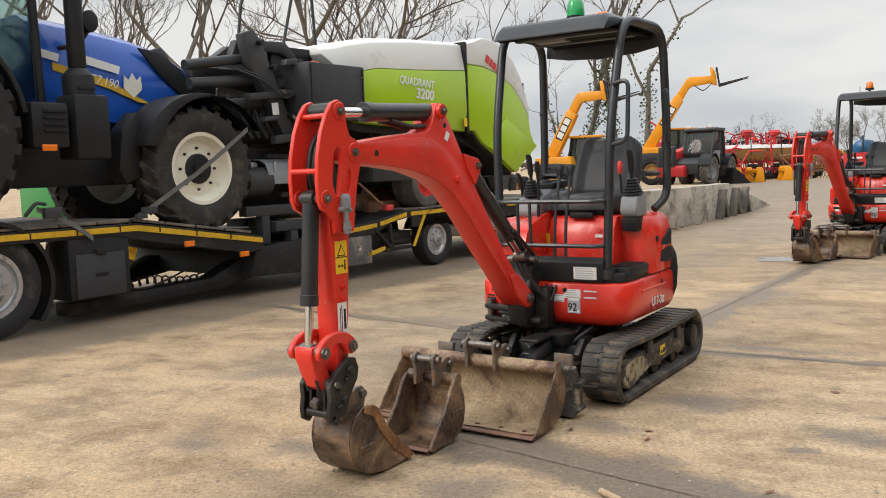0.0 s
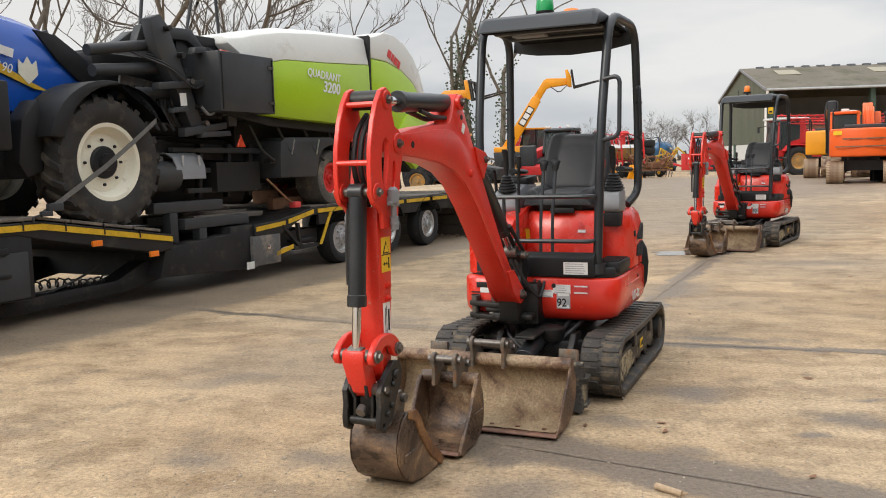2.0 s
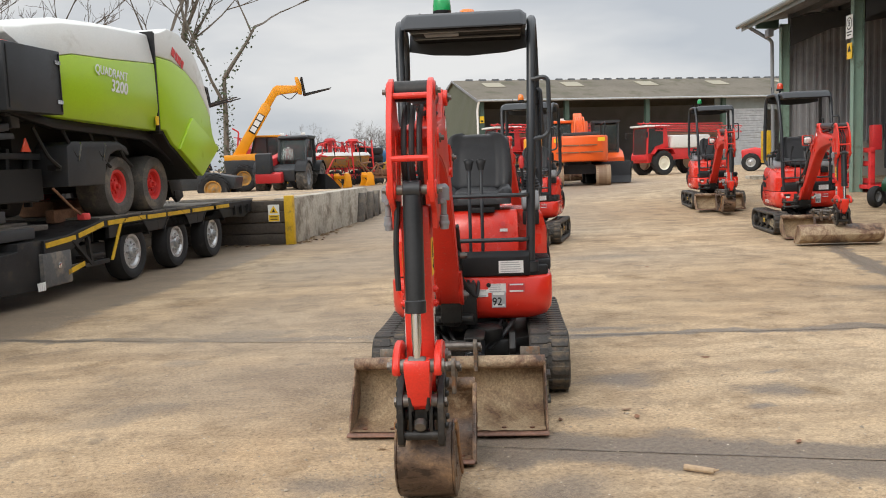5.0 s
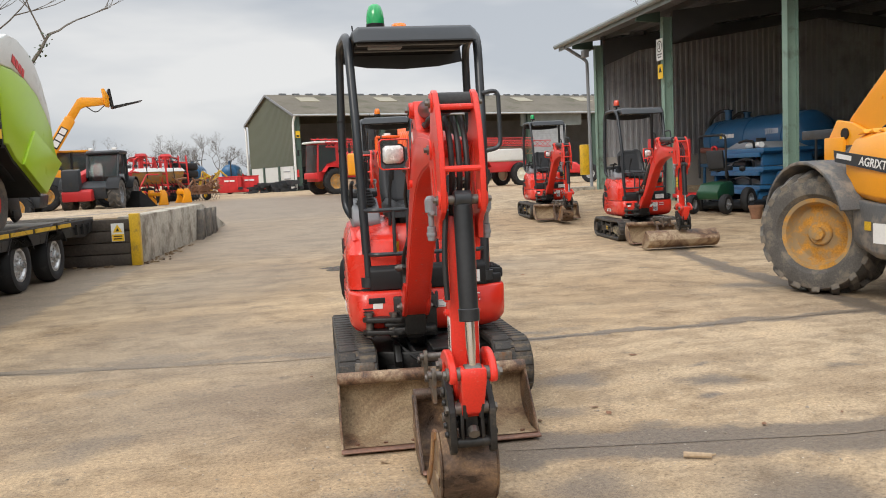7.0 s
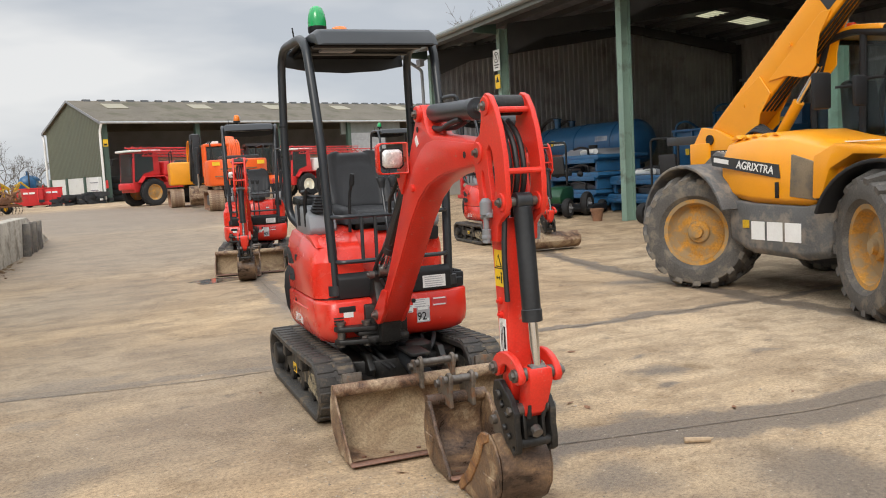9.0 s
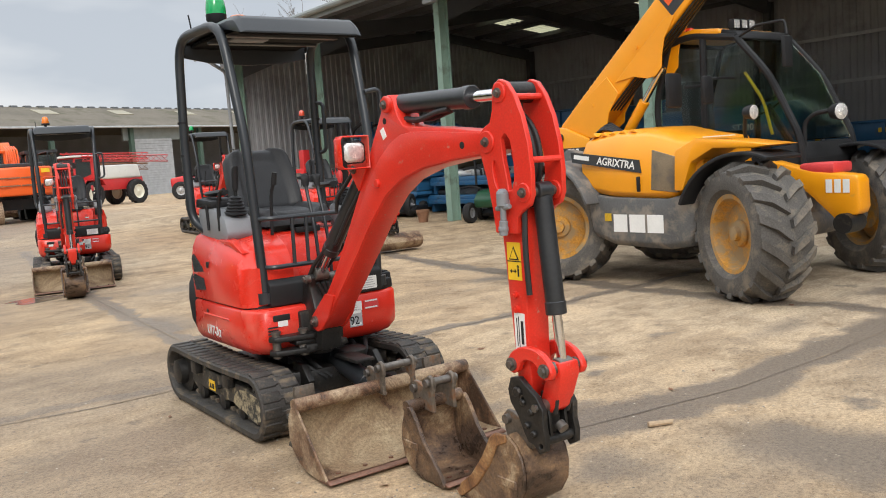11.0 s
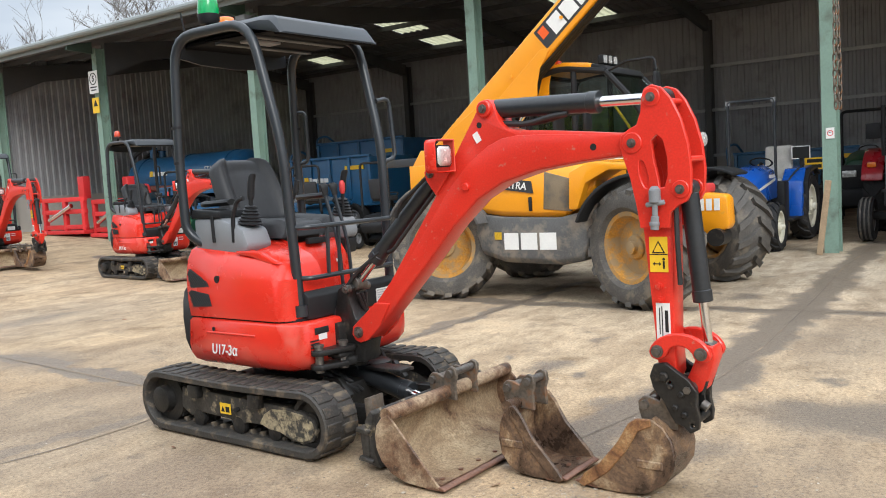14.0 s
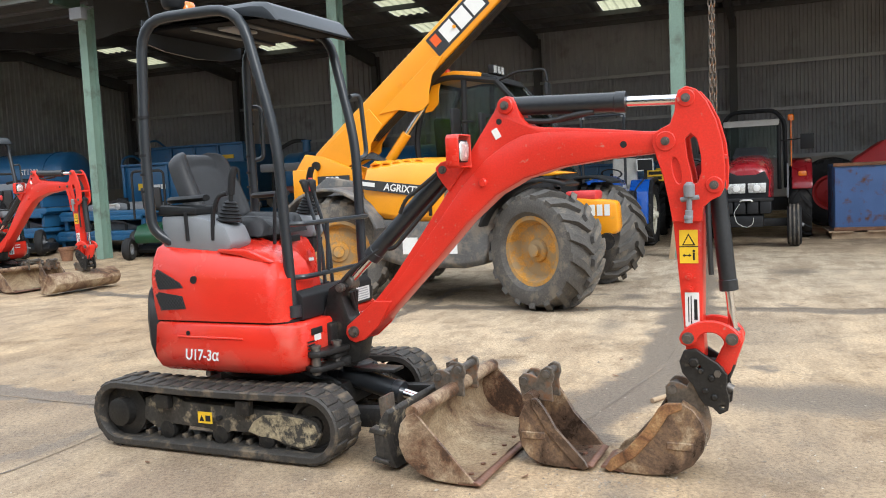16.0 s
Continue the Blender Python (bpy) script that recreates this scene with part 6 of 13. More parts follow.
        box(bm, (x, 0, 2.205), (0.05, 0.70, 0.022))
        part("roof_rib", bm, M_POST, ex, bevel=0.006)
    bm = B()
    box(bm, (0.02, -0.16, 2.203), (0.10, 0.22, 0.020))
    part("roof_lamp", bm, M_GREY, ex, "pale lamp under the canopy roof", bevel=0.008)
    # beacons
    bm = B()
    lathe(bm, [(0.025, 2.31), (0.025, 2.355), (0.05, 2.365), (0.062, 2.385), (0.064, 2.42), (0.056, 2.425)], (-0.39, -0.18, 0), (0, 0, 1), 20)
    bc = part("green_beacon", bm, M_BLACK, ex, "green beacon on a black base")
    bm = B()
    lathe(bm, [(0.062, 2.42), (0.063, 2.45), (0.057, 2.50), (0.044, 2.538), (0.024, 2.556), (0.001, 2.56)], (-0.39, -0.18, 0), (0, 0, 1), 20)
    part("lens", bm, M_GREEN_LENS, bc, "green plastic lens", smooth=60)
    bm = B()
    lathe(bm, [(0.06, 2.31), (0.068, 2.345), (0.068, 2.370), (0.056, 2.375)], (-0.45, -0.01, 0), (0, 0, 1), 20)
    bc = part("amber_beacon", bm, M_BLACK, ex, "low amber beacon on a black base")
    bm = B()
    lathe(bm, [(0.060, 2.37), (0.058, 2.40), (0.050, 2.428), (0.04, 2.432), (0.001, 2.434)], (-0.45, -0.01, 0), (0, 0, 1), 20)
    part("lens", bm, M_AMBER, bc, "amber plastic lens", smooth=60)
    bm = B()
    tube(bm, [(-0.42, -0.33, 2.28), (-0.44, -0.34, 2.42)], 0.005, 6)
    part("aerial", bm, M_BLACK, ex)
    # labels on the front
    fr = lambda y, z, x=0.4635: face_to((x, y, z), (0, 1, 0), (1, 0, 0))
    text_label(ex, fr(0.245, 0.735, 0.464), 0.15, 0.075, 5, label="white printed instruction label")
    xf = 0.457
    text_label(ex, fr(0.155, 0.605, xf), 0.11, 0.055, 4, label="white printed label")
    text_label(ex, fr(0.275, 0.605, xf), 0.10, 0.055, 2, M_INK_RED, M_WHITE, "red and white printed label")
    text_label(ex, fr(0.045, 0.575, xf), 0.11, 0.045, 2, label="white printed label")
    n92 = text_label(ex, fr(0.165, 0.535, xf), 0.085, 0.10, 2, M_INK_GREY, M_WHITE, "grey sticker with the number 92", "number_sticker")
    lettering("92", 0.07, fr(0.155, 0.52, xf + 0.003), M_INK_SHADE, n92, 0.0008, "figure", 0.9, 0, 0.001)
    bm = B()
    cyl(bm, (0.45, 0.105, 0.625), (0.462, 0.105, 0.625), 0.014, n=12)
    part("key_lock", bm, M_BLACK, ex)
    for y in (-0.20, -0.16, -0.245):
        bm = B()
        flat(bm, face_to((0.175 - 0.03, y, 0.90), (0, 1, 0), (1, 0, -0.15)), -0.016, -0.05, 0.016, 0.05)
        part("caution_sticker", bm, M_YELLOW, ex, "small yellow caution sticker")
    bm = B()
    lathe(bm, [(0.016, 0), (0.016, 0.002), (0.0005, 0.002)], (0.148, 0.20, 0.975), (1, 0, 0.15), 14, caps=False)
    part("round_sticker", bm, M_INK_RED, ex)
    text_label(ex, face_to((0.156, 0.205, 0.935), (0, 1, 0), (1, 0, 0.12)), 0.05, 0.02, 2)
    # swing bracket
    bm = B()
    prism(bm, [(0.47, 0.43), (0.66, 0.43), (0.69, 0.55), (0.68, 0.64), (0.62, 0.66), (0.58, 0.78), (0.62, 0.83), (0.58, 0.86), (0.50, 0.82), (0.47, 0.70)], BY - 0.062, BY + 0.062, "y")
    cyl(bm, (0.55, BY, 0.40), (0.55, BY, 0.70), 0.062, n=20)
    box(bm, (0.52, BY, 0.45), (0.20, 0.26, 0.04))
    box(bm, (0.50, BY - 0.10, 0.485), (0.20, 0.16, 0.03))
    part("swing_bracket", bm, M_STEEL_BLK, ex, "greasy black swing bracket", bevel=0.012)
    for z0, z1 in ((0.425, 0.455), (0.500, 0.530)):
        bm = B()
        prism(bm, [(0.48, BY - 0.28), (0.53, BY - 0.31), (0.575, BY - 0.29), (0.60, BY - 0.20), (0.625, BY - 0.08), (0.60, BY - 0.04), (0.50, BY - 0.06), (0.515, BY - 0.16)], z0, z1, "z")
        part("swing_arm", bm, M_STEEL_BLK, ex, "greasy curved swing arm", bevel=0.008)
    for x, y in ((0.535, BY - 0.265), (0.57, BY - 0.12)):
        bm = B()
        cyl(bm, (x, y, 0.41), (x, y, 0.545), 0.024, n=12)
        cyl(bm, (x, y, 0.545), (x, y, 0.558), 0.030, n=6)
        part("swing_bolt", bm, M_PIN, ex)
    for k in range(3):
        bm = B()
        tube(bm, [(0.44, BY + 0.10 + 0.03 * k, 0.66), (0.53, BY + 0.09 + 0.03 * k, 0.60 - 0.03 * k), (0.60, BY + 0.05, 0.66 + 0.03 * k), (0.62, BY + 0.03 * (k - 1), 0.80)], 0.010, 8, 0.06)
        part("hose", bm, M_HOSE, ex)
    bm = B()
    lathe(bm, [(0.075, 0.30), (0.085, 0.33), (0.085, 0.37), (0.06, 0.385)], (0.50, 0.10, 0), (0, 0, 1), 18)
    part("centre_joint", bm, M_STEEL_BLK, ex)
    for y in (-0.22, 0.24):
        bm = B()
        prism(bm, [(0.40, 0.22), (0.56, 0.20), (0.60, 0.26), (0.52, 0.345), (0.40, 0.345)], y - 0.02, y + 0.02, "y")
        part("arm_bracket", bm, M_STEEL_BLK, ex, bevel=0.008)
    ram(ex, "swing_cylinder", (0.20, -0.33, 0.44), (0.56, -0.24, 0.455), 0.7, 0.035, 0.018)
    for px, pz, pr in ((0.655, 0.598, 0.03), (0.585, 0.825, 0.022)):
        bm = B()
        pin(bm, px, pz, BY - 0.09, BY + 0.09, pr)
        part("boom_foot_pin", bm, M_PIN, ex)
    for k in range(4):
        y = BY - 0.05 + 0.035 * k
        bm = B()
        tube(bm, [(0.43, y, 0.62), (0.52, y, 0.78 + 0.02 * k), (0.62, y, 0.90), (0.80, y * 0.9, 1.02)], 0.0115, 8, 0.09)
        part("hose", bm, M_HOSE, ex)
    # boom
    prof = [(0.612, 0.622), (0.607, 0.585), (0.625, 0.557), (0.66, 0.545), (0.715, 0.563), (0.80, 0.637), (0.97, 0.806), (1.14, 0.973), (1.31, 1.148), (1.46, 1.272), (1.60, 1.343), (1.78, 1.389), (2.00, 1.415), (2.20, 1.428),
            (2.285, 1.445), (2.305, 1.48), (2.290, 1.515), (2.255, 1.528), (2.19, 1.524), (2.05, 1.541), (1.85, 1.563), (1.68, 1.578), (1.632, 1.59), (1.595, 1.63), (1.570, 1.70), (1.548, 1.728), (1.518, 1.730), (1.495, 1.712), (1.46, 1.655), (1.37, 1.53), (1.25, 1.352), (1.06, 1.098), (0.885, 0.874), (0.72, 0.70)]
    bm = B()
    prism(bm, prof, BY - 0.062, BY + 0.062, "y")
    boom = part("boom", bm, M_RED_WORN, ex, "curved red boom with scratched paint", bevel=0.007)
    for s in (-1, 1):
        y = BY + s * 0.066
        bm = B()
        prism(bm, [(0.61, 0.625), (0.602, 0.585), (0.622, 0.552), (0.66, 0.54), (0.715, 0.558), (0.80, 0.632), (0.88, 0.76), (0.78, 0.76), (0.70, 0.695)], y - 0.012, y + 0.012, "y")
        part("foot_plate", bm, M_RED_WORN, boom, bevel=0.004, seg=1)
        for bx, bz, br in ((1.527, 1.686, 0.038), (1.40, 1.335, 0.020)):
            bm = B()
            prism(bm, ring_pts(bx, bz, br, br, 16), y - 0.016, y + 0.016, "y")
            part("boss", bm, M_RED_WORN, boom, bevel=0.004, seg=1)
    ridge = [(2.25, 1.512), (2.05, 1.528), (1.85, 1.546), (1.70, 1.553), (1.61, 1.545), (1.53, 1.515), (1.42, 1.445), (1.30, 1.33), (1.10, 1.085), (0.92, 0.865), (0.82, 0.745)]
    for s in (-1, 1):
        bm = B()
        prism(bm, [(0.83, 0.672), (0.97, 0.812), (1.14, 0.979), (1.31, 1.154), (1.46, 1.279), (1.60, 1.350), (1.78, 1.396), (2.00, 1.422), (2.20, 1.436)] + ridge, min(BY + s * 0.060, BY + s * 0.068), max(BY + s * 0.060, BY + s * 0.068), "y")
        part("side_plate", bm, M_RED_WORN, boom, "red wear plate welded along the boom", bevel=0.004, seg=2)
    for x, z, w in ((0.655, 0.597, 0.096), (1.527, 1.686, 0.088)):
        bm = B()
        pin(bm, x, z, BY - w, BY + w, 0.021)
        part("pivot_pin", bm, M_PIN, boom)
    bm = B()
    # proud black discs that paint the dark inside of the boom's holes
    for s in (-1, 1):
        bm = B()
        cyl(bm, (2.07, BY + s * 0.060, 1.475), (2.07, BY + s * 0.0695, 1.475), 0.015, n=14)
        part("boom_hole", bm, M_INK_SHADE, boom)
        bm = B()
        cyl(bm, (1.49, BY + s * 0.060, 1.615), (1.49, BY + s * 0.064, 1.615), 0.014, n=14)
        part("boom_hole", bm, M_INK_SHADE, boom)
    for s in (-1, 1):
        bm = B()
        mm = face_to((1.475, BY + s * 0.063, 1.56), (-s * 0.75, 0, -s * 0.4), (0, s, 0))
        flat(bm, mm, -0.016, -0.024, 0.016, 0.024)
        part("tag_sticker", bm, M_WHITE, boom)
    # boom work lamp: a rounded square lamp inside a bent red strip
    ly, lx, lz = BY - 0.150, 1.315, 1.485
    bm = B()
    plate(bm, [(ly - 0.070, lz - 0.062), (ly - 0.055, lz - 0.077), (ly + 0.085, lz - 0.077), (ly + 0.085, lz + 0.079), (ly - 0.055, lz + 0.079), (ly - 0.070, lz + 0.064)],
          [[(ly - 0.063, lz - 0.058), (ly - 0.052, lz - 0.070), (ly + 0.078, lz - 0.070), (ly + 0.078, lz + 0.072), (ly - 0.052, lz + 0.072), (ly - 0.063, lz + 0.060)]], lx - 0.035, lx + 0.030, "x")
    guard = part("lamp_guard", bm, M_RED, boom, "bent red work lamp guard", bevel=0.003, seg=1)
    sq = lambda g, x: [Vector((x, ly + g * u, lz + g * 0.86 * v)) for u, v in ((-0.7, -1), (0.7, -1), (1, -0.7), (1, 0.7), (0.7, 1), (-0.7, 1), (-1, 0.7), (-1, -0.7))]
    bm = B()
    loft(bm, [sq(0.03, lx - 0.03), sq(0.05, lx - 0.015), sq(0.060, lx + 0.012), sq(0.060, lx + 0.026), sq(0.053, lx + 0.028)])
    part("lamp_body", bm, M_BLACK, guard, "black work lamp body", smooth=40)
    bm = B()
    loft(bm, [sq(0.053, lx + 0.026), sq(0.051, lx + 0.032), sq(0.03, lx + 0.038)])
    part("lens", bm, M_LAMP, guard, "clear ribbed lamp lens", smooth=60)
    # rams
    ram(ex, "boom_cylinder", (1.195, BY, 1.405), (0.60, BY, 0.848), 0.767, 0.043, 0.021)
    for s in (-1, 1):
        bm = B()
        prism(bm, [(1.155, 1.415), (1.185, 1.442), (1.33, 1.47), (1.30, 1.40), (1.22, 1.30), (1.165, 1.375)], BY + s * 0.062 - 0.011, BY + s * 0.062 + 0.011, "y")
        part("cylinder_lug", bm, M_RED_WORN, boom, bevel=0.003, seg=1)
    bm = B()
    pin(bm, 1.195, 1.405, BY - 0.082, BY + 0.082, 0.02)
    part("pivot_pin", bm, M_PIN, boom)
    bm = B()
    tube(bm, [(1.20, BY - 0.03, 1.33), (1.05, BY - 0.045, 1.18), (0.90, BY - 0.045, 1.03), (0.86, BY - 0.035, 1.02)], 0.011, 8, 0.05)
    part("hose", bm, M_HOSE, ex)
    bm = B()
    tube(bm, [(1.20, BY - 0.062, 1.42), (1.06, BY - 0.062, 1.32), (0.98, BY - 0.062, 1.27), (0.94, BY - 0.05, 1.20)], 0.010, 8, 0.05)
    part("hose", bm, M_HOSE, ex)
    ram(ex, "arm_cylinder", (1.527, BY, 1.686), (2.344, BY, 1.655), 0.665, 0.044, 0.023)
    bm = B()
    tube(bm, [(1.60, BY - 0.02, 1.615), (1.72, BY - 0.03, 1.60), (1.86, BY - 0.03, 1.625), (1.93, BY - 0.02, 1.63)], 0.013, 8, 0.05)
    part("hose", bm, M_HOSE, ex)
    bm = B()
    tube(bm, [(1.62, BY + 0.03, 1.61), (1.75, BY + 0.035, 1.605), (1.90, BY + 0.03, 1.63)], 0.011, 8, 0.05)
    part("hose", bm, M_HOSE, ex)
    # dipper: two horn plates above, a box arm below
    horn = [(2.30, 1.655), (2.312, 1.69), (2.345, 1.705), (2.385, 1.69), (2.425, 1.64), (2.462, 1.56), (2.488, 1.46), (2.497, 1.36), (2.492, 1.27), (2.475, 1.235), (2.44, 1.22), (2.405, 1.19), (2.40, 1.13), (2.275, 1.13), (2.262, 1.22), (2.24, 1.33), (2.215, 1.41), (2.198, 1.47), (2.205, 1.51), (2.24, 1.535), (2.275, 1.55), (2.295, 1.60)]
    slot = [(2.335, 1.485), (2.36, 1.505), (2.385, 1.48), (2.40, 1.41), (2.40, 1.34), (2.385, 1.295), (2.365, 1.29), (2.36, 1.33), (2.345, 1.40)]
    for s in (-1, 1):
        y = BY + s * 0.076
        bm = B()
        oval = [(2.298 + 0.017 * math.cos(a) - 0.010 * math.sin(a), 1.350 + 0.058 * math.sin(a)) for a in np.linspace(0, math.tau, 18, endpoint=False)]
        plate(bm, horn, [slot, oval], y - 0.011, y + 0.011)
        dip = part("dipper_horn", bm, M_RED_WORN, ex, "red dipper horn plate with a slot", bevel=0.004, seg=1)
        bm = B()
        prism(bm, [(2.298 + 0.026 * math.cos(a) - 0.010 * math.sin(a), 1.350 + 0.067 * math.sin(a)) for a in np.linspace(0, math.tau, 18, endpoint=False)], min(y, y - s * 0.008), max(y, y - s * 0.008), "y")
        part("pressed_recess", bm, M_RED_WORN, dip)
        for bx, bz, br in ((2.344, 1.655, 0.038), (2.255, 1.478, 0.043), (2.452, 1.283, 0.036)):
            bm = B()
            prism(bm, ring_pts(bx, bz, br, br, 16), y - 0.018, y + 0.018, "y")
            part("boss", bm, M_RED_WORN, dip, bevel=0.003, seg=1)
    bm = B()
    cyl(bm, (2.344, BY - 0.062, 1.655), (2.344, BY + 0.062, 1.655), 0.040, n=18)
    part("ram_eye", bm, M_STEEL_BLK, dip, "black ram eye")
    for x, z in ((2.40, 1.655), (2.484, 1.42)):
        bm = B()
        cyl(bm, (x, BY - 0.07, z - 0.02), (x, BY + 0.07, z - 0.02), 0.012, n=10)
        part("cross_bar", bm, M_RED_WORN, dip)
    for px, pz in ((2.344, 1.655), (2.255, 1.478), (2.452, 1.283)):
        bm = B()
        pin(bm, px, pz, BY - 0.100, BY + 0.100, 0.019)
        part("pivot_pin", bm, M_PIN, dip)
    arm = [(2.262, 1.22), (2.40, 1.22), (2.40, 1.13), (2.396, 0.95), (2.388, 0.70), (2.392, 0.60), (2.395, 0.53), (2.375, 0.485), (2.345, 0.482), (2.318, 0.51), (2.312, 0.58), (2.306, 0.70), (2.275, 1.10)]
    bm = B()
    prism(bm, arm, BY - 0.055, BY + 0.055, "y")
    arm_ob = part("dipper_arm", bm, M_RED_WORN, ex, "red box-section dipper arm", bevel=0.007)
    for s in (-1, 1):
        for x, z in ((2.335, 0.89), (2.338, 0.835)):
            bm = B()
            cyl(bm, (x, BY + s * 0.055, z), (x, BY + s * 0.068, z), 0.014, n=12)
            cyl(bm, (x, BY + s * 0.068, z), (x, BY + s * 0.074, z), 0.007, n=6)
            part("grease_boss", bm, M_RED_WORN, arm_ob)
    for s in (-1, 1):
        along = (1, 0, 0) if s < 0 else (-1, 0, 0)
        warning_sticker(ex, face_to((2.337, BY + s * 0.0555, 1.02), along, (0, s, 0)))
        wm = face_to((2.346, BY + s * 0.0555, 0.745), (0, 0, -1), (0, s, 0))
        bm = B()
        flat(bm, wm, -0.075, -0.03, 0.075, 0.03, 0.002)
        st = part("dealer_sticker", bm, M_WHITE, ex, "white dealer sticker with dark lettering bars")
        for q in ((-0.045, 0.008, 0.045, 0.022), (-0.062, -0.006, 0.062, -0.002), (-0.055, -0.017, 0.055, -0.013)):
            bm = B()
            flat(bm, wm @ Matrix.Translation((0, 0, 0.002)), *q, 0.001)
            part("print", bm, M_INK_SHADE, st)
    # auxiliary couplers on the dipper
    for s in (-1, 1):
        bm = B()
        y = BY + s * 0.108
        cyl(bm, (2.352, y, 1.235), (2.352, y, 1.285), 0.024, n=14)
        cyl(bm, (2.352, y, 1.285), (2.352, y, 1.300), 0.024, 0.012, n=14)
        cyl(bm, (2.350, y, 1.18), (2.352, y, 1.235), 0.012, n=12)
        cyl(bm, (2.346, y, 1.125), (2.350, y, 1.18), 0.017, n=12)
        cyl(bm, (2.346, y, 1.140), (2.347, y, 1.158), 0.021, n=6)
        cyl(bm, (2.315, y, 1.225), (2.392, y, 1.235), 0.011, n=8)
        box(bm, (2.352, BY + s * 0.090, 1.24), (0.035, 0.03, 0.035))
        part("hydraulic_coupler", bm, M_GREY, ex, "grey hydraulic coupler", bevel=0.002, seg=1)
    for k in range(3):
        y = BY - 0.03 + 0.03 * k
        bm = B()
        tube(bm, [(2.30, y, 1.60), (2.40, y, 1.52), (2.43, y, 1.38), (2.38, y, 1.28), (2.36, y, 1.18)], 0.0115, 8, 0.1)
        part("hose", bm, M_HOSE, ex)
    bm = B()
    tube(bm, [(2.42, BY - 0.06, 1.24), (2.425, BY - 0.075, 1.08), (2.43, BY - 0.07, 0.90)], 0.011, 8, 0.1)
    part("hose", bm, M_HOSE, ex)
    # bucket ram, links, hitch
    ram(ex, "bucket_cylinder", (2.452, BY, 1.283), (2.512, BY, 0.632), 0.70, 0.037, 0.019)
    for s in (-1, 1):
        y = BY + s * 0.078
        bm = B()
        arch_o = [(2.421 + 0.132 * math.cos(a), 0.605 + 0.098 * math.sin(a)) for a in np.linspace(radians(172), radians(8), 12)]
        arch_i = [(2.421 + 0.060 * math.cos(a), 0.600 + 0.052 * math.sin(a)) for a in np.linspace(radians(8), radians(172), 10)]
        prism(bm, arch_o + [(2.540, 0.595), (2.512, 0.588), (2.488, 0.60)] + arch_i + [(2.354, 0.600), (2.330, 0.588), (2.302, 0.596)], y - 0.014, y + 0.014, "y")
        part("bucket_link", bm, M_RED_WORN, ex, "red bucket link plate", bevel=0.005, seg=1)
    bm = B()
    prism(bm, [(2.485, 0.655), (2.545, 0.650), (2.552, 0.605), (2.505, 0.47), (2.46, 0.442), (2.418, 0.458), (2.425, 0.50), (2.472, 0.595)], BY - 0.050, BY + 0.050, "y")
    for v in bm.verts:
        if v.co.z < 0.52:
            v.co.y = BY + (v.co.y - BY) * 0.80
    part("bucket_crank", bm, M_RED_WORN, ex, "red cast bucket crank", bevel=0.008)
    for x, z, w in ((2.33, 0.626, 0.102), (2.512, 0.627, 0.102), (2.352, 0.52, 0.09), (2.45, 0.475, 0.09)):
        bm = B()
        pin(bm, x, z, BY - w, BY + w, 0.026)
        part("link_pin", bm, M_PIN, ex)
    hitch = [(2.31, 0.57), (2.36, 0.578), (2.40, 0.550), (2.455, 0.515), (2.488, 0.47), (2.484, 0.41), (2.495, 0.36), (2.490, 0.315), (2.455, 0.295), (2.425, 0.325), (2.395, 0.330), (2.372, 0.365), (2.345, 0.42), (2.302, 0.47), (2.290, 0.52)]
    bm = B()
    box(bm, (2.43, BY, 0.44), (0.05, 0.05, 0.16))
    cyl(bm, (2.465, BY - 0.075, 0.345), (2.465, BY + 0.075, 0.345), 0.020, n=12)
    cyl(bm, (2.405, BY - 0.075, 0.41), (2.405, BY + 0.075, 0.41), 0.024, n=12)
    qh = part("quick_hitch", bm, M_STEEL_BLK, ex, "black steel quick hitch", bevel=0.003, seg=1)
    for s in (-1, 1):
        y = BY + s * 0.078
        bm = B()
        plate(bm, hitch, [ring_pts(2.466, 0.330, 0.010, 0.010, 8), ring_pts(2.372, 0.50, 0.010, 0.010, 8)], y - 0.013, y + 0.013)
        part("hitch_plate", bm, M_STEEL_BLK, qh, bevel=0.003, seg=1)
        for x, z, q in ((2.352, 0.52, 0.024), (2.382, 0.484, 0.013), (2.425, 0.455, 0.016), (2.398, 0.398, 0.015), (2.435, 0.372, 0.015)):
            bm = B()
            cyl(bm, (x, y + s * 0.012, z), (x, y + s * 0.026, z), q, q * 0.85, n=6 if q > 0.014 else 10)
            part("hitch_bolt", bm, M_STEEL_BLK, qh, bevel=0.003, seg=1)
        bm = B()
        prism(bm, [(2.40, 0.50), (2.47, 0.47), (2.478, 0.36), (2.44, 0.335), (2.41, 0.37)], BY + s * 0.040 - 0.007, BY + s * 0.040 + 0.007, "y")
        part("latch_plate", bm, M_STEEL_BLK, qh, bevel=0.002, seg=1)
    bm = B()
    cyl(bm, (2.475, BY, 0.40), (2.50, BY, 0.385), 0.022, n=12)
    part("latch_screw", bm, M_PIN, qh)
    for k in (-1, 1):
        bm = B()
        tube(bm, [(2.50, BY + k * 0.03, 0.60), (2.515, BY + k * 0.035, 0.52), (2.49, BY + k * 0.03, 0.45)], 0.009, 8, 0.03)
        part("hitch_hose", bm, M_HOSE, qh)
    return ex


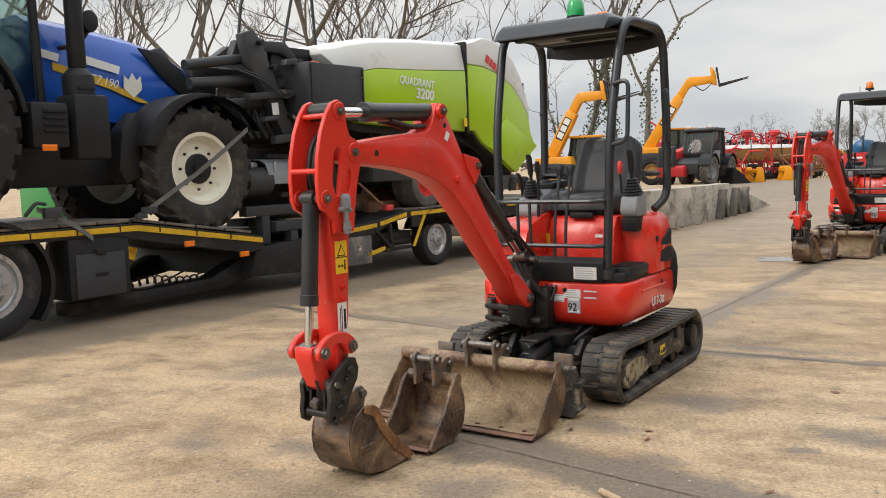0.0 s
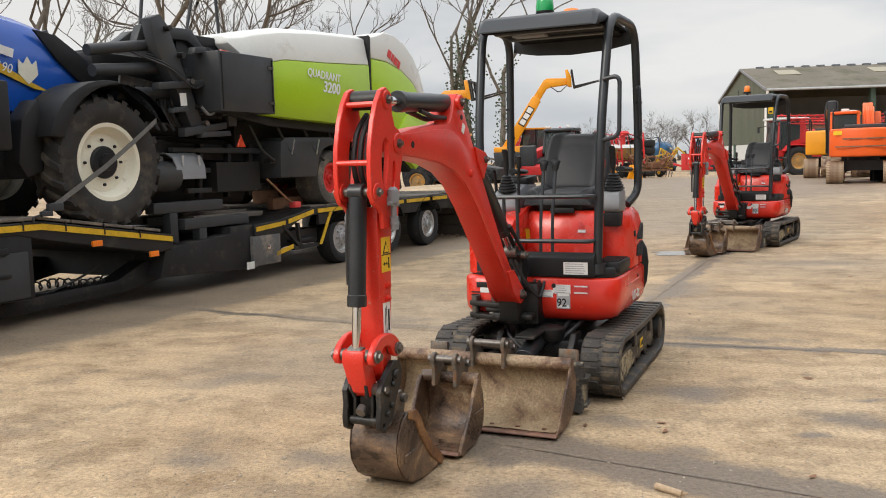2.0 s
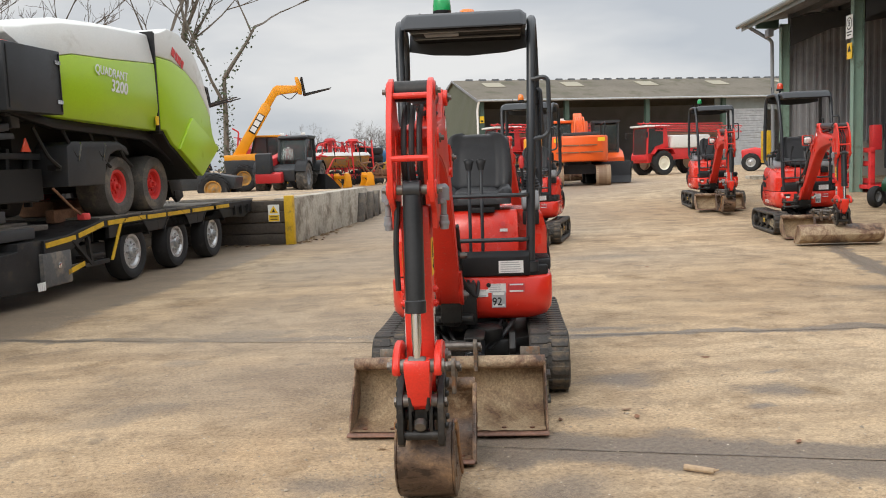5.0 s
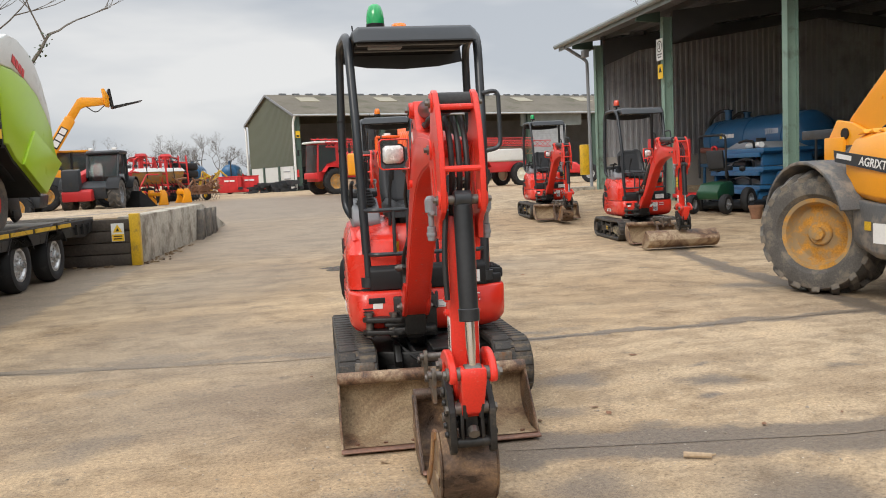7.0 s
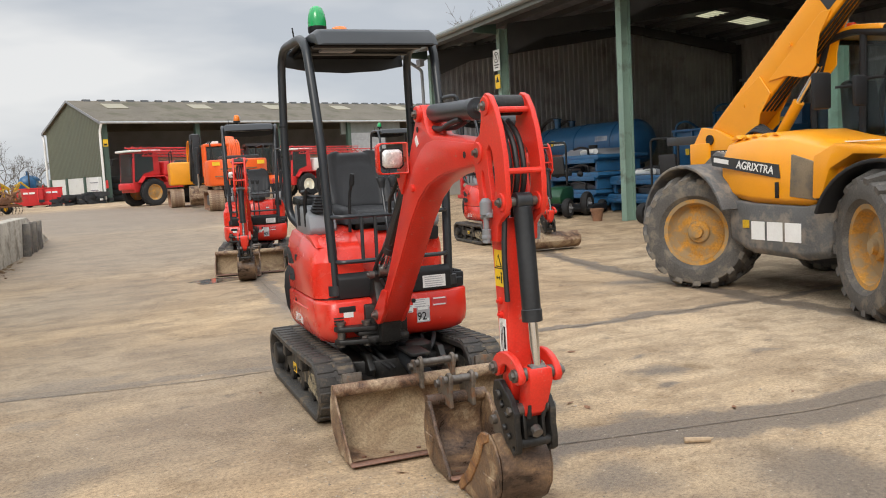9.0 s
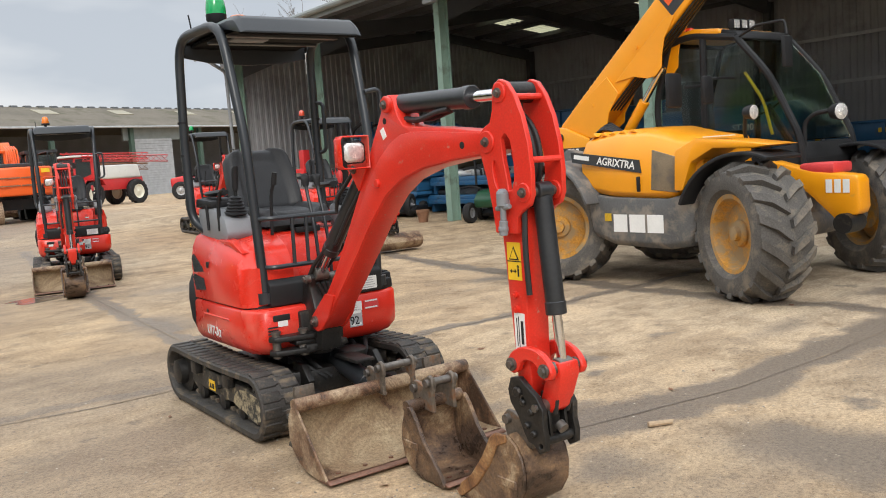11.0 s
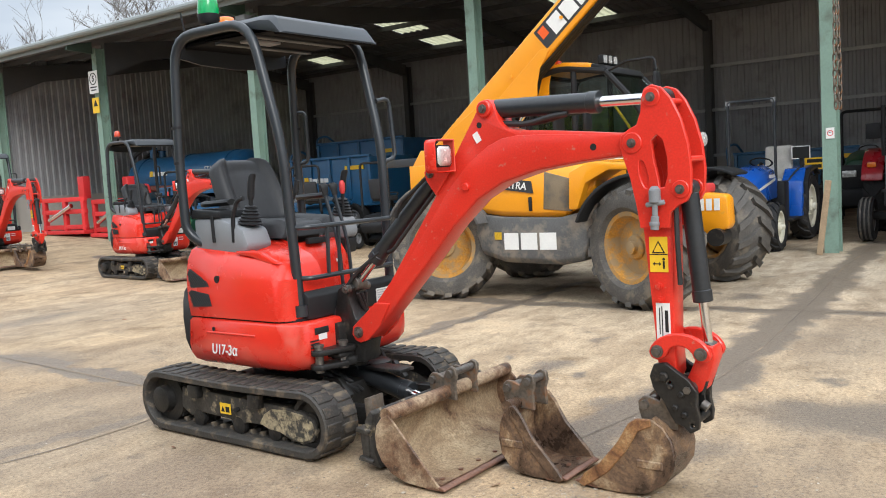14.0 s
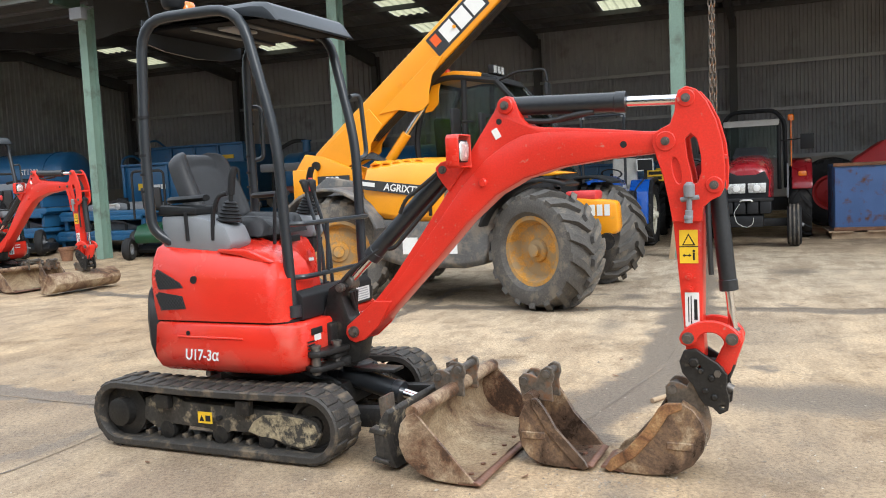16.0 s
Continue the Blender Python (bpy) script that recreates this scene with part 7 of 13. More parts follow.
def bucket_shape(ex_name, prof, inner, y0, y1, m, label, group, ears, ear_x, ear_z, edge_bolts, teeth=0, pipe=None, parent=None, front=(), side_bevel=0.005, badge=None, cutter=None, steel=None):
    """A digging bucket: bent shell, side plates, cutting edge, ears with pins. prof runs from the lip round the back to the top rim."""
    b = empty("digger_bucket", m, label, "excavator bucket", group) if parent is None else None
    t = 0.012
    steel = steel or M_BUCKET
    bm = B()
    rings_o = [Vector((x, 0, z)) for x, z in prof]
    rings_i = [Vector((x, 0, z)) for x, z in inner]
    vo = [[bm.verts.new((p.x, y, p.z)) for p in rings_o] for y in (y0, y1)]
    vi = [[bm.verts.new((p.x, y, p.z)) for p in rings_i] for y in (y0, y1)]
    n = len(prof)
    for k in range(n - 1):
        bm.faces.new((vo[0][k], vo[0][k + 1], vo[1][k + 1], vo[1][k]))
        bm.faces.new((vi[0][k], vi[1][k], vi[1][k + 1], vi[0][k + 1]))
        for q in (0, 1):
            bm.faces.new((vo[q][k], vi[q][k], vi[q][k + 1], vo[q][k + 1]))
    for k in (0, n - 1):
        bm.faces.new((vo[0][k], vo[1][k], vi[1][k], vi[0][k]))
    if b is None:
        b = part("bucket", bm, steel, parent, label)
    else:
        part("shell", bm, steel, b, "mud-stained bent steel shell")
    for y, s in ((y0, -1), (y1, 1)):
        bm = B()
        side = list(prof) + list(front)
        prism(bm, side, y - (t if s < 0 else 0), y + (t if s > 0 else 0), "y")
        sp = part("side_plate", bm, steel, b, "rusty steel side plate", bevel=side_bevel, seg=1)
        if front:
            # thick strip welded along the front edge
            edge = [prof[-1], *front, prof[0]]
            mid_v = Vector((sum(q[0] for q in prof) / n, sum(q[1] for q in prof) / n))
            back = []
            for k, q in enumerate(edge):
                tan = (Vector(edge[min(k + 1, len(edge) - 1)]) - Vector(edge[max(k - 1, 0)])).normalized()
                side_n = Vector((-tan.y, tan.x))
                if side_n.dot(mid_v - Vector(q)) < 0:
                    side_n = -side_n
                back.append(tuple(Vector(q) + side_n * (0.052 if 0 < k < len(edge) - 1 else 0.030)))
            bm = B()
            prism(bm, edge + back[::-1], y + s * 0.006, y + s * 0.020, "y")
            part("side_cutter", bm, cutter or steel, b, "worn side cutting strip", bevel=0.004, seg=1)
        if badge:
            bm = B()
            box(bm, (badge[0], y + s * 0.014, badge[1]), (0.115, 0.008, 0.036))
            part("raised_plate", bm, steel, b, "raised rusty maker plate", bevel=0.004, seg=1)
    # dried mud lining
    bm = B()
    mid = [(x + (cx - x) * 0.03, z + (cz - z) * 0.03) for (x, z), (cx, cz) in zip(inner, [(sum(p[0] for p in inner) / n, sum(p[1] for p in inner) / n + 0.02)] * n)]
    rr = random.Random(n)
    ny = max(4, int((y1 - y0) / 0.05))
    grid = [[bm.verts.new((x + rr.uniform(-0.003, 0.003), y0 + 0.004 + (y1 - y0 - 0.008) * j / ny, z + rr.uniform(0, 0.005))) for x, z in mid] for j in range(ny + 1)]
    for j in range(ny):
        for k in range(n - 1):
            bm.faces.new((grid[j][k], grid[j][k + 1], grid[j + 1][k + 1], grid[j + 1][k]))
    part("mud_lining", bm, M_BUCKET_IN if steel == M_BUCKET else steel, b, "dried tan mud inside")
    x0, z0 = prof[0]
    x1, z1 = prof[1]
    d = Vector((x0 - x1, 0, z0 - z1)).normalized()
    bm = B()
    nrm = Vector((-d.z, 0, d.x))
    a = Vector((x0, 0, z0)) - d * 0.09
    e = Vector((x0, 0, z0)) + d * 0.02
    up = nrm if nrm.z > 0 else -nrm
    pts = [(a - up * 0.004), (e - up * 0.004), (e + up * 0.004), (e - d * 0.02 + up * 0.014), (a + up * 0.014)]
    prism(bm, [(p.x, p.z) for p in pts], y0 - 0.012, y1 + 0.012, "y")
    part("cutting_edge", bm, M_EDGE, b, "worn dark cutting edge", bevel=0.003, seg=1)
    for k in range(edge_bolts):
        bm = B()
        y = y0 + (y1 - y0) * (k + 0.5) / edge_bolts
        c = a + d * 0.035 + up * 0.014
        cyl(bm, (c.x, y, c.z), (c.x + up.x * 0.012, y, c.z + up.z * 0.012), 0.012, n=8)
        part("edge_bolt", bm, M_EDGE, b)
    for k in range(teeth):
        y = y0 + (y1 - y0) * (k + 0.5) / teeth
        bm = B()
        w = 0.026
        tip = Vector((x0, 0, z0)) + d * 0.085
        back = Vector((x0, 0, z0)) - d * 0.05
        loft(bm, [[Vector((back.x, y - w, back.z)) - up * 0.012, Vector((back.x, y + w, back.z)) - up * 0.012, Vector((back.x, y + w, back.z)) + up * 0.028, Vector((back.x, y - w, back.z)) + up * 0.028],
                  [Vector((tip.x, y - w * 0.7, tip.z)) - up * 0.006, Vector((tip.x, y + w * 0.7, tip.z)) - up * 0.006, Vector((tip.x, y + w * 0.7, tip.z)) + up * 0.004, Vector((tip.x, y - w * 0.7, tip.z)) + up * 0.004]])
        part("tooth", bm, M_EDGE, b, bevel=0.003, seg=1)
    if pipe:
        bm = B()
        tube(bm, [(pipe[0], y0 - 0.01, pipe[1]), (pipe[0], y1 + 0.01, pipe[1])], pipe[2], 14)
        part("top_rail", bm, steel, b, "mud-caked round top rail")
    for y in ears:
        bm = B()
        plate(bm, [(ear_x - 0.085, ear_z - 0.13), (ear_x + 0.065, ear_z - 0.14), (ear_x + 0.06, ear_z - 0.06), (ear_x + 0.074, ear_z - 0.02), (ear_x + 0.068, ear_z + 0.018), (ear_x + 0.04, ear_z + 0.030), (ear_x + 0.012, ear_z + 0.012), (ear_x - 0.008, ear_z - 0.028), (ear_x - 0.045, ear_z - 0.012), (ear_x - 0.078, ear_z - 0.010), (ear_x - 0.102, ear_z - 0.034), (ear_x - 0.100, ear_z - 0.07)], [ring_pts(ear_x + 0.04, ear_z - 0.005, 0.012, 0.012, 8)], y - 0.010, y + 0.010)
        part("ear", bm, M_EAR, b, "worn dark bucket ear", bevel=0.003, seg=1)
    for x, z in ((ear_x + 0.04, ear_z - 0.005), (ear_x - 0.07, ear_z - 0.045)):
        bm = B()
        cyl(bm, (x, min(ears) - 0.03, z), (x, max(ears) + 0.03, z), 0.019, n=12)
        part("ear_pin", bm, M_PIN, b, "bare steel pin")
    return b


EXM = Matrix.Translation((0.832, 6.018, 0)) @ Matrix.Rotation(radians(239.07), 4, "Z")
main_ex = build_excavator(EXM, "red mini excavator with dark canopy, rubber tracks and green beacon")


def shell(pts, t):
    """The inner line of a bent plate."""
    out = []
    for i, p in enumerate(pts):
        a, b = Vector(pts[max(i - 1, 0)]), Vector(pts[min(i + 1, len(pts) - 1)])
        d = (b - a).normalized()
        out.append((p[0] + d.y * t, p[1] - d.x * t))
    return out


WIDE = [(1.475, 0.018), (1.36, 0.012), (1.27, 0.018), (1.19, 0.045), (1.13, 0.095), (1.102, 0.155), (1.098, 0.21), (1.112, 0.265), (1.145, 0.305), (1.19, 0.325)]
wide = bucket_shape("", WIDE, shell(WIDE, 0.012), -0.595, 0.40, EXM, "wide rusty ditching bucket lying in front of the blade", "loose buckets", (-0.135, 0.045), 1.17, 0.42, 7, 0, (1.175, 0.318, 0.034))
MIDB = [(1.885, 0.022), (1.82, 0.012), (1.74, 0.008), (1.66, 0.014), (1.60, 0.042), (1.562, 0.095), (1.548, 0.16), (1.558, 0.235), (1.585, 0.295), (1.62, 0.325)]
midb = bucket_shape("", MIDB, shell(MIDB, 0.012), -0.240, 0.045, EXM, "medium rusty digging bucket standing on the yard", "loose buckets", (-0.155, -0.04), 1.632, 0.430, 3, 0, (1.605, 0.318, 0.030), front=[(1.648, 0.330), (1.685, 0.285), (1.74, 0.19), (1.81, 0.115), (1.865, 0.055)], badge=(1.625, 0.15), steel=M_BUCKET_WET)
NARB = [(1.955, 0.022), (2.05, 0.008), (2.16, 0.006), (2.27, 0.022), (2.345, 0.070), (2.388, 0.135), (2.398, 0.205), (2.385, 0.265), (2.35, 0.315), (2.30, 0.345)]
bucket_shape("", NARB, shell(NARB, -0.012), -0.225, -0.01, EXM, "narrow rusty digging bucket on the hitch", "", (-0.172, -0.058), 2.325, 0.435, 0, 0, None, parent=main_ex, front=[(2.235, 0.340), (2.20, 0.315), (2.145, 0.225), (2.06, 0.125), (1.985, 0.070)], badge=(2.29, 0.15), cutter=M_CUTTER, steel=M_BUCKET_WET)

# the other machines parked in the yard, each with buckets in front
for x, y, turn, words, lamp in ((5.90, 13.28, 229.0, "red mini excavator with dark canopy parked by the ramp", M_AMBER),
                                (9.85, 11.18, 236.8, "red mini excavator with dark canopy parked near the shed", M_REDLENS),
                                (12.585, 16.0, 237.0, "red mini excavator with dark canopy parked beside the shed corner", M_GREEN_LENS)):
    m = Matrix.Translation((x, y, rise(x, y))) @ Matrix.Rotation(radians(turn), 4, "Z")
    ob = copy_thing(main_ex, m)
    ob["label"] = words
    for src, text in ((wide, "wide muddy bucket lying before a parked mini excavator"), (midb, "medium rusty bucket lying before a parked mini excavator")):
        copy_thing(src, m)["label"] = text
    for child in list(ob.children):
        if child.name.startswith(("green_beacon", "amber_beacon")):
            for sub in list(child.children):
                bpy.data.objects.remove(sub)
            bpy.data.objects.remove(child)
    if lamp is M_REDLENS:
        for child in list(ob.children):
            if child.name.startswith("bucket") and not child.name.startswith(("bucket_cylinder", "bucket_link", "bucket_crank")):
                for sub in list(child.children):
                    bpy.data.objects.remove(sub)
                bpy.data.objects.remove(child)
        GRADE = [(2.10, 0.02), (2.22, 0.012), (2.33, 0.03), (2.41, 0.08), (2.44, 0.15), (2.42, 0.22), (2.36, 0.27), (2.28, 0.29)]
        bucket_shape("", GRADE, shell(GRADE, -0.012), -0.66, 0.44, m, "wide mud-caked grading bucket on the hitch", "", (-0.175, -0.055), 2.33, 0.42, 0, 0, None, parent=ob, front=[(2.20, 0.20), (2.14, 0.10)])
    bm = B()
    cyl(bm, (-0.44, -0.20, 2.30), (-0.44, -0.20, 2.37), 0.018, n=10)
    lathe(bm, [(0.06, 2.36), (0.06, 2.385), (0.05, 2.39)], (-0.44, -0.20, 0), (0, 0, 1), 18)
    bc = part("beacon", bm, M_BLACK, ob)
    bm = B()
    lathe(bm, [(0.05, 2.385), (0.052, 2.40), (0.046, 2.46), (0.03, 2.485), (0.001, 2.49)], (-0.44, -0.20, 0), (0, 0, 1), 18)
    part("lens", bm, lamp, bc, smooth=60)


# ---- low-loader trailer ----
def bars(parent, m, rows, material, name="logo_bar", t=0.002):
    """Plain blocks standing in for a mark: (x0, y0, x1, y1) in the plane of m."""
    for x0, y0, x1, y1 in rows:
        bm = B()
        flat(bm, m, x0, y0, x1, y1, t)
        part(name, bm, material, parent)


def side_m(x, z, y, slant=0.0):
    """The pose of writing on a face turned to the yard, on trailer and loads."""
    return face_to((x, y, z), (math.cos(radians(slant)), 0, math.sin(radians(slant))), (0, -1, 0))


trailer = empty("lowloader_trailer", TRAIL, "black low-loader trailer with yellow edge stripes and three axles", "trailer")
for k in range(3):
    for y, s in ((0.13, -1), (2.30, 1)):
        wheel(trailer, (1.31 * k, y, 0.375), (0, s, 0), 0.375, 0.25, 0.215, M_TYRE_CLEAN, M_ALU, 0, dish=0.22, bolts=8, hub_r=0.38)
# rear platform over the wheels
bm = B()
prism(bm, [(-1.95, 0.50), (-1.55, 0.50), (-1.0, 0.70), (-0.7, 0.74), (4.1, 0.74), (4.45, 0.80), (4.45, 0.84), (-0.7, 0.84), (-1.5, 0.72), (-1.95, 0.70)], 0.0, 2.45, "y")
part("rear_platform", bm, M_TRAILER, trailer, "black steel rear platform", bevel=0.008, seg=1)
bm = B()
for k in range(3):
    c = 1.31 * k
    pts = [(c - 0.60, 0.74), (c - 0.60, 0.60), (c - 0.46, 0.60)] + [(c + 0.46 * math.cos(a), 0.375 + 0.46 * math.sin(a)) for a in np.linspace(math.pi * 0.84, math.pi * 0.16, 10)] + [(c + 0.46, 0.60), (c + 0.71, 0.60), (c + 0.71, 0.74)]
    prism(bm, pts, 0.0, 0.05, "y")
part("wheel_arch", bm, M_TRAILER, trailer, bevel=0.004, seg=1)
for k in range(3):
    c = 1.31 * k
    bm = B()
    lathe(bm, [(0.46, -0.01), (0.48, -0.01), (0.48, 0.30), (0.46, 0.30)], (c, 0.0, 0.375), (0, 1, 0), 32, caps=False)
    for v in list(bm.verts):
        if v.co.z < 0.5:
            bm.verts.remove(v)
    part("mudguard", bm, M_BLACK, trailer)
# chequered ramp plate at the rear and cross slats
bm = B()
for k in range(24):
    box(bm, (3.35 + 0.05 * k, 1.22, 0.853), (0.022, 2.4, 0.022))
part("ramp_grip", bm, M_DECK, trailer, "worn ribbed ramp plate")
for k in range(11):
    bm = B()
    box(bm, (-0.55 + 0.355 * k, 1.22, 0.852), (0.345, 2.36, 0.025))
    part("deck_plank", bm, M_DECK, trailer, bevel=0.004, seg=1)
bm = B()
prism(bm, [(4.0, 0.55), (4.45, 0.66), (4.45, 0.80), (3.3, 0.74), (3.3, 0.60)], 0.02, 0.10, "y")
for x in (3.55, 3.85, 4.15):
    box(bm, (x, 0.0, 0.70), (0.04, 0.05, 0.16))
part("rear_rail", bm, M_TRAILER, trailer, bevel=0.004, seg=1)
# yellow stripes
for x0, z0, x1, z1 in ((-1.93, 0.64, -1.35, 0.68), (-1.28, 0.69, -0.72, 0.79), (-0.62, 0.79, 0.35, 0.80), (-1.55, 0.30, -1.20, 0.36), (0.42, 0.795, 0.95, 0.795), (1.02, 0.795, 1.75, 0.795), (1.85, 0.795, 2.65, 0.795), (2.75, 0.795, 3.3, 0.795)):
    bm = B()
    prism(bm, [(x0, z0 - 0.028), (x1, z1 - 0.028), (x1, z1 + 0.028), (x0, z0 + 0.028)], -0.010, 0.0, "y")
    part("edge_stripe", bm, M_STRIPE, trailer, "faded yellow edge stripe")
bm = B()
prism(bm, [(-0.62, 0.33), (-0.35, 0.76), (-0.29, 0.76), (-0.56, 0.33)], -0.016, -0.004, "y")
part("edge_stripe", bm, M_STRIPE, trailer)
# winch well ahead of the wheels: braces and steps
bm = B()
prism(bm, [(-1.45, 0.66), (-1.38, 0.66), (-0.98, 0.32), (-1.05, 0.32)], -0.01, 0.04, "y")
prism(bm, [(-1.1, 0.66), (-1.05, 0.66), (-1.0, 0.32), (-1.05, 0.32)], -0.01, 0.04, "y")
box(bm, (-0.90, 0.05, 0.33), (0.55, 0.10, 0.05))
box(bm, (-0.90, 0.12, 0.42), (0.45, 0.18, 0.04))
box(bm, (-0.95, 0.6, 0.45), (1.0, 0.9, 0.2))
part("side_brace", bm, M_TRAILER, trailer, bevel=0.004, seg=1)
bm = B()
box(bm, (-1.74, 0.10, 0.37), (0.54, 0.22, 0.37))
lk = part("side_locker", bm, M_SKIRT, trailer, "dusty grey steel side locker", bevel=0.012)
bm = B()
box(bm, (-1.72, -0.018, 0.40), (0.06, 0.02, 0.06))
part("locker_latch", bm, M_CHROME, lk, bevel=0.006)
bm = B()
for k in range(4):
    box(bm, (-2.13 + 0.035 * k, -0.012, 0.21), (0.026, 0.012, 0.09))
part("reflector_plate", bm, M_WHITE, trailer, "striped white marker plate")
# sunken bed between neck and wheels
bm = B()
prism(bm, [(-3.5, 0.24), (-1.9, 0.16), (-1.9, 0.70), (-2.35, 0.70), (-2.35, 0.62), (-3.4, 0.55)], 0.04, 2.42, "y")
part("low_bed", bm, M_TRAILER, trailer, bevel=0.01)
bm = B()
prism(bm, [(-5.6, 0.22), (-3.9, 0.26), (-3.5, 0.42), (-2.3, 0.44), (-2.3, 0.26), (-3.3, 0.20), (-3.8, 0.12), (-5.6, 0.08)], 0.25, 0.5, "y")
prism(bm, [(-5.6, 0.22), (-3.9, 0.26), (-3.5, 0.42), (-2.3, 0.44), (-2.3, 0.26), (-3.3, 0.20), (-3.8, 0.12), (-5.6, 0.08)], 1.9, 2.15, "y")
part("chassis_beam", bm, M_TRAILER, trailer, bevel=0.02)
# raised neck carrying the tractor
bm = B()
prism(bm, [(-9.5, 0.98), (-4.94, 0.96), (-3.32, 0.70), (-3.32, 0.55), (-3.55, 0.52), (-4.9, 0.78), (-5.2, 0.85), (-9.5, 0.86)], 0.0, 2.42, "y")
part("neck_deck", bm, M_TRAILER, trailer, bevel=0.008, seg=1)
bm = B()
prism(bm, [(-9.5, 0.905), (-4.96, 0.885), (-3.34, 0.625), (-3.34, 0.68), (-4.94, 0.94), (-9.5, 0.96)], -0.012, 0.0, "y")
st = part("edge_stripe", bm, M_STRIPE, trailer)
bm = B()
for k in range(16):
    x = -9.2 + 0.45 * k
    z = 0.935 if x < -4.94 else 0.935 - (x + 4.94) * 0.16
    if x < -3.4:
        box(bm, (x, -0.012, z), (0.012, 0.016, 0.09))
part("stripe_divider", bm, M_TRAILER, trailer)
for k in range(14):
    x = -8.6 + 0.38 * k
    z = 0.985 if x < -4.94 else 0.985 - (x + 4.94) * 0.16
    bm = B()
    box(bm, (x, 1.21, z + 0.005), (0.36, 2.38, 0.03), None)
    for v in bm.verts:
        v.co.z -= 0.16 * (v.co.x - x) if x > -4.94 else 0
    part("deck_plank", bm, M_DECK, trailer, bevel=0.004, seg=1)
# beams lying across between the two decks
for x, z, y in ((-3.15, 0.98, 0.15), (-2.75, 0.78, 0.1)):
    bm = B()
    box(bm, (x + 0.3, y + 0.1, z), (1.1, 0.14, 0.12))
    box(bm, (x + 0.05, y + 0.1, z - 0.22), (0.12, 0.12, 0.36))
    part("load_beam", bm, M_DKGREY, trailer, "dark steel packing beam", bevel=0.01)
bm = B()
for k in range(3):
    box(bm, (-2.15, 0.55 + 0.45 * k, 0.76 + 0.01 * k), (0.8, 0.38, 0.10))
part("packing_board", bm, M_DECK, trailer, bevel=0.012)
bm = B()
box(bm, (-5.37, 0.20, 0.57), (0.64, 0.38, 0.62))
tb = part("tool_box", bm, M_BLACK, trailer, "black plastic tool box", bevel=0.02)
bm = B()
prism(bm, [(-5.63, 0.28), (-5.11, 0.28), (-5.11, 0.70), (-5.63, 0.70)], -0.004, 0.012, "y")
part("tool_box_lid", bm, M_DKGREY, tb, bevel=0.012)
bm = B()
box(bm, (-5.37, -0.012, 0.72), (0.10, 0.03, 0.06))
box(bm, (-5.37, -0.012, 0.50), (0.14, 0.014, 0.03))
part("tool_box_latch", bm, M_BLACK, tb, bevel=0.006)
bm = B()
for x, z in ((-4.35, 0.70), (-3.62, 0.52)):
    box(bm, (x, -0.01, z), (0.12, 0.03, 0.06))
part("side_marker", bm, M_AMBER, trailer, "orange side marker lamp", bevel=0.006)
bm = B()
pts = []
for k in range(60):
    pts.append((-4.9 + 0.016 * k, 0.35 + 0.05 * math.cos(k * 1.1), 0.30 + 0.045 * math.sin(k * 1.1) + 0.03 * math.sin(k * 0.1)))
tube(bm, pts, 0.010, 6)
tube(bm, [(-5.1, 0.3, 0.45), (-4.95, 0.3, 0.28), (-4.7, 0.3, 0.24), (-4.4, 0.3, 0.32), (-4.1, 0.3, 0.42)], 0.012, 6, 0.1)
part("coiled_airline", bm, M_HOSE, trailer, "black coiled air line")
for y, s in ((0.18, -1), (2.25, 1)):
    wheel(trailer, (-6.42, y, 0.5), (0, s, 0), 0.5, 0.30, 0.29, M_TYRE_CLEAN, M_ALU, 0, dish=0.2, bolts=10, hub_r=0.42)
bm = B()
lathe(bm, [(0.54, -0.02), (0.58, -0.02), (0.58, 0.34), (0.54, 0.34)], (-6.42, 0.02, 0.5), (0, 1, 0), 36, caps=False)
for v in list(bm.verts):
    if v.co.z < 0.3 and v.co.x < -6.42 or v.co.z < 0.12:
        bm.verts.remove(v)
part("mudguard", bm, M_BLACK, trailer)
bm = B()
box(bm, (-7.6, 1.2, 0.62), (3.6, 0.9, 0.3))
part("front_chassis", bm, M_TRAILER, trailer, bevel=0.02)

# ---- blue tractor strapped on the neck ----
tractor = empty("tractor", TRAIL, "blue farm tractor with cream front rims strapped on the trailer", "tractor")
FZ = 1.495
for y, s in ((0.24, -1), (2.0, 1)):
    wheel(tractor, (-4.06, y, FZ), (0, s, 0), 0.655, 0.44, 0.375, M_TYRE_TRACTOR, M_RIM_W, 22, 0.035, dish=0.36, hub_mat=M_BLACK, hub_r=0.44)
    wheel(tractor, (-6.95, y - 0.05 if s < 0 else y + 0.05, 1.86), (0, s, 0), 0.88, 0.55, 0.50, M_TYRE_CLEAN, M_RIM_W, 22, 0.05, dish=0.3, hub_mat=M_BLACK)
    # front mudguard
    bm = B()
    ring = []
    for a in np.linspace(radians(30), radians(165), 16):
        ring.append((-4.06 + 0.76 * math.cos(a), FZ + 0.05 + 0.76 * math.sin(a)))
    inn = [(-4.06 + (x + 4.20) * 0.95, FZ + 0.05 + (z - FZ - 0.05) * 0.95) for x, z in ring]
    prism(bm, ring + inn[::-1], y - 0.25, y + 0.25, "y")
    part("front_mudguard", bm, M_BLACK, tractor, "black plastic front mudguard", bevel=0.01)
    if s < 0:
        bm = B()
        prism(bm, [(-4.90, 1.36), (-4.72, 1.42), (-4.70, 1.95), (-4.74, 2.10), (-4.92, 1.9), (-4.98, 1.5)], 0.20, 0.44, "y")
        part("mudguard_flap", bm, M_BLACK, tractor, bevel=0.02)
bm = B()
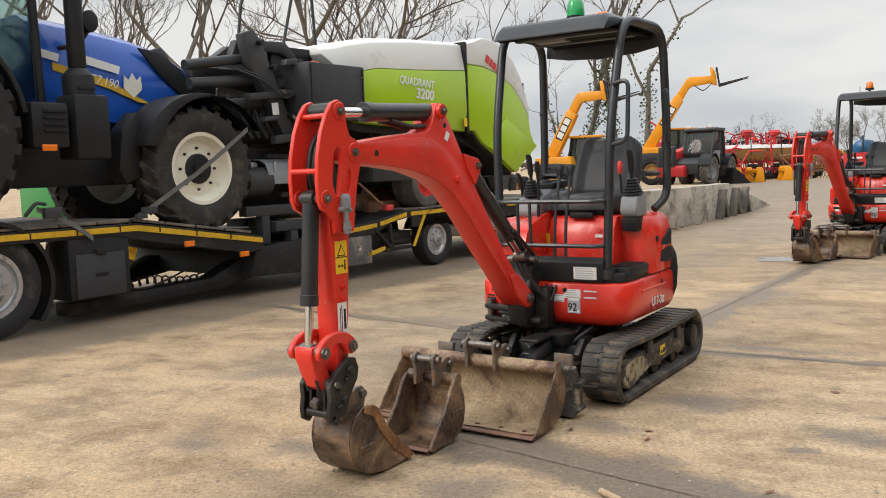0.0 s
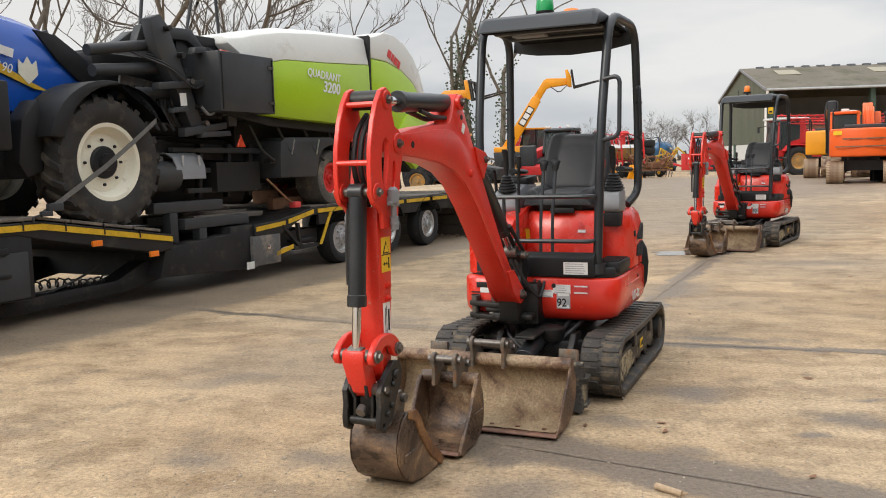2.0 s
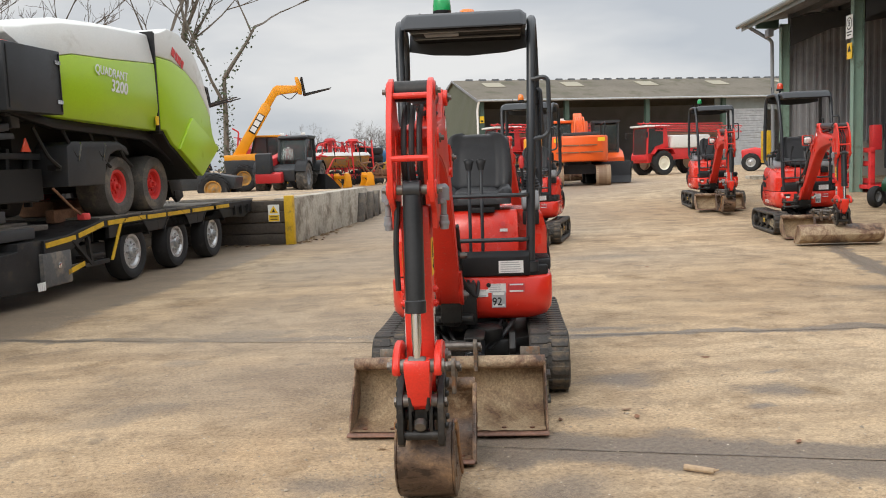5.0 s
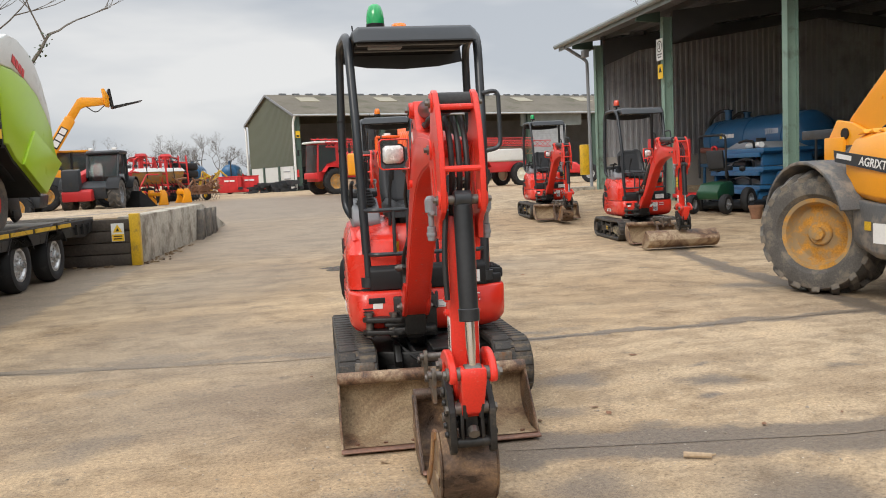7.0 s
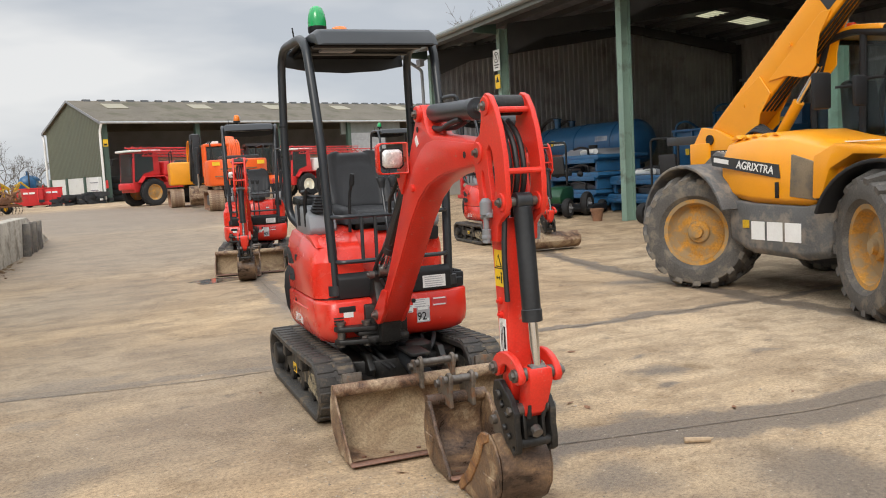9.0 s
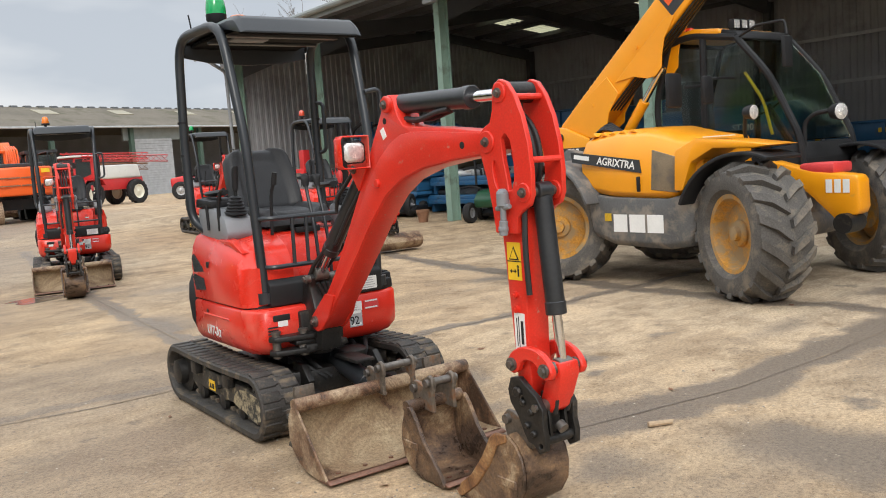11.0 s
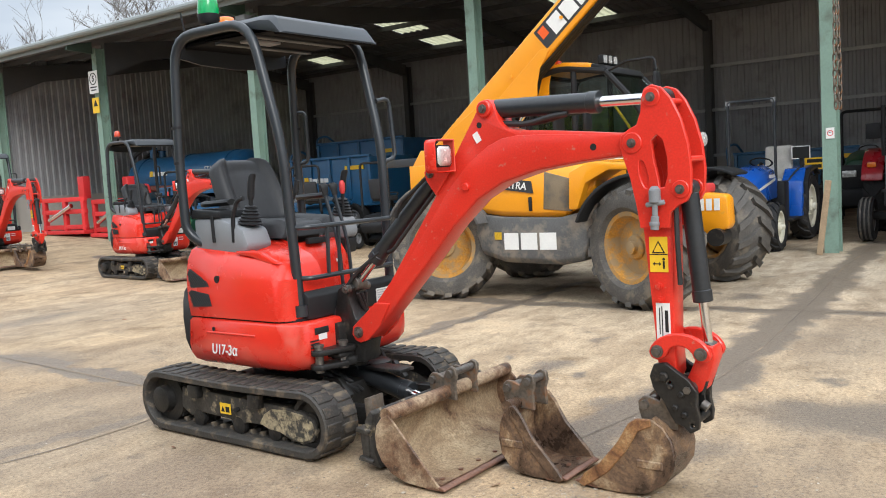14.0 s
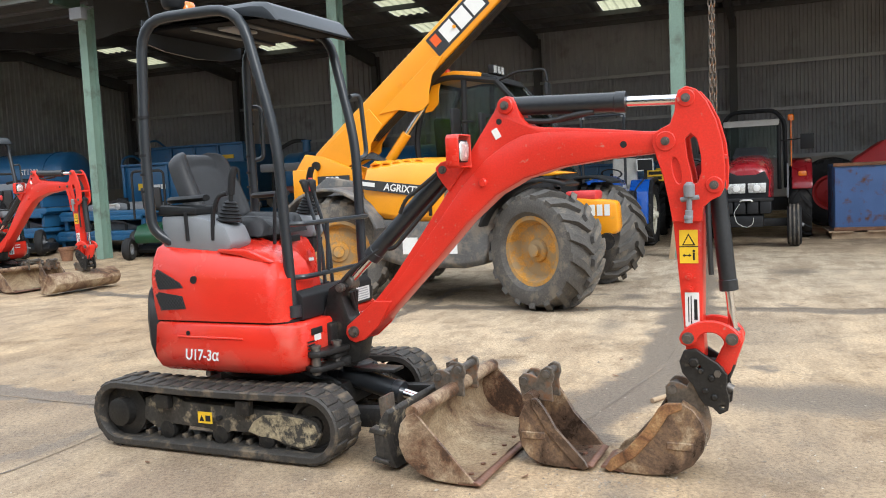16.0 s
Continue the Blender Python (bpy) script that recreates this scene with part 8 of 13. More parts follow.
prism(bm, [(-6.9, 1.35), (-3.85, 1.35), (-3.75, 1.55), (-3.9, 1.80), (-5.2, 1.90), (-6.9, 2.0)], 0.75, 1.5, "y")
cyl(bm, (-4.06, 0.35, FZ), (-4.06, 1.9, FZ), 0.13, n=14)
part("chassis", bm, M_DKGREY, tractor, bevel=0.02)
# bonnet
bm = B()
rings = []
for x, zt, zb, hw in ((-5.55, 3.08, 2.05, 0.44), (-5.0, 3.03, 2.02, 0.44), (-4.4, 2.95, 2.0, 0.43), (-3.95, 2.84, 1.98, 0.42), (-3.68, 2.70, 1.95, 0.39), (-3.55, 2.45, 1.95, 0.34), (-3.53, 2.1, 1.97, 0.30)):
    h = zt - zb
    rings.append([Vector((x, 1.12 + a * hw, zb + b * h)) for a, b in ((-0.98, 0.0), (-1.0, 0.45), (-0.97, 0.72), (-0.80, 0.92), (-0.45, 1.0), (0.45, 1.0), (0.80, 0.92), (0.97, 0.72), (1.0, 0.45), (0.98, 0.0))])
loft(bm, rings)
bonnet = part("bonnet", bm, M_BLUE, tractor, "glossy blue bonnet", bevel=0.012, smooth=40)
bm = B()
prism(bm, [(-4.36, 2.83), (-4.10, 2.80), (-3.80, 2.62), (-3.64, 2.32), (-3.86, 2.36), (-4.10, 2.55)], 0.67, 0.705, "y")
part("bonnet_grille", bm, M_BLACK, bonnet, "black mesh bonnet grille", bevel=0.006)
bm = B()
prism(bm, [(-3.61, 2.62), (-3.55, 2.45), (-3.545, 2.20), (-3.58, 2.25)], 0.72, 0.80, "y")
part("headlamp", bm, M_LENS, bonnet)
bm = B()
prism(bm, [(-5.35, 2.60), (-5.35, 2.52), (-4.75, 2.37), (-4.40, 2.24), (-4.22, 2.22), (-4.5, 2.33), (-4.75, 2.46)], 0.664, 0.676, "y")
part("gold_flash", bm, M_STRIPE, bonnet, "orange and gold side flash")
lm = side_m(-4.86, 2.56, 0.66, -12)
bars(bonnet, lm, [(-0.24, 0.015, 0.24, 0.10)], M_WHITE, "name_bar")
bars(bonnet, side_m(-5.42, 2.58, 0.66, -12), [(-0.12, 0.05, 0.12, 0.13)], M_WHITE, "name_bar")
lettering("T7.190", 0.13, side_m(-4.80, 2.44, 0.662, -10), M_WHITE, bonnet, 0.001, "model_figure", 0.9, 0.2)
bm = B()
prism(bm, [(-4.46, 2.28), (-4.35, 2.38), (-4.36, 2.52), (-4.41, 2.47), (-4.46, 2.55), (-4.51, 2.47), (-4.56, 2.52), (-4.57, 2.38)], 0.660, 0.672, "y")
part("leaf_badge", bm, M_RIM_W, bonnet, "pale leaf-shaped badge")
# exhaust, step box, mirror
bm = B()
cyl(bm, (-5.31, 0.28, 1.95), (-5.31, 0.28, 2.42), 0.15, n=20)
cyl(bm, (-5.31, 0.28, 2.42), (-5.31, 0.28, 2.50), 0.15, 0.085, n=20)
cyl(bm, (-5.31, 0.28, 2.50), (-5.31, 0.28, 3.75), 0.085, n=18)
ex_stack = part("exhaust", bm, M_BLACK, tractor, "black exhaust stack", bevel=0.008)
# slots drawn as black bars, their dark depth put into colour
for k in range(5):
    bm = B()
    box(bm, (-5.31, 0.135, 2.04 + 0.065 * k), (0.17, 0.02, 0.022))
    part("shield_slot", bm, M_INK_SHADE, ex_stack)
bm = B()
box(bm, (-5.32, 0.22, 1.92), (0.36, 0.36, 0.62))
part("step_box", bm, M_BLACK, tractor, "black plastic step box", bevel=0.03)
bm = B()
box(bm, (-5.74, 0.20, 1.93), (0.36, 0.30, 0.42))
tool_box = part("tool_box", bm, M_BLACK, tractor, "black plastic tool box", bevel=0.03)
for k in range(4):
    bm = B()
    box(bm, (-5.70, 0.045, 1.88 + 0.06 * k), (0.22, 0.03, 0.02))
    part("rib", bm, M_BLACK, tool_box)
bm = B()
box(bm, (-5.78, 0.035, 1.72), (0.14, 0.03, 0.06))
part("side_lamp", bm, M_AMBER, tractor, bevel=0.006)
bm = B()
prism(bm, ring_pts(-5.12, 2.98, 0.085, 0.11, 14), 0.30, 0.42, "y")
tube(bm, [(-5.35, 0.55, 2.72), (-5.2, 0.42, 2.75), (-5.12, 0.36, 2.90)], 0.025, 8, 0.06)
part("work_lamp", bm, M_BLACK, tractor, bevel=0.02)
# cab
bm = B()
for x0, z0, x1, z1 in ((-5.62, 1.95, -5.66, 3.75), (-6.35, 1.95, -6.4, 3.75), (-7.1, 2.3, -7.0, 3.75)):
    for y in (0.42, 1.85):
        tube(bm, [(x0, y, z0), (x1, y, z1)], 0.045, 8)
box(bm, (-6.3, 1.13, 2.0), (1.5, 1.5, 0.3))
part("cab_frame", bm, M_BLACK, tractor)
bm = B()
prism(bm, [(-5.4, 3.70), (-5.45, 3.9), (-7.1, 3.95), (-7.2, 3.72)], 0.32, 1.95, "y")
part("cab_roof", bm, M_BLUE, tractor, bevel=0.05)
for y in (0.44, 1.83):
    bm = B()
    prism(bm, [(-5.66, 2.15), (-6.34, 2.15), (-6.38, 3.7), (-5.69, 3.7)], y - 0.006, y + 0.006, "y")
    part("cab_window", bm, M_GLASS, tractor)
bm = B()
prism(bm, [(0.48, 2.2), (1.8, 2.2), (1.8, 3.7), (0.48, 3.7)], -5.66, -5.65, "x")
part("windscreen", bm, M_GLASS, tractor)
for y in (0.05, 1.65):
    bm = B()
    ring = [(-6.95 + 1.02 * math.cos(a), 1.9 + 1.02 * math.sin(a)) for a in np.linspace(radians(8), radians(170), 16)]
    prism(bm, ring + [(-6.95 + (x + 6.95) * 0.95, 1.9 + (z - 1.9) * 0.95) for x, z in ring[::-1]], y, y + 0.55, "y")
    part("rear_mudguard", bm, M_BLACK, tractor, bevel=0.01)
bm = B()
box(bm, (-6.3, 1.13, 2.6), (0.5, 0.55, 0.2))
box(bm, (-6.55, 1.13, 2.95), (0.14, 0.5, 0.6))
part("seat", bm, M_SEAT, tractor, bevel=0.06)
bm = B()
cyl(bm, (-6.0, 1.13, 2.4), (-5.9, 1.13, 2.9), 0.03, n=8)
lathe(bm, [(0.19, -0.015), (0.21, 0), (0.19, 0.015), (0.17, 0)], (-5.92, 1.13, 2.9), (-0.5, 0, 1), 20, caps=False)
part("steering_wheel", bm, M_BLACK, tractor)
# straps
def strap(pts, w, name, label, material=M_STRAP):
    bm = B()
    pts = [Vector(p) for p in pts]
    rows = [[p + Vector((0, 0, w / 2)), p + Vector((0, 0.004, w / 2)), p + Vector((0, 0.004, -w / 2)), p + Vector((0, 0, -w / 2))] for p in pts]
    loft(bm, rows)
    ob = part(name, bm, material)
    ob.matrix_world = TRAIL
    return tagged(ob, label, "ratchet strap")
s1 = strap([(-3.46, 0.0, 1.93), (-3.8, -0.03, 1.71), (-4.2, -0.035, 1.45), (-4.75, -0.02, 1.13), (-4.95, -0.01, 1.02)], 0.055, "wheel_strap", "grey webbing strap over the tractor's front wheel")
bm = B()
box(bm, (-4.82, -0.035, 1.085), (0.16, 0.05, 0.07), None)
box(bm, (-4.92, -0.04, 1.03), (0.12, 0.04, 0.05))
tube(bm, [(-4.98, -0.03, 1.02), (-5.05, -0.02, 1.0), (-5.04, -0.02, 0.95)], 0.012, 6, 0.02)
part("ratchet", bm, M_DKGREY, s1, bevel=0.008)
s2 = strap([(-5.98, -0.03, 1.16), (-5.75, -0.03, 1.06), (-5.62, -0.03, 0.98), (-5.45, -0.03, 0.85)], 0.05, "wheel_strap", "grey webbing strap behind the tractor's rear wheel")
bm = B()
box(bm, (-5.85, -0.05, 1.12), (0.16, 0.08, 0.10))
tube(bm, [(-6.1, -0.04, 1.10), (-6.0, -0.06, 1.22), (-5.9, -0.05, 1.2)], 0.02, 6, 0.04)
part("ratchet", bm, M_DKGREY, s2, bevel=0.01)

# ---- square baler on the low bed ----
baler = empty("square_baler", TRAIL, "lime green and white square baler with red wheels on trailer", "baler")
Y0, Y1 = -0.20, 2.45
for x in (-0.06, 0.93):
    for y, s in ((0.30, -1), (1.95, 1)):
        wheel(baler, (x, y, 1.228), (0, s, 0), 0.405, 0.42, 0.20, M_TYRE, M_RIM_RED, 0, dish=0.28, bolts=6)
bm = B()
for x in (-0.06, 0.93):
    cyl(bm, (x, 0.4, 1.235), (x, 1.9, 1.235), 0.08, n=12)
box(bm, (0.45, 1.12, 1.45), (1.9, 1.3, 0.35))
prism(bm, [(-3.2, 1.75), (-1.0, 1.65), (1.4, 1.55), (2.15, 1.12), (2.05, 0.95), (1.75, 1.25), (1.3, 1.40), (-1.0, 1.45), (-3.2, 1.55)], 0.45, 1.8, "y")
part("chassis", bm, M_TRAILER, baler, "dark steel chassis", bevel=0.015)
# flat black chamber; its colour also carries the shade under the panels
bm = B()
prism(bm, [(-1.75, 1.62), (0.9, 1.50), (1.2, 1.70), (0.75, 1.93), (-1.75, 2.04)], 0.42, 1.85, "y")
part("bale_chamber", bm, M_INK_SHADE, baler, bevel=0.015)
bm = B()
prism(bm, [(-1.36, 1.26), (-1.33, 1.72), (-1.22, 1.78), (-0.18, 1.80), (0.02, 1.74), (0.10, 1.64), (0.06, 1.62), (-0.06, 1.68), (-0.20, 1.69), (-0.38, 1.63), (-0.50, 1.50), (-0.56, 1.26)], 0.02, 0.50, "y")
part("wheel_mudguard", bm, M_DKGREY, baler, "black rubber mudguard", bevel=0.02)
for x in (-1.10, -0.55):
    bm = B()
    box(bm, (x, 0.01, 1.66), (0.03, 0.02, 0.22), Matrix.Translation((x, 0, 1.66)) @ Matrix.Rotation(0.35, 4, "Y") @ Matrix.Translation((-x, 0, -1.66)))
    part("mudguard_strap", bm, M_CHROME, baler)
# side panels: lime below, white above, split at the tailgate
def skin(name, stations, material, label):
    """stations: x and the outline of one half in (side, height), mirrored across the machine."""
    bm = B()
    rings = []
    mid = (Y0 + Y1) / 2
    for x, half in stations:
        rings.append([Vector((x, mid - w, z)) for w, z in half] + [Vector((x, mid + w, z)) for w, z in half[::-1]])
    loft(bm, rings)
    return part(name, bm, material, baler, label, bevel=0.014, smooth=40)
W = (Y1 - Y0) / 2
main = skin("side_panel", [(-1.76, [(W - 0.20, 2.05), (W - 0.17, 2.25), (W - 0.18, 2.66)]), (-1.42, [(W - 0.08, 2.02), (W - 0.01, 2.24), (W - 0.02, 2.735)]), (-0.6, [(W - 0.06, 1.99), (W, 2.24), (W - 0.015, 2.77)]), (0.55, [(W - 0.06, 1.95), (W, 2.24), (W - 0.015, 2.84)])], M_LIME, "lime green side panel")
skin("roof_panel", [(-2.10, [(W - 0.34, 2.90), (W - 0.38, 2.96), (W - 0.46, 3.00)]), (-1.90, [(W - 0.24, 2.72), (W - 0.30, 2.98), (W - 0.42, 3.04)]), (-1.76, [(W - 0.185, 2.665), (W - 0.25, 3.02), (W - 0.36, 3.09)]), (-1.42, [(W - 0.022, 2.74), (W - 0.11, 3.08), (W - 0.24, 3.15)]), (-0.6, [(W - 0.018, 2.775), (W - 0.10, 3.16), (W - 0.24, 3.22)]), (0.55, [(W - 0.018, 2.845), (W - 0.09, 3.22), (W - 0.24, 3.28)])], M_OFFWHITE, "white roof panel")
bm = B()
prism(bm, [(0.6, 1.96), (0.6, 2.94), (0.72, 2.94), (1.06, 2.93), (1.47, 2.84), (1.84, 2.67), (2.1, 2.44), (2.29, 2.22), (2.35, 1.95), (2.49, 1.74), (1.8, 1.31), (1.08, 1.71), (0.94, 1.78), (0.74, 1.96)], Y0, Y1, "y")
part("tailgate", bm, M_LIME, baler, "lime green tailgate", bevel=0.03, seg=2)
# thin black sheet over the lime bottom face, short of its rim
bm = B()
prism(bm, [(0.62, 1.955), (0.74, 1.955), (0.94, 1.775), (1.08, 1.705), (1.78, 1.315), (1.76, 1.27), (1.06, 1.665), (0.92, 1.735), (0.72, 1.915), (0.62, 1.915)], Y0 + 0.05, Y1 - 0.05, "y")
part("tailgate_floor", bm, M_INK_SHADE, baler, "thin black sheet covering the tailgate's underside")
bm = B()
prism(bm, [(0.6, 2.945), (0.6, 3.25), (0.81, 3.3), (1.01, 3.37), (1.32, 3.35), (1.62, 3.25), (1.88, 3.08), (2.09, 2.83), (2.28, 2.45), (2.34, 2.19), (2.29, 2.226), (2.1, 2.446), (1.84, 2.676), (1.47, 2.846), (1.06, 2.936), (0.72, 2.946)], Y0 + 0.012, Y1 - 0.012, "y")
part("tailgate_top", bm, M_OFFWHITE, baler, "white tailgate top", bevel=0.05, seg=3)
bm = B()
prism(bm, [(1.56, 2.17), (2.49, 1.74), (1.8, 1.31), (1.08, 1.71)], Y0 - 0.035, Y0 + 0.02, "y")
part("tailgate_flap", bm, M_LIME, baler, "folded lime green side flap", bevel=0.014)
bm = B()
prism(bm, [(0.555, 1.95), (0.595, 1.95), (0.595, 3.25), (0.555, 3.27)], Y0 + 0.012, Y1 - 0.012, "y")
part("panel_gap", bm, M_BLACK, baler)
bm = B()
prism(bm, [(0.46, 2.02), (0.53, 2.02), (0.53, 2.14), (0.46, 2.14)], Y0 - 0.006, Y0 + 0.01, "y")
part("caution_sticker", bm, M_YELLOW, baler)
bm = B()
prism(bm, [(-2.60, 2.08), (-1.60, 1.92), (0.55, 1.83), (0.95, 1.70), (1.55, 1.40), (1.55, 1.50), (0.62, 1.955), (-1.70, 2.03), (-2.60, 2.16)], 0.0, 0.10, "y")
part("panel_sill", bm, M_BLACK, baler, "black sill below the panels", bevel=0.012)
bm = B()
prism(bm, [(-3.1, 0.98), (-1.5, 0.95), (-1.3, 1.25), (-1.35, 1.75), (-2.9, 1.80), (-3.2, 1.4)], 0.55, 1.9, "y")
part("pickup_reel", bm, M_INK_SHADE, baler, "black pick-up unit under the intake", bevel=0.04)
bm = B()
prism(bm, [(0.14, 1.29), (0.15, 1.44), (0.20, 1.54), (0.30, 1.59), (0.58, 1.60), (0.58, 1.585), (0.31, 1.575), (0.215, 1.53), (0.165, 1.435), (0.155, 1.29)], -3.06, -2.60, "x")
fender = part("wheel_fender", bm, M_GREY, baler, "grey sheet fender below the intake", bevel=0.004, seg=1)
for x in (-2.96, -2.70):
    bm = B()
    box(bm, (x, 0.150, 1.50), (0.03, 0.02, 0.12))
    part("fender_clip", bm, M_GALV, fender)
bm = B()
prism(bm, [(1.75, 1.25), (2.15, 1.32), (2.25, 1.0), (2.05, 0.92), (1.85, 1.05)], 0.3, 0.36, "y")
prism(bm, [(1.75, 1.25), (2.15, 1.32), (2.25, 1.0), (2.05, 0.92), (1.85, 1.05)], 1.9, 1.96, "y")
box(bm, (2.0, 1.13, 1.05), (0.2, 1.7, 0.1))
part("bale_chute", bm, M_TRAILER, baler, bevel=0.012)
lettering("QUADRANT", 0.15, side_m(-0.62, 2.60, Y0 - 0.003, -3), M_WHITE, main, 0.002, "model_name", 0.9, 0.1, 0.002)
lettering("3200", 0.20, side_m(-0.46, 2.44, Y0 - 0.003, -3), M_WHITE, main, 0.002, "model_figure", 1.0, 0.15, 0.005)
bars(main, face_to((1.28, Y0 + 0.006, 2.98), (0.85, 0, -0.42), (0, -1, 0.0)), [(-0.22, -0.06, -0.12, 0.06), (-0.10, -0.06, -0.03, 0.06), (-0.01, -0.06, 0.08, 0.06), (0.10, -0.06, 0.17, 0.06)], M_INK_RED, "name_bar", 0.004)
# dark locker and twine boxes behind the front frame
bm = B()
box(bm, (-1.55 - 0.62, 0.12, 2.39), (0.98, 0.62, 0.68))
part("twine_box", bm, M_DKGREY, baler, "dark grey steel box", bevel=0.015)
bm = B()
box(bm, (-2.1, 1.2, 2.45), (1.3, 1.7, 0.9))
box(bm, (-2.0, 1.1, 2.85), (1.2, 1.5, 0.25))
part("intake_housing", bm, M_BLACK, baler, bevel=0.02)
for z0, z1 in ((2.16, 2.20), (2.58, 2.62)):
    bm = B()
    box(bm, (-1.76, -0.20, (z0 + z1) / 2), (0.10, 0.02, z1 - z0))
    part("hinge", bm, M_CHROME, baler)
# raised front frame: rollers, fork and guards
for x0, x1, z0, z1, r in ((-4.05, -2.9, 2.63, 2.82, 0.06), (-4.0, -2.8, 2.43, 2.56, 0.065), (-3.75, -2.6, 2.20, 2.30, 0.065)):
    bm = B()
    tube(bm, [(x0, 0.30, z0), (x1, 0.30, z1)], r, 14)
    part("frame_tube", bm, M_DKGREY, baler)
bm = B()
prism(bm, [(-3.38, 3.02), (-3.22, 3.08), (-3.12, 2.98), (-2.62, 1.86), (-2.80, 1.80), (-3.10, 2.40), (-3.30, 2.70)], 0.10, 0.24, "y")
part("lift_fork", bm, M_DKGREY, baler, "dark grey lifting fork arm", bevel=0.015)
bm = B()
prism(bm, [(-3.38, 3.02), (-3.22, 3.08), (-3.12, 2.98), (-2.62, 1.86), (-2.80, 1.80), (-3.10, 2.40), (-3.30, 2.70)], 1.9, 2.04, "y")
part("lift_fork", bm, M_DKGREY, baler, bevel=0.015)
bm = B()
prism(bm, [(-3.35, 2.34), (-2.45, 2.44), (-2.45, 2.36), (-3.35, 2.26)], 0.05, 0.16, "y")
prism(bm, [(-3.0, 1.86), (-2.3, 1.95), (-2.3, 1.87), (-3.0, 1.76)], 0.05, 0.16, "y")
prism(bm, [(-2.55, 2.80), (-2.30, 2.72), (-2.12, 2.30), (-2.12, 1.90), (-2.26, 1.90), (-2.30, 2.3), (-2.5, 2.62)], 0.05, 0.16, "y")
prism(bm, [(-3.6, 2.72), (-3.3, 2.92), (-2.65, 2.98), (-2.45, 2.80), (-2.75, 2.80), (-3.2, 2.75)], 0.45, 0.60, "y")
part("guard_frame", bm, M_DKGREY, baler, bevel=0.012)
for k in range(9):
    bm = B()
    x = -3.55 + 0.12 * k
    tube(bm, [(x, 0.36, 2.26), (x + 0.03, 0.30, 2.02), (x + 0.12, 0.26, 1.84)], 0.026, 6, 0.05)
    part("tine", bm, M_DKGREY, baler)
for k in range(4):
    bm = B()
    box(bm, (-2.55, 0.32, 2.08 + 0.14 * k), (0.42, 0.2, 0.10))
    part("intake_plate", bm, M_DKGREY, baler, bevel=0.01)
bm = B()
box(bm, (-2.9, 1.35, 1.95), (1.4, 1.4, 0.5))
box(bm, (-3.2, 1.3, 2.45), (0.9, 1.2, 0.5))
part("pickup_housing", bm, M_INK_SHADE, baler, bevel=0.03)
bm = B()
box(bm, (-2.36, 0.0, 2.72), (0.12, 0.05, 0.11))
part("tail_lamp", bm, M_REDLENS, baler, bevel=0.01)
for x, z in ((-2.42, 2.14), (-2.12, 1.72)):
    bm = B()
    prism(bm, [(x - 0.08, z - 0.07), (x + 0.08, z - 0.07), (x, z + 0.08)], 0.0, 0.02, "y")
    part("reflector", bm, M_REDLENS, baler, "red triangular reflector", bevel=0.004, seg=1)
bm = B()
flat(bm, side_m(-2.95, 2.18, 0.095, 5), -0.05, -0.07, 0.05, 0.07)
part("caution_label", bm, M_WHITE, baler)
bm = B()
tube(bm, [(-2.4, 0.0, 2.68), (-2.43, -0.01, 2.45), (-2.40, 0.0, 2.2), (-2.62, 0.02, 2.0), (-2.75, 0.02, 2.1)], 0.018, 6, 0.06)
part("cable", bm, M_GREY, baler)
bm = B()
tube(bm, [(-3.05, 0.6, 2.9), (-2.95, 0.6, 3.55), (-2.55, 0.6, 3.72), (-2.1, 0.6, 3.80), (-1.78, 0.6, 3.75)], 0.02, 8, 0.12)
tube(bm, [(-2.35, 0.6, 2.9), (-2.1, 0.6, 3.75)], 0.02, 8)
tube(bm, [(-1.78, 0.6, 3.78), (-1.72, 0.6, 2.8)], 0.02, 8)
part("platform_rail", bm, M_DKGREY, baler, "thin grey platform rail")
bm = B()
for k in range(4):
    x = -1.9 + 0.55 * k
    tube(bm, [(x, 0.06, 1.92), (x + 0.2, 0.03, 1.60), (x + 0.45, 0.05, 1.48)], 0.02, 6, 0.08)
box(bm, (-1.9, 0.4, 1.30), (0.8, 0.3, 0.35))
box(bm, (-1.45, 0.12, 1.48), (0.12, 0.1, 0.06))
part("underside_gear", bm, M_INK_SHADE, baler)
bm = B()
cyl(bm, (-3.35, 0.30, 1.33), (-2.98, 0.30, 1.33), 0.17, n=20)
part("grey_drum", bm, M_DKGREY, baler, "dark round drum", bevel=0.01)
bm = B()
box(bm, (-0.6, 0.55, 0.90), (0.7, 0.12, 0.16))
part("wheel_chock", bm, M_RUST, baler, bevel=0.02)
bm = B()
tube(bm, [(-1.55, 0.1, 1.25), (-1.2, 0.06, 0.98), (-1.05, 0.04, 0.90)], 0.014, 6, 0.05)
tagged(part("tie_chain", bm, M_RUST), "rusty tie-down chain on the trailer deck", "chain").matrix_world = TRAIL
bm = B()
box(bm, (-1.05, 0.05, 0.90), (0.14, 0.10, 0.08))
tagged(part("chain_binder", bm, M_INK_RED, None, bevel=0.015), "red chain binder on the trailer deck", "chain binder").matrix_world = TRAIL
bm = B()
prism(bm, [(-3.28, 1.28), (-3.05, 1.28), (-3.05, 1.56), (-3.22, 1.56)], 0.34, 0.40, "y")
part("wheel_panel", bm, M_ALU, baler, "bare metal panel", bevel=0.02)
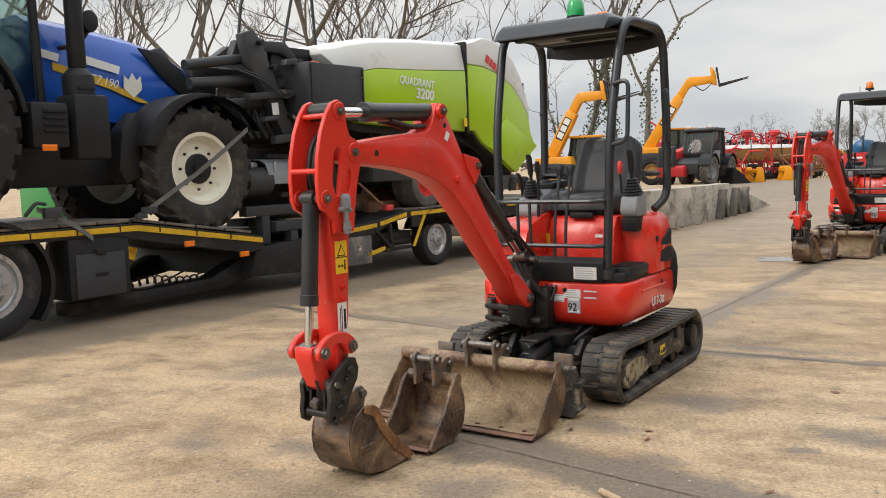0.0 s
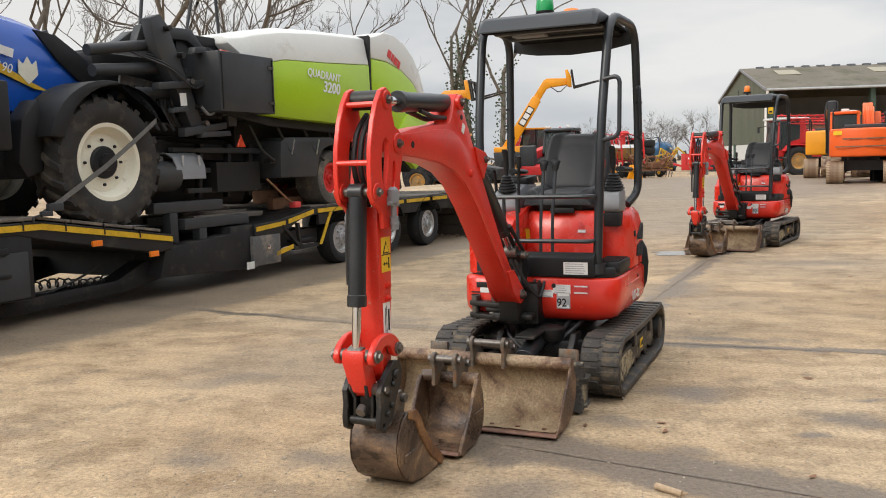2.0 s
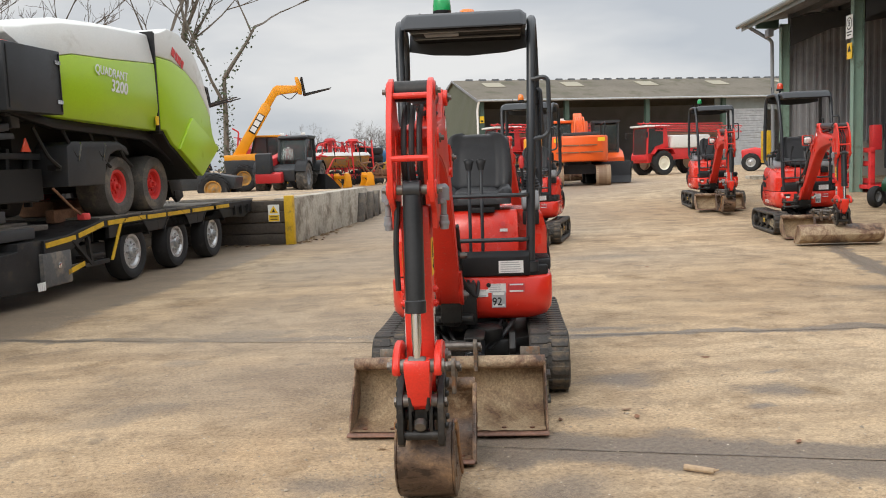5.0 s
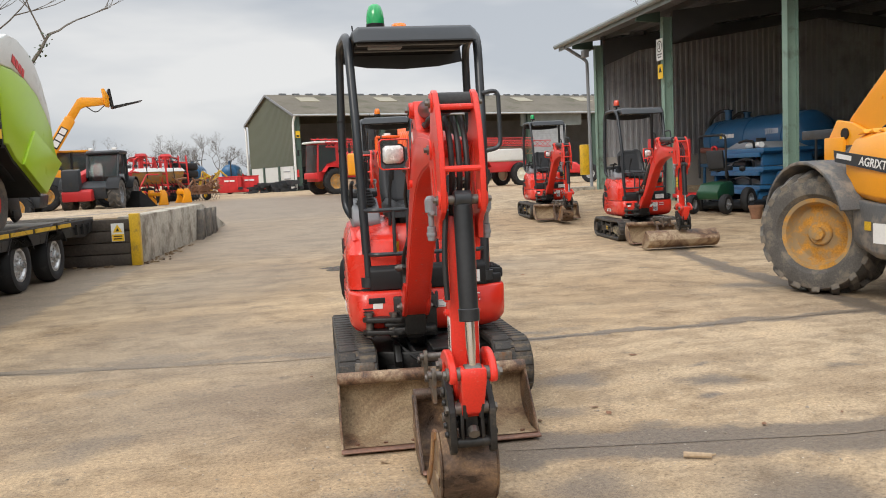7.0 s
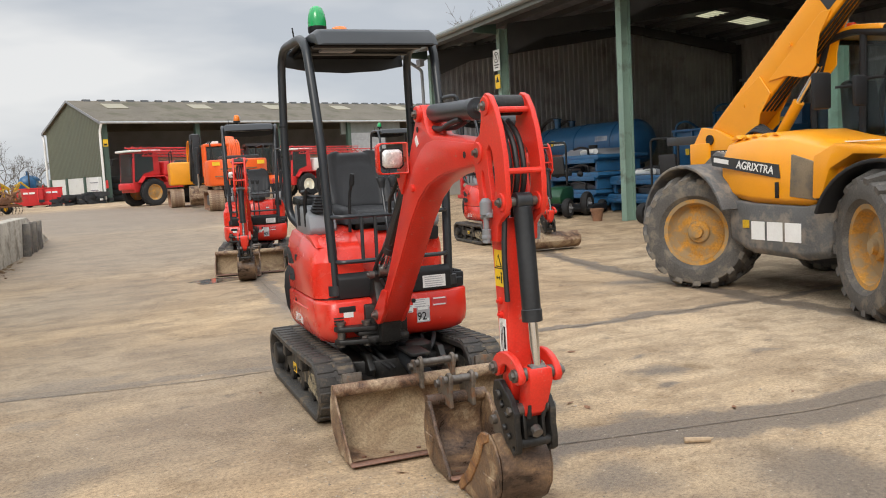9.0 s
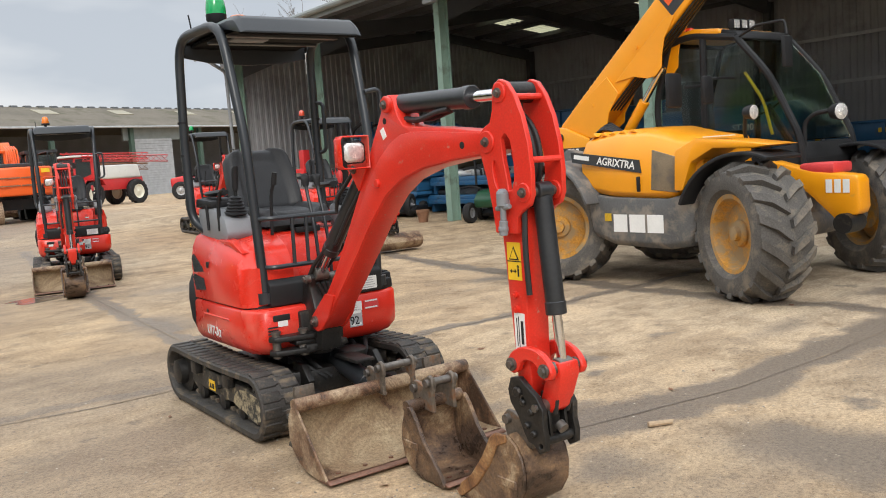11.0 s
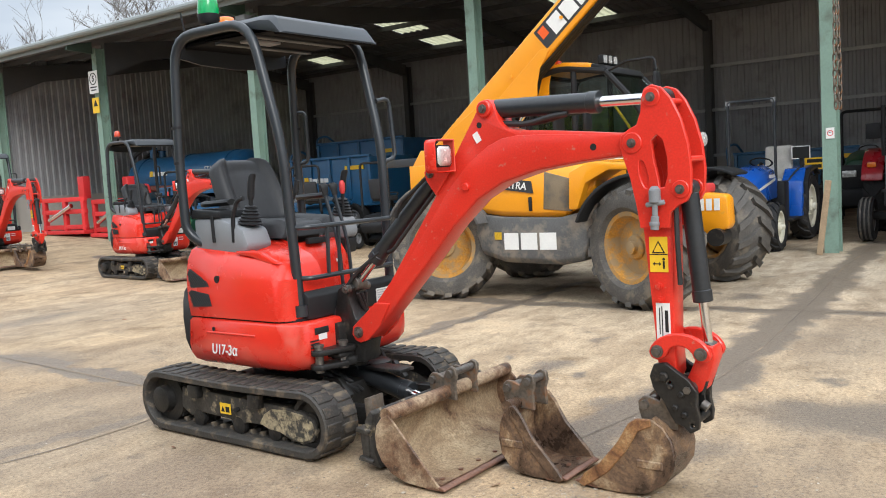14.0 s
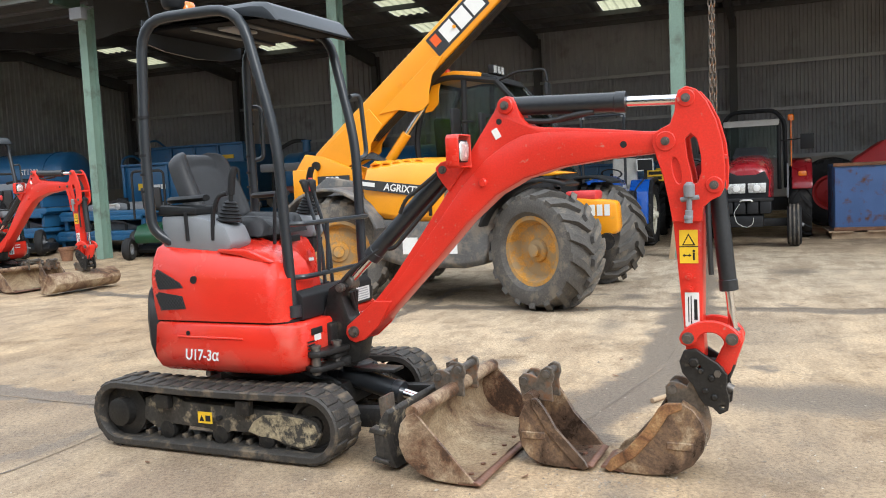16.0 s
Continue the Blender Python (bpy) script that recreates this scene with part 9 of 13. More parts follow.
for z, x0, x1 in ((1.60, -2.9, -1.35), (1.36, -2.8, -1.5), (1.12, -2.7, -1.45)):
    bm = B()
    prism(bm, [(x0, z), (x1, z - 0.02), (x1, z + 0.05), (x0, z + 0.06)], 0.34, 0.42, "y")
    part("cross_member", bm, M_DKGREY, baler, bevel=0.01)
for x in (-2.5, -2.0, -1.6):
    bm = B()
    prism(bm, [(x, 1.05), (x + 0.05, 1.05), (x + 0.12, 1.70), (x + 0.06, 1.70)], 0.36, 0.44, "y")
    part("strut", bm, M_TRAILER, baler, bevel=0.008)
# the intake front: slotted board, brackets, hoses, couplings and a marker
bm = B()
plate(bm, [(-3.62, 1.98), (-2.72, 1.90), (-2.62, 2.34), (-3.52, 2.44)], [[(-3.50 + 0.11 * k, 2.02), (-3.46 + 0.11 * k, 2.02), (-3.41 + 0.11 * k, 2.33), (-3.45 + 0.11 * k, 2.33)] for k in range(7)], 0.42, 0.45, "y")
part("slotted_board", bm, M_SKIRT, baler, "dusty slotted steel board", bevel=0.004, seg=1)
for k, (x, z) in enumerate(((-2.98, 2.66), (-2.86, 2.38), (-2.74, 2.10), (-2.66, 1.92), (-3.16, 2.93))):
    bm = B()
    cyl(bm, (x, 0.02, z), (x, 0.26, z), 0.032, n=12)
    part("fork_pin", bm, M_PIN if k % 2 else M_STEEL_BLK, baler)
for x, z, w, h in ((-2.36, 2.40, 0.20, 0.26), (-2.58, 2.52, 0.16, 0.18), (-2.70, 2.74, 0.22, 0.10), (-2.30, 2.10, 0.16, 0.18), (-2.50, 1.80, 0.50, 0.09), (-3.05, 2.06, 0.24, 0.08)):
    bm = B()
    prism(bm, [(x - w / 2, z - h / 2), (x + w / 2, z - h / 2 + 0.03), (x + w / 2 - 0.02, z + h / 2), (x - w / 2 + 0.03, z + h / 2 - 0.02)], 0.03, 0.14, "y")
    part("bracket", bm, M_DKGREY, baler, bevel=0.010)
for k in range(7):
    bm = B()
    y = 0.02 + 0.045 * k
    tube(bm, [(-3.55 + 0.05 * k, 0.34, 2.70), (-3.18, y, 2.50 + 0.05 * k), (-2.85, y, 2.28 + 0.06 * k), (-2.50, y + 0.05, 2.42 - 0.05 * k), (-2.25, 0.30, 2.55)], 0.013, 6, 0.12)
    part("hydraulic_hose", bm, M_HOSE, baler)
bm = B()
prism(bm, [(-3.40, 2.76), (-3.30, 2.98), (-2.55, 3.02), (-2.36, 2.84), (-2.40, 2.76), (-2.62, 2.88), (-3.20, 2.86), (-3.30, 2.74)], 0.30, 0.42, "y")
part("hood_frame", bm, M_DKGREY, baler, "angular dark steel hood frame", bevel=0.012)
bm = B()
lathe(bm, [(0.028, 0), (0.028, 0.02), (0.001, 0.022)], (-2.16, 0.045, 2.16), (0, -1, 0), 14)
part("side_marker", bm, M_AMBER, baler, "small amber side marker")
bm = B()
prism(bm, [(-2.47, 2.66), (-2.41, 2.66), (-2.42, 2.40), (-2.40, 2.20), (-2.45, 2.20), (-2.48, 2.42)], -0.012, -0.004, "y")
part("hanging_strap", bm, M_CLOTHGREY, baler, "grey strap hanging from the tail lamp")
for x in (-1.72, -2.62):
    bm = B()
    box(bm, (x, -0.196, 2.39), (0.012, 0.012, 0.62))
    part("box_edge", bm, M_TRAILER, baler)
# loose chain, boards and ratchets on the deck between the loads
for x0, x1, y, z in ((-2.75, -1.55, 0.30, 0.80), (-2.70, -1.60, 0.52, 0.83), (-2.60, -1.65, 0.76, 0.86)):
    bm = B()
    prism(bm, [(x0, z), (x1, z - 0.01), (x1 + 0.02, z + 0.05), (x0 - 0.03, z + 0.06)], y - 0.10, y + 0.10, "y")
    tagged(part("deck_board", bm, M_DECK, None, bevel=0.008), "weathered timber board lying on the trailer bed", "board", "boards on the trailer bed").matrix_world = TRAIL
bm = B()
box(bm, (0.45, 1.15, 0.97), (1.5, 0.5, 0.20))
part("rust_skid", bm, M_RUST, baler, "rusty brown skid under the chassis", bevel=0.03)
# green machine glimpsed between the loads, standing beyond the trailer
gm = empty("green_implement", TRAIL @ Matrix.Translation((-2.9, 4.6, 0)), "green implement with yellow wheel beyond the trailer", "implement")
bm = B()
prism(bm, [(-0.7, 0.75), (0.5, 0.75), (0.6, 1.3), (0.1, 1.6), (-0.7, 1.5)], -0.5, 0.5, "y")
part("body", bm, M_GREENJD, gm, bevel=0.04)
for x in (-0.45, 0.4):
    wheel(gm, (x, -0.6, 0.42), (0, -1, 0), 0.42, 0.3, 0.22, M_TYRE_CLEAN, M_YELLOW, 14, 0.03, bolts=5)


# ---- yellow telehandler ----
HAND = Matrix.Translation((5.576, 5.745, 0)) @ Matrix.Rotation(radians(240.0), 4, "Z")


def build_handler():
    th = empty("telehandler", HAND, "yellow telescopic handler with muddy tyres and raised boom", "telehandler")
    # four wheels, turned as the machine was left
    for x, y, s, steer in ((0.0, 0.16, -1, -30), (2.47, 0.06, -1, 25), (0.0, 2.05, 1, -26), (2.52, 2.14, 1, 28)):
        a = radians(-steer)
        axis = Vector((-math.sin(a) * s, math.cos(a) * s, 0))
        wheel(th, (x, y, 0.60), axis, 0.58, 0.52, 0.335, M_TYRE, M_RIM_Y, 17, 0.052, dish=0.34, bolts=0, hub_r=0.36)
    bm = B()
    prism(bm, [(-0.75, 0.55), (-0.75, 1.25), (-0.45, 1.45), (0.3, 1.30), (2.3, 1.05), (2.55, 0.95), (2.55, 0.62), (2.4, 0.50), (0.2, 0.45)], 0.72, 1.42, "y")
    for x in (0.0, 2.47):
        cyl(bm, (x, 0.35, 0.60), (x, 1.85, 0.60), 0.13, n=14)
    part("chassis", bm, M_SKIRT, th, bevel=0.03)
    # engine cover on the right side
    bm = B()
    secs = [(0.28, 0.30, 1.42, 1.50, 0.16), (0.40, 0.10, 0.98, 1.56, 0.06), (0.85, 0.06, 0.92, 1.60, 0.02), (1.30, 0.05, 0.90, 1.58, 0.02), (1.62, 0.06, 0.90, 1.50, 0.04), (1.95, 0.10, 1.15, 1.44, 0.08)]
    rings = []
    for x, y, zb, zt, dy in secs:
        rings.append([Vector((x, y + 0.06, zb)), Vector((x, y, zb + 0.06)), Vector((x, y, zt - 0.22)), Vector((x, y + 0.09, zt - 0.06)), Vector((x, y + 0.22, zt)), Vector((x, 0.84, zt + 0.02)), Vector((x, 0.88, zt - 0.05)), Vector((x, 0.88, zb))])
    loft(bm, rings)
    cov = part("engine_cover", bm, M_JCB, th, "yellow engine cover", bevel=0.02, seg=3, smooth=50)
    for k in range(5):
        bm = B()
        prism(bm, [(0.42 + 0.14 * k, 1.545 + 0.01 * k), (0.50 + 0.14 * k, 1.60), (0.54 + 0.14 * k, 1.555)], 0.20, 0.68, "y")
        part("cover_rib", bm, M_JCB, cov, bevel=0.012)
    bm = B()
    prism(bm, [(1.37, 0.99), (1.70, 0.96), (1.72, 1.29), (1.40, 1.38)], 0.045, 0.075, "y")
    part("side_grille", bm, M_GRILLE, cov, "dusty dark side grille", bevel=0.008)
    bm = B()
    prism(bm, [(0.30, 1.41), (0.32, 1.30), (1.26, 1.16), (1.24, 1.29)], 0.04, 0.052, "y")
    part("name_strip", bm, M_DKGREY, cov, "dark strip with pale lettering")
    hm = lambda x, z, y=0.045, sl=0.0: face_to((x, y, z), (math.cos(radians(sl)), 0, math.sin(radians(sl))), (0, -1, 0))
    lettering("AGRIXTRA", 0.11, hm(0.93, 1.268, 0.039, -8), M_WHITE, cov, 0.001, "trim_name", 0.95, 0.1, 0.002)
    bars(cov, hm(0.47, 1.345, 0.039, -8), [(-0.12, -0.025, 0.10, 0.02)], M_WHITE, "name_bar", 0.002)
    bm = B()
    box(bm, (1.22, 0.045, 1.05), (0.035, 0.03, 0.15))
    part("cover_handle", bm, M_BLACK, cov, bevel=0.006)
    # dusty skirt below
    bm = B()
    rings = []
    for x, zb, zt, y in ((0.42, 0.72, 0.98, 0.16), (0.55, 0.50, 0.95, 0.08), (0.85, 0.42, 0.92, 0.05), (1.55, 0.40, 0.90, 0.05), (1.78, 0.44, 0.95, 0.07), (1.95, 0.75, 1.22, 0.12)):
        rings.append([Vector((x, y + 0.05, zb)), Vector((x, y, zb + 0.06)), Vector((x, y, zt)), Vector((x, 0.75, zt)), Vector((x, 0.75, zb))])
    loft(bm, rings)
    sk = part("side_skirt", bm, M_SKIRT, th, "dusty dark grey side skirt", bevel=0.018, seg=2, smooth=50)
    lg = hm(1.11, 0.655, 0.046)
    bars(sk, lg, [(-0.24, -0.09, -0.06, 0.09), (-0.03, -0.09, 0.17, 0.09), (0.20, -0.09, 0.40, 0.09)], M_WHITE, "logo_block", 0.003)
    bars(sk, lg, [(-0.36, 0.02, -0.27, 0.10)], M_STRIPE, "logo_corner", 0.003)
    # mudguards
    for x, y0, y1, a0, a1 in ((0.0, -0.12, 0.45, 20, 178), (2.47, -0.12, 0.42, 66, 160), (0.0, 1.75, 2.3, 20, 178), (2.47, 1.8, 2.35, 62, 160)):
        bm = B()
        arc = [(x + 0.70 * math.cos(a), 0.62 + 0.70 * math.sin(a)) for a in np.linspace(radians(a0), radians(a1), 14)]
        inn = [(x + 0.665 * math.cos(a), 0.62 + 0.665 * math.sin(a)) for a in np.linspace(radians(a1), radians(a0), 14)]
        prism(bm, arc + inn, y0, y1, "y")
        part("mudguard", bm, M_SKIRT if x < 1 else M_BLACK, th, "dark plastic mudguard", bevel=0.012)
    bm = B()
    prism(bm, [(1.72, 1.36), (1.95, 1.46), (2.35, 1.42), (2.75, 1.36), (2.55, 1.34), (2.15, 1.36), (1.90, 1.24), (1.80, 0.98), (1.70, 0.98)], -0.02, 0.40, "y")
    part("front_wing", bm, M_JCB, th, "yellow front wing", bevel=0.02)
    # boom
    along = Vector((math.cos(radians(39.5)), 0, math.sin(radians(39.5))))
    up = Vector((-along.z, 0, along.x))
    root = Vector((-0.66, 1.03, 1.585))
    a = lambda s, u: tuple((root + along * s + up * u)[i] for i in (0, 2))
    bm = B()
    prism(bm, [a(-0.14, 0.0), a(0.02, -0.14), a(0.3, -0.26), a(0.62, -0.27), a(1.0, -0.25), a(4.6, -0.22), a(4.6, 0.11), a(0.6, 0.14), a(0.1, 0.14), a(-0.10, 0.11)], 0.90, 1.16, "y")
    boom = part("boom", bm, M_JCB, th, "yellow telescopic boom", bevel=0.018, seg=3)
    bm = B()
    prism(bm, [a(4.0, -0.18), a(5.6, -0.16), a(5.6, 0.07), a(4.0, 0.07)], 0.93, 1.13, "y")
    part("inner_boom", bm, M_JCB, boom, bevel=0.01)
    # stiffening plates: at the foot, and round the ram's upper pin
    for y0, y1 in ((0.882, 0.898), (1.162, 1.178)):
        bm = B()
        prism(bm, [a(-0.10, 0.09), a(-0.14, 0.0), a(0.02, -0.14), a(0.28, -0.28), a(0.55, -0.36), a(0.66, -0.37), a(0.74, -0.30), a(1.0, -0.24), a(1.0, 0.02), a(0.5, 0.09)], y0, y1, "y")
        part("foot_plate", bm, M_JCB, boom, bevel=0.005, seg=1)
        bm = B()
        prism(bm, [a(1.05, -0.12), a(1.28, -0.27), a(1.40, -0.42), a(1.50, -0.48), a(1.62, -0.47), a(1.70, -0.38), a(1.85, -0.27), a(2.1, -0.20), a(2.0, -0.12)], y0, y1, "y")
        part("ram_lug", bm, M_JCB, boom, bevel=0.005, seg=1)
    for k in range(4):
        bm = B()
        p0, p1 = root + along * 0.75 + up * (-0.262), root + along * 4.4 + up * (-0.245)
        y = 0.94 + 0.055 * k
        tube(bm, [(p0.x, y, p0.z), (p1.x, y, p1.z)], 0.013, 6)
        part("boom_pipe", bm, M_STEEL_BLK, boom)
    for k in range(3):
        bm = B()
        p = root + along * (0.62 + 0.9 * k) + up * (-0.06)
        cyl(bm, (p.x, 0.885, p.z), (p.x, 0.872, p.z), 0.02, n=10)
        part("plate_bolt", bm, M_JCB, boom)
    bl = face_to(root + along * 2.50 + up * (-0.045) + Vector((0, -0.134, 0)), along, (0, -1, 0))
    bars(boom, bl, [(-0.25, -0.10, -0.07, 0.10), (-0.04, -0.10, 0.14, 0.10), (0.17, -0.10, 0.35, 0.10)], M_WHITE, "logo_block", 0.003)
    bars(boom, bl @ Matrix.Translation((0, 0, -0.003)), [(-0.44, -0.13, 0.39, 0.13)], M_DKGREY, "logo_field", 0.003)
    bars(boom, bl, [(-0.40, -0.02, -0.30, 0.10)], M_ORANGE, "logo_corner", 0.003)
    p0, p1 = Vector((0.10, 1.03, 1.40)), root + along * 1.55 + up * (-0.40)
    cyl_b = B()
    cyl(cyl_b, p0, p0.lerp(p1, 0.6), 0.060, n=16)
    lc = part("lift_cylinder", cyl_b, M_JCB, th)
    bm = B()
    cyl(bm, p0.lerp(p1, 0.6), p1, 0.035, n=14)
    part("rod", bm, M_CHROME, lc)
    # rear tower and plates
    bm = B()
    prism(bm, [(-0.95, 1.15), (-0.20, 1.15), (0.10, 1.45), (-0.30, 1.60), (-0.55, 1.70), (-0.80, 1.74), (-0.98, 1.50)], 0.82, 0.87, "y")
    prism(bm, [(-0.95, 1.15), (-0.20, 1.15), (0.10, 1.45), (-0.30, 1.60), (-0.55, 1.70), (-0.80, 1.74), (-0.98, 1.50)], 1.19, 1.24, "y")
    box(bm, (-0.80, 1.03, 1.35), (0.34, 0.5, 0.40))
    part("boom_tower", bm, M_JCB, th, "yellow boom tower", bevel=0.015)
    bars(th, hm(-0.42, 1.40, 0.815), [(-0.24, -0.06, 0.24, 0.06)], M_DKGREY, "plate_bar", 0.003)
    lettering("538", 0.12, hm(-0.42, 1.40, 0.811), M_WHITE, th, 0.001, "model_figure", 1.1, 0, 0.003)
    bm = B()
    box(bm, (-1.18, 0.92, 1.60), (0.62, 0.16, 0.10))
    part("rear_bar", bm, M_DKGREY, th, bevel=0.01)
    bm = B()
    cyl(bm, (root.x + 0.02, 0.80, root.z), (root.x + 0.02, 1.26, root.z), 0.06, n=14)
    cyl(bm, (0.10, 0.80, 1.40), (0.10, 1.24, 1.40), 0.05, n=14)
    part("boom_pin", bm, M_STEEL_BLK, th)
    for k in range(5):
        bm = B()
        tube(bm, [(-0.2, 0.84 + 0.02 * k, 1.5), (0.05, 0.80 + 0.03 * k, 1.66 + 0.02 * k), (0.3, 0.82 + 0.02 * k, 1.60), (0.5, 0.84, 1.5)], 0.014, 6, 0.1)
        part("hydraulic_hose", bm, M_HOSE, th)
    # cab on the left side
    C0, C1 = 1.16, 2.12
    bm = B()
    for y in (C0, C1):
        for pts in ([(0.62, 1.15), (0.58, 1.9), (0.78, 2.50)], [(0.78, 2.50), (1.05, 2.56), (1.62, 2.46)], [(1.62, 2.46), (1.98, 2.05), (2.30, 1.40), (2.32, 1.15)], [(1.20, 1.15), (1.22, 2.5)]):
            tube(bm, [(x, y, z) for x, z in pts], 0.036, 8, 0.15)
    for x, z in ((0.78, 2.50), (1.62, 2.46), (2.32, 1.2)):
        tube(bm, [(x, C0, z), (x, C1, z)], 0.036, 8)
    part("cab_frame", bm, M_BLACK, th, "black cab frame")
    bm = B()
    prism(bm, [(0.55, 0.85), (2.30, 0.85), (2.36, 1.20), (2.30, 1.36), (1.9, 1.30), (0.60, 1.30)], C0, C1, "y")
    part("cab_base", bm, M_BLACK, th, bevel=0.03)
    bm = B()
    prism(bm, [(0.72, 2.50), (0.80, 2.58), (1.10, 2.62), (1.42, 2.58), (1.45, 2.52), (1.1, 2.54)], C0 - 0.02, C1 + 0.02, "y")
    part("cab_roof", bm, M_JCB, th, "yellow cab roof edge", bevel=0.02)
    bm = B()
    prism(bm, [(1.42, 2.50), (1.45, 2.57), (1.62, 2.52), (1.68, 2.44)], C0, C1, "y")
    part("roof_visor", bm, M_BLACK, th, bevel=0.015)
    for y in (C0 + 0.01, C1 - 0.01):
        bm = B()
        prism(bm, [(0.64, 1.32), (2.26, 1.38), (1.97, 2.02), (1.62, 2.43), (1.05, 2.53), (0.80, 2.46), (0.61, 1.9)], y - 0.004, y + 0.004, "y")
        part("side_window", bm, M_GLASS, th, "tinted cab side glass")
    bm = B()
    prism(bm, [(2.30, 1.38), (1.99, 2.05), (1.64, 2.45), (1.63, 2.44), (1.98, 2.03), (2.29, 1.37)], C0 + 0.04, C1 - 0.04, "y")
    part("windscreen", bm, M_GLASS, th, "curved tinted windscreen")
    bm = B()
    box(bm, (1.0, 1.62, 1.45), (0.5, 0.5, 0.16))
    prism(bm, [(0.72, 1.5), (0.86, 1.5), (0.80, 2.12), (0.68, 2.10)], 1.40, 1.85, "y")
    part("driver_seat", bm, M_SEAT, th, bevel=0.05)
    bm = B()
    cyl(bm, (1.9, 1.64, 1.35), (1.65, 1.64, 1.75), 0.04, n=8)
    lathe(bm, [(0.17, -0.014), (0.19, 0), (0.17, 0.014), (0.15, 0)], (1.64, 1.64, 1.76), (-0.5, 0, 0.8), 20, caps=False)
    part("steering_wheel", bm, M_BLACK, th)
    for k in range(3):
        bm = B()
        box(bm, (1.56, 1.22 + 0.13 * k, 2.60), (0.07, 0.10, 0.10))
        lp = part("roof_lamp", bm, M_BLACK, th, bevel=0.01)
        bm = B()
        box(bm, (1.598, 1.22 + 0.13 * k, 2.60), (0.008, 0.08, 0.08))
        part("lens", bm, M_LAMP, lp)
    bm = B()
    lathe(bm, [(0.05, 0.0), (0.05, 0.02), (0.045, 0.05), (0.001, 0.06)], (0.95, 1.30, 2.61), (0, 0, 1), 14)
    part("beacon", bm, M_REDLENS, th)
    bm = B()
    tube(bm, [(1.95, 1.24, 1.45), (1.86, 1.24, 1.80), (1.66, 1.24, 2.10)], 0.016, 8, 0.1)
    part("cab_grab_rail", bm, M_YELLOW, th, "yellow grab rail inside the cab")
    # mirrors
    for pts, c, s in (([(1.66, 1.16, 2.46), (1.9, 1.10, 2.53), (2.25, 1.02, 2.52), (2.28, 1.0, 2.38)], (2.28, 1.0, 2.22), (0.05, 0.14, 0.30)),
                      ([(1.62, 1.12, 2.05), (1.62, 0.85, 2.05), (1.62, 0.60, 2.02)], (1.62, 0.66, 1.93), (0.05, 0.16, 0.28)),
                      ([(1.42, 0.9, 2.0), (1.40, 0.6, 1.98)], (1.40, 0.42, 1.95), (0.05, 0.22, 0.34))):
        bm = B()
        tube(bm, pts, 0.014, 8, 0.05)
        arm = part("mirror_arm", bm, M_BLACK, th)
        bm = B()
        box(bm, c, s)
        part("mirror", bm, M_BLACK, arm, bevel=0.03)
    bm = B()
    lathe(bm, [(0.02, -0.07), (0.055, -0.04), (0.068, 0.03), (0.066, 0.045)], (2.30, 0.34, 1.66), (1, -0.05, 0), 18)
    tube(bm, [(2.25, 0.34, 1.62), (2.20, 0.40, 1.45), (2.20, 0.5, 1.35)], 0.018, 8, 0.06)
    hl = part("work_headlamp", bm, M_BLACK, th)
    bm = B()
    lathe(bm, [(0.064, 0.045), (0.05, 0.050), (0.001, 0.053)], (2.30, 0.34, 1.66), (1, -0.05, 0), 18, caps=False)
    part("lens", bm, M_LAMP, hl)
    bm = B()
    tube(bm, [(2.30, 1.23, 1.05), (2.30, 1.23, 1.54), (2.40, 1.23, 1.62), (2.64, 1.23, 1.64)], 0.022, 8, 0.08)
    lathe(bm, [(0.02, -0.08), (0.07, -0.05), (0.085, 0.03), (0.08, 0.04)], (2.64, 1.23, 1.62), (1, -0.3, 0), 16)
    stalk = part("headlamp_stalk", bm, M_BLACK, th)
    bm = B()
    lathe(bm, [(0.08, 0.038), (0.06, 0.048), (0.001, 0.054)], (2.64, 1.23, 1.62), (1, -0.3, 0), 16, caps=False)
    part("lens", bm, M_LAMP, stalk)
    # nose frame
    bm = B()
    prism(bm, [(2.20, 0.92), (2.56, 0.90), (2.84, 0.64), (3.05, 0.70), (3.07, 0.76), (3.06, 1.00), (3.03, 1.045), (2.62, 1.09), (2.20, 1.20)], 0.78, 0.98, "y")
    part("nose_frame", bm, M_JCB, th, "yellow front chassis nose", bevel=0.03)
    bm = B()
    box(bm, (2.66, 0.96, 1.11), (0.34, 0.34, 0.10))
    part("red_cover", bm, M_INK_RED, th, bevel=0.03)
    bars(th, hm(2.86, 0.95, 0.775), [(-0.10, -0.06, -0.04, 0.06), (-0.02, -0.06, 0.04, 0.06), (0.06, -0.06, 0.12, 0.06)], M_WHITE, "logo_block", 0.003)
    bm = B()
    cyl(bm, (2.95, 0.70, 0.62), (2.95, 0.95, 0.62), 0.09, n=14)
    part("axle_housing", bm, M_STEEL_BLK, th)
    bm = B()
    flat(bm, Matrix.Translation((2.1, 0.15, 1.462)), -0.14, -0.05, 0.14, 0.05, 0.01)
    part("paper", bm, M_WHITE, th)
    return th


handler = build_handler()


# ---- machines kept in the shed ----
def in_shed(x, y, turn=0.0, z=None):
    return SHED @ Matrix.Translation((x, y, shed_floor_z(x, y) if z is None else z)) @ Matrix.Rotation(radians(turn), 4, "Z")


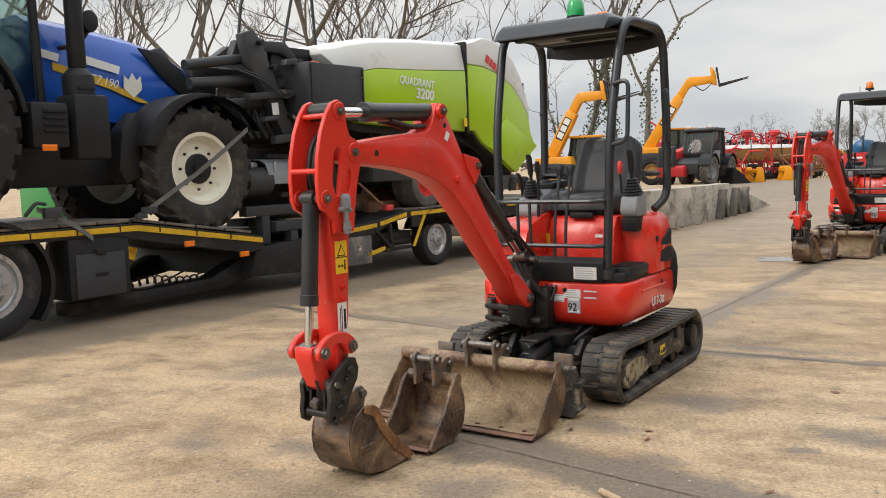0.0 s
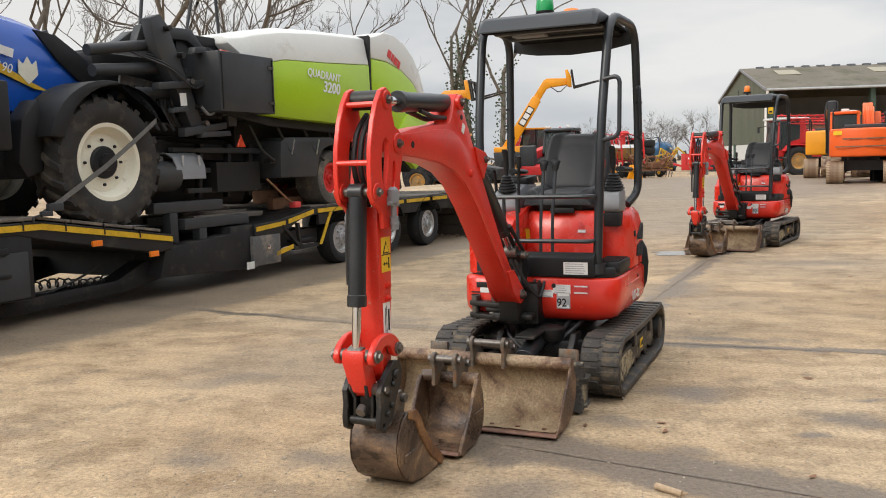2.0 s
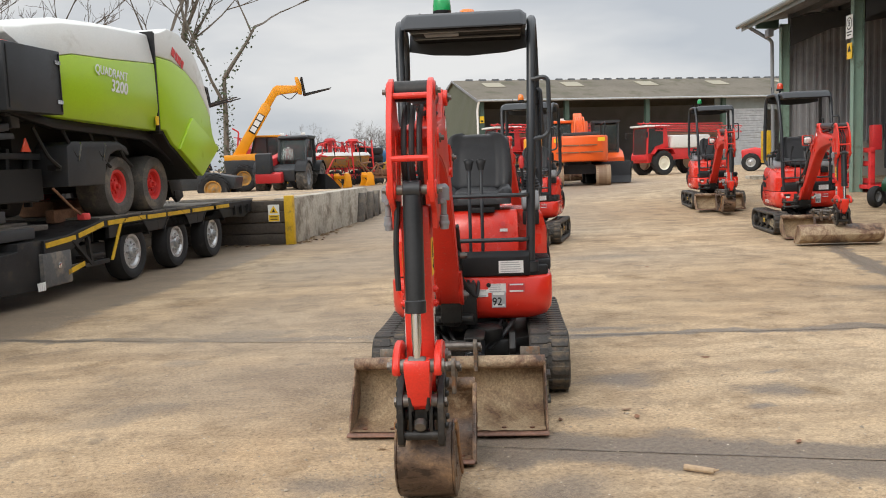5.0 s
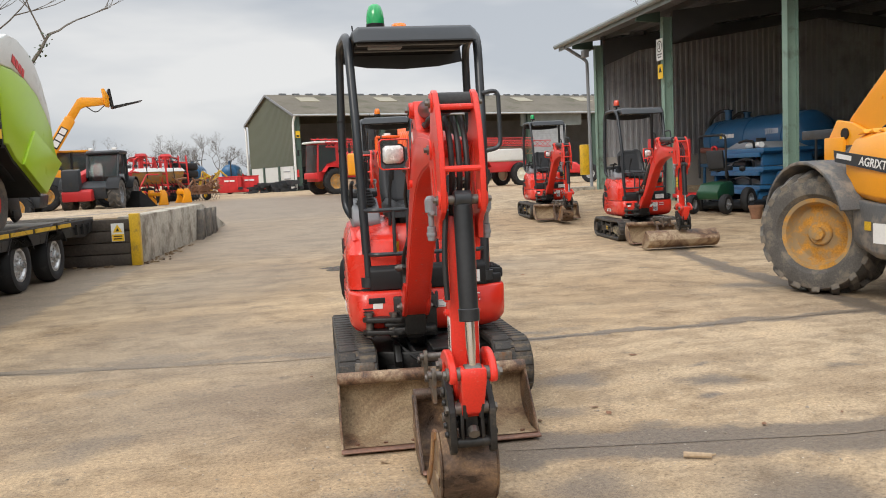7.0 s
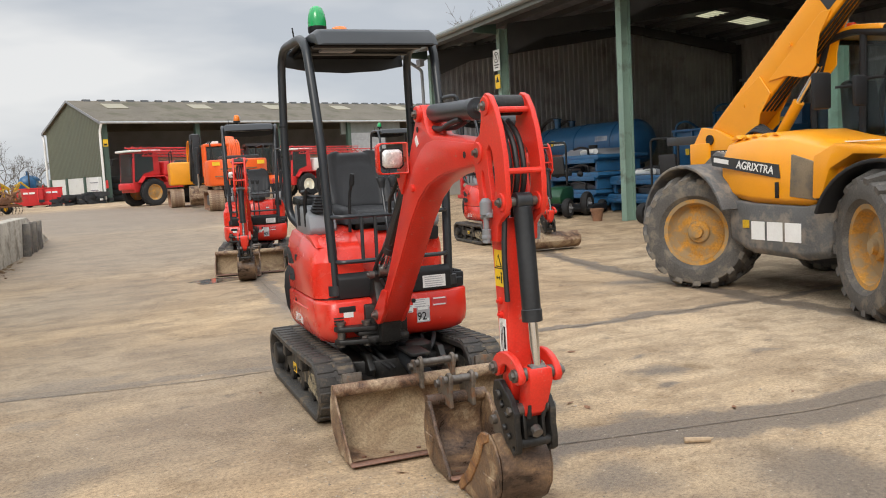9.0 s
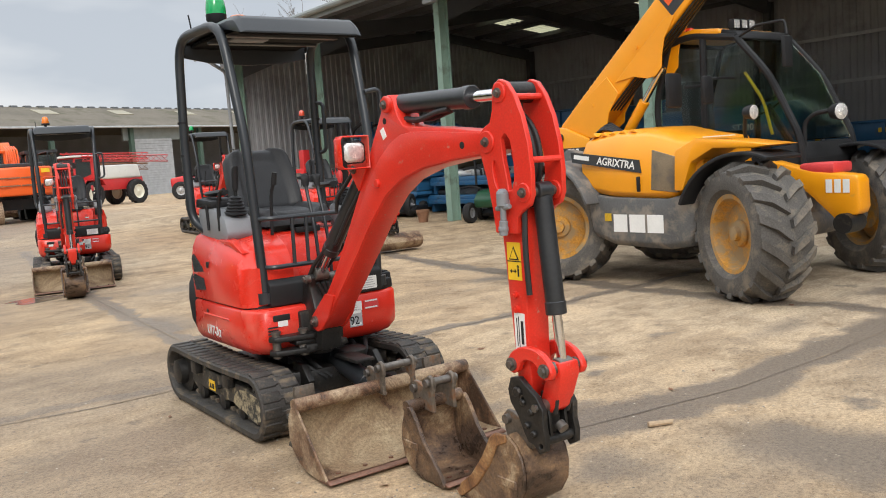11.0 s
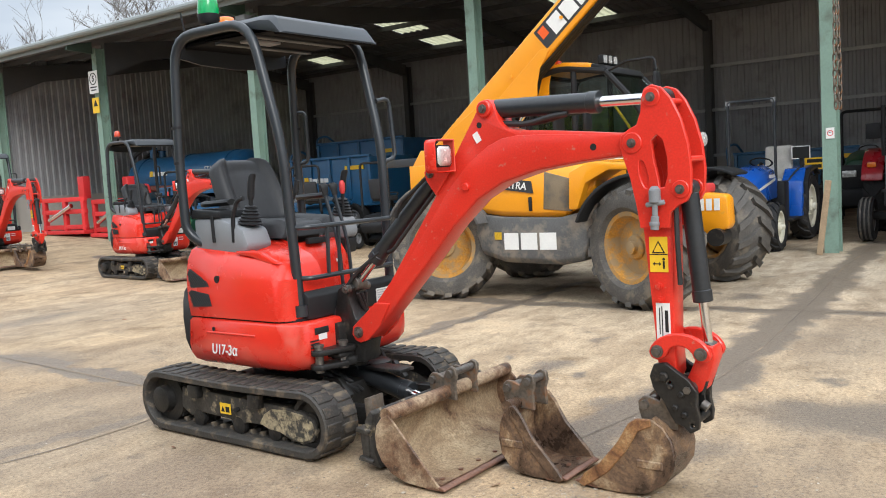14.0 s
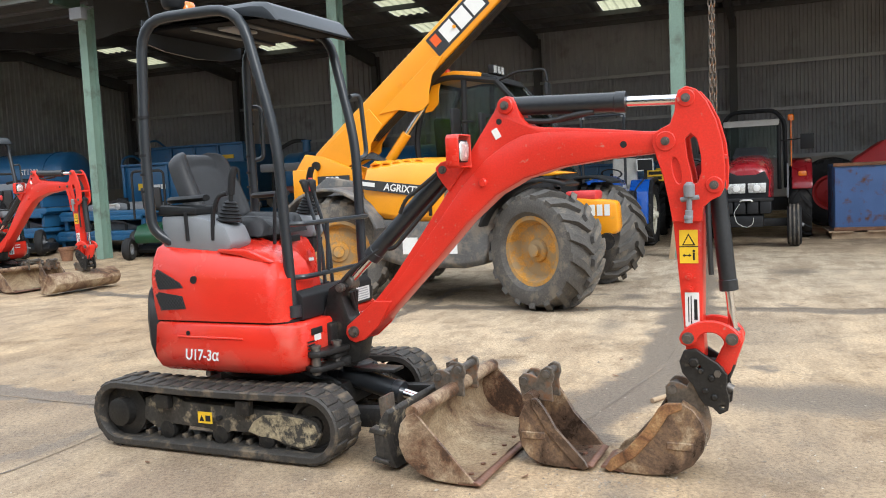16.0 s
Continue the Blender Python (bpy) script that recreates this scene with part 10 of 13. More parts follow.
def tanker(m, label, length=4.4, R=0.62, zc=1.45):
    t = empty("slurry_tanker", m, label, "tanker", "blue tankers in the shed")
    bm = B()
    lathe(bm, [(0.001, -0.16), (R * 0.5, -0.12), (R * 0.85, -0.04), (R * 0.98, 0.05), (R, 0.12), (R, length - 0.12), (R * 0.98, length - 0.05), (R * 0.85, length + 0.04), (R * 0.5, length + 0.12), (0.001, length + 0.16)], (0, 0, zc), (1, 0, 0), 32, caps=False)
    tank = part("tank", bm, M_BLUE_TANK, t, "dark blue round steel tank", smooth=50)
    for x in (0.5, length / 2, length - 0.5):
        bm = B()
        lathe(bm, [(R + 0.001, -0.03), (R + 0.018, -0.03), (R + 0.018, 0.03), (R + 0.001, 0.03)], (x, 0, zc), (1, 0, 0), 32, caps=False)
        part("band", bm, M_BLUE_TANK, tank)
    bm = B()
    lathe(bm, [(0.24, -0.01), (0.24, 0.04), (0.17, 0.07), (0.001, 0.075)], (-0.14, 0, zc + 0.05), (-1, 0, 0), 20)
    part("hatch", bm, M_BLUE_TANK, t)
    bm = B()
    cyl(bm, (0.5, 0, zc + R - 0.05), (0.5, 0, zc + R + 0.26), 0.10, n=16)
    cyl(bm, (0.5, 0, zc + R + 0.26), (0.5, 0, zc + R + 0.30), 0.13, n=16)
    part("filler_turret", bm, M_BLUE_TANK, t)
    bm = B()
    tube(bm, [(0.5, 0, zc + R + 0.28), (0.2, -0.1, zc + R + 0.30), (-0.30, -0.2, zc + R + 0.05), (-0.42, -0.2, zc - 0.2), (-0.30, -0.2, zc - 0.7)], 0.05, 10, 0.3)
    part("pump_hose", bm, M_HOSE, t, "thick black hose")
    bm = B()
    tube(bm, [(0.2, -R - 0.10, zc - 0.25), (length * 0.5, -R - 0.12, zc - 0.32), (length - 0.3, -R - 0.10, zc - 0.25)], 0.085, 12, 0.3)
    part("suction_hose", bm, M_BROWN_HOSE, t, "brown suction hose along the side")
    for x in (1.2, length - 1.0):
        bm = B()
        tube(bm, [(x - 0.16, -R - 0.2, zc - 0.40), (x - 0.14, -R - 0.22, zc - 0.16), (x + 0.14, -R - 0.22, zc - 0.16), (x + 0.16, -R - 0.2, zc - 0.40)], 0.03, 8, 0.1)
        part("hose_hook", bm, M_FARMRED, t, "red hose hook")
    bm = B()
    box(bm, (length / 2, 0, zc - R - 0.08), (length * 0.9, 0.5, 0.16))
    prism(bm, [(-1.3, zc - R - 0.15), (0.3, zc - R - 0.15), (0.3, zc - R), (-1.3, zc - R - 0.05)], -0.08, 0.08, "y")
    cyl(bm, (-1.1, 0, zc - R - 0.1), (-1.1, 0, 0.0), 0.05, n=10)
    part("chassis", bm, M_BLUE_TANK, t, bevel=0.01)
    for y, s in ((-0.75, -1), (0.75, 1)):
        wheel(t, (length * 0.58, y, 0.52), (0, s, 0), 0.52, 0.42, 0.26, M_TYRE_CLEAN, M_BLUE_TANK, 0, bolts=8)
    bars(tank, face_to((1.45, -R - 0.004, zc + 0.12), (1, 0, 0), (0, -1, 0.1)), [(-0.32, -0.07, -0.18, 0.09)], M_YELLOW, "logo_block", 0.004)
    bars(tank, face_to((1.45, -R - 0.004, zc + 0.12), (1, 0, 0), (0, -1, 0.1)), [(-0.14, -0.06, -0.06, 0.08), (-0.04, -0.06, 0.12, 0.05), (0.14, -0.06, 0.34, 0.05), (0.36, -0.06, 0.50, 0.05)], M_WHITE, "logo_bar", 0.004)
    lettering("ST1300", 0.20, face_to((length - 0.9, -R - 0.004, zc + 0.14), (1, 0, 0), (0, -1, 0.1)), M_WHITE, tank, 0.002, "model_figure")
    return t


tanker(in_shed(-4.45, 4.6, 2), "dark blue slurry tanker deep in the shed", 4.2)
tanker(in_shed(-2.7, 3.0, -1), "dark blue slurry tanker with brown hose along its side", 4.8)
tanker(in_shed(6.9, 5.2, 2), "dark blue slurry tanker behind the box trailers", 4.0, 0.66, 1.5)


def deck_stack(m, label, n=3):
    """Topper decks stacked flat on one another."""
    for k in range(n):
        d = empty("topper_deck", m @ Matrix.Translation((0.06 * (k % 2), 0.05 * k, 0.30 + 0.44 * k)), label, "topper mower", "stacked blue toppers")
        bm = B()
        prism(bm, [(0, 0.0), (2.4, 0.0), (2.5, 0.06), (2.45, 0.14), (0.05, 0.14), (-0.05, 0.06)], 0, 1.5, "y")
        part("deck_plate", bm, M_BLUE_TANK, d, bevel=0.012)
        bm = B()
        prism(bm, [(0.1, 0.14), (0.7, 0.30), (1.7, 0.30), (2.3, 0.14)], 0.3, 1.3, "y")
        part("belt_cover", bm, M_GREY, d, bevel=0.02)
        bm = B()
        box(bm, (1.2, -0.02, -0.02), (2.3, 0.05, 0.10))
        box(bm, (0.1, 0.7, -0.14), (0.1, 1.3, 0.28))
        box(bm, (2.3, 0.7, -0.14), (0.1, 1.3, 0.28))
        part("skid", bm, M_BLUE_TANK, d, bevel=0.008)
        bm = B()
        cyl(bm, (1.2, 0.7, 0.30), (1.2, 0.7, 0.40), 0.12, n=14)
        tube(bm, [(1.9, 0.1, 0.14), (1.95, 0.05, 0.30), (1.7, 0.0, 0.34), (1.3, 0.05, 0.30)], 0.03, 8, 0.06)
        part("gearbox", bm, M_BLACK, d)
        bm = B()
        cyl(bm, (0.25 + 0.6 * k, 0.2, 0.2), (0.95 + 0.6 * k, 0.15, 0.22), 0.07, n=12)
        part("drive_guard", bm, M_WHITE if k == n - 1 else M_BLACK, d)


deck_stack(in_shed(0.75, 0.75, 0), "blue topper mower deck stacked under others", 3)
deck_stack(in_shed(3.3, 1.05, 0), "grey and blue topper mower deck in a stack", 2)


def box_trailer(m, label, w=3.0, d=1.7, z0=0.85, h=1.15):
    t = empty("box_trailer", m, label, "trailer", "blue box trailers")
    for name, c, s in (("front_board", (0.03, d / 2, z0 + h / 2), (0.06, d, h)), ("tailboard", (w - 0.03, d / 2, z0 + h / 2), (0.06, d, h)), ("side_board", (w / 2, 0.03, z0 + h / 2), (w - 0.12, 0.06, h)), ("side_board", (w / 2, d - 0.03, z0 + h / 2), (w - 0.12, 0.06, h)), ("floor", (w / 2, d / 2, z0), (w, d, 0.08))):
        bm = B()
        box(bm, c, s)
        part(name, bm, M_BLUE_TANK, t, bevel=0.01)
    for k in range(5):
        bm = B()
        box(bm, (0.05 + (w - 0.1) * k / 4, -0.025, z0 + h / 2), (0.08, 0.05, h))
        part("stake", bm, M_BLUE_TANK, t, bevel=0.006)
    bm = B()
    box(bm, (w / 2, -0.02, z0 + h + 0.02), (w, 0.10, 0.06))
    part("top_rail", bm, M_BLUE_TANK, t, bevel=0.01)
    bars(t, face_to((w * 0.3, -0.052, z0 + h * 0.55), (1, 0, 0), (0, -1, 0)), [(-0.32, -0.07, -0.18, 0.09)], M_YELLOW, "logo_block", 0.004)
    bars(t, face_to((w * 0.3, -0.052, z0 + h * 0.55), (1, 0, 0), (0, -1, 0)), [(-0.14, -0.06, -0.06, 0.08), (-0.04, -0.06, 0.12, 0.05), (0.14, -0.06, 0.34, 0.05), (0.36, -0.06, 0.50, 0.05)], M_WHITE, "logo_bar", 0.004)
    bars(t, face_to((w * 0.8, -0.012, z0 + h * 0.78), (1, 0, 0), (0, -1, 0)), [(-0.3, -0.05, 0.3, 0.05)], M_YELLOW, "name_bar", 0.02)
    for y, s in ((0.1, -1), (d - 0.1, 1)):
        for x in (w * 0.45, w * 0.75):
            wheel(t, (x, y, 0.40), (0, s, 0), 0.40, 0.28, 0.2, M_TYRE_CLEAN, M_GREY, 0, bolts=6)
    bm = B()
    box(bm, (w * 0.4, d / 2, z0 - 0.16), (w * 1.1, 0.4, 0.16))
    tube(bm, [(-0.2, 0.3, 0.75), (-0.25, 0.25, z0 + h + 0.2), (-0.1, 0.5, z0 + h + 0.3), (0.0, 0.9, z0 + h)], 0.03, 8, 0.15)
    part("chassis", bm, M_BLUE_TANK, t)
    return t


box_trailer(in_shed(3.6, 2.9), "blue steel box trailer parked in the shed", 2.7, 1.7, 0.75, 1.15)
box_trailer(in_shed(2.2, 5.4), "blue steel box trailer at the back of the shed", 3.2, 1.8, 0.95, 1.45)
box_trailer(in_shed(9.0, 8.3), "blue steel box trailer behind the telehandler", 3.0, 1.8, 0.75, 0.85)
box_trailer(in_shed(13.2, 8.6), "blue steel box trailer deep in the shed", 3.0, 1.8, 0.70, 0.80)


def ride_mower(m, label, colour):
    t = empty("ride_on_mower", m, label, "mower", "mowers by the shed front")
    bm = B()
    prism(bm, [(0.1, 0.35), (0.9, 0.32), (0.95, 0.5), (0.75, 0.68), (0.2, 0.72), (0.1, 0.6)], -0.26, 0.26, "y")
    part("bonnet", bm, colour, t, bevel=0.05)
    bm = B()
    prism(bm, [(-0.75, 0.08), (0.2, 0.08), (0.25, 0.16), (0.1, 0.24), (-0.65, 0.24), (-0.8, 0.16)], -0.75, 0.75, "y")
    part("cutter_deck", bm, M_BLACK, t, bevel=0.02)
    bm = B()
    box(bm, (0.25, 0, 1.0), (0.40, 0.42, 0.10))
    prism(bm, [(0.42, 1.0), (0.52, 1.0), (0.60, 1.42), (0.50, 1.42)], -0.2, 0.2, "y")
    part("seat", bm, M_SEAT, t, bevel=0.035)
    bm = B()
    tube(bm, [(0.65, -0.32, 0.8), (0.66, -0.32, 1.75), (0.66, 0.32, 1.75), (0.65, 0.32, 0.8)], 0.025, 8, 0.1)
    part("roll_bar", bm, M_BLACK, t)
    bm = B()
    cyl(bm, (-0.15, 0, 0.5), (-0.02, 0, 1.05), 0.03, n=8)
    lathe(bm, [(0.15, -0.012), (0.165, 0), (0.15, 0.012), (0.13, 0)], (-0.02, 0, 1.06), (0.4, 0, 1), 16, caps=False)
    part("steering_wheel", bm, M_BLACK, t)
    for y in (-0.30, 0.30):
        bm = B()
        lathe(bm, [(0.02, -0.05), (0.07, -0.01), (0.075, 0.03), (0.001, 0.045)], (-0.18, y, 0.98), (-1, 0, 0), 12)
        lp = part("headlamp", bm, M_BLACK, t)
        bm = B()
        lathe(bm, [(0.06, 0.04), (0.05, 0.052), (0.001, 0.055)], (-0.18, y, 0.98), (-1, 0, 0), 12, caps=False)
        part("lens", bm, M_LENS, lp)
    for x, y, s, R in ((-0.95, -0.55, -1, 0.16), (-0.95, 0.55, 1, 0.16), (0.05, -0.55, -1, 0.28), (0.05, 0.55, 1, 0.28), (0.85, -0.4, -1, 0.22), (0.85, 0.4, 1, 0.22)):
        wheel(t, (x, y, R), (0, s, 0), R, 0.16, R * 0.5, M_TYRE_CLEAN, M_GREY, 0, bolts=4)
    return t


ride_mower(in_shed(3.3, -0.15, -55), "dark green ride-on mower with roll bar by the shed front", M_GREEN_M)
ride_mower(in_shed(6.6, 0.7, -70), "dark green ride-on mower with roll bar beside a post", M_GREEN_M)
ride_mower(in_shed(8.2, 1.2, -80), "black and green ride-on mower with roll bar", M_BLACK)


def red_frame(m, label, name="red_splitter"):
    t = empty(name, m, label, "implement", "red implements")
    for x in (0.0, 0.9, 1.7):
        bm = B()
        box(bm, (x, 0, 0.45), (0.12, 0.12, 0.9))
        part("upright", bm, M_FARMRED, t, bevel=0.008)
    for z in (0.2, 0.62, 0.95):
        bm = B()
        box(bm, (0.85, 0.0, z), (1.9, 0.10, 0.12))
        part("beam", bm, M_FARMRED, t, bevel=0.008)
    bm = B()
    box(bm, (0.85, 0.25, 0.06), (1.9, 0.8, 0.10))
    part("base", bm, M_FARMRED, t, bevel=0.01)
    bm = B()
    cyl(bm, (0.3, -0.1, 0.4), (1.3, -0.1, 0.78), 0.06, n=12)
    part("ram", bm, M_CHROME, t)
    bm = B()
    box(bm, (1.65, 0.1, 1.25), (0.25, 0.22, 0.6))
    part("control_box", bm, M_FARMRED, t, bevel=0.02)
    return t


red_frame(in_shed(-3.3, 0.1, 4), "red steel log splitter frame by the shed end")
red_frame(in_shed(-1.3, 0.35, -5), "red steel implement frame beside a tanker")


def farm_tractor(m, label, colour, cab=True, k=1.0, group="tractors in the shed", rim=M_GREY):
    """A tractor facing along -y of its pose, front axle at the origin."""
    t = empty("farm_tractor", m @ Matrix.Scale(k, 4), label, "tractor", group)
    bm = B()
    rings = []
    for y, zt, hw in ((-0.55, 1.05, 0.22), (-0.50, 1.25, 0.28), (-0.1, 1.36, 0.31), (0.6, 1.42, 0.32), (1.0, 1.42, 0.32)):
        rings.append([Vector((-hw, y, 0.72)), Vector((-hw * 1.02, y, zt - 0.22)), Vector((-hw * 0.8, y, zt - 0.05)), Vector((-hw * 0.4, y, zt)), Vector((hw * 0.4, y, zt)), Vector((hw * 0.8, y, zt - 0.05)), Vector((hw * 1.02, y, zt - 0.22)), Vector((hw, y, 0.72))])
    loft(bm, rings)
    bn = part("bonnet", bm, colour, t, bevel=0.02, smooth=45)
    bm = B()
    box(bm, (0, -0.52, 0.93), (0.60, 0.16, 0.46))
    part("front_grille", bm, M_BLACK, bn, bevel=0.03)
    for x in (-0.17, 0.17):
        bm = B()
        box(bm, (x, -0.60, 1.0), (0.24, 0.05, 0.12))
        part("headlamp", bm, M_LAMP, bn, bevel=0.015)
    bm = B()
    box(bm, (0, -0.66, 0.58), (0.62, 0.34, 0.30))
    box(bm, (0, 0.7, 0.62), (0.5, 2.3, 0.34))
    cyl(bm, (-0.6, 0, 0.42), (0.6, 0, 0.42), 0.08, n=10)
    cyl(bm, (-0.6, 1.75, 0.62), (0.6, 1.75, 0.62), 0.10, n=10)
    part("chassis", bm, M_BLACK, t, bevel=0.03)
    for s in (-1, 1):
        wheel(t, (s * 0.62, 0, 0.42), (s, 0, 0), 0.42, 0.26, 0.22, M_TYRE_CLEAN, rim, 14, 0.025, bolts=6)
        wheel(t, (s * 0.72, 1.75, 0.62), (s, 0, 0), 0.62, 0.36, 0.33, M_TYRE_CLEAN, rim, 16, 0.03, bolts=6)
        bm = B()
        arc = [(1.75 + 0.70 * math.cos(a), 0.64 + 0.70 * math.sin(a)) for a in np.linspace(radians(15), radians(125), 12)]
        inn = [(1.75 + 0.66 * math.cos(a), 0.64 + 0.66 * math.sin(a)) for a in np.linspace(radians(125), radians(15), 12)]
        prism(bm, arc + inn, s * 0.68 - 0.16, s * 0.68 + 0.16, "x")
        part("rear_mudguard", bm, colour, t, bevel=0.015)
    bm = B()
    box(bm, (0, 1.55, 1.05), (0.48, 0.45, 0.12))
    prism(bm, [(1.74, 1.05), (1.84, 1.05), (1.90, 1.55), (1.80, 1.55)], -0.22, 0.22, "x")
    part("seat", bm, M_GREY if not cab else M_SEAT, t, bevel=0.04)
    bm = B()
    cyl(bm, (0, 1.02, 1.1), (0, 1.18, 1.42), 0.03, n=8)
    lathe(bm, [(0.18, -0.014), (0.195, 0), (0.18, 0.014), (0.16, 0)], (0, 1.18, 1.43), (0, -0.5, 1), 18, caps=False)
    part("steering_wheel", bm, M_BLACK, t)
    if cab:
        bm = B()
        for s in (-1, 1):
            tube(bm, [(s * 0.50, 0.98, 1.0), (s * 0.52, 1.05, 2.30)], 0.03, 8)
            tube(bm, [(s * 0.52, 2.1, 1.2), (s * 0.52, 2.05, 2.30)], 0.03, 8)
        part("cab_frame", bm, M_BLACK, t)
        bm = B()
        box(bm, (0, 1.55, 2.36), (1.16, 1.25, 0.12))
        part("cab_roof", bm, M_GREY, t, bevel=0.04)
        bm = B()
        prism(bm, [(-0.50, 1.30), (0.50, 1.30), (0.51, 2.28), (-0.51, 2.28)], 1.02, 1.03, "y")
        part("windscreen", bm, M_GLASS, t)
        bm = B()
        lathe(bm, [(0.05, 0), (0.05, 0.08), (0.001, 0.1)], (0.5, 1.1, 2.42), (0, 0, 1), 12)
        part("beacon", bm, M_AMBER, t)
        for s in (-1, 1):
            bm = B()
            tube(bm, [(s * 0.52, 1.02, 1.95), (s * 0.80, 0.95, 1.95)], 0.015, 6)
            box(bm, (s * 0.84, 0.95, 1.85), (0.18, 0.04, 0.28))
            part("mirror", bm, M_BLACK, t, bevel=0.01)
    bm = B()
    tube(bm, [(-0.48, 2.05 if cab else 1.2, 0.9), (-0.48, 2.05 if cab else 1.2, 2.2 if not cab else 2.55), (0.48, 2.05 if cab else 1.2, 2.2 if not cab else 2.55), (0.48, 2.05 if cab else 1.2, 0.9)], 0.03, 8, 0.1)
    part("roll_bar", bm, M_BLACK, t)
    return t


def bonnet_of(t, colour, rows, name="bonnet"):
    """A rounded bonnet; rows hold y, lower and upper height and half width."""
    bm = B()
    loft(bm, [[Vector((-hw, y, zb)), Vector((-hw * 1.02, y, zt - 0.24)), Vector((-hw * 0.86, y, zt - 0.08)), Vector((-hw * 0.45, y, zt)), Vector((hw * 0.45, y, zt)), Vector((hw * 0.86, y, zt - 0.08)), Vector((hw * 1.02, y, zt - 0.24)), Vector((hw, y, zb))] for y, zb, zt, hw in rows])
    return part(name, bm, colour, t, bevel=0.02, smooth=50)


def red_tractor(m):
    """Facing along -y of its pose, front axle at the origin."""
    red = mat("tractor_dark_red", (0.34, 0.014, 0.022), 0.28, var=0.1, coat=0.4)
    t = empty("farm_tractor", m, "dark red farm tractor with roll bar and canopy facing the yard", "tractor", "tractors in the shed")
    bn = bonnet_of(t, red, ((-0.46, 1.05, 1.27, 0.29), (-0.40, 0.80, 1.36, 0.34), (0.0, 0.80, 1.46, 0.36), (1.1, 0.80, 1.52, 0.37)))
    bm = B()
    prism(bm, [(-0.32, 0.78), (0.32, 0.78), (0.335, 1.10), (0.27, 1.25), (0.14, 1.19), (-0.14, 1.19), (-0.27, 1.25), (-0.335, 1.10)], -0.50, -0.38, "y")
    part("front_grille", bm, M_BLACK, bn, "black front grille", bevel=0.02)
    for x in (-0.155, 0.155):
        bm = B()
        prism(bm, [(x - 0.13, 0.90), (x + 0.13, 0.90), (x + 0.14, 1.06), (x - 0.14, 1.06)], -0.53, -0.49, "y")
        lp = part("headlamp", bm, M_LAMP, bn, bevel=0.015)
        bm = B()
        lathe(bm, [(0.055, 0.0), (0.05, 0.02), (0.001, 0.026)], (x, -0.53, 0.98), (0, -1, 0), 16, caps=False)
        part("reflector", bm, M_WHITE, lp)
    bm = B()
    box(bm, (0, -0.1, 0.60), (0.46, 0.9, 0.34))
    box(bm, (0, 1.2, 0.66), (0.42, 2.0, 0.36))
    box(bm, (0, 0.0, 0.40), (1.26, 0.14, 0.13))
    box(bm, (0, 1.95, 0.62), (1.2, 0.24, 0.24))
    part("chassis", bm, M_BLACK, t, bevel=0.02)
    for k in range(4):
        bm = B()
        box(bm, (-0.285 + 0.19 * k, -0.62, 0.68), (0.17, 0.24, 0.20))
        part("front_weight", bm, M_BLACK, t, bevel=0.02)
    bm = B()
    box(bm, (0, -0.60, 0.80), (0.80, 0.30, 0.05))
    box(bm, (0, -0.55, 0.46), (0.50, 0.30, 0.18))
    part("weight_frame", bm, M_BLACK, t, bevel=0.01)
    bm = B()
    tube(bm, [(-0.10, -0.76, 0.74), (-0.19, -0.78, 0.60), (-0.14, -0.78, 0.44), (0.0, -0.78, 0.36), (0.10, -0.78, 0.42), (0.11, -0.76, 0.52)], 0.0045, 6, 0.05)
    part("looped_cable", bm, M_OFFWHITE, t, "thin pale looped cable")
    bm = B()
    tube(bm, [(-0.09, -0.75, 0.78), (-0.07, -0.78, 0.80), (0.07, -0.78, 0.80), (0.09, -0.75, 0.78)], 0.014, 6, 0.02)
    part("tow_eye", bm, M_OFFWHITE, t)
    for s in (-1, 1):
        w = wheel(t, (s * 0.70, 0, 0.345), (s, 0, 0), 0.335, 0.22, 0.19, M_TYRE_CLEAN, M_GREY, 0, 0.02, bolts=6)
        for q in (-0.06, 0, 0.06):
            bm = B()
            lathe(bm, [(0.325, -0.016), (0.345, -0.012), (0.345, 0.012), (0.325, 0.016)], (s * 0.70 + q, 0, 0.345), (s, 0, 0), 32)
            part("tyre_rib", bm, M_TYRE, w)
        wheel(t, (s * 0.80, 1.95, 0.66), (s, 0, 0), 0.65, 0.38, 0.34, M_TYRE_CLEAN, M_GREY, 16, 0.03, bolts=6)
        bm = B()
        arc = [(1.95 + 0.76 * math.cos(a), 0.66 + 0.78 * math.sin(a)) for a in np.linspace(radians(20), radians(162), 16)]
        inn = [(1.95 + 0.71 * math.cos(a), 0.66 + 0.73 * math.sin(a)) for a in np.linspace(radians(162), radians(20), 16)]
        prism(bm, arc + inn, s * 0.83 - 0.17, s * 0.83 + 0.17, "x")
        guard = part("rear_mudguard", bm, red, t, "dark red rounded mudguard", bevel=0.03)
        bm = B()
        box(bm, (s * 0.84, 1.33, 1.16), (0.14, 0.05, 0.09))
        part("side_light", bm, M_AMBER, guard, bevel=0.02)
        bm = B()
        prism(bm, [(1.15, 0.75), (1.75, 0.75), (1.75, 1.35), (1.20, 1.35)], s * 0.60 - 0.015, s * 0.60 + 0.015, "x")
        part("side_panel", bm, M_GREY, t, "grey side panel")
        bm = B()
        tube(bm, [(s * 0.46, 1.35, 0.9), (s * 0.46, 1.35, 2.12)], 0.034, 8)
        part("canopy_post", bm, M_BLACK, t)
    bm = B()
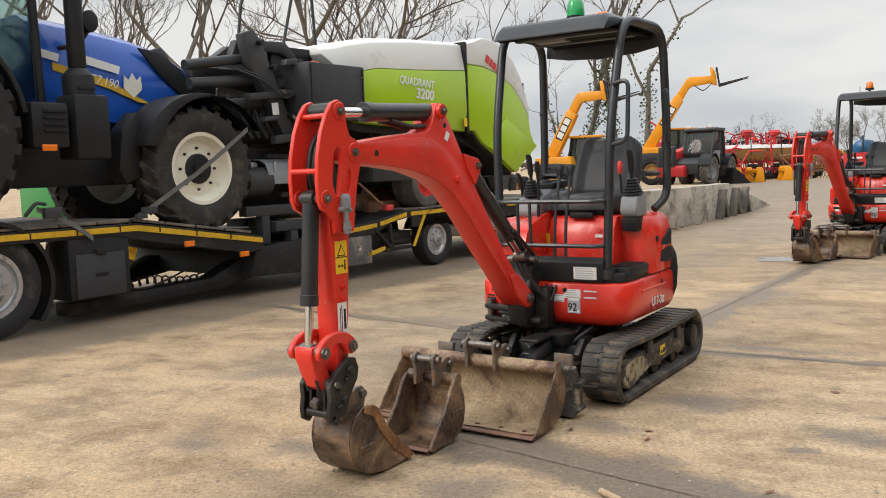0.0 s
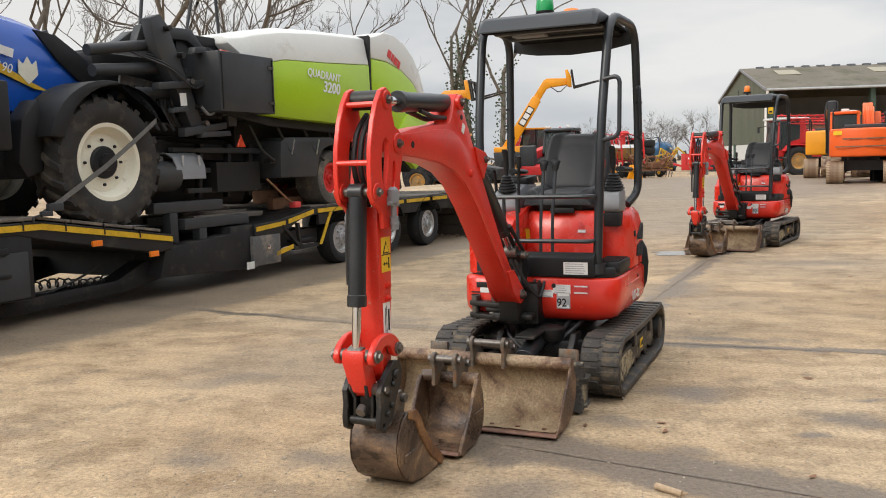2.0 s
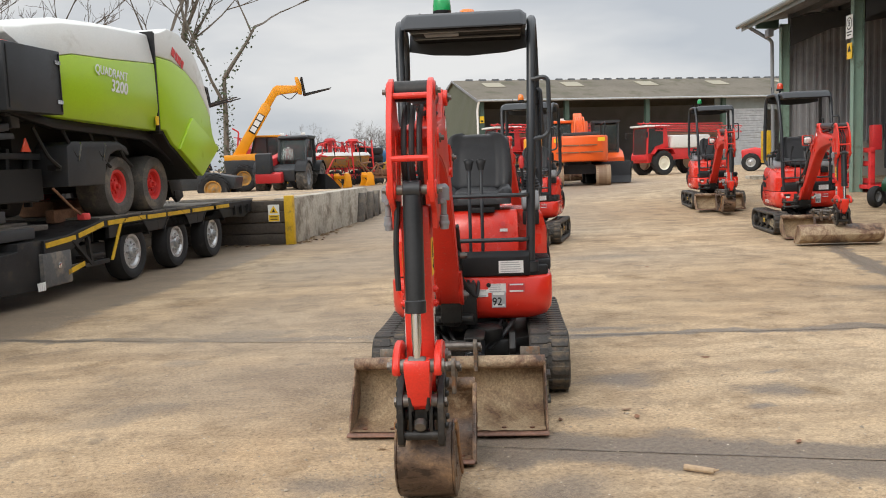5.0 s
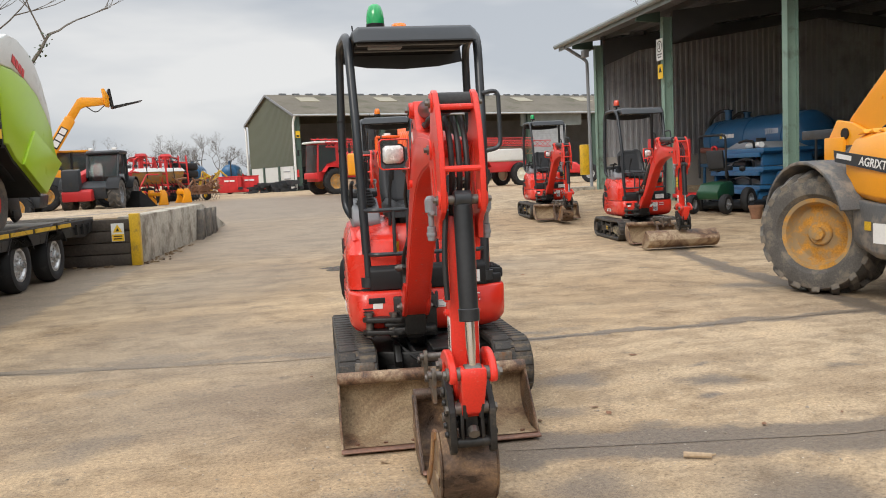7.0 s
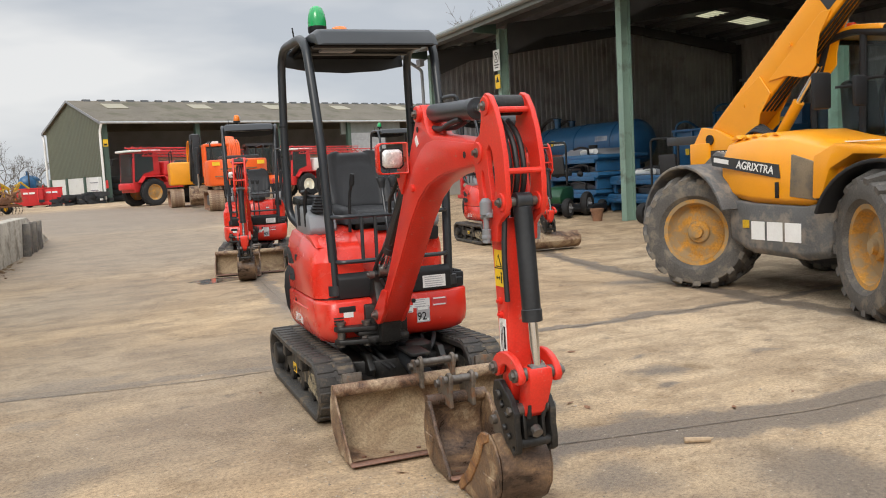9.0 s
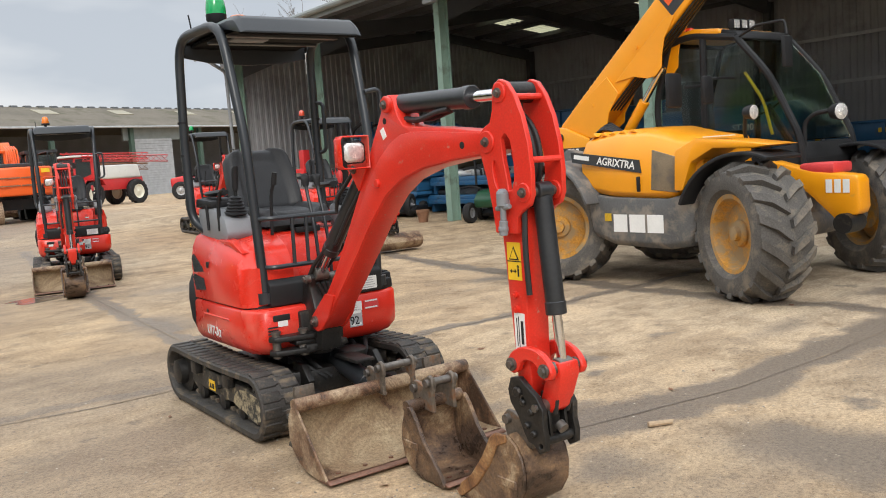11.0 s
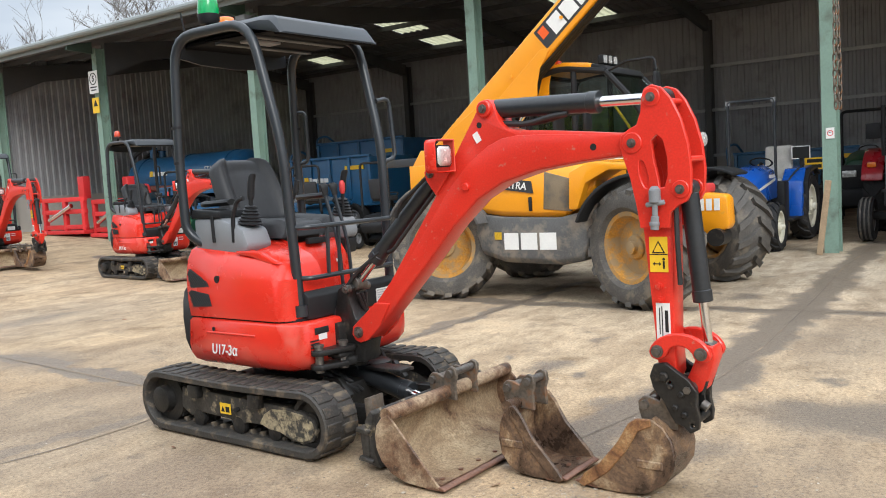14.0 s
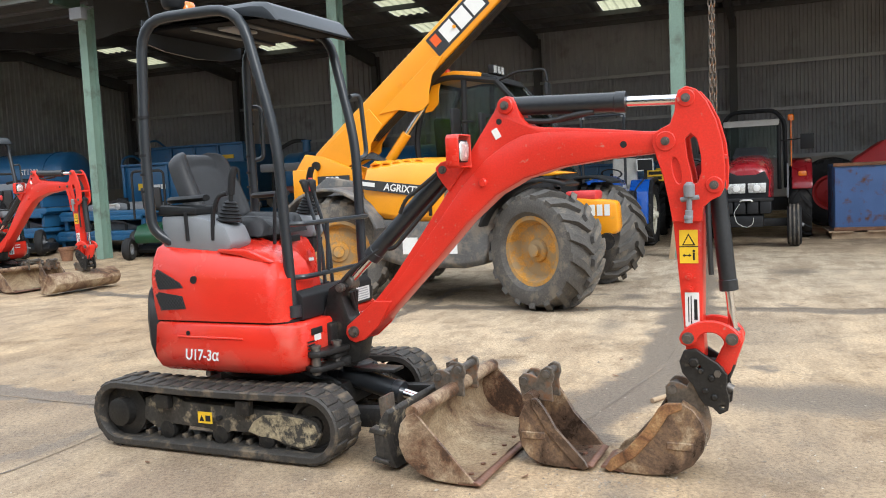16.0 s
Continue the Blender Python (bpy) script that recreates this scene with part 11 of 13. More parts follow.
    tube(bm, [(-0.56, 2.1, 0.9), (-0.55, 2.1, 2.12), (-0.38, 2.1, 2.34), (0.38, 2.1, 2.34), (0.55, 2.1, 2.12), (0.56, 2.1, 0.9)], 0.038, 8, 0.12)
    part("roll_bar", bm, M_BLACK, t)
    bm = B()
    prism(bm, [(1.22, 2.02), (1.26, 2.14), (2.05, 2.17), (2.05, 2.11), (1.30, 2.08)], -0.47, 0.47, "x")
    part("canopy", bm, M_CLOTHGREY, t, "pale grey folded canopy", bevel=0.02)
    bm = B()
    prism(bm, [(-0.44, 1.45), (0.44, 1.45), (0.44, 2.04), (-0.44, 2.04)], 1.33, 1.336, "y")
    part("windscreen", bm, M_GLASS, t)
    bm = B()
    loft(bm, [[Vector((x * w, y, z)) for x in (-1, -0.4, 0.4, 1)] + [Vector((x * w, y, z - 0.2)) for x in (1, -1)] for y, z, w in ((1.0, 1.52, 0.30), (1.15, 1.66, 0.26), (1.3, 1.66, 0.24))])
    part("dash_cowl", bm, M_DKGREY, t, bevel=0.02)
    bm = B()
    cyl(bm, (-0.62, 1.1, 1.3), (-0.62, 1.1, 2.12), 0.035, n=10)
    part("exhaust", bm, M_BLACK, t)
    bm = B()
    cyl(bm, (0.66, 1.4, 1.3), (0.66, 1.4, 2.12), 0.012, n=8)
    lathe(bm, [(0.055, 0.0), (0.055, 0.09), (0.04, 0.11), (0.001, 0.115)], (0.66, 1.4, 2.10), (0, 0, 1), 14)
    part("beacon", bm, M_AMBER, t, "amber beacon on a stalk")
    for s, x in ((-1, -0.80), (1, 0.92)):
        bm = B()
        tube(bm, [(s * 0.46, 1.34, 1.75), (x, 1.30, 1.78)], 0.013, 6)
        box(bm, (x, 1.29, 1.72), (0.22, 0.04, 0.26))
        part("mirror", bm, M_BLACK, t, bevel=0.012)
    bm = B()
    box(bm, (0, 2.0, 1.08), (0.5, 0.45, 0.12))
    prism(bm, [(2.15, 1.05), (2.25, 1.05), (2.30, 1.60), (2.20, 1.60)], -0.24, 0.24, "x")
    part("seat", bm, M_SEAT, t, bevel=0.04)


def compact_tractor(m):
    """Facing along -y of its pose, front axle at the origin; its roll bar stands before the seat."""
    t = empty("farm_tractor", m, "blue compact tractor with tall roll bar and white rims", "tractor", "tractors in the shed")
    bn = bonnet_of(t, M_BLUE, ((-0.48, 0.80, 1.00, 0.26), (-0.42, 0.74, 1.12, 0.31), (0.1, 0.74, 1.22, 0.33), (0.75, 0.76, 1.27, 0.33)))
    bm = B()
    box(bm, (0, -0.46, 0.80), (0.56, 0.10, 0.30))
    part("front_grille", bm, M_BLACK, bn, bevel=0.03)
    bm = B()
    prism(bm, [(-0.30, 0.93), (-0.25, 0.90), (0.62, 1.03), (0.62, 1.07)], 0.336, 0.344, "x")
    part("side_stripe", bm, M_OFFWHITE, bn, "pale curved side stripe")
    bars(bn, face_to((0.345, 0.42, 1.10), (0, 1, 0), (1, 0, 0)), [(-0.16, -0.025, 0.16, 0.025)], M_WHITE, "name_bar", 0.003)
    bm = B()
    box(bm, (0, 0.5, 0.58), (0.46, 1.3, 0.34))
    box(bm, (0, 1.5, 0.55), (0.44, 1.1, 0.36))
    box(bm, (0, 0, 0.36), (0.9, 0.14, 0.14))
    box(bm, (0, 1.95, 0.54), (0.9, 0.2, 0.22))
    box(bm, (0.30, 0.95, 0.70), (0.26, 0.30, 0.62))
    box(bm, (0.36, 1.2, 0.40), (0.34, 0.6, 0.06))
    box(bm, (-0.36, 1.2, 0.40), (0.34, 0.6, 0.06))
    part("chassis", bm, M_BLACK, t, bevel=0.03)
    for s in (-1, 1):
        wheel(t, (s * 0.47, 0, 0.36), (s, 0, 0), 0.345, 0.23, 0.23, M_TYRE_CLEAN, M_RIM_W, 13, 0.022, bolts=6)
        wheel(t, (s * 0.46, 1.95, 0.55), (s, 0, 0), 0.53, 0.30, 0.34, M_TYRE_CLEAN, M_RIM_W, 15, 0.028, bolts=6, dish=0.2)
        bm = B()
        prism(bm, [(1.32, 0.42), (1.50, 0.42), (1.56, 0.85), (1.72, 1.10), (2.10, 1.16), (2.35, 1.05), (2.40, 1.10), (2.12, 1.22), (1.66, 1.18), (1.44, 0.98)], s * 0.42 - 0.19, s * 0.42 + 0.14, "x")
        guard = part("rear_mudguard", bm, M_BLUE, t, "flat blue rear mudguard", bevel=0.02)
        bm = B()
        prism(bm, [(1.50, 0.42), (1.56, 0.85), (1.72, 1.10), (2.10, 1.16), (2.35, 1.05), (2.40, 1.10), (2.12, 1.21), (1.66, 1.17), (1.46, 0.95)], s * 0.42 + s * 0.15 - 0.02, s * 0.42 + s * 0.15 + 0.06, "x")
        part("guard_edge", bm, M_BLACK, guard, "black mudguard edge", bevel=0.015)
        bm = B()
        tube(bm, [(s * 0.30, 1.37, 0.72), (s * 0.28, 1.40, 0.90), (s * 0.38, 1.52, 1.08), (s * 0.48, 1.6, 1.20)], 0.014, 6, 0.05)
        part("grab_rail", bm, M_BLACK, guard)
    bm = B()
    tube(bm, [(-0.45, 0.95, 0.7), (-0.45, 0.95, 2.30), (0.27, 0.95, 2.30), (0.27, 0.95, 0.7)], 0.024, 8, 0.04)
    part("roll_bar", bm, M_POST, t, "tall dark square roll bar")
    for s in (-1, 1):
        bm = B()
        box(bm, (-0.09 + s * 0.35, 0.95, 2.285), (0.08, 0.04, 0.07))
        part("bar_corner", bm, M_GREY, t)
    bm = B()
    box(bm, (0, 1.60, 0.98), (0.44, 0.42, 0.12))
    prism(bm, [(1.76, 0.98), (1.86, 0.98), (1.92, 1.56), (1.84, 1.58)], -0.12, 0.32, "x")
    part("seat", bm, M_CLOTHGREY, t, "pale grey seat", bevel=0.05)
    bm = B()
    cyl(bm, (0, 1.0, 1.1), (0, 1.14, 1.30), 0.03, n=8)
    lathe(bm, [(0.17, -0.014), (0.185, 0), (0.17, 0.014), (0.15, 0)], (0, 1.14, 1.31), (0, 0.5, 1), 18, caps=False)
    part("steering_wheel", bm, M_BLACK, t)
    bm = B()
    box(bm, (0.47, 1.80, 1.33), (0.05, 0.04, 0.30))
    flat(bm, face_to((0.47, 1.76, 1.44), (1, 0, 0), (0, -1, 0)), -0.14, -0.10, 0.14, 0.10, 0.01)
    board = part("lamp_board", bm, M_INK_SHADE, t, "black board with a white edge")
    bm = B()
    fm = face_to((0.47, 1.757, 1.44), (1, 0, 0), (0, -1, 0))
    for q in ((-0.145, -0.105, -0.13, 0.105), (0.13, -0.105, 0.145, 0.105), (-0.145, 0.09, 0.145, 0.105), (-0.145, -0.105, -0.03, -0.09)):
        flat(bm, fm, *q, 0.012)
    part("board_edge", bm, M_WHITE, board)


red_tractor(in_shed(17.99, 1.62, 0, 0.0))
compact_tractor(in_shed(15.80, 0.15, 0, 0.0))
farm_tractor(in_shed(16.75, 4.6, 4, 0.0), "black and green tractor with roll bar deep in the shed", M_GREEN_M, False, 1.0)
plate_ob = empty("number_plate", in_shed(16.38, 2.42, 0, 1.24), "yellow number plate with plain dark bars", "number plate")
bm = B()
flat(bm, Matrix.Rotation(radians(90), 4, "X"), -0.17, -0.10, 0.17, 0.10, 0.01)
part("plate_face", bm, M_YELLOW, plate_ob)
bm = B()
box(bm, (0, 0.04, -0.55), (0.05, 0.04, 1.30))
part("bracket", bm, M_STEEL_BLK, plate_ob)
bars(plate_ob, Matrix.Rotation(radians(90), 4, "X") @ Matrix.Translation((0, 0, 0.01)), [(-0.13, 0.015, 0.13, 0.075), (-0.10, -0.075, 0.10, -0.015)], M_INK_SHADE, "bar")
# chipped blue tank on a pallet
tank = empty("blue_storage_tank", in_shed(20.9, 3.6, 3, 0.0), "chipped blue steel storage tank on a wooden pallet", "tank")
bm = B()
box(bm, (0, 0, 0.72), (3.2, 1.3, 1.15))
part("tank_body", bm, M_RUSTBLUE, tank, bevel=0.03)
bm = B()
box(bm, (0, -0.67, 1.28), (3.24, 0.05, 0.06))
box(bm, (0, -0.67, 0.17), (3.24, 0.05, 0.06))
part("rim_band", bm, M_RUST, tank, bevel=0.006)
pal = empty("pallet", in_shed(20.9, 3.6, 3, 0.0), "worn wooden pallet under the blue tank", "pallet")
for k in range(6):
    bm = B()
    box(bm, (-1.5 + 0.6 * k, -0.05, 0.125), (0.4, 1.35, 0.025))
    part("board", bm, M_WOODNEW, pal)
for k in range(3):
    bm = B()
    box(bm, (0, -0.6 + 0.55 * k, 0.055), (3.3, 0.1, 0.11))
    part("bearer", bm, M_WOODNEW, pal)
red_m = empty("red_machine", in_shed(20.6, 6.6, 0, 0.0), "old red machine with black wheels behind the blue tank", "implement", "red implements")
bm = B()
prism(bm, [(-0.9, 0.7), (0.9, 0.7), (0.8, 1.35), (0.2, 1.75), (-0.2, 1.75), (-0.8, 1.35)], -0.5, 0.5, "y")
part("hood", bm, M_FARMRED, red_m, bevel=0.08)
bm = B()
cyl(bm, (0, 0, 1.7), (0, 0, 2.3), 0.05, n=10)
part("stack", bm, M_BLACK, red_m)
for x in (-1.2, 1.2):
    wheel(red_m, (x, -0.3, 0.7), (0, -1, 0), 0.7, 0.4, 0.35, M_TYRE_CLEAN, M_FARMRED, 16, 0.03)
# hanging chain, leaning plank and flower pot by the posts
chain = empty("hanging_chain", Matrix.Translation((4.60, 1.676, 0)), "doubled rusty chain hanging from the raised yellow boom", "chain")
link_me = None
for strand in (-1, 1):
    for k in range(37):
        if link_me is None:
            bm = B()
            tube(bm, [(0.019 * math.cos(a), 0, 0.046 * math.sin(a)) for a in np.linspace(0, 2 * math.pi, 13)], 0.0085, 6)
            ob = part("link", bm, M_EAR, chain)
            link_me = ob.data
        else:
            ob = new("link", link_me)
            ob.parent = chain
        ob.matrix_local = Matrix.Translation((0.0, strand * (0.017 + 0.006 * math.sin(k * 0.4)), 1.85 + 0.075 * k)) @ Matrix.Rotation(radians(90 * (k % 2) + 35), 4, "Z")
bm = B()
prism(bm, [(-0.04, 0.0), (0.04, 0.0), (0.04, 1.05), (-0.04, 1.05)], 0, 0.03, "y", pose(0, 0, 0, 8, 9, 0))
tagged(part("plank", bm, M_WOODNEW, None, bevel=0.004, seg=1), "bare wooden plank leaning on a green post", "plank").matrix_world = in_shed(16.98, -0.34, 0, 0.0)
bm = B()
lathe(bm, [(0.10, 0.0), (0.14, 0.22), (0.155, 0.22), (0.155, 0.28), (0.13, 0.28), (0.12, 0.2)], (0, 0, 0), (0, 0, 1), 20)
tagged(part("flower_pot", bm, M_RUST), "terracotta flower pot by a shed post", "flower pot").matrix_world = in_shed(5.15, -0.5)
bm = B()
box(bm, (0, 0, 0.55), (0.32, 0.25, 1.0))
tagged(part("yellow_bin", bm, M_STRIPE, None, bevel=0.03), "yellow box on the shed corner post", "box").matrix_world = in_shed(-5.55, -0.35, 0, 0.95)
bm = B()
box(bm, (0, 0, 0.02), (0.9, 0.7, 0.14))
tagged(part("kerb_block", bm, M_CONC, None, bevel=0.02), "concrete block at the shed corner", "block").matrix_world = in_shed(-5.6, -0.5)


# ---- machines across the yard ----
def on_yard(x, y, turn=0.0):
    return Matrix.Translation((x, y, rise(x, y))) @ Matrix.Rotation(radians(turn), 4, "Z")


def far_handler(x, y, turn, label, tilt=38, reach=6.0, lift=2.1, k=1.0):
    """A telehandler seen from afar, facing +x, boom raised."""
    colour = M_JCB
    t = empty("telehandler", on_yard(x, y, turn) @ Matrix.Scale(k, 4), label, "telehandler", "telehandlers across the yard")
    for wx in (-1.3, 1.4):
        for wy, s in ((-0.95, -1), (0.95, 1)):
            wheel(t, (wx, wy, 0.62), (0, s, 0), 0.62, 0.45, 0.34, M_TYRE_CLEAN, M_RIM_Y, 14, 0.04)
    bm = B()
    prism(bm, [(-2.1, 0.6), (2.2, 0.6), (2.3, 1.1), (1.2, 1.3), (-1.2, 1.5), (-2.2, 1.5)], -0.8, 0.8, "y")
    part("chassis", bm, M_DKGREY, t, bevel=0.05)
    bm = B()
    prism(bm, [(-0.4, 1.3), (-2.15, 1.4), (-2.2, 1.75), (-0.6, 1.8)], -0.7, -0.05, "y")
    part("engine_hood", bm, colour, t, bevel=0.05)
    bm = B()
    prism(bm, [(-1.0, 1.0), (0.7, 1.0), (0.9, 1.5), (0.55, 2.55), (-0.7, 2.6), (-0.95, 1.8)], 0.05, 1.0, "y")
    part("cab_glass", bm, M_GLASS_DK, t, bevel=0.03)
    for px, pz, qx, qz in ((-0.95, 1.0, -0.72, 2.6), (0.9, 1.4, 0.56, 2.56), (-0.1, 1.0, -0.1, 2.6)):
        for yy in (0.03, 1.02):
            bm = B()
            tube(bm, [(px, yy, pz), (qx, yy, qz)], 0.05, 6)
            part("cab_pillar", bm, M_BLACK, t)
    bm = B()
    box(bm, (-0.1, 0.52, 2.64), (1.5, 1.05, 0.10))
    part("cab_roof", bm, colour, t, bevel=0.03)
    a = radians(tilt)
    d, u = Vector((math.cos(a), 0, math.sin(a))), Vector((-math.sin(a), 0, math.cos(a)))
    r = Vector((-1.7, 0, lift))
    f = lambda s, w: tuple((r + d * s + u * w)[i] for i in (0, 2))
    bm = B()
    prism(bm, [f(0, -0.26), f(reach * 0.80, -0.24), f(reach * 0.84, 0.05), f(reach * 0.80, 0.24), f(0, 0.26)], -0.47, -0.05, "y")
    main = part("boom", bm, colour, t, bevel=0.025)
    bars(main, face_to(r + d * reach * 0.55 + Vector((0, -0.475, 0)), d, (0, -1, 0)), [(-0.52, -0.17, 0.52, 0.17)], M_INK_SHADE, "logo_panel", 0.006)
    bars(main, face_to(r + d * reach * 0.55 + Vector((0, -0.485, 0)), d, (0, -1, 0)), [(-0.45, -0.13, -0.18, 0.13), (-0.12, -0.13, 0.15, 0.13), (0.21, -0.13, 0.48, 0.13)], M_WHITE, "logo_block", 0.006)
    tip = r + d * reach
    bm = B()
    prism(bm, [f(reach * 0.78, -0.17), f(reach * 0.97, -0.17), (tip.x + 0.25, tip.z - 0.12), (tip.x + 1.15, tip.z - 0.02), (tip.x + 1.30, tip.z + 0.15), (tip.x + 1.15, tip.z + 0.30), (tip.x + 0.1, tip.z + 0.32), f(reach * 1.04, 0.17), f(reach * 0.78, 0.19)], -0.41, -0.11, "y")
    part("inner_boom", bm, colour, t, bevel=0.02)
    bm = B()
    prism(bm, [(tip.x + 1.12, tip.z - 0.10), (tip.x + 1.32, tip.z - 0.14), (tip.x + 1.30, tip.z + 0.35), (tip.x + 1.12, tip.z + 0.72), (tip.x + 1.00, tip.z + 0.70)], -0.50, -0.02, "y")
    part("quick_hitch", bm, colour, t, bevel=0.02)
    for zz in (-0.12, 0.30, 0.62):
        bm = B()
        box(bm, (tip.x + 1.42 - 0.18 * zz, -0.25, tip.z + zz), (0.07, 1.15, 0.10))
        part("carriage_bar", bm, M_STEEL_BLK, t)
    for yy in (-0.80, -0.50, -0.02, 0.26):
        bm = B()
        prism(bm, [(tip.x + 1.40, tip.z - 0.16), (tip.x + 1.48, tip.z - 0.16), (tip.x + 1.36, tip.z + 0.66), (tip.x + 1.28, tip.z + 0.66)], yy, yy + 0.05, "y")
        part("carriage_post", bm, M_STEEL_BLK, t)
    for yy in (-0.62, 0.06):
        bm = B()
        prism(bm, [(tip.x + 1.44, tip.z - 0.20), (tip.x + 1.44, tip.z - 0.10), (tip.x + 2.75, tip.z + 0.16), (tip.x + 2.75, tip.z + 0.13)], yy, yy + 0.11, "y")
        part("fork", bm, M_STEEL_BLK, t)
    bm = B()
    tube(bm, [(tip.x + 0.3, -0.43, tip.z - 0.1), (tip.x + 0.7, -0.45, tip.z - 0.42), (tip.x + 1.1, -0.43, tip.z - 0.05)], 0.025, 6, 0.2)
    part("hose", bm, M_HOSE, t)
    return t


def cab_handler(x, y, turn):
    """A grey telehandler, boom down, facing +x, with a wide glazed cab."""
    t = empty("telehandler", on_yard(x, y, turn), "grey and red telehandler with glazed cab parked beyond the ramp", "telehandler", "telehandlers across the yard")
    for wx in (-1.35, 1.35):
        for wy, s in ((-0.98, -1), (0.98, 1)):
            wheel(t, (wx, wy, 0.66), (0, s, 0), 0.66, 0.50, 0.36, M_TYRE, M_GREY, 15, 0.05)
    bm = B()
    prism(bm, [(-2.1, 0.55), (2.0, 0.5), (2.1, 1.0), (1.3, 1.25), (-1.2, 1.35), (-2.2, 1.3)], -0.72, 0.72, "y")
    part("chassis", bm, M_DKGREY, t, bevel=0.05)
    bm = B()
    prism(bm, [(-0.6, 1.2), (-2.15, 1.3), (-2.2, 1.7), (-0.8, 1.85)], -0.9, 0.0, "y")
    part("engine_hood", bm, M_FARMRED, t, "red engine cover", bevel=0.06)
    bm = B()
    prism(bm, [(1.9, 0.45), (2.45, 0.42), (2.5, 0.85), (2.0, 0.95)], -1.0, 0.2, "y")
    part("front_weight", bm, M_FARMRED, t, "red front bumper block", bevel=0.05)
    bm = B()
    prism(bm, [(2.0, 0.95), (2.5, 0.85), (2.5, 1.75), (2.1, 1.8)], -0.95, -0.25, "y")
    part("coupler_head", bm, M_DKGREY, t, bevel=0.04)
    bm = B()
    prism(bm, [(-1.4, 1.55), (1.9, 1.15), (2.0, 1.50), (-1.4, 1.95)], -0.75, -0.35, "y")
    part("boom", bm, M_FARMRED, t, "red lowered boom", bevel=0.03)
    bm = B()
    prism(bm, [(-0.95, 0.95), (0.75, 0.95), (1.0, 1.45), (0.62, 2.42), (-0.72, 2.45), (-0.98, 1.75)], -0.30, 0.98, "y")
    cab = part("cab_glass", bm, M_GLASS_DK, t, "sky-reflecting cab glazing", bevel=0.04)
    bm = B()
    prism(bm, [(-0.10, 0.75), (0.66, 0.75), (0.80, 1.25), (0.72, 1.55), (-0.10, 1.55)], 0.985, 1.02, "y")
    door = part("door", bm, M_GREY, cab, "grey lower door panel", bevel=0.01)
    bm = B()
    box(bm, (0.55, 1.04, 1.4), (0.16, 0.03, 0.04))
    part("handle", bm, M_BLACK, door)
    for px, pz, qx, qz in ((-0.95, 1.0, -0.72, 2.45), (1.0, 1.42, 0.62, 2.42), (-0.12, 0.95, -0.12, 2.45)):
        for yy in (-0.31, 0.99):
            bm = B()
            tube(bm, [(px, yy, pz), (qx, yy, qz)], 0.045, 6)
            part("pillar", bm, M_DKGREY, cab)
    bm = B()
    prism(bm, [(-0.85, 2.45), (0.70, 2.42), (0.75, 2.52), (0.55, 2.60), (-0.80, 2.60)], -0.38, 1.06, "y")
    part("cab_roof", bm, M_DKGREY, cab, bevel=0.04)
    for yy in (-0.15, 0.85):
        bm = B()
        box(bm, (0.68, yy, 2.66), (0.08, 0.2, 0.11))
        part("work_lamp", bm, M_WHITE, cab, bevel=0.015)
    bm = B()
    tube(bm, [(0.95, 1.0, 1.6), (1.15, 1.25, 1.75)], 0.02, 5)
    box(bm, (1.16, 1.28, 1.7), (0.08, 0.2, 0.32))
    part("mirror", bm, M_BLACK, cab)
    for wx in (-1.35, 1.35):
        for q in (-1, 1):
            bm = B()
            prism(bm, [(wx + 0.78 * math.cos(radians(j)), 0.66 + 0.78 * math.sin(radians(j))) for j in range(20, 161, 20)] + [(wx + 0.73 * math.cos(radians(j)), 0.66 + 0.73 * math.sin(radians(j))) for j in range(160, 19, -20)], min(q * 0.72, q * 1.25), max(q * 0.72, q * 1.25), "y")
            part("mudguard", bm, M_BLACK, t)
    return t


far_handler(4.6, 38.4, -25, "yellow telehandler with raised boom beyond the ramp", tilt=62, reach=3.1, lift=1.5)
far_handler(10.1, 45.0, -15, "yellow telehandler with raised pallet forks beyond the ramp", tilt=58, reach=3.95, lift=1.4, k=1.05)
far_handler(0.9, 39.2, 75, "yellow telehandler with raised boom behind the baler", tilt=55, reach=5.0, lift=2.2, k=0.76)
cab_handler(10.0, 41.0, -122)


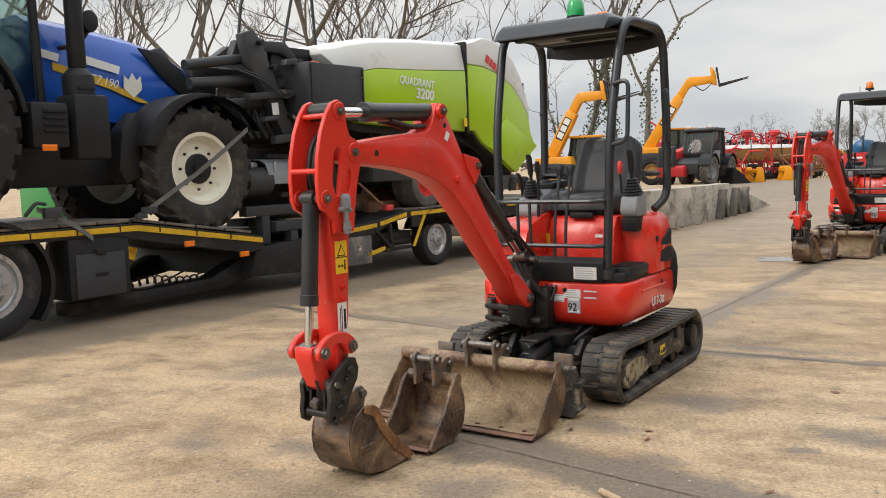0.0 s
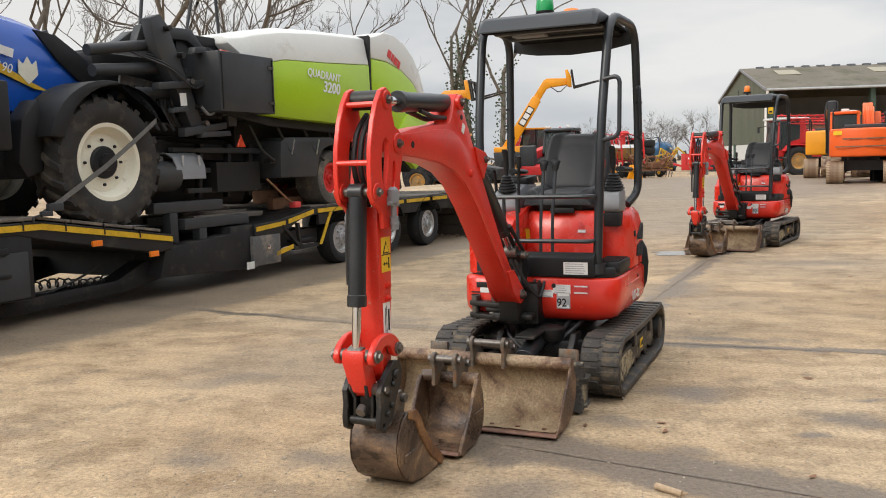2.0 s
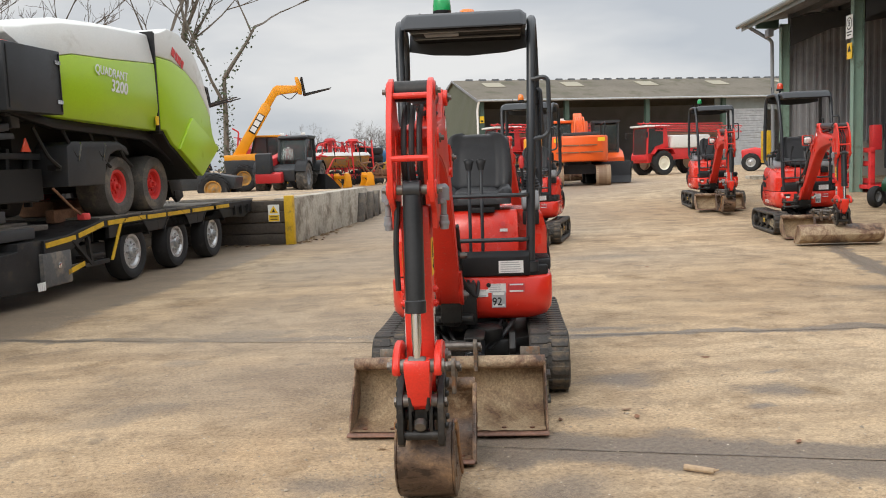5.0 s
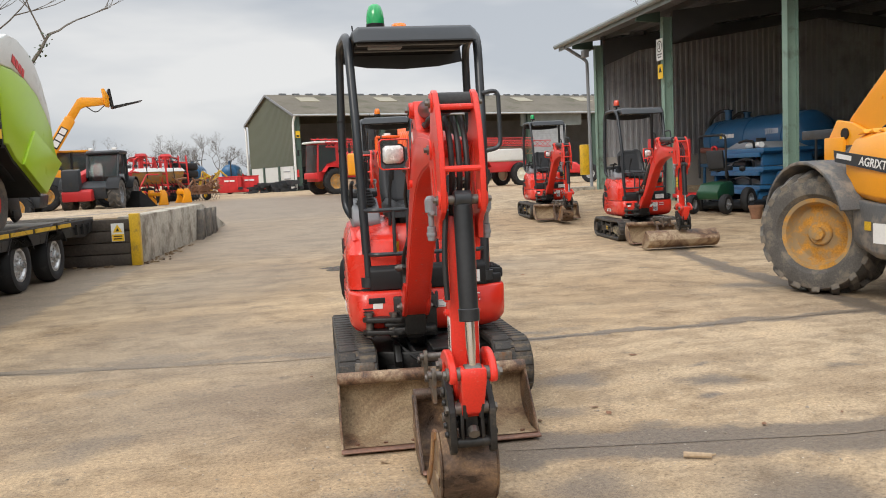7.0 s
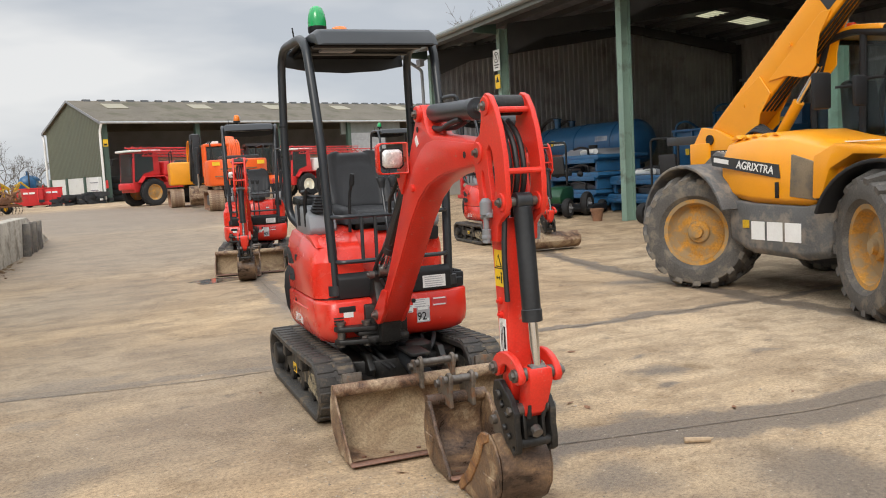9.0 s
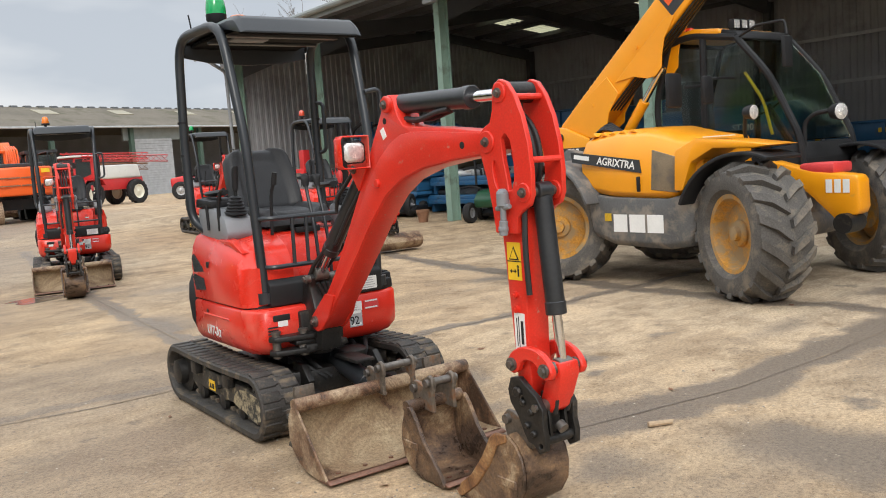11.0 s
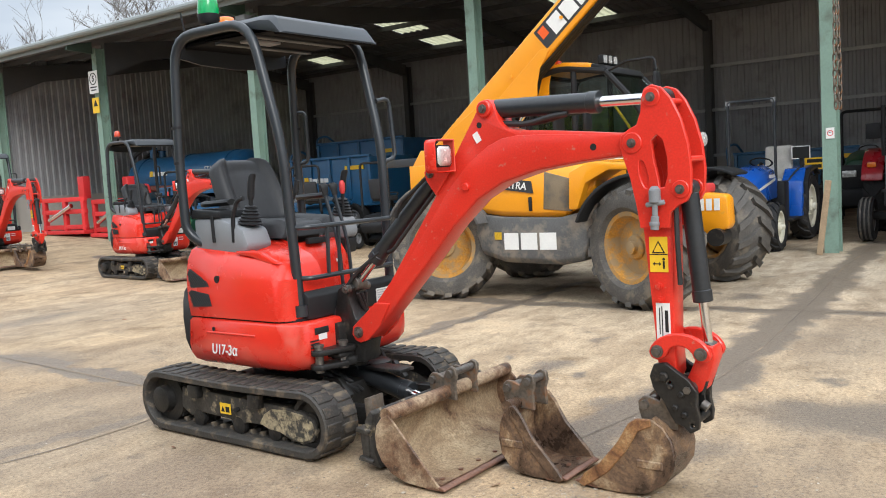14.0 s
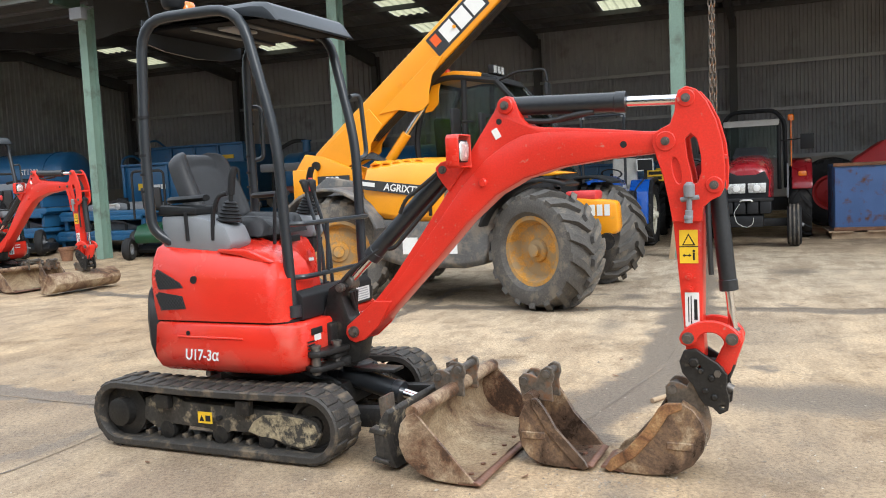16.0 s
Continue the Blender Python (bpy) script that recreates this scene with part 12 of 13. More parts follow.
def tined_implement(x, y, turn, label, w=3.5, h=2.4, colour=M_FARMRED, seed=1):
    """A folded cultivator or tedder: frame, raised arms, tines and small wheels."""
    r = random.Random(seed)
    t = empty("folded_implement", on_yard(x, y, turn) @ Matrix.Scale(0.8, 4), label, "implement", "farm implements across the yard")
    bm = B()
    for z in (0.5, 0.8):
        box(bm, (0, 0, z), (w, 0.14, 0.12))
    box(bm, (0, 0.8, 0.6), (w * 0.8, 0.12, 0.12))
    for k in range(4):
        box(bm, (-w / 2 + w * (k + 0.5) / 4, 0.4, 0.6), (0.1, 1.0, 0.1))
    part("frame", bm, colour, t)
    for k in range(11):
        bm = B()
        a = Vector((r.uniform(-w / 2, w / 2), r.uniform(-0.3, 0.9), 0.7))
        b = a + Vector((r.uniform(-0.9, 0.9), r.uniform(-0.4, 0.4), r.uniform(h * 0.4, h - 0.7)))
        tube(bm, [a, b, b + Vector((r.uniform(-0.9, 0.9), 0, r.uniform(-0.5, 0.3)))], r.uniform(0.035, 0.07), 6, 0.1)
        part("arm", bm, colour, t)
    for k in range(4):
        bm = B()
        c = Vector((r.uniform(-w / 2, w / 2), r.uniform(-0.2, 0.8), r.uniform(0.9, h - 0.4)))
        lathe(bm, [(0.24, -0.03), (0.27, 0), (0.24, 0.03), (0.21, 0)], c, (r.uniform(-1, 1), r.uniform(-1, 1), r.uniform(-0.4, 0.4)), 18, caps=False)
        rotor = part("rotor", bm, colour, t)
        for j in range(8):
            bm = B()
            d = Vector((r.uniform(-1, 1), r.uniform(-1, 1), r.uniform(-1, 1))).normalized()
            cyl(bm, c, c + d * 0.42, 0.018, n=4)
            part("tine", bm, colour, rotor)
    for k in range(12):
        bm = B()
        xx = -w / 2 + w * (k + 0.5) / 12
        tube(bm, [(xx, -0.05, 0.5), (xx, -0.22, 0.3), (xx, -0.05, 0.02)], 0.02, 4)
        part("tine", bm, M_STEEL_BLK, t)
    bm = B()
    box(bm, (r.uniform(-0.6, 0.6), 0.3, h * 0.55), (w * 0.35, 0.7, h * 0.28))
    part("hopper", bm, colour if r.random() < 0.6 else M_YELLOW, t, bevel=0.06)
    for s in (-1, 1):
        wheel(t, (s * w * 0.38, 0.9, 0.36), (s, 0, 0), 0.36, 0.25, 0.18, M_TYRE_CLEAN, M_YELLOW, 0, bolts=5)
    return t


def seed_drill(x, y, turn, w=2.6, seed=1):
    """A red seed drill: wheeled frame, mustard hopper with a pale lid, folded wings and rows of coulters."""
    r = random.Random(seed)
    t = empty("seed_drill", on_yard(x, y, turn), "red seed drill with mustard hopper and pale lid", "implement", "farm implements across the yard")
    for z, yy in ((0.55, -0.3), (0.55, 0.5), (0.95, 0.1)):
        bm = B()
        box(bm, (0, yy, z), (w, 0.12, 0.12))
        part("beam", bm, M_FARMRED, t)
    bm = B()
    prism(bm, [(-0.15, 1.0), (0.25, 1.0), (0.55, 1.65), (-0.45, 1.65)], -w * 0.42, w * 0.42, "x")
    hop = part("hopper", bm, M_RIM_Y if seed % 2 else M_FARMRED, t, bevel=0.04)
    bm = B()
    prism(bm, [(-0.50, 1.65), (0.60, 1.65), (0.35, 1.85), (-0.25, 1.85)], -w * 0.43, w * 0.43, "x")
    part("lid", bm, M_OFFWHITE if seed % 2 else M_FARMRED, hop, "pale folded hopper cover", bevel=0.03)
    for q in (-1, 1):
        for z in (0.9, 1.5, 2.1):
            bm = B()
            tube(bm, [(q * w * 0.5, -0.5, z), (q * w * 0.46, 0.7, z + 0.1)], 0.05, 6)
            part("wing_beam", bm, M_FARMRED, t)
        for yy in (-0.5, 0.1, 0.7):
            bm = B()
            tube(bm, [(q * w * 0.5, yy, 0.7), (q * w * 0.46, yy, 2.3 + r.uniform(0, 0.35))], 0.045, 6)
            part("wing_post", bm, M_FARMRED, t)
    for k in range(16):
        xx = -w / 2 + w * (k + 0.5) / 16
        bm = B()
        tube(bm, [(xx, -0.3, 0.6), (xx, -0.55, 0.5), (xx, -0.62, 0.15)], 0.025, 5)
        lathe(bm, [(0.16, -0.01), (0.17, 0), (0.16, 0.01), (0.001, 0.012)], (xx, -0.6, 0.18), (1, 0.15, 0), 12)
        part("coulter", bm, M_STEEL_BLK, t)
    for k in range(9):
        xx = -w * 0.4 + w * 0.8 * k / 8
        bm = B()
        tube(bm, [(xx, -0.2, 1.1), (xx + r.uniform(-0.1, 0.1), -0.45, 0.9), (xx, -0.5, 0.55)], 0.022, 5, 0.1)
        part("seed_tube", bm, M_BLACK, t)
    bm = B()
    lathe(bm, [(0.10, 1.7), (0.10, 2.3), (0.30, 2.38), (0.34, 2.5), (0.25, 2.62), (0.001, 2.64)], (0.2, 0.1, 0), (0, 0, 1), 14)
    part("distributor", bm, M_FARMRED, t)
    for k in range(8):
        a = math.tau * k / 8
        bm = B()
        tube(bm, [(0.2 + 0.3 * math.cos(a), 0.1 + 0.3 * math.sin(a), 2.45), (0.2 + 0.8 * math.cos(a), 0.1 + 0.5 * math.sin(a), 2.35), (0.2 + 1.1 * math.cos(a), 0.1 + 0.6 * math.sin(a), 1.3)], 0.025, 5, 0.2)
        part("air_hose", bm, M_FARMRED if k % 2 else M_BLACK, t)
    for q in (-1, 1):
        wheel(t, (q * w * 0.34, 0.75, 0.42), (q, 0, 0), 0.42, 0.3, 0.2, M_TYRE_CLEAN, M_FARMRED, 0, bolts=5)
    return t


seed_drill(13.6, 46.0, 5, 2.6, 1)
seed_drill(15.2, 51.6, -14, 2.8, 2)
seed_drill(15.6, 47.6, 20, 2.4, 3)
for k, (x, y, turn, w, h, colour) in enumerate(((12.6, 44.4, 10, 1.8, 2.2, M_FARMRED), (13.2, 55.2, 30, 3.6, 3.9, M_FARMRED), (15.4, 58.7, 0, 3.4, 3.9, M_FARMRED), (16.5, 44.9, 15, 2.8, 1.5, M_RUST), (18.3, 49.4, 5, 2.6, 2.2, M_STRIPE), (11.2, 52.5, 0, 3.4, 4.2, M_FARMRED))):
    tined_implement(x, y, turn, "red folded farm implement with tines and wheels" if colour == M_FARMRED else "rusty low harrow frame" if colour == M_RUST else "yellow folded cultivator frame", w, h, colour, k + 1)
# mustard tipping trailer heaped with scrap
yt = empty("grain_trailer", on_yard(12.7, 49.2, -12), "mustard yellow tipping trailer heaped with scrap", "trailer")
bm = B()
prism(bm, [(-1.5, 0.85), (1.5, 0.85), (1.75, 1.85), (-1.75, 1.85)], -0.8, 0.8, "y")
body = part("body", bm, M_RIM_Y, yt, bevel=0.02)
for q in range(5):
    bm = B()
    prism(bm, [(-1.30 + 0.62 * q, 0.88), (-1.22 + 0.62 * q, 0.88), (-1.20 + 0.65 * q, 1.84), (-1.30 + 0.65 * q, 1.84)], -0.86, -0.79, "y")
    part("side_rib", bm, M_RIM_Y, body)
rnd = random.Random(31)
bm = B()
for q in range(70):
    c = rnd.uniform(0.08, 0.3)
    box(bm, (rnd.gauss(0, 0.75), rnd.gauss(0, 0.3), rnd.uniform(1.8, 2.15)), (c * rnd.uniform(0.5, 2.5), c, c * 0.6))
part("scrap_load", bm, M_DKGREY, yt, "heap of dark scrap")
for x in (-0.45, 0.5):
    wheel(yt, (x, -0.8, 0.46), (0, -1, 0), 0.46, 0.3, 0.25, M_TYRE_CLEAN, M_YELLOW, 14, 0.03)
# stacked tyres, black, with a bent sheet on top
for j in range(5):
    bm = B()
    tyre(bm, (0, 0, 0.22 + 0.42 * j), (0, 0, 1), 0.85, 0.42, 0.42)
    ob = tagged(part("stacked_tyre", bm, M_TYRE_CLEAN), "black tractor tyre lying in a stack", "tyre", "stacked tyres")
    ob.matrix_world = on_yard(17.2, 49.0)
bm = B()
prism(bm, [(-1.3, 0.10), (-0.2, 0.0), (1.2, 0.14), (1.2, 0.17), (-0.2, 0.04), (-1.3, 0.22)], -0.6, 0.6, "y")
tagged(part("bent_sheet", bm, M_DKGREY), "dark bent sheet lying on the stacked tyres", "sheet").matrix_world = on_yard(17.2, 49.0) @ Matrix.Translation((0, 0, 2.12))
# yellow attachments on the ground
for x, y, turn in ((12.9, 41.9, 20), (12.2, 42.3, -10), (15.0, 43.8, 0)):
    t = empty("yellow_attachment", on_yard(x, y, turn) @ Matrix.Scale(0.8, 4), "yellow loader attachment standing on the yard", "attachment", "yellow loader attachments")
    for q in (-0.5, 0.5):
        bm = B()
        prism(bm, [(-0.4, 0.0), (0.3, 0.0), (0.22, 0.7), (0.10, 0.9), (-0.2, 0.9), (-0.25, 0.35)], q - 0.08, q + 0.08, "y")
        part("side_plate", bm, M_JCB, t, bevel=0.03)
    bm = B()
    box(bm, (-0.2, 0, 0.65), (0.14, 1.1, 0.22))
    part("cross_beam", bm, M_JCB, t, bevel=0.03)
    for q in (-0.3, 0.0, 0.3):
        bm = B()
        tube(bm, [(-0.15, q, 0.6), (0.1, q, 0.35), (0.55, q, 0.06)], 0.03, 6, 0.1)
        part("tine", bm, M_STEEL_BLK, t)
bk = empty("loader_bucket", on_yard(11.75, 40.9, 10), "black loader bucket standing on the yard", "attachment")
bm = B()
prism(bm, [(-0.5, 0.0), (0.45, 0.0), (0.43, 0.04), (-0.1, 0.12), (-0.32, 0.4), (-0.30, 0.75), (-0.42, 0.75)], -0.6, 0.6, "y")
part("shell", bm, M_BLACK, bk, bevel=0.015)
for q in (-1, 1):
    bm = B()
    prism(bm, [(-0.45, 0.0), (0.42, 0.0), (-0.05, 0.5), (-0.40, 0.75)], q * 0.6 - 0.02, q * 0.6 + 0.02, "y")
    part("side_plate", bm, M_BLACK, bk)
# red box trailers and blue tankers near the barn gable
for x, y, w, deck in ((24.8, 59.0, 1.65, 1.6), (26.3, 58.9, 1.35, 0.0)):
    t = empty("red_trailer", on_yard(x, y, -24), "red low box trailer beside the barn", "trailer", "red trailers by the barn")
    bm = B()
    box(bm, (0, 0, 0.68), (w, 1.3, 1.12))
    body = part("body", bm, M_FARMRED, t, bevel=0.03)
    bm = B()
    box(bm, (0, 0, 1.25), (w + 0.06, 1.36, 0.06))
    part("rim", bm, M_FARMRED, body)
    for q in (-0.32, 0.0, 0.32):
        bm = B()
        box(bm, (q * w, -0.67, 0.78), (0.05, 0.05, 0.86))
        part("stake", bm, M_FARMRED, body)
    bars(body, face_to((0, -0.70, 0.95), (1, 0, 0), (0, -1, 0)), [(-0.35, -0.06, -0.05, 0.06), (0.02, -0.06, 0.35, 0.06)], M_WHITE, "logo_bar", 0.004)
    if deck:
        bm = B()
        prism(bm, [(-w / 2 - deck, 0.75), (-w / 2, 0.35), (-w / 2, 0.5), (-w / 2 - deck, 0.9)], -0.6, 0.6, "y")
        part("drawbar_deck", bm, M_FARMRED, t, bevel=0.02)
    bm = B()
    prism(bm, [(w / 2, 0.12), (w / 2 + 0.5, 0.12), (w / 2 + 0.5, 0.3), (w / 2, 0.4)], -0.3, 0.3, "y")
    part("hitch", bm, M_FARMRED, t, bevel=0.02)
    for q in (-1, 1):
        wheel(t, (0, q * 0.3, 0.26), (0, q, 0), 0.26, 0.18, 0.14, M_TYRE_CLEAN, M_FARMRED, 0)
for x, y in ((23.4, 62.2), (27.0, 63.5)):
    t = tanker(on_yard(x, y, 55), "blue tanker parked beside the barn", 2.6, 0.62, 1.6)
# heap of dark scrap by the barn wall
rnd = random.Random(9)
bm = B()
for q in range(90):
    s = rnd.uniform(0.15, 0.5)
    box(bm, (rnd.gauss(0, 1.1), rnd.gauss(0, 0.5), rnd.uniform(0, 0.7)), (s, s * rnd.uniform(0.5, 1.6), s * 0.6), None)
tagged(part("scrap_heap", bm, M_DKGREY), "dark heap of scrap by the barn wall", "scrap", kind="stuff").matrix_world = on_yard(27.8, 57.2)

# ---- self-propelled sprayers ----
def sprayer(x, y, turn, label, rim=M_RIM_Y, k=1.0, tank=M_FARMRED):
    t = empty("crop_sprayer", on_yard(x, y, turn) @ Matrix.Scale(k, 4), label, "sprayer", "red crop sprayers")
    for wx in (-2.2, 2.0):
        for wy, s in ((-1.1, -1), (1.1, 1)):
            wheel(t, (wx, wy, 0.88), (0, s, 0), 0.88, 0.5, 0.5, M_TYRE_CLEAN, rim, 16, 0.05)
    bm = B()
    prism(bm, [(-3.2, 1.1), (3.4, 1.1), (3.4, 1.5), (1.5, 1.9), (-3.2, 2.0)], -0.8, 0.8, "y")
    part("chassis", bm, M_FARMRED, t, bevel=0.05)
    bm = B()
    prism(bm, [(-3.0, 1.9), (1.0, 1.9), (0.9, 2.9), (-2.8, 2.9)], -0.9, 0.9, "y")
    part("spray_tank", bm, tank, t, bevel=0.15, seg=3)
    bm = B()
    prism(bm, [(1.2, 2.0), (2.45, 1.90), (2.75, 0.95), (3.15, 0.90), (3.22, 1.5), (3.08, 3.5), (1.35, 3.5)], -0.85, 0.85, "y")
    cab = part("cab", bm, M_FARMRED, t, "red cab", bevel=0.05)
    for q in (-1, 1):
        bm = B()
        prism(bm, [(1.75, 2.3), (2.5, 2.1), (2.85, 1.6), (3.13, 1.6), (3.02, 3.42), (1.75, 3.42)], min(q * 0.86, q * 0.88), max(q * 0.86, q * 0.88), "y")
        part("cab_glass", bm, M_GLASS_DK, cab)
    bm = B()
    prism(bm, [(3.21, 1.55), (3.25, 1.55), (3.12, 3.42), (3.08, 3.42)], -0.72, 0.72, "y")
    part("windscreen", bm, M_GLASS_DK, cab)
    bm = B()
    box(bm, (2.25, 0, 3.58), (2.2, 1.9, 0.14))
    part("cab_roof", bm, M_OFFWHITE, cab, bevel=0.05)
    for q in (-1, 1):
        bm = B()
        prism(bm, [(0.9, 1.55), (1.2, 1.95), (2.6, 1.95), (2.95, 1.55), (2.9, 1.52), (2.56, 1.88), (1.22, 1.88), (0.95, 1.5)], min(q * 0.8, q * 1.3), max(q * 0.8, q * 1.3), "y")
        part("mudguard", bm, M_FARMRED, t)
        bm = B()
        tube(bm, [(3.1, q * 0.9, 3.2), (3.5, q * 1.2, 3.1)], 0.025, 5)
        box(bm, (3.5, q * 1.22, 2.95), (0.06, 0.2, 0.4))
        part("mirror", bm, M_BLACK, cab)
    # folded lattice booms
    for yy, zz in ((-1.05, 2.5), (-1.15, 2.95), (-0.95, 3.3), (1.05, 3.0)):
        bm = B()
        L0, L1 = -5.8, 2.6
        tube(bm, [(L0, yy, zz), (L1, yy, zz + 0.25)], 0.035, 5)
        tube(bm, [(L0, yy, zz + 0.5), (L1, yy, zz + 0.55)], 0.035, 5)
        n = 14
        for j in range(n):
            xa, xb = L0 + (L1 - L0) * j / n, L0 + (L1 - L0) * (j + 1) / n
            za, zb = zz + 0.25 * j / n, zz + 0.25 * (j + 1) / n
            tube(bm, [(xa, yy, za), (xb, yy, zb + 0.38)], 0.022, 4)
            tube(bm, [(xa, yy, za + 0.45), (xb, yy, zb)], 0.022, 4)
        part("folded_boom", bm, M_RUST if yy < -1.0 else M_FARMRED, t, "lattice spray boom")
    return t


sprayer(24.4, 42.4, 178, "red crop sprayer with folded lattice booms before the barn", k=0.80)
sprayer(30.3, 37.2, 179, "red crop sprayer with white tank and rims before the barn", M_RIM_W, 0.72, M_OFFWHITE)


def loader(x, y, turn):
    """A low red yard loader, rear axle at the origin, facing +x."""
    t = empty("yard_loader", on_yard(x, y, turn) @ Matrix.Scale(0.8, 4), "low red yard loader with grey rims before the roller door", "loader")
    for wx in (0, 2.1):
        for wy, s in ((-0.85, -1), (0.85, 1)):
            wheel(t, (wx, wy, 0.6), (0, s, 0), 0.58, 0.42, 0.30, M_TYRE_CLEAN, M_ALU, 14, 0.04)
    bm = B()
    prism(bm, [(-0.6, 0.75), (1.7, 0.65), (1.75, 0.95), (1.1, 1.45), (0.2, 1.6), (-0.65, 1.45)], -0.6, 0.6, "y")
    part("engine_cover", bm, M_FARMRED, t, bevel=0.10, seg=3)
    bm = B()
    box(bm, (1.0, 0, 0.6), (2.6, 0.7, 0.35))
    part("chassis", bm, M_BLACK, t, bevel=0.03)
    bm = B()
    tube(bm, [(1.5, -0.45, 1.2), (1.9, -0.45, 1.5), (2.9, -0.45, 0.75)], 0.09, 8, 0.1)
    tube(bm, [(1.5, 0.45, 1.2), (1.9, 0.45, 1.5), (2.9, 0.45, 0.75)], 0.09, 8, 0.1)
    part("lift_arm", bm, M_BLACK, t)
    bm = B()
    prism(bm, [(2.8, 0.3), (3.7, 0.25), (3.6, 0.35), (3.0, 0.5), (2.9, 1.1), (2.8, 1.1)], -0.95, 0.95, "y")
    part("bucket", bm, M_DKGREY, t, "dark loading bucket", bevel=0.02)
    bm = B()
    tube(bm, [(1.5, 0, 1.3), (1.55, 0, 2.3)], 0.05, 8)
    part("stack", bm, M_BLACK, t)


loader(34.3, 35.5, -49.8)


# ---- large diggers before the barn ----
def big_digger(x, y, turn, label, colour, k=1.0, stick=None):
    t = empty("tracked_digger", on_yard(x, y, turn) @ Matrix.Scale(k, 4), label, "excavator", "large diggers before the barn")
    for s in (-1, 1):
        bm = B()
        loft(bm, [[Vector((xx - nx * 0.04, s * 1.0 - 0.28, z - nz * 0.04)), Vector((xx, s * 1.0 - 0.3, z)), Vector((xx, s * 1.0 + 0.3, z)), Vector((xx - nx * 0.04, s * 1.0 + 0.28, z - nz * 0.04))] for xx, z, nx, nz in (lambda p: p + p[:1])([(a, b, c, d) for a, b, c, d in belt_path(-1.4, 1.4, 0.42, 0.40)])], caps=False)
        tr = part("track", bm, M_RUST, t, "rusty steel track")
        for xx, z, nx, nz in belt_path(-1.4, 1.4, 0.42, 0.40):
            bm = B()
            box(bm, (0, 0, 0.03), (0.11, 0.62, 0.06))
            ob = part("shoe", bm, M_BUCKET, tr)
            ob.matrix_local = face_to((xx, s * 1.0, z), (-nz, 0, nx), (nx, 0, nz))
        bm = B()
        box(bm, (0, s * 1.0, 0.42), (2.6, 0.4, 0.45))
        part("track_frame", bm, M_DKGREY, t, bevel=0.05)
    bm = B()
    box(bm, (0, 0, 0.7), (1.6, 1.5, 0.4))
    cyl(bm, (0, 0, 0.8), (0, 0, 1.05), 0.6, n=20)
    part("car_body", bm, M_DKGREY, t)
    bm = B()
    pts = [(1.5, -1.25), (1.5, 1.25)] + [(-1.2 - 0.75 * math.cos(a), 1.25 * math.sin(a)) for a in np.linspace(radians(80), radians(-80), 11)]
    prism(bm, pts, 1.05, 2.15, "z")
    hs = part("upper_body", bm, colour, t, "orange upper body and counterweight" if colour == M_ORANGE else "", bevel=0.08, seg=3)
    for zz, ww in ((1.42, 2.0), (1.72, 1.5)):
        bm = B()
        for q in (-1, 1):
            prism(bm, [(-1.98, q * 0.02), (-1.98, q * ww / 3), (-1.80, q * ww / 2), (-1.76, q * ww / 2), (-1.94, q * ww / 3), (-1.94, q * 0.02)], zz + 0.0, zz + 0.05, "z")
        part("body_groove", bm, M_RUST, hs)
    for q in (-1, 1):
        bm = B()
        flat(bm, face_to((-1.76, q * 0.86, 1.98), (0, -1, 0), (-1, 0, 0)), -0.22, -0.08, 0.22, 0.08, 0.02)
        part("name_sticker", bm, M_YELLOW, hs)
    bm = B()
    box(bm, (-0.9, -0.1, 2.22), (1.4, 1.6, 0.16))
    part("engine_hood", bm, M_DKGREY, t, bevel=0.04)
    for q in range(5):
        bm = B()
        tube(bm, [(0.6, -0.35 + 0.09 * q, 2.0), (0.9, -0.35 + 0.09 * q, 2.9), (1.8, -0.35 + 0.09 * q, 3.1)], 0.035, 6, 0.2)
        part("boom_pipe", bm, colour, t)
    bm = B()
    prism(bm, [(0.2, 1.1), (1.8, 1.1), (1.9, 1.8), (1.6, 2.80), (0.3, 2.80)], 0.20, 1.20, "y")
    part("cab", bm, M_GLASS_DK, t, bevel=0.06)
    for px, pz, qx, qz in ((0.2, 1.1, 0.3, 2.80), (1.85, 1.5, 1.6, 2.80), (1.0, 1.1, 0.95, 2.80)):
        for yy in (0.20, 1.20):
            bm = B()
            tube(bm, [(px, yy, pz), (qx, yy, qz)], 0.06, 6)
            part("cab_pillar", bm, colour, t)
    bm = B()
    box(bm, (0.95, 0.70, 2.84), (1.45, 1.1, 0.12))
    part("cab_roof", bm, colour, t, bevel=0.03)
    bm = B()
    box(bm, (0.9, 0.7, 2.96), (0.3, 0.3, 0.12))
    part("roof_box", bm, M_OFFWHITE, t, bevel=0.02)
    bm = B()
    tube(bm, [(-1.6, -1.1, 2.15), (-1.6, -1.1, 2.7), (1.0, -1.1, 2.7), (1.0, -1.1, 2.15)], 0.03, 6, 0.1)
    tube(bm, [(-1.6, 1.1, 2.15), (-1.6, 1.1, 2.9), (-0.2, 1.1, 2.9)], 0.03, 6, 0.1)
    part("hand_rail", bm, M_BLACK, t)
    bm = B()
    prism(bm, [(1.2, 1.3), (1.6, 1.2), (3.2, 2.9), (3.9, 3.0), (4.0, 3.3), (3.1, 3.35), (2.5, 3.0)], -0.35, 0.05, "y")
    part("boom", bm, stick or colour, t, bevel=0.03)
    bm = B()
    prism(bm, [(3.7, 3.35), (4.05, 3.3), (3.6, 0.9), (3.35, 0.9)], -0.30, 0.0, "y")
    arm = part("dipper", bm, stick or colour, t, bevel=0.03)
    bm = B()
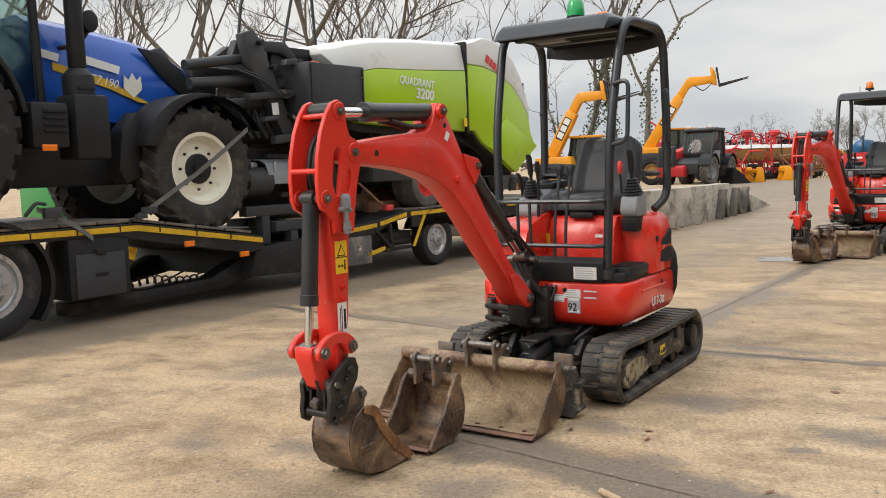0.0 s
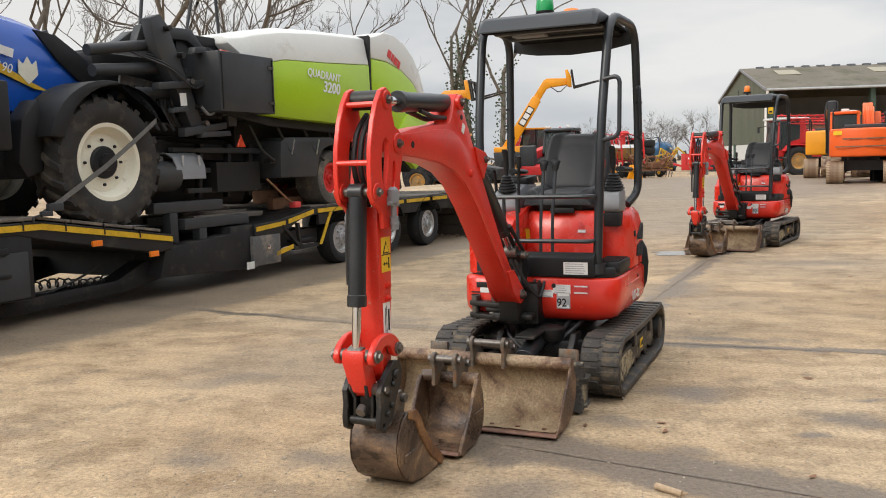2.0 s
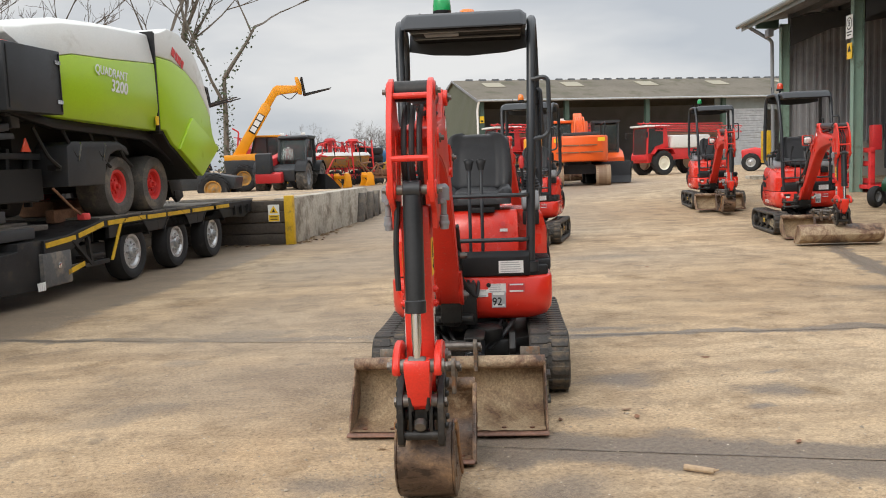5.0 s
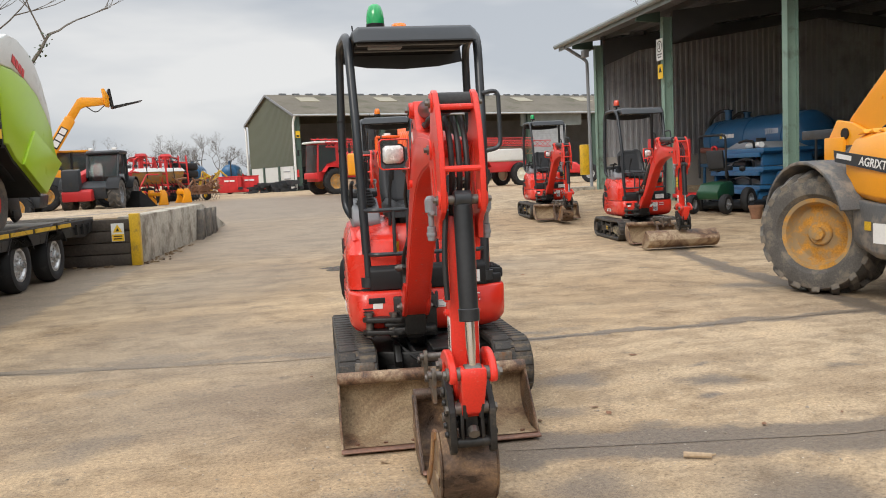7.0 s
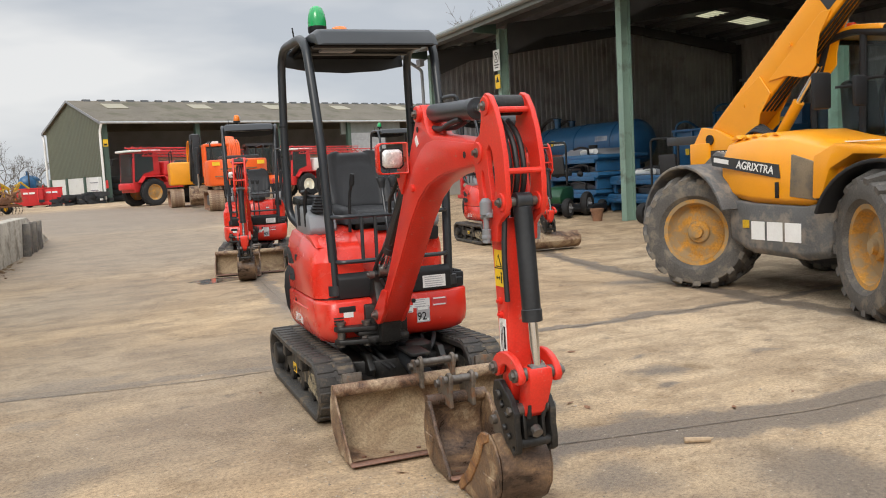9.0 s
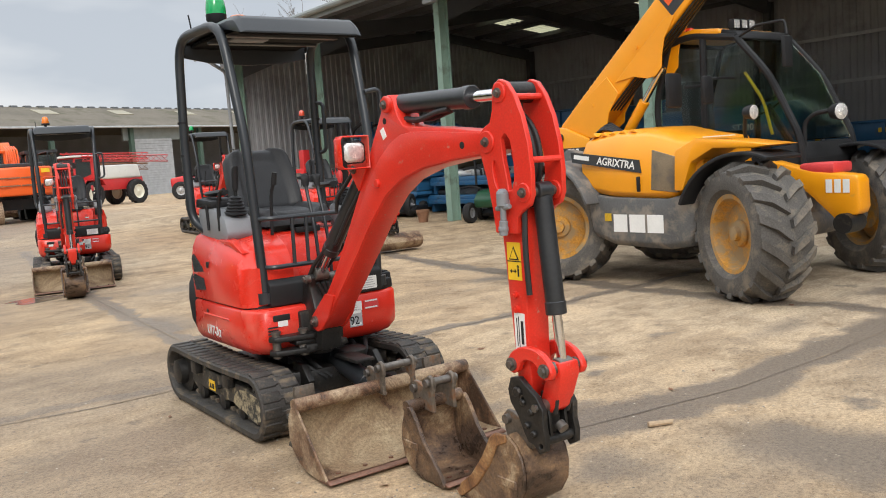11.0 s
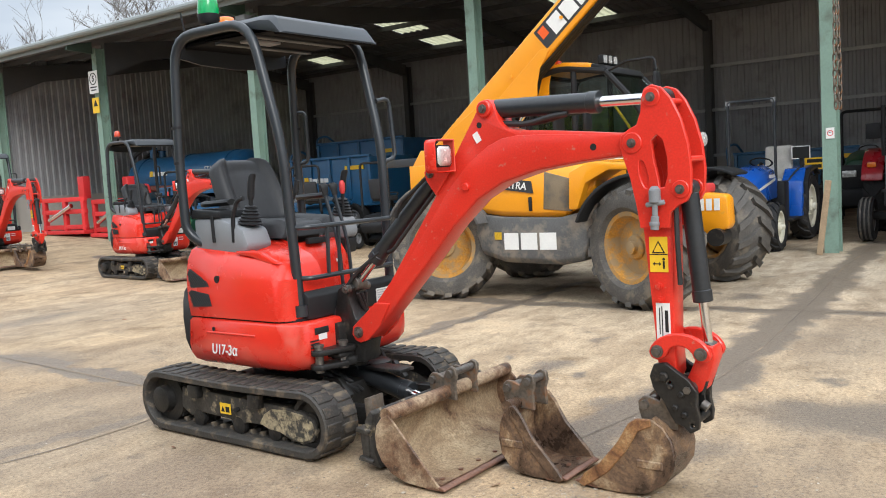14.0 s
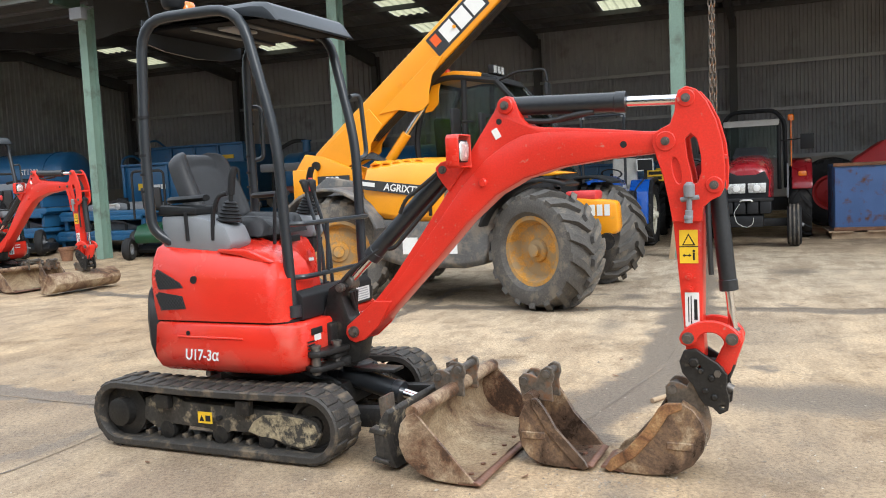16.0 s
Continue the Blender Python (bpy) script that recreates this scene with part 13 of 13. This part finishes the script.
    cyl(bm, (4.12, -0.15, 2.7), (3.88, -0.15, 1.55), 0.075, n=12)
    part("ram_barrel", bm, M_DKGREY, arm)
    bm = B()
    cyl(bm, (3.88, -0.15, 1.55), (3.72, -0.15, 0.9), 0.04, n=12)
    part("ram_rod", bm, M_CHROME, arm, "bare steel ram rod")
    for q in (-0.36, -0.32, 0.02, 0.06):
        bm = B()
        tube(bm, [(3.6, q, 3.3), (3.95, q * 1.2, 2.9), (3.75, q, 1.9), (3.6, q, 1.1)], 0.022, 6, 0.2)
        part("hose", bm, M_HOSE, arm)
    bm = B()
    prism(bm, [(3.2, 1.0), (3.7, 1.0), (3.8, 0.4), (3.3, 0.1), (2.9, 0.3)], -0.55, 0.25, "y")
    part("bucket", bm, M_BUCKET, t, bevel=0.04)
    return t


big_digger(18.1, 29.0, 57, "orange tracked digger seen from its counterweight", M_ORANGE, 0.88)
big_digger(21.5, 36.2, 238, "yellow tracked digger with rusty tracks and grey arm beside the sprayer", M_JCB, 0.95, M_DKGREY)
# orange wheeled digger with black bucket
wd = empty("wheeled_digger", on_yard(20.7, 30.7, 236) @ Matrix.Scale(0.88, 4), "orange wheeled digger with grey cab and black bucket", "excavator", "large diggers before the barn")
for wx in (-1.2, 1.3):
    for wy, s in ((-0.95, -1), (0.95, 1)):
        wheel(wd, (wx, wy, 0.5), (0, s, 0), 0.5, 0.35, 0.27, M_TYRE_CLEAN, M_DKGREY, 14, 0.03)
bm = B()
prism(bm, [(-1.7, 0.6), (1.9, 0.6), (1.9, 1.2), (0.9, 1.5), (-1.7, 1.7)], -0.8, 0.8, "y")
part("body", bm, M_ORANGE, wd, bevel=0.08)
bm = B()
prism(bm, [(-0.2, 1.3), (1.2, 1.2), (1.3, 2.7), (-0.2, 2.8)], -0.55, 0.55, "y")
part("cab", bm, M_GLASS_DK, wd, bevel=0.05)
bm = B()
for px in (-0.2, 1.2):
    for yy in (-0.55, 0.55):
        tube(bm, [(px, yy, 1.2), (px, yy, 2.8)], 0.06, 6)
box(bm, (0.5, 0, 2.85), (1.7, 1.3, 0.12))
part("cab_frame", bm, M_DKGREY, wd)
bm = B()
prism(bm, [(-0.7, 0.6), (-0.4, 1.6), (-0.9, 3.0), (-1.3, 2.9), (-1.1, 1.6), (-1.2, 0.8)], -1.05, -0.75, "y")
part("boom", bm, M_ORANGE, wd, bevel=0.03)
bm = B()
prism(bm, [(2.0, 0.05), (3.0, 0.05), (2.5, 0.35), (2.35, 1.0), (2.1, 1.0)], -1.0, 1.0, "y")
part("bucket", bm, M_BLACK, wd, bevel=0.03)
# stacked tyres in the barn mouth
for j in range(8):
    bm = B()
    tyre(bm, (0, 0, 0.24 + 0.44 * (j % 4)), (0, 0, 1), 0.85, 0.44, 0.42)
    ob = tagged(part("stacked_tyre", bm, M_TYRE_CLEAN), "black tractor tyre lying in a stack", "tyre", "stacked tyres")
    ob.matrix_world = BARN @ Matrix.Translation((1.4 + 1.8 * (j // 4), 1.6 + 0.3 * (j // 4), 0))


# ---- bare winter trees ----
def bare_tree(x, y, height, seed, label, spread=1.0, levels=5, ivy=0.0, lean=0.0, dense=1.0, name="bare_tree", group="bare trees round the yard"):
    r = random.Random(seed)
    tree = empty(name, Matrix.Translation((x, y, rise(x, y) - 0.1)), label, "tree", group)
    bt, bc = [], []
    def limb(p, d, length, rad, lev):
        segs = 3 if lev > 1 else 2
        pts = [p]
        q, dd = p, d
        for i in range(segs):
            dd = (dd + Vector((r.gauss(0, 0.12), r.gauss(0, 0.12), r.gauss(0.10, 0.08)))).normalized()
            q = q + dd * length / segs
            pts.append(q)
        (bt if lev >= levels - 1 else bc).append((pts, rad, rad * 0.55))
        if lev == 0:
            return
        kids = max(2, int(r.uniform(3.2, 4.6) * dense)) if lev > 1 else max(2, int(r.uniform(3, 5) * dense))
        for c in range(kids):
            t = r.uniform(0.35, 1.0) if c else 1.0
            i = min(int(t * segs), segs - 1)
            base = pts[i].lerp(pts[i + 1], t * segs - i)
            ax = Vector((r.gauss(0, 1), r.gauss(0, 1), r.gauss(0.15, 0.5))).normalized()
            nd = (dd * r.uniform(0.55, 0.9) + ax * r.uniform(0.5, 0.9) * spread).normalized()
            limb(base, nd, length * r.uniform(0.52, 0.78), rad * r.uniform(0.48, 0.68), lev - 1)
    trunk_d = Vector((lean, lean * 0.4, 1)).normalized()
    limb(Vector((0, 0, 0)), trunk_d, height * 0.40, height * 0.0125, levels)
    for group_, nm, material, n in ((bt, "trunk", M_BARK, 7), (bc, "crown", M_TWIG, 3)):
        bm = B()
        for pts, a, b in group_:
            rings = []
            for i, p in enumerate(pts):
                d = (pts[min(i + 1, len(pts) - 1)] - pts[max(i - 1, 0)]).normalized()
                u, v, _ = frame_of(d)
                q = max(a + (b - a) * i / (len(pts) - 1), 0.009)
                rings.append([bm.verts.new(p + q * (math.cos(2 * math.pi * j / n) * u + math.sin(2 * math.pi * j / n) * v)) for j in range(n)])
            for s, t in zip(rings, rings[1:]):
                for j in range(n):
                    bm.faces.new((s[j], s[(j + 1) % n], t[(j + 1) % n], t[j]))
        part(nm, bm, material, tree, smooth=60)
    if ivy:
        bm = B()
        for k in range(int(900 * ivy)):
            pts, a, b = bt[0] if r.random() < 0.6 else r.choice(bt)
            t = r.random()
            i = min(int(t * (len(pts) - 1)), len(pts) - 2)
            p = pts[i].lerp(pts[i + 1], t * (len(pts) - 1) - i)
            o = Vector((r.gauss(0, 1), r.gauss(0, 1), r.gauss(0, 0.6))).normalized() * r.uniform(a * 0.6, a + 0.45)
            s = r.uniform(0.10, 0.22)
            u, v, _ = frame_of(Vector((r.gauss(0, 1), r.gauss(0, 1), r.gauss(0, 1))))
            c = p + o
            vs = [bm.verts.new(c + u * s * aa + v * s * bb) for aa, bb in ((-0.5, 0), (0, -0.5), (0.6, 0), (0, 0.5))]
            bm.faces.new(vs)
        part("ivy", bm, M_IVY, tree, "dark green ivy on the trunk")
    return tree


def az(deg, dist, x0=0.2, y0=0.3):
    return x0 + dist * math.sin(radians(deg)), y0 + dist * math.cos(radians(deg))


k = 30
for a, d, h in ((-33, 38, 15), (-27.5, 44, 16), (-21.5, 37, 15), (-17.2, 36, 16), (-14.0, 46, 15), (-11.0, 34, 17), (-7.6, 45, 14), (-5.4, 36, 14), (-3.2, 47, 13), (-36, 45, 16), (-24, 52, 17), (-9.2, 52, 15)):
    k += 1
    x, y = az(a, d)
    bare_tree(x, y, h, k, "leafless winter tree behind the trailer", 0.85, 6, dense=0.86)
for a, d, h, sp, iv in ((6.0, 62, 20, 0.65, 1.2), (8.6, 66, 22, 0.7, 1.6), (10.4, 60, 19, 0.8, 0.6), (4.4, 70, 13, 1.0, 0.3)):
    k += 1
    x, y = az(a, d)
    bare_tree(x, y, h, k, "tall sparse bare tree with ivy on its trunk", sp * 0.8, 5, iv, lean=0.05, dense=0.72)
for a, d, h in ((61.5, 60, 16.5), (66, 56, 16.5), (70, 58, 15.5), (74, 62, 15)):
    k += 1
    x, y = az(a, d, -3.5, 3)
    bare_tree(x, y, h, k, "leafless tree rising behind the shed roof", 0.95, 6, dense=0.95)
# distant hedgerow trees
for a, d, h in ((12.6, 230, 10), (15.6, 240, 12), (16.9, 236, 13), (18.2, 235, 13), (19.5, 230, 11), (21.0, 235, 13), (21.9, 240, 14), (22.9, 240, 13), (23.8, 228, 14), (24.7, 235, 14), (25.6, 240, 13), (26.6, 236, 12), (27.8, 240, 12)):
    k += 1
    x, y = az(a, d, -2, 1)
    bare_tree(x, y, h, k, "distant bare hedgerow tree", 1.15, 5, dense=1.05, group="distant hedgerow trees")
# a long low hedge on the horizon
r = random.Random(77)
bm = B()
for q in range(2600):
    a = r.uniform(-75, 100)
    d = r.uniform(255, 275)
    x, y = az(a, d)
    s = r.uniform(0.8, 2.0)
    c = Vector((x, y, r.uniform(0, 3.0)))
    u, v, w = frame_of(Vector((r.gauss(0, 1), r.gauss(0, 1), r.gauss(0, 1))))
    vs = [bm.verts.new(c + u * s * aa + v * s * bb) for aa, bb in ((-0.6, 0), (0, -0.5), (0.6, 0.1), (0.1, 0.6))]
    bm.faces.new(vs)
tagged(part("far_hedge", bm, M_TWIG), "long dark hedge on the horizon", "hedge", kind="stuff")


# ---- joints, stains and small things on the yard ----
strip([(-9, 14.6), (-4.0, 10.7), (-1.24, 8.58), (0.38, 7.30), (2.0, 6.45), (3.6, 5.55), (6.5, 4.1)], 0.016, 1, "dark damp joint between concrete slabs")
strip([(0.06, 4.62), (0.83, 4.0), (1.5, 3.47), (2.43, 2.95), (4.4, 2.0), (6.61, 0.99), (9.5, -0.5)], 0.013, 2, "dark straight drain joint across the damp concrete")
strip([(1.0, 6.1), (1.79, 7.51), (2.9, 9.2), (4.05, 10.95), (6.6, 14.6), (9.6, 18.8)], 0.014, 3, "dark damp joint between concrete slabs")
# thin dark line beside the telehandler, inside the wider dark band
strip([(13.5, 14.2), (9.32, 10.18), (7.56, 8.45), (5.9, 6.3), (4.9, 4.7), (4.45, 3.6), (3.6, 1.9), (2.6, -0.5)], 0.014, 4, "dark damp joint between concrete slabs")
strip([(-3.2, 5.6), (-2.0, 3.6), (-1.2, 2.2)], 0.010, 5, "thin damp joint between concrete slabs")
bm = B()
cyl(bm, (0.672, 3.852, 0.016), (0.742, 3.745, 0.017), 0.015, 0.013, n=8)
cyl(bm, (0.735, 3.756, 0.016), (0.765, 3.74, 0.02), 0.008, 0.004, n=6)
tagged(part("stick", bm, M_WOODNEW), "short broken piece of pale wood on the yard", "stick")
r = random.Random(21)
bm = B()
for k in range(3200):
    a, d = r.uniform(0, 2 * math.pi), abs(r.gauss(0, 4.5))
    x, y = -0.5 + d * math.cos(a), 4.5 + d * math.sin(a)
    s = r.uniform(0.003, 0.0085) * (1.9 if r.random() < 0.04 else 1.0)
    u = r.uniform(0, math.pi)
    m = Matrix.Translation((x, y, rise(x, y) + s * 0.2)) @ Matrix.Rotation(u, 4, "Z")
    vs = [bm.verts.new(m @ Vector((s * r.uniform(0.6, 1.2) * cx, s * r.uniform(0.5, 1.0) * cy, 0))) for cx, cy in ((-1, -0.6), (0.3, -1), (1, 0.2), (0, 1))]
    top = bm.verts.new(m @ Vector((0, 0, s * r.uniform(0.4, 0.8))))
    for i in range(4):
        bm.faces.new((vs[i], vs[(i + 1) % 4], top))
tagged(part("grit", bm, mat("loose_stones", (0.33, 0.28, 0.22), 0.9, var=0.6, scale=5)), "scattered loose stones and grit on the yard", "gravel", kind="stuff")
bm = B()
for k in range(40):
    a, d = r.uniform(0, 2 * math.pi), abs(r.gauss(0, 5))
    x, y = 0.5 + d * math.cos(a), 5 + d * math.sin(a)
    s = r.uniform(0.012, 0.035)
    m = Matrix.Translation((x, y, rise(x, y) + 0.006)) @ Matrix.Rotation(r.uniform(0, 6), 4, "Z") @ Matrix.Rotation(r.uniform(-0.4, 0.4), 4, "X")
    vs = [bm.verts.new(m @ Vector((s * cx, s * 0.45 * cy, 0.004 * abs(cx)))) for cx, cy in ((-1, 0), (-0.3, -1), (0.5, -0.8), (1, 0), (0.5, 0.8), (-0.3, 1))]
    bm.faces.new(vs)
tagged(part("dead_leaves", bm, M_RUST), "scattered dead brown leaves on the yard", "leaves", kind="stuff")
bm = B()
pts = []
for i in range(18):
    a = 2 * math.pi * i / 18
    q = 1 + 0.25 * math.sin(3 * a + 1) + 0.12 * math.sin(5 * a)
    pts.append((4.35 + 0.5 * q * math.cos(a) * 0.9 + 0.16 * q * math.sin(a), 12.2 + 0.22 * q * math.sin(a) - 0.2 * math.cos(a)))
prism(bm, pts, 0.003, 0.008, "z")
tagged(part("puddle", bm, mat("standing_water", (0.10, 0.09, 0.08), 0.06, var=0.1)), "shallow puddle on the concrete yard", "puddle", kind="structure")
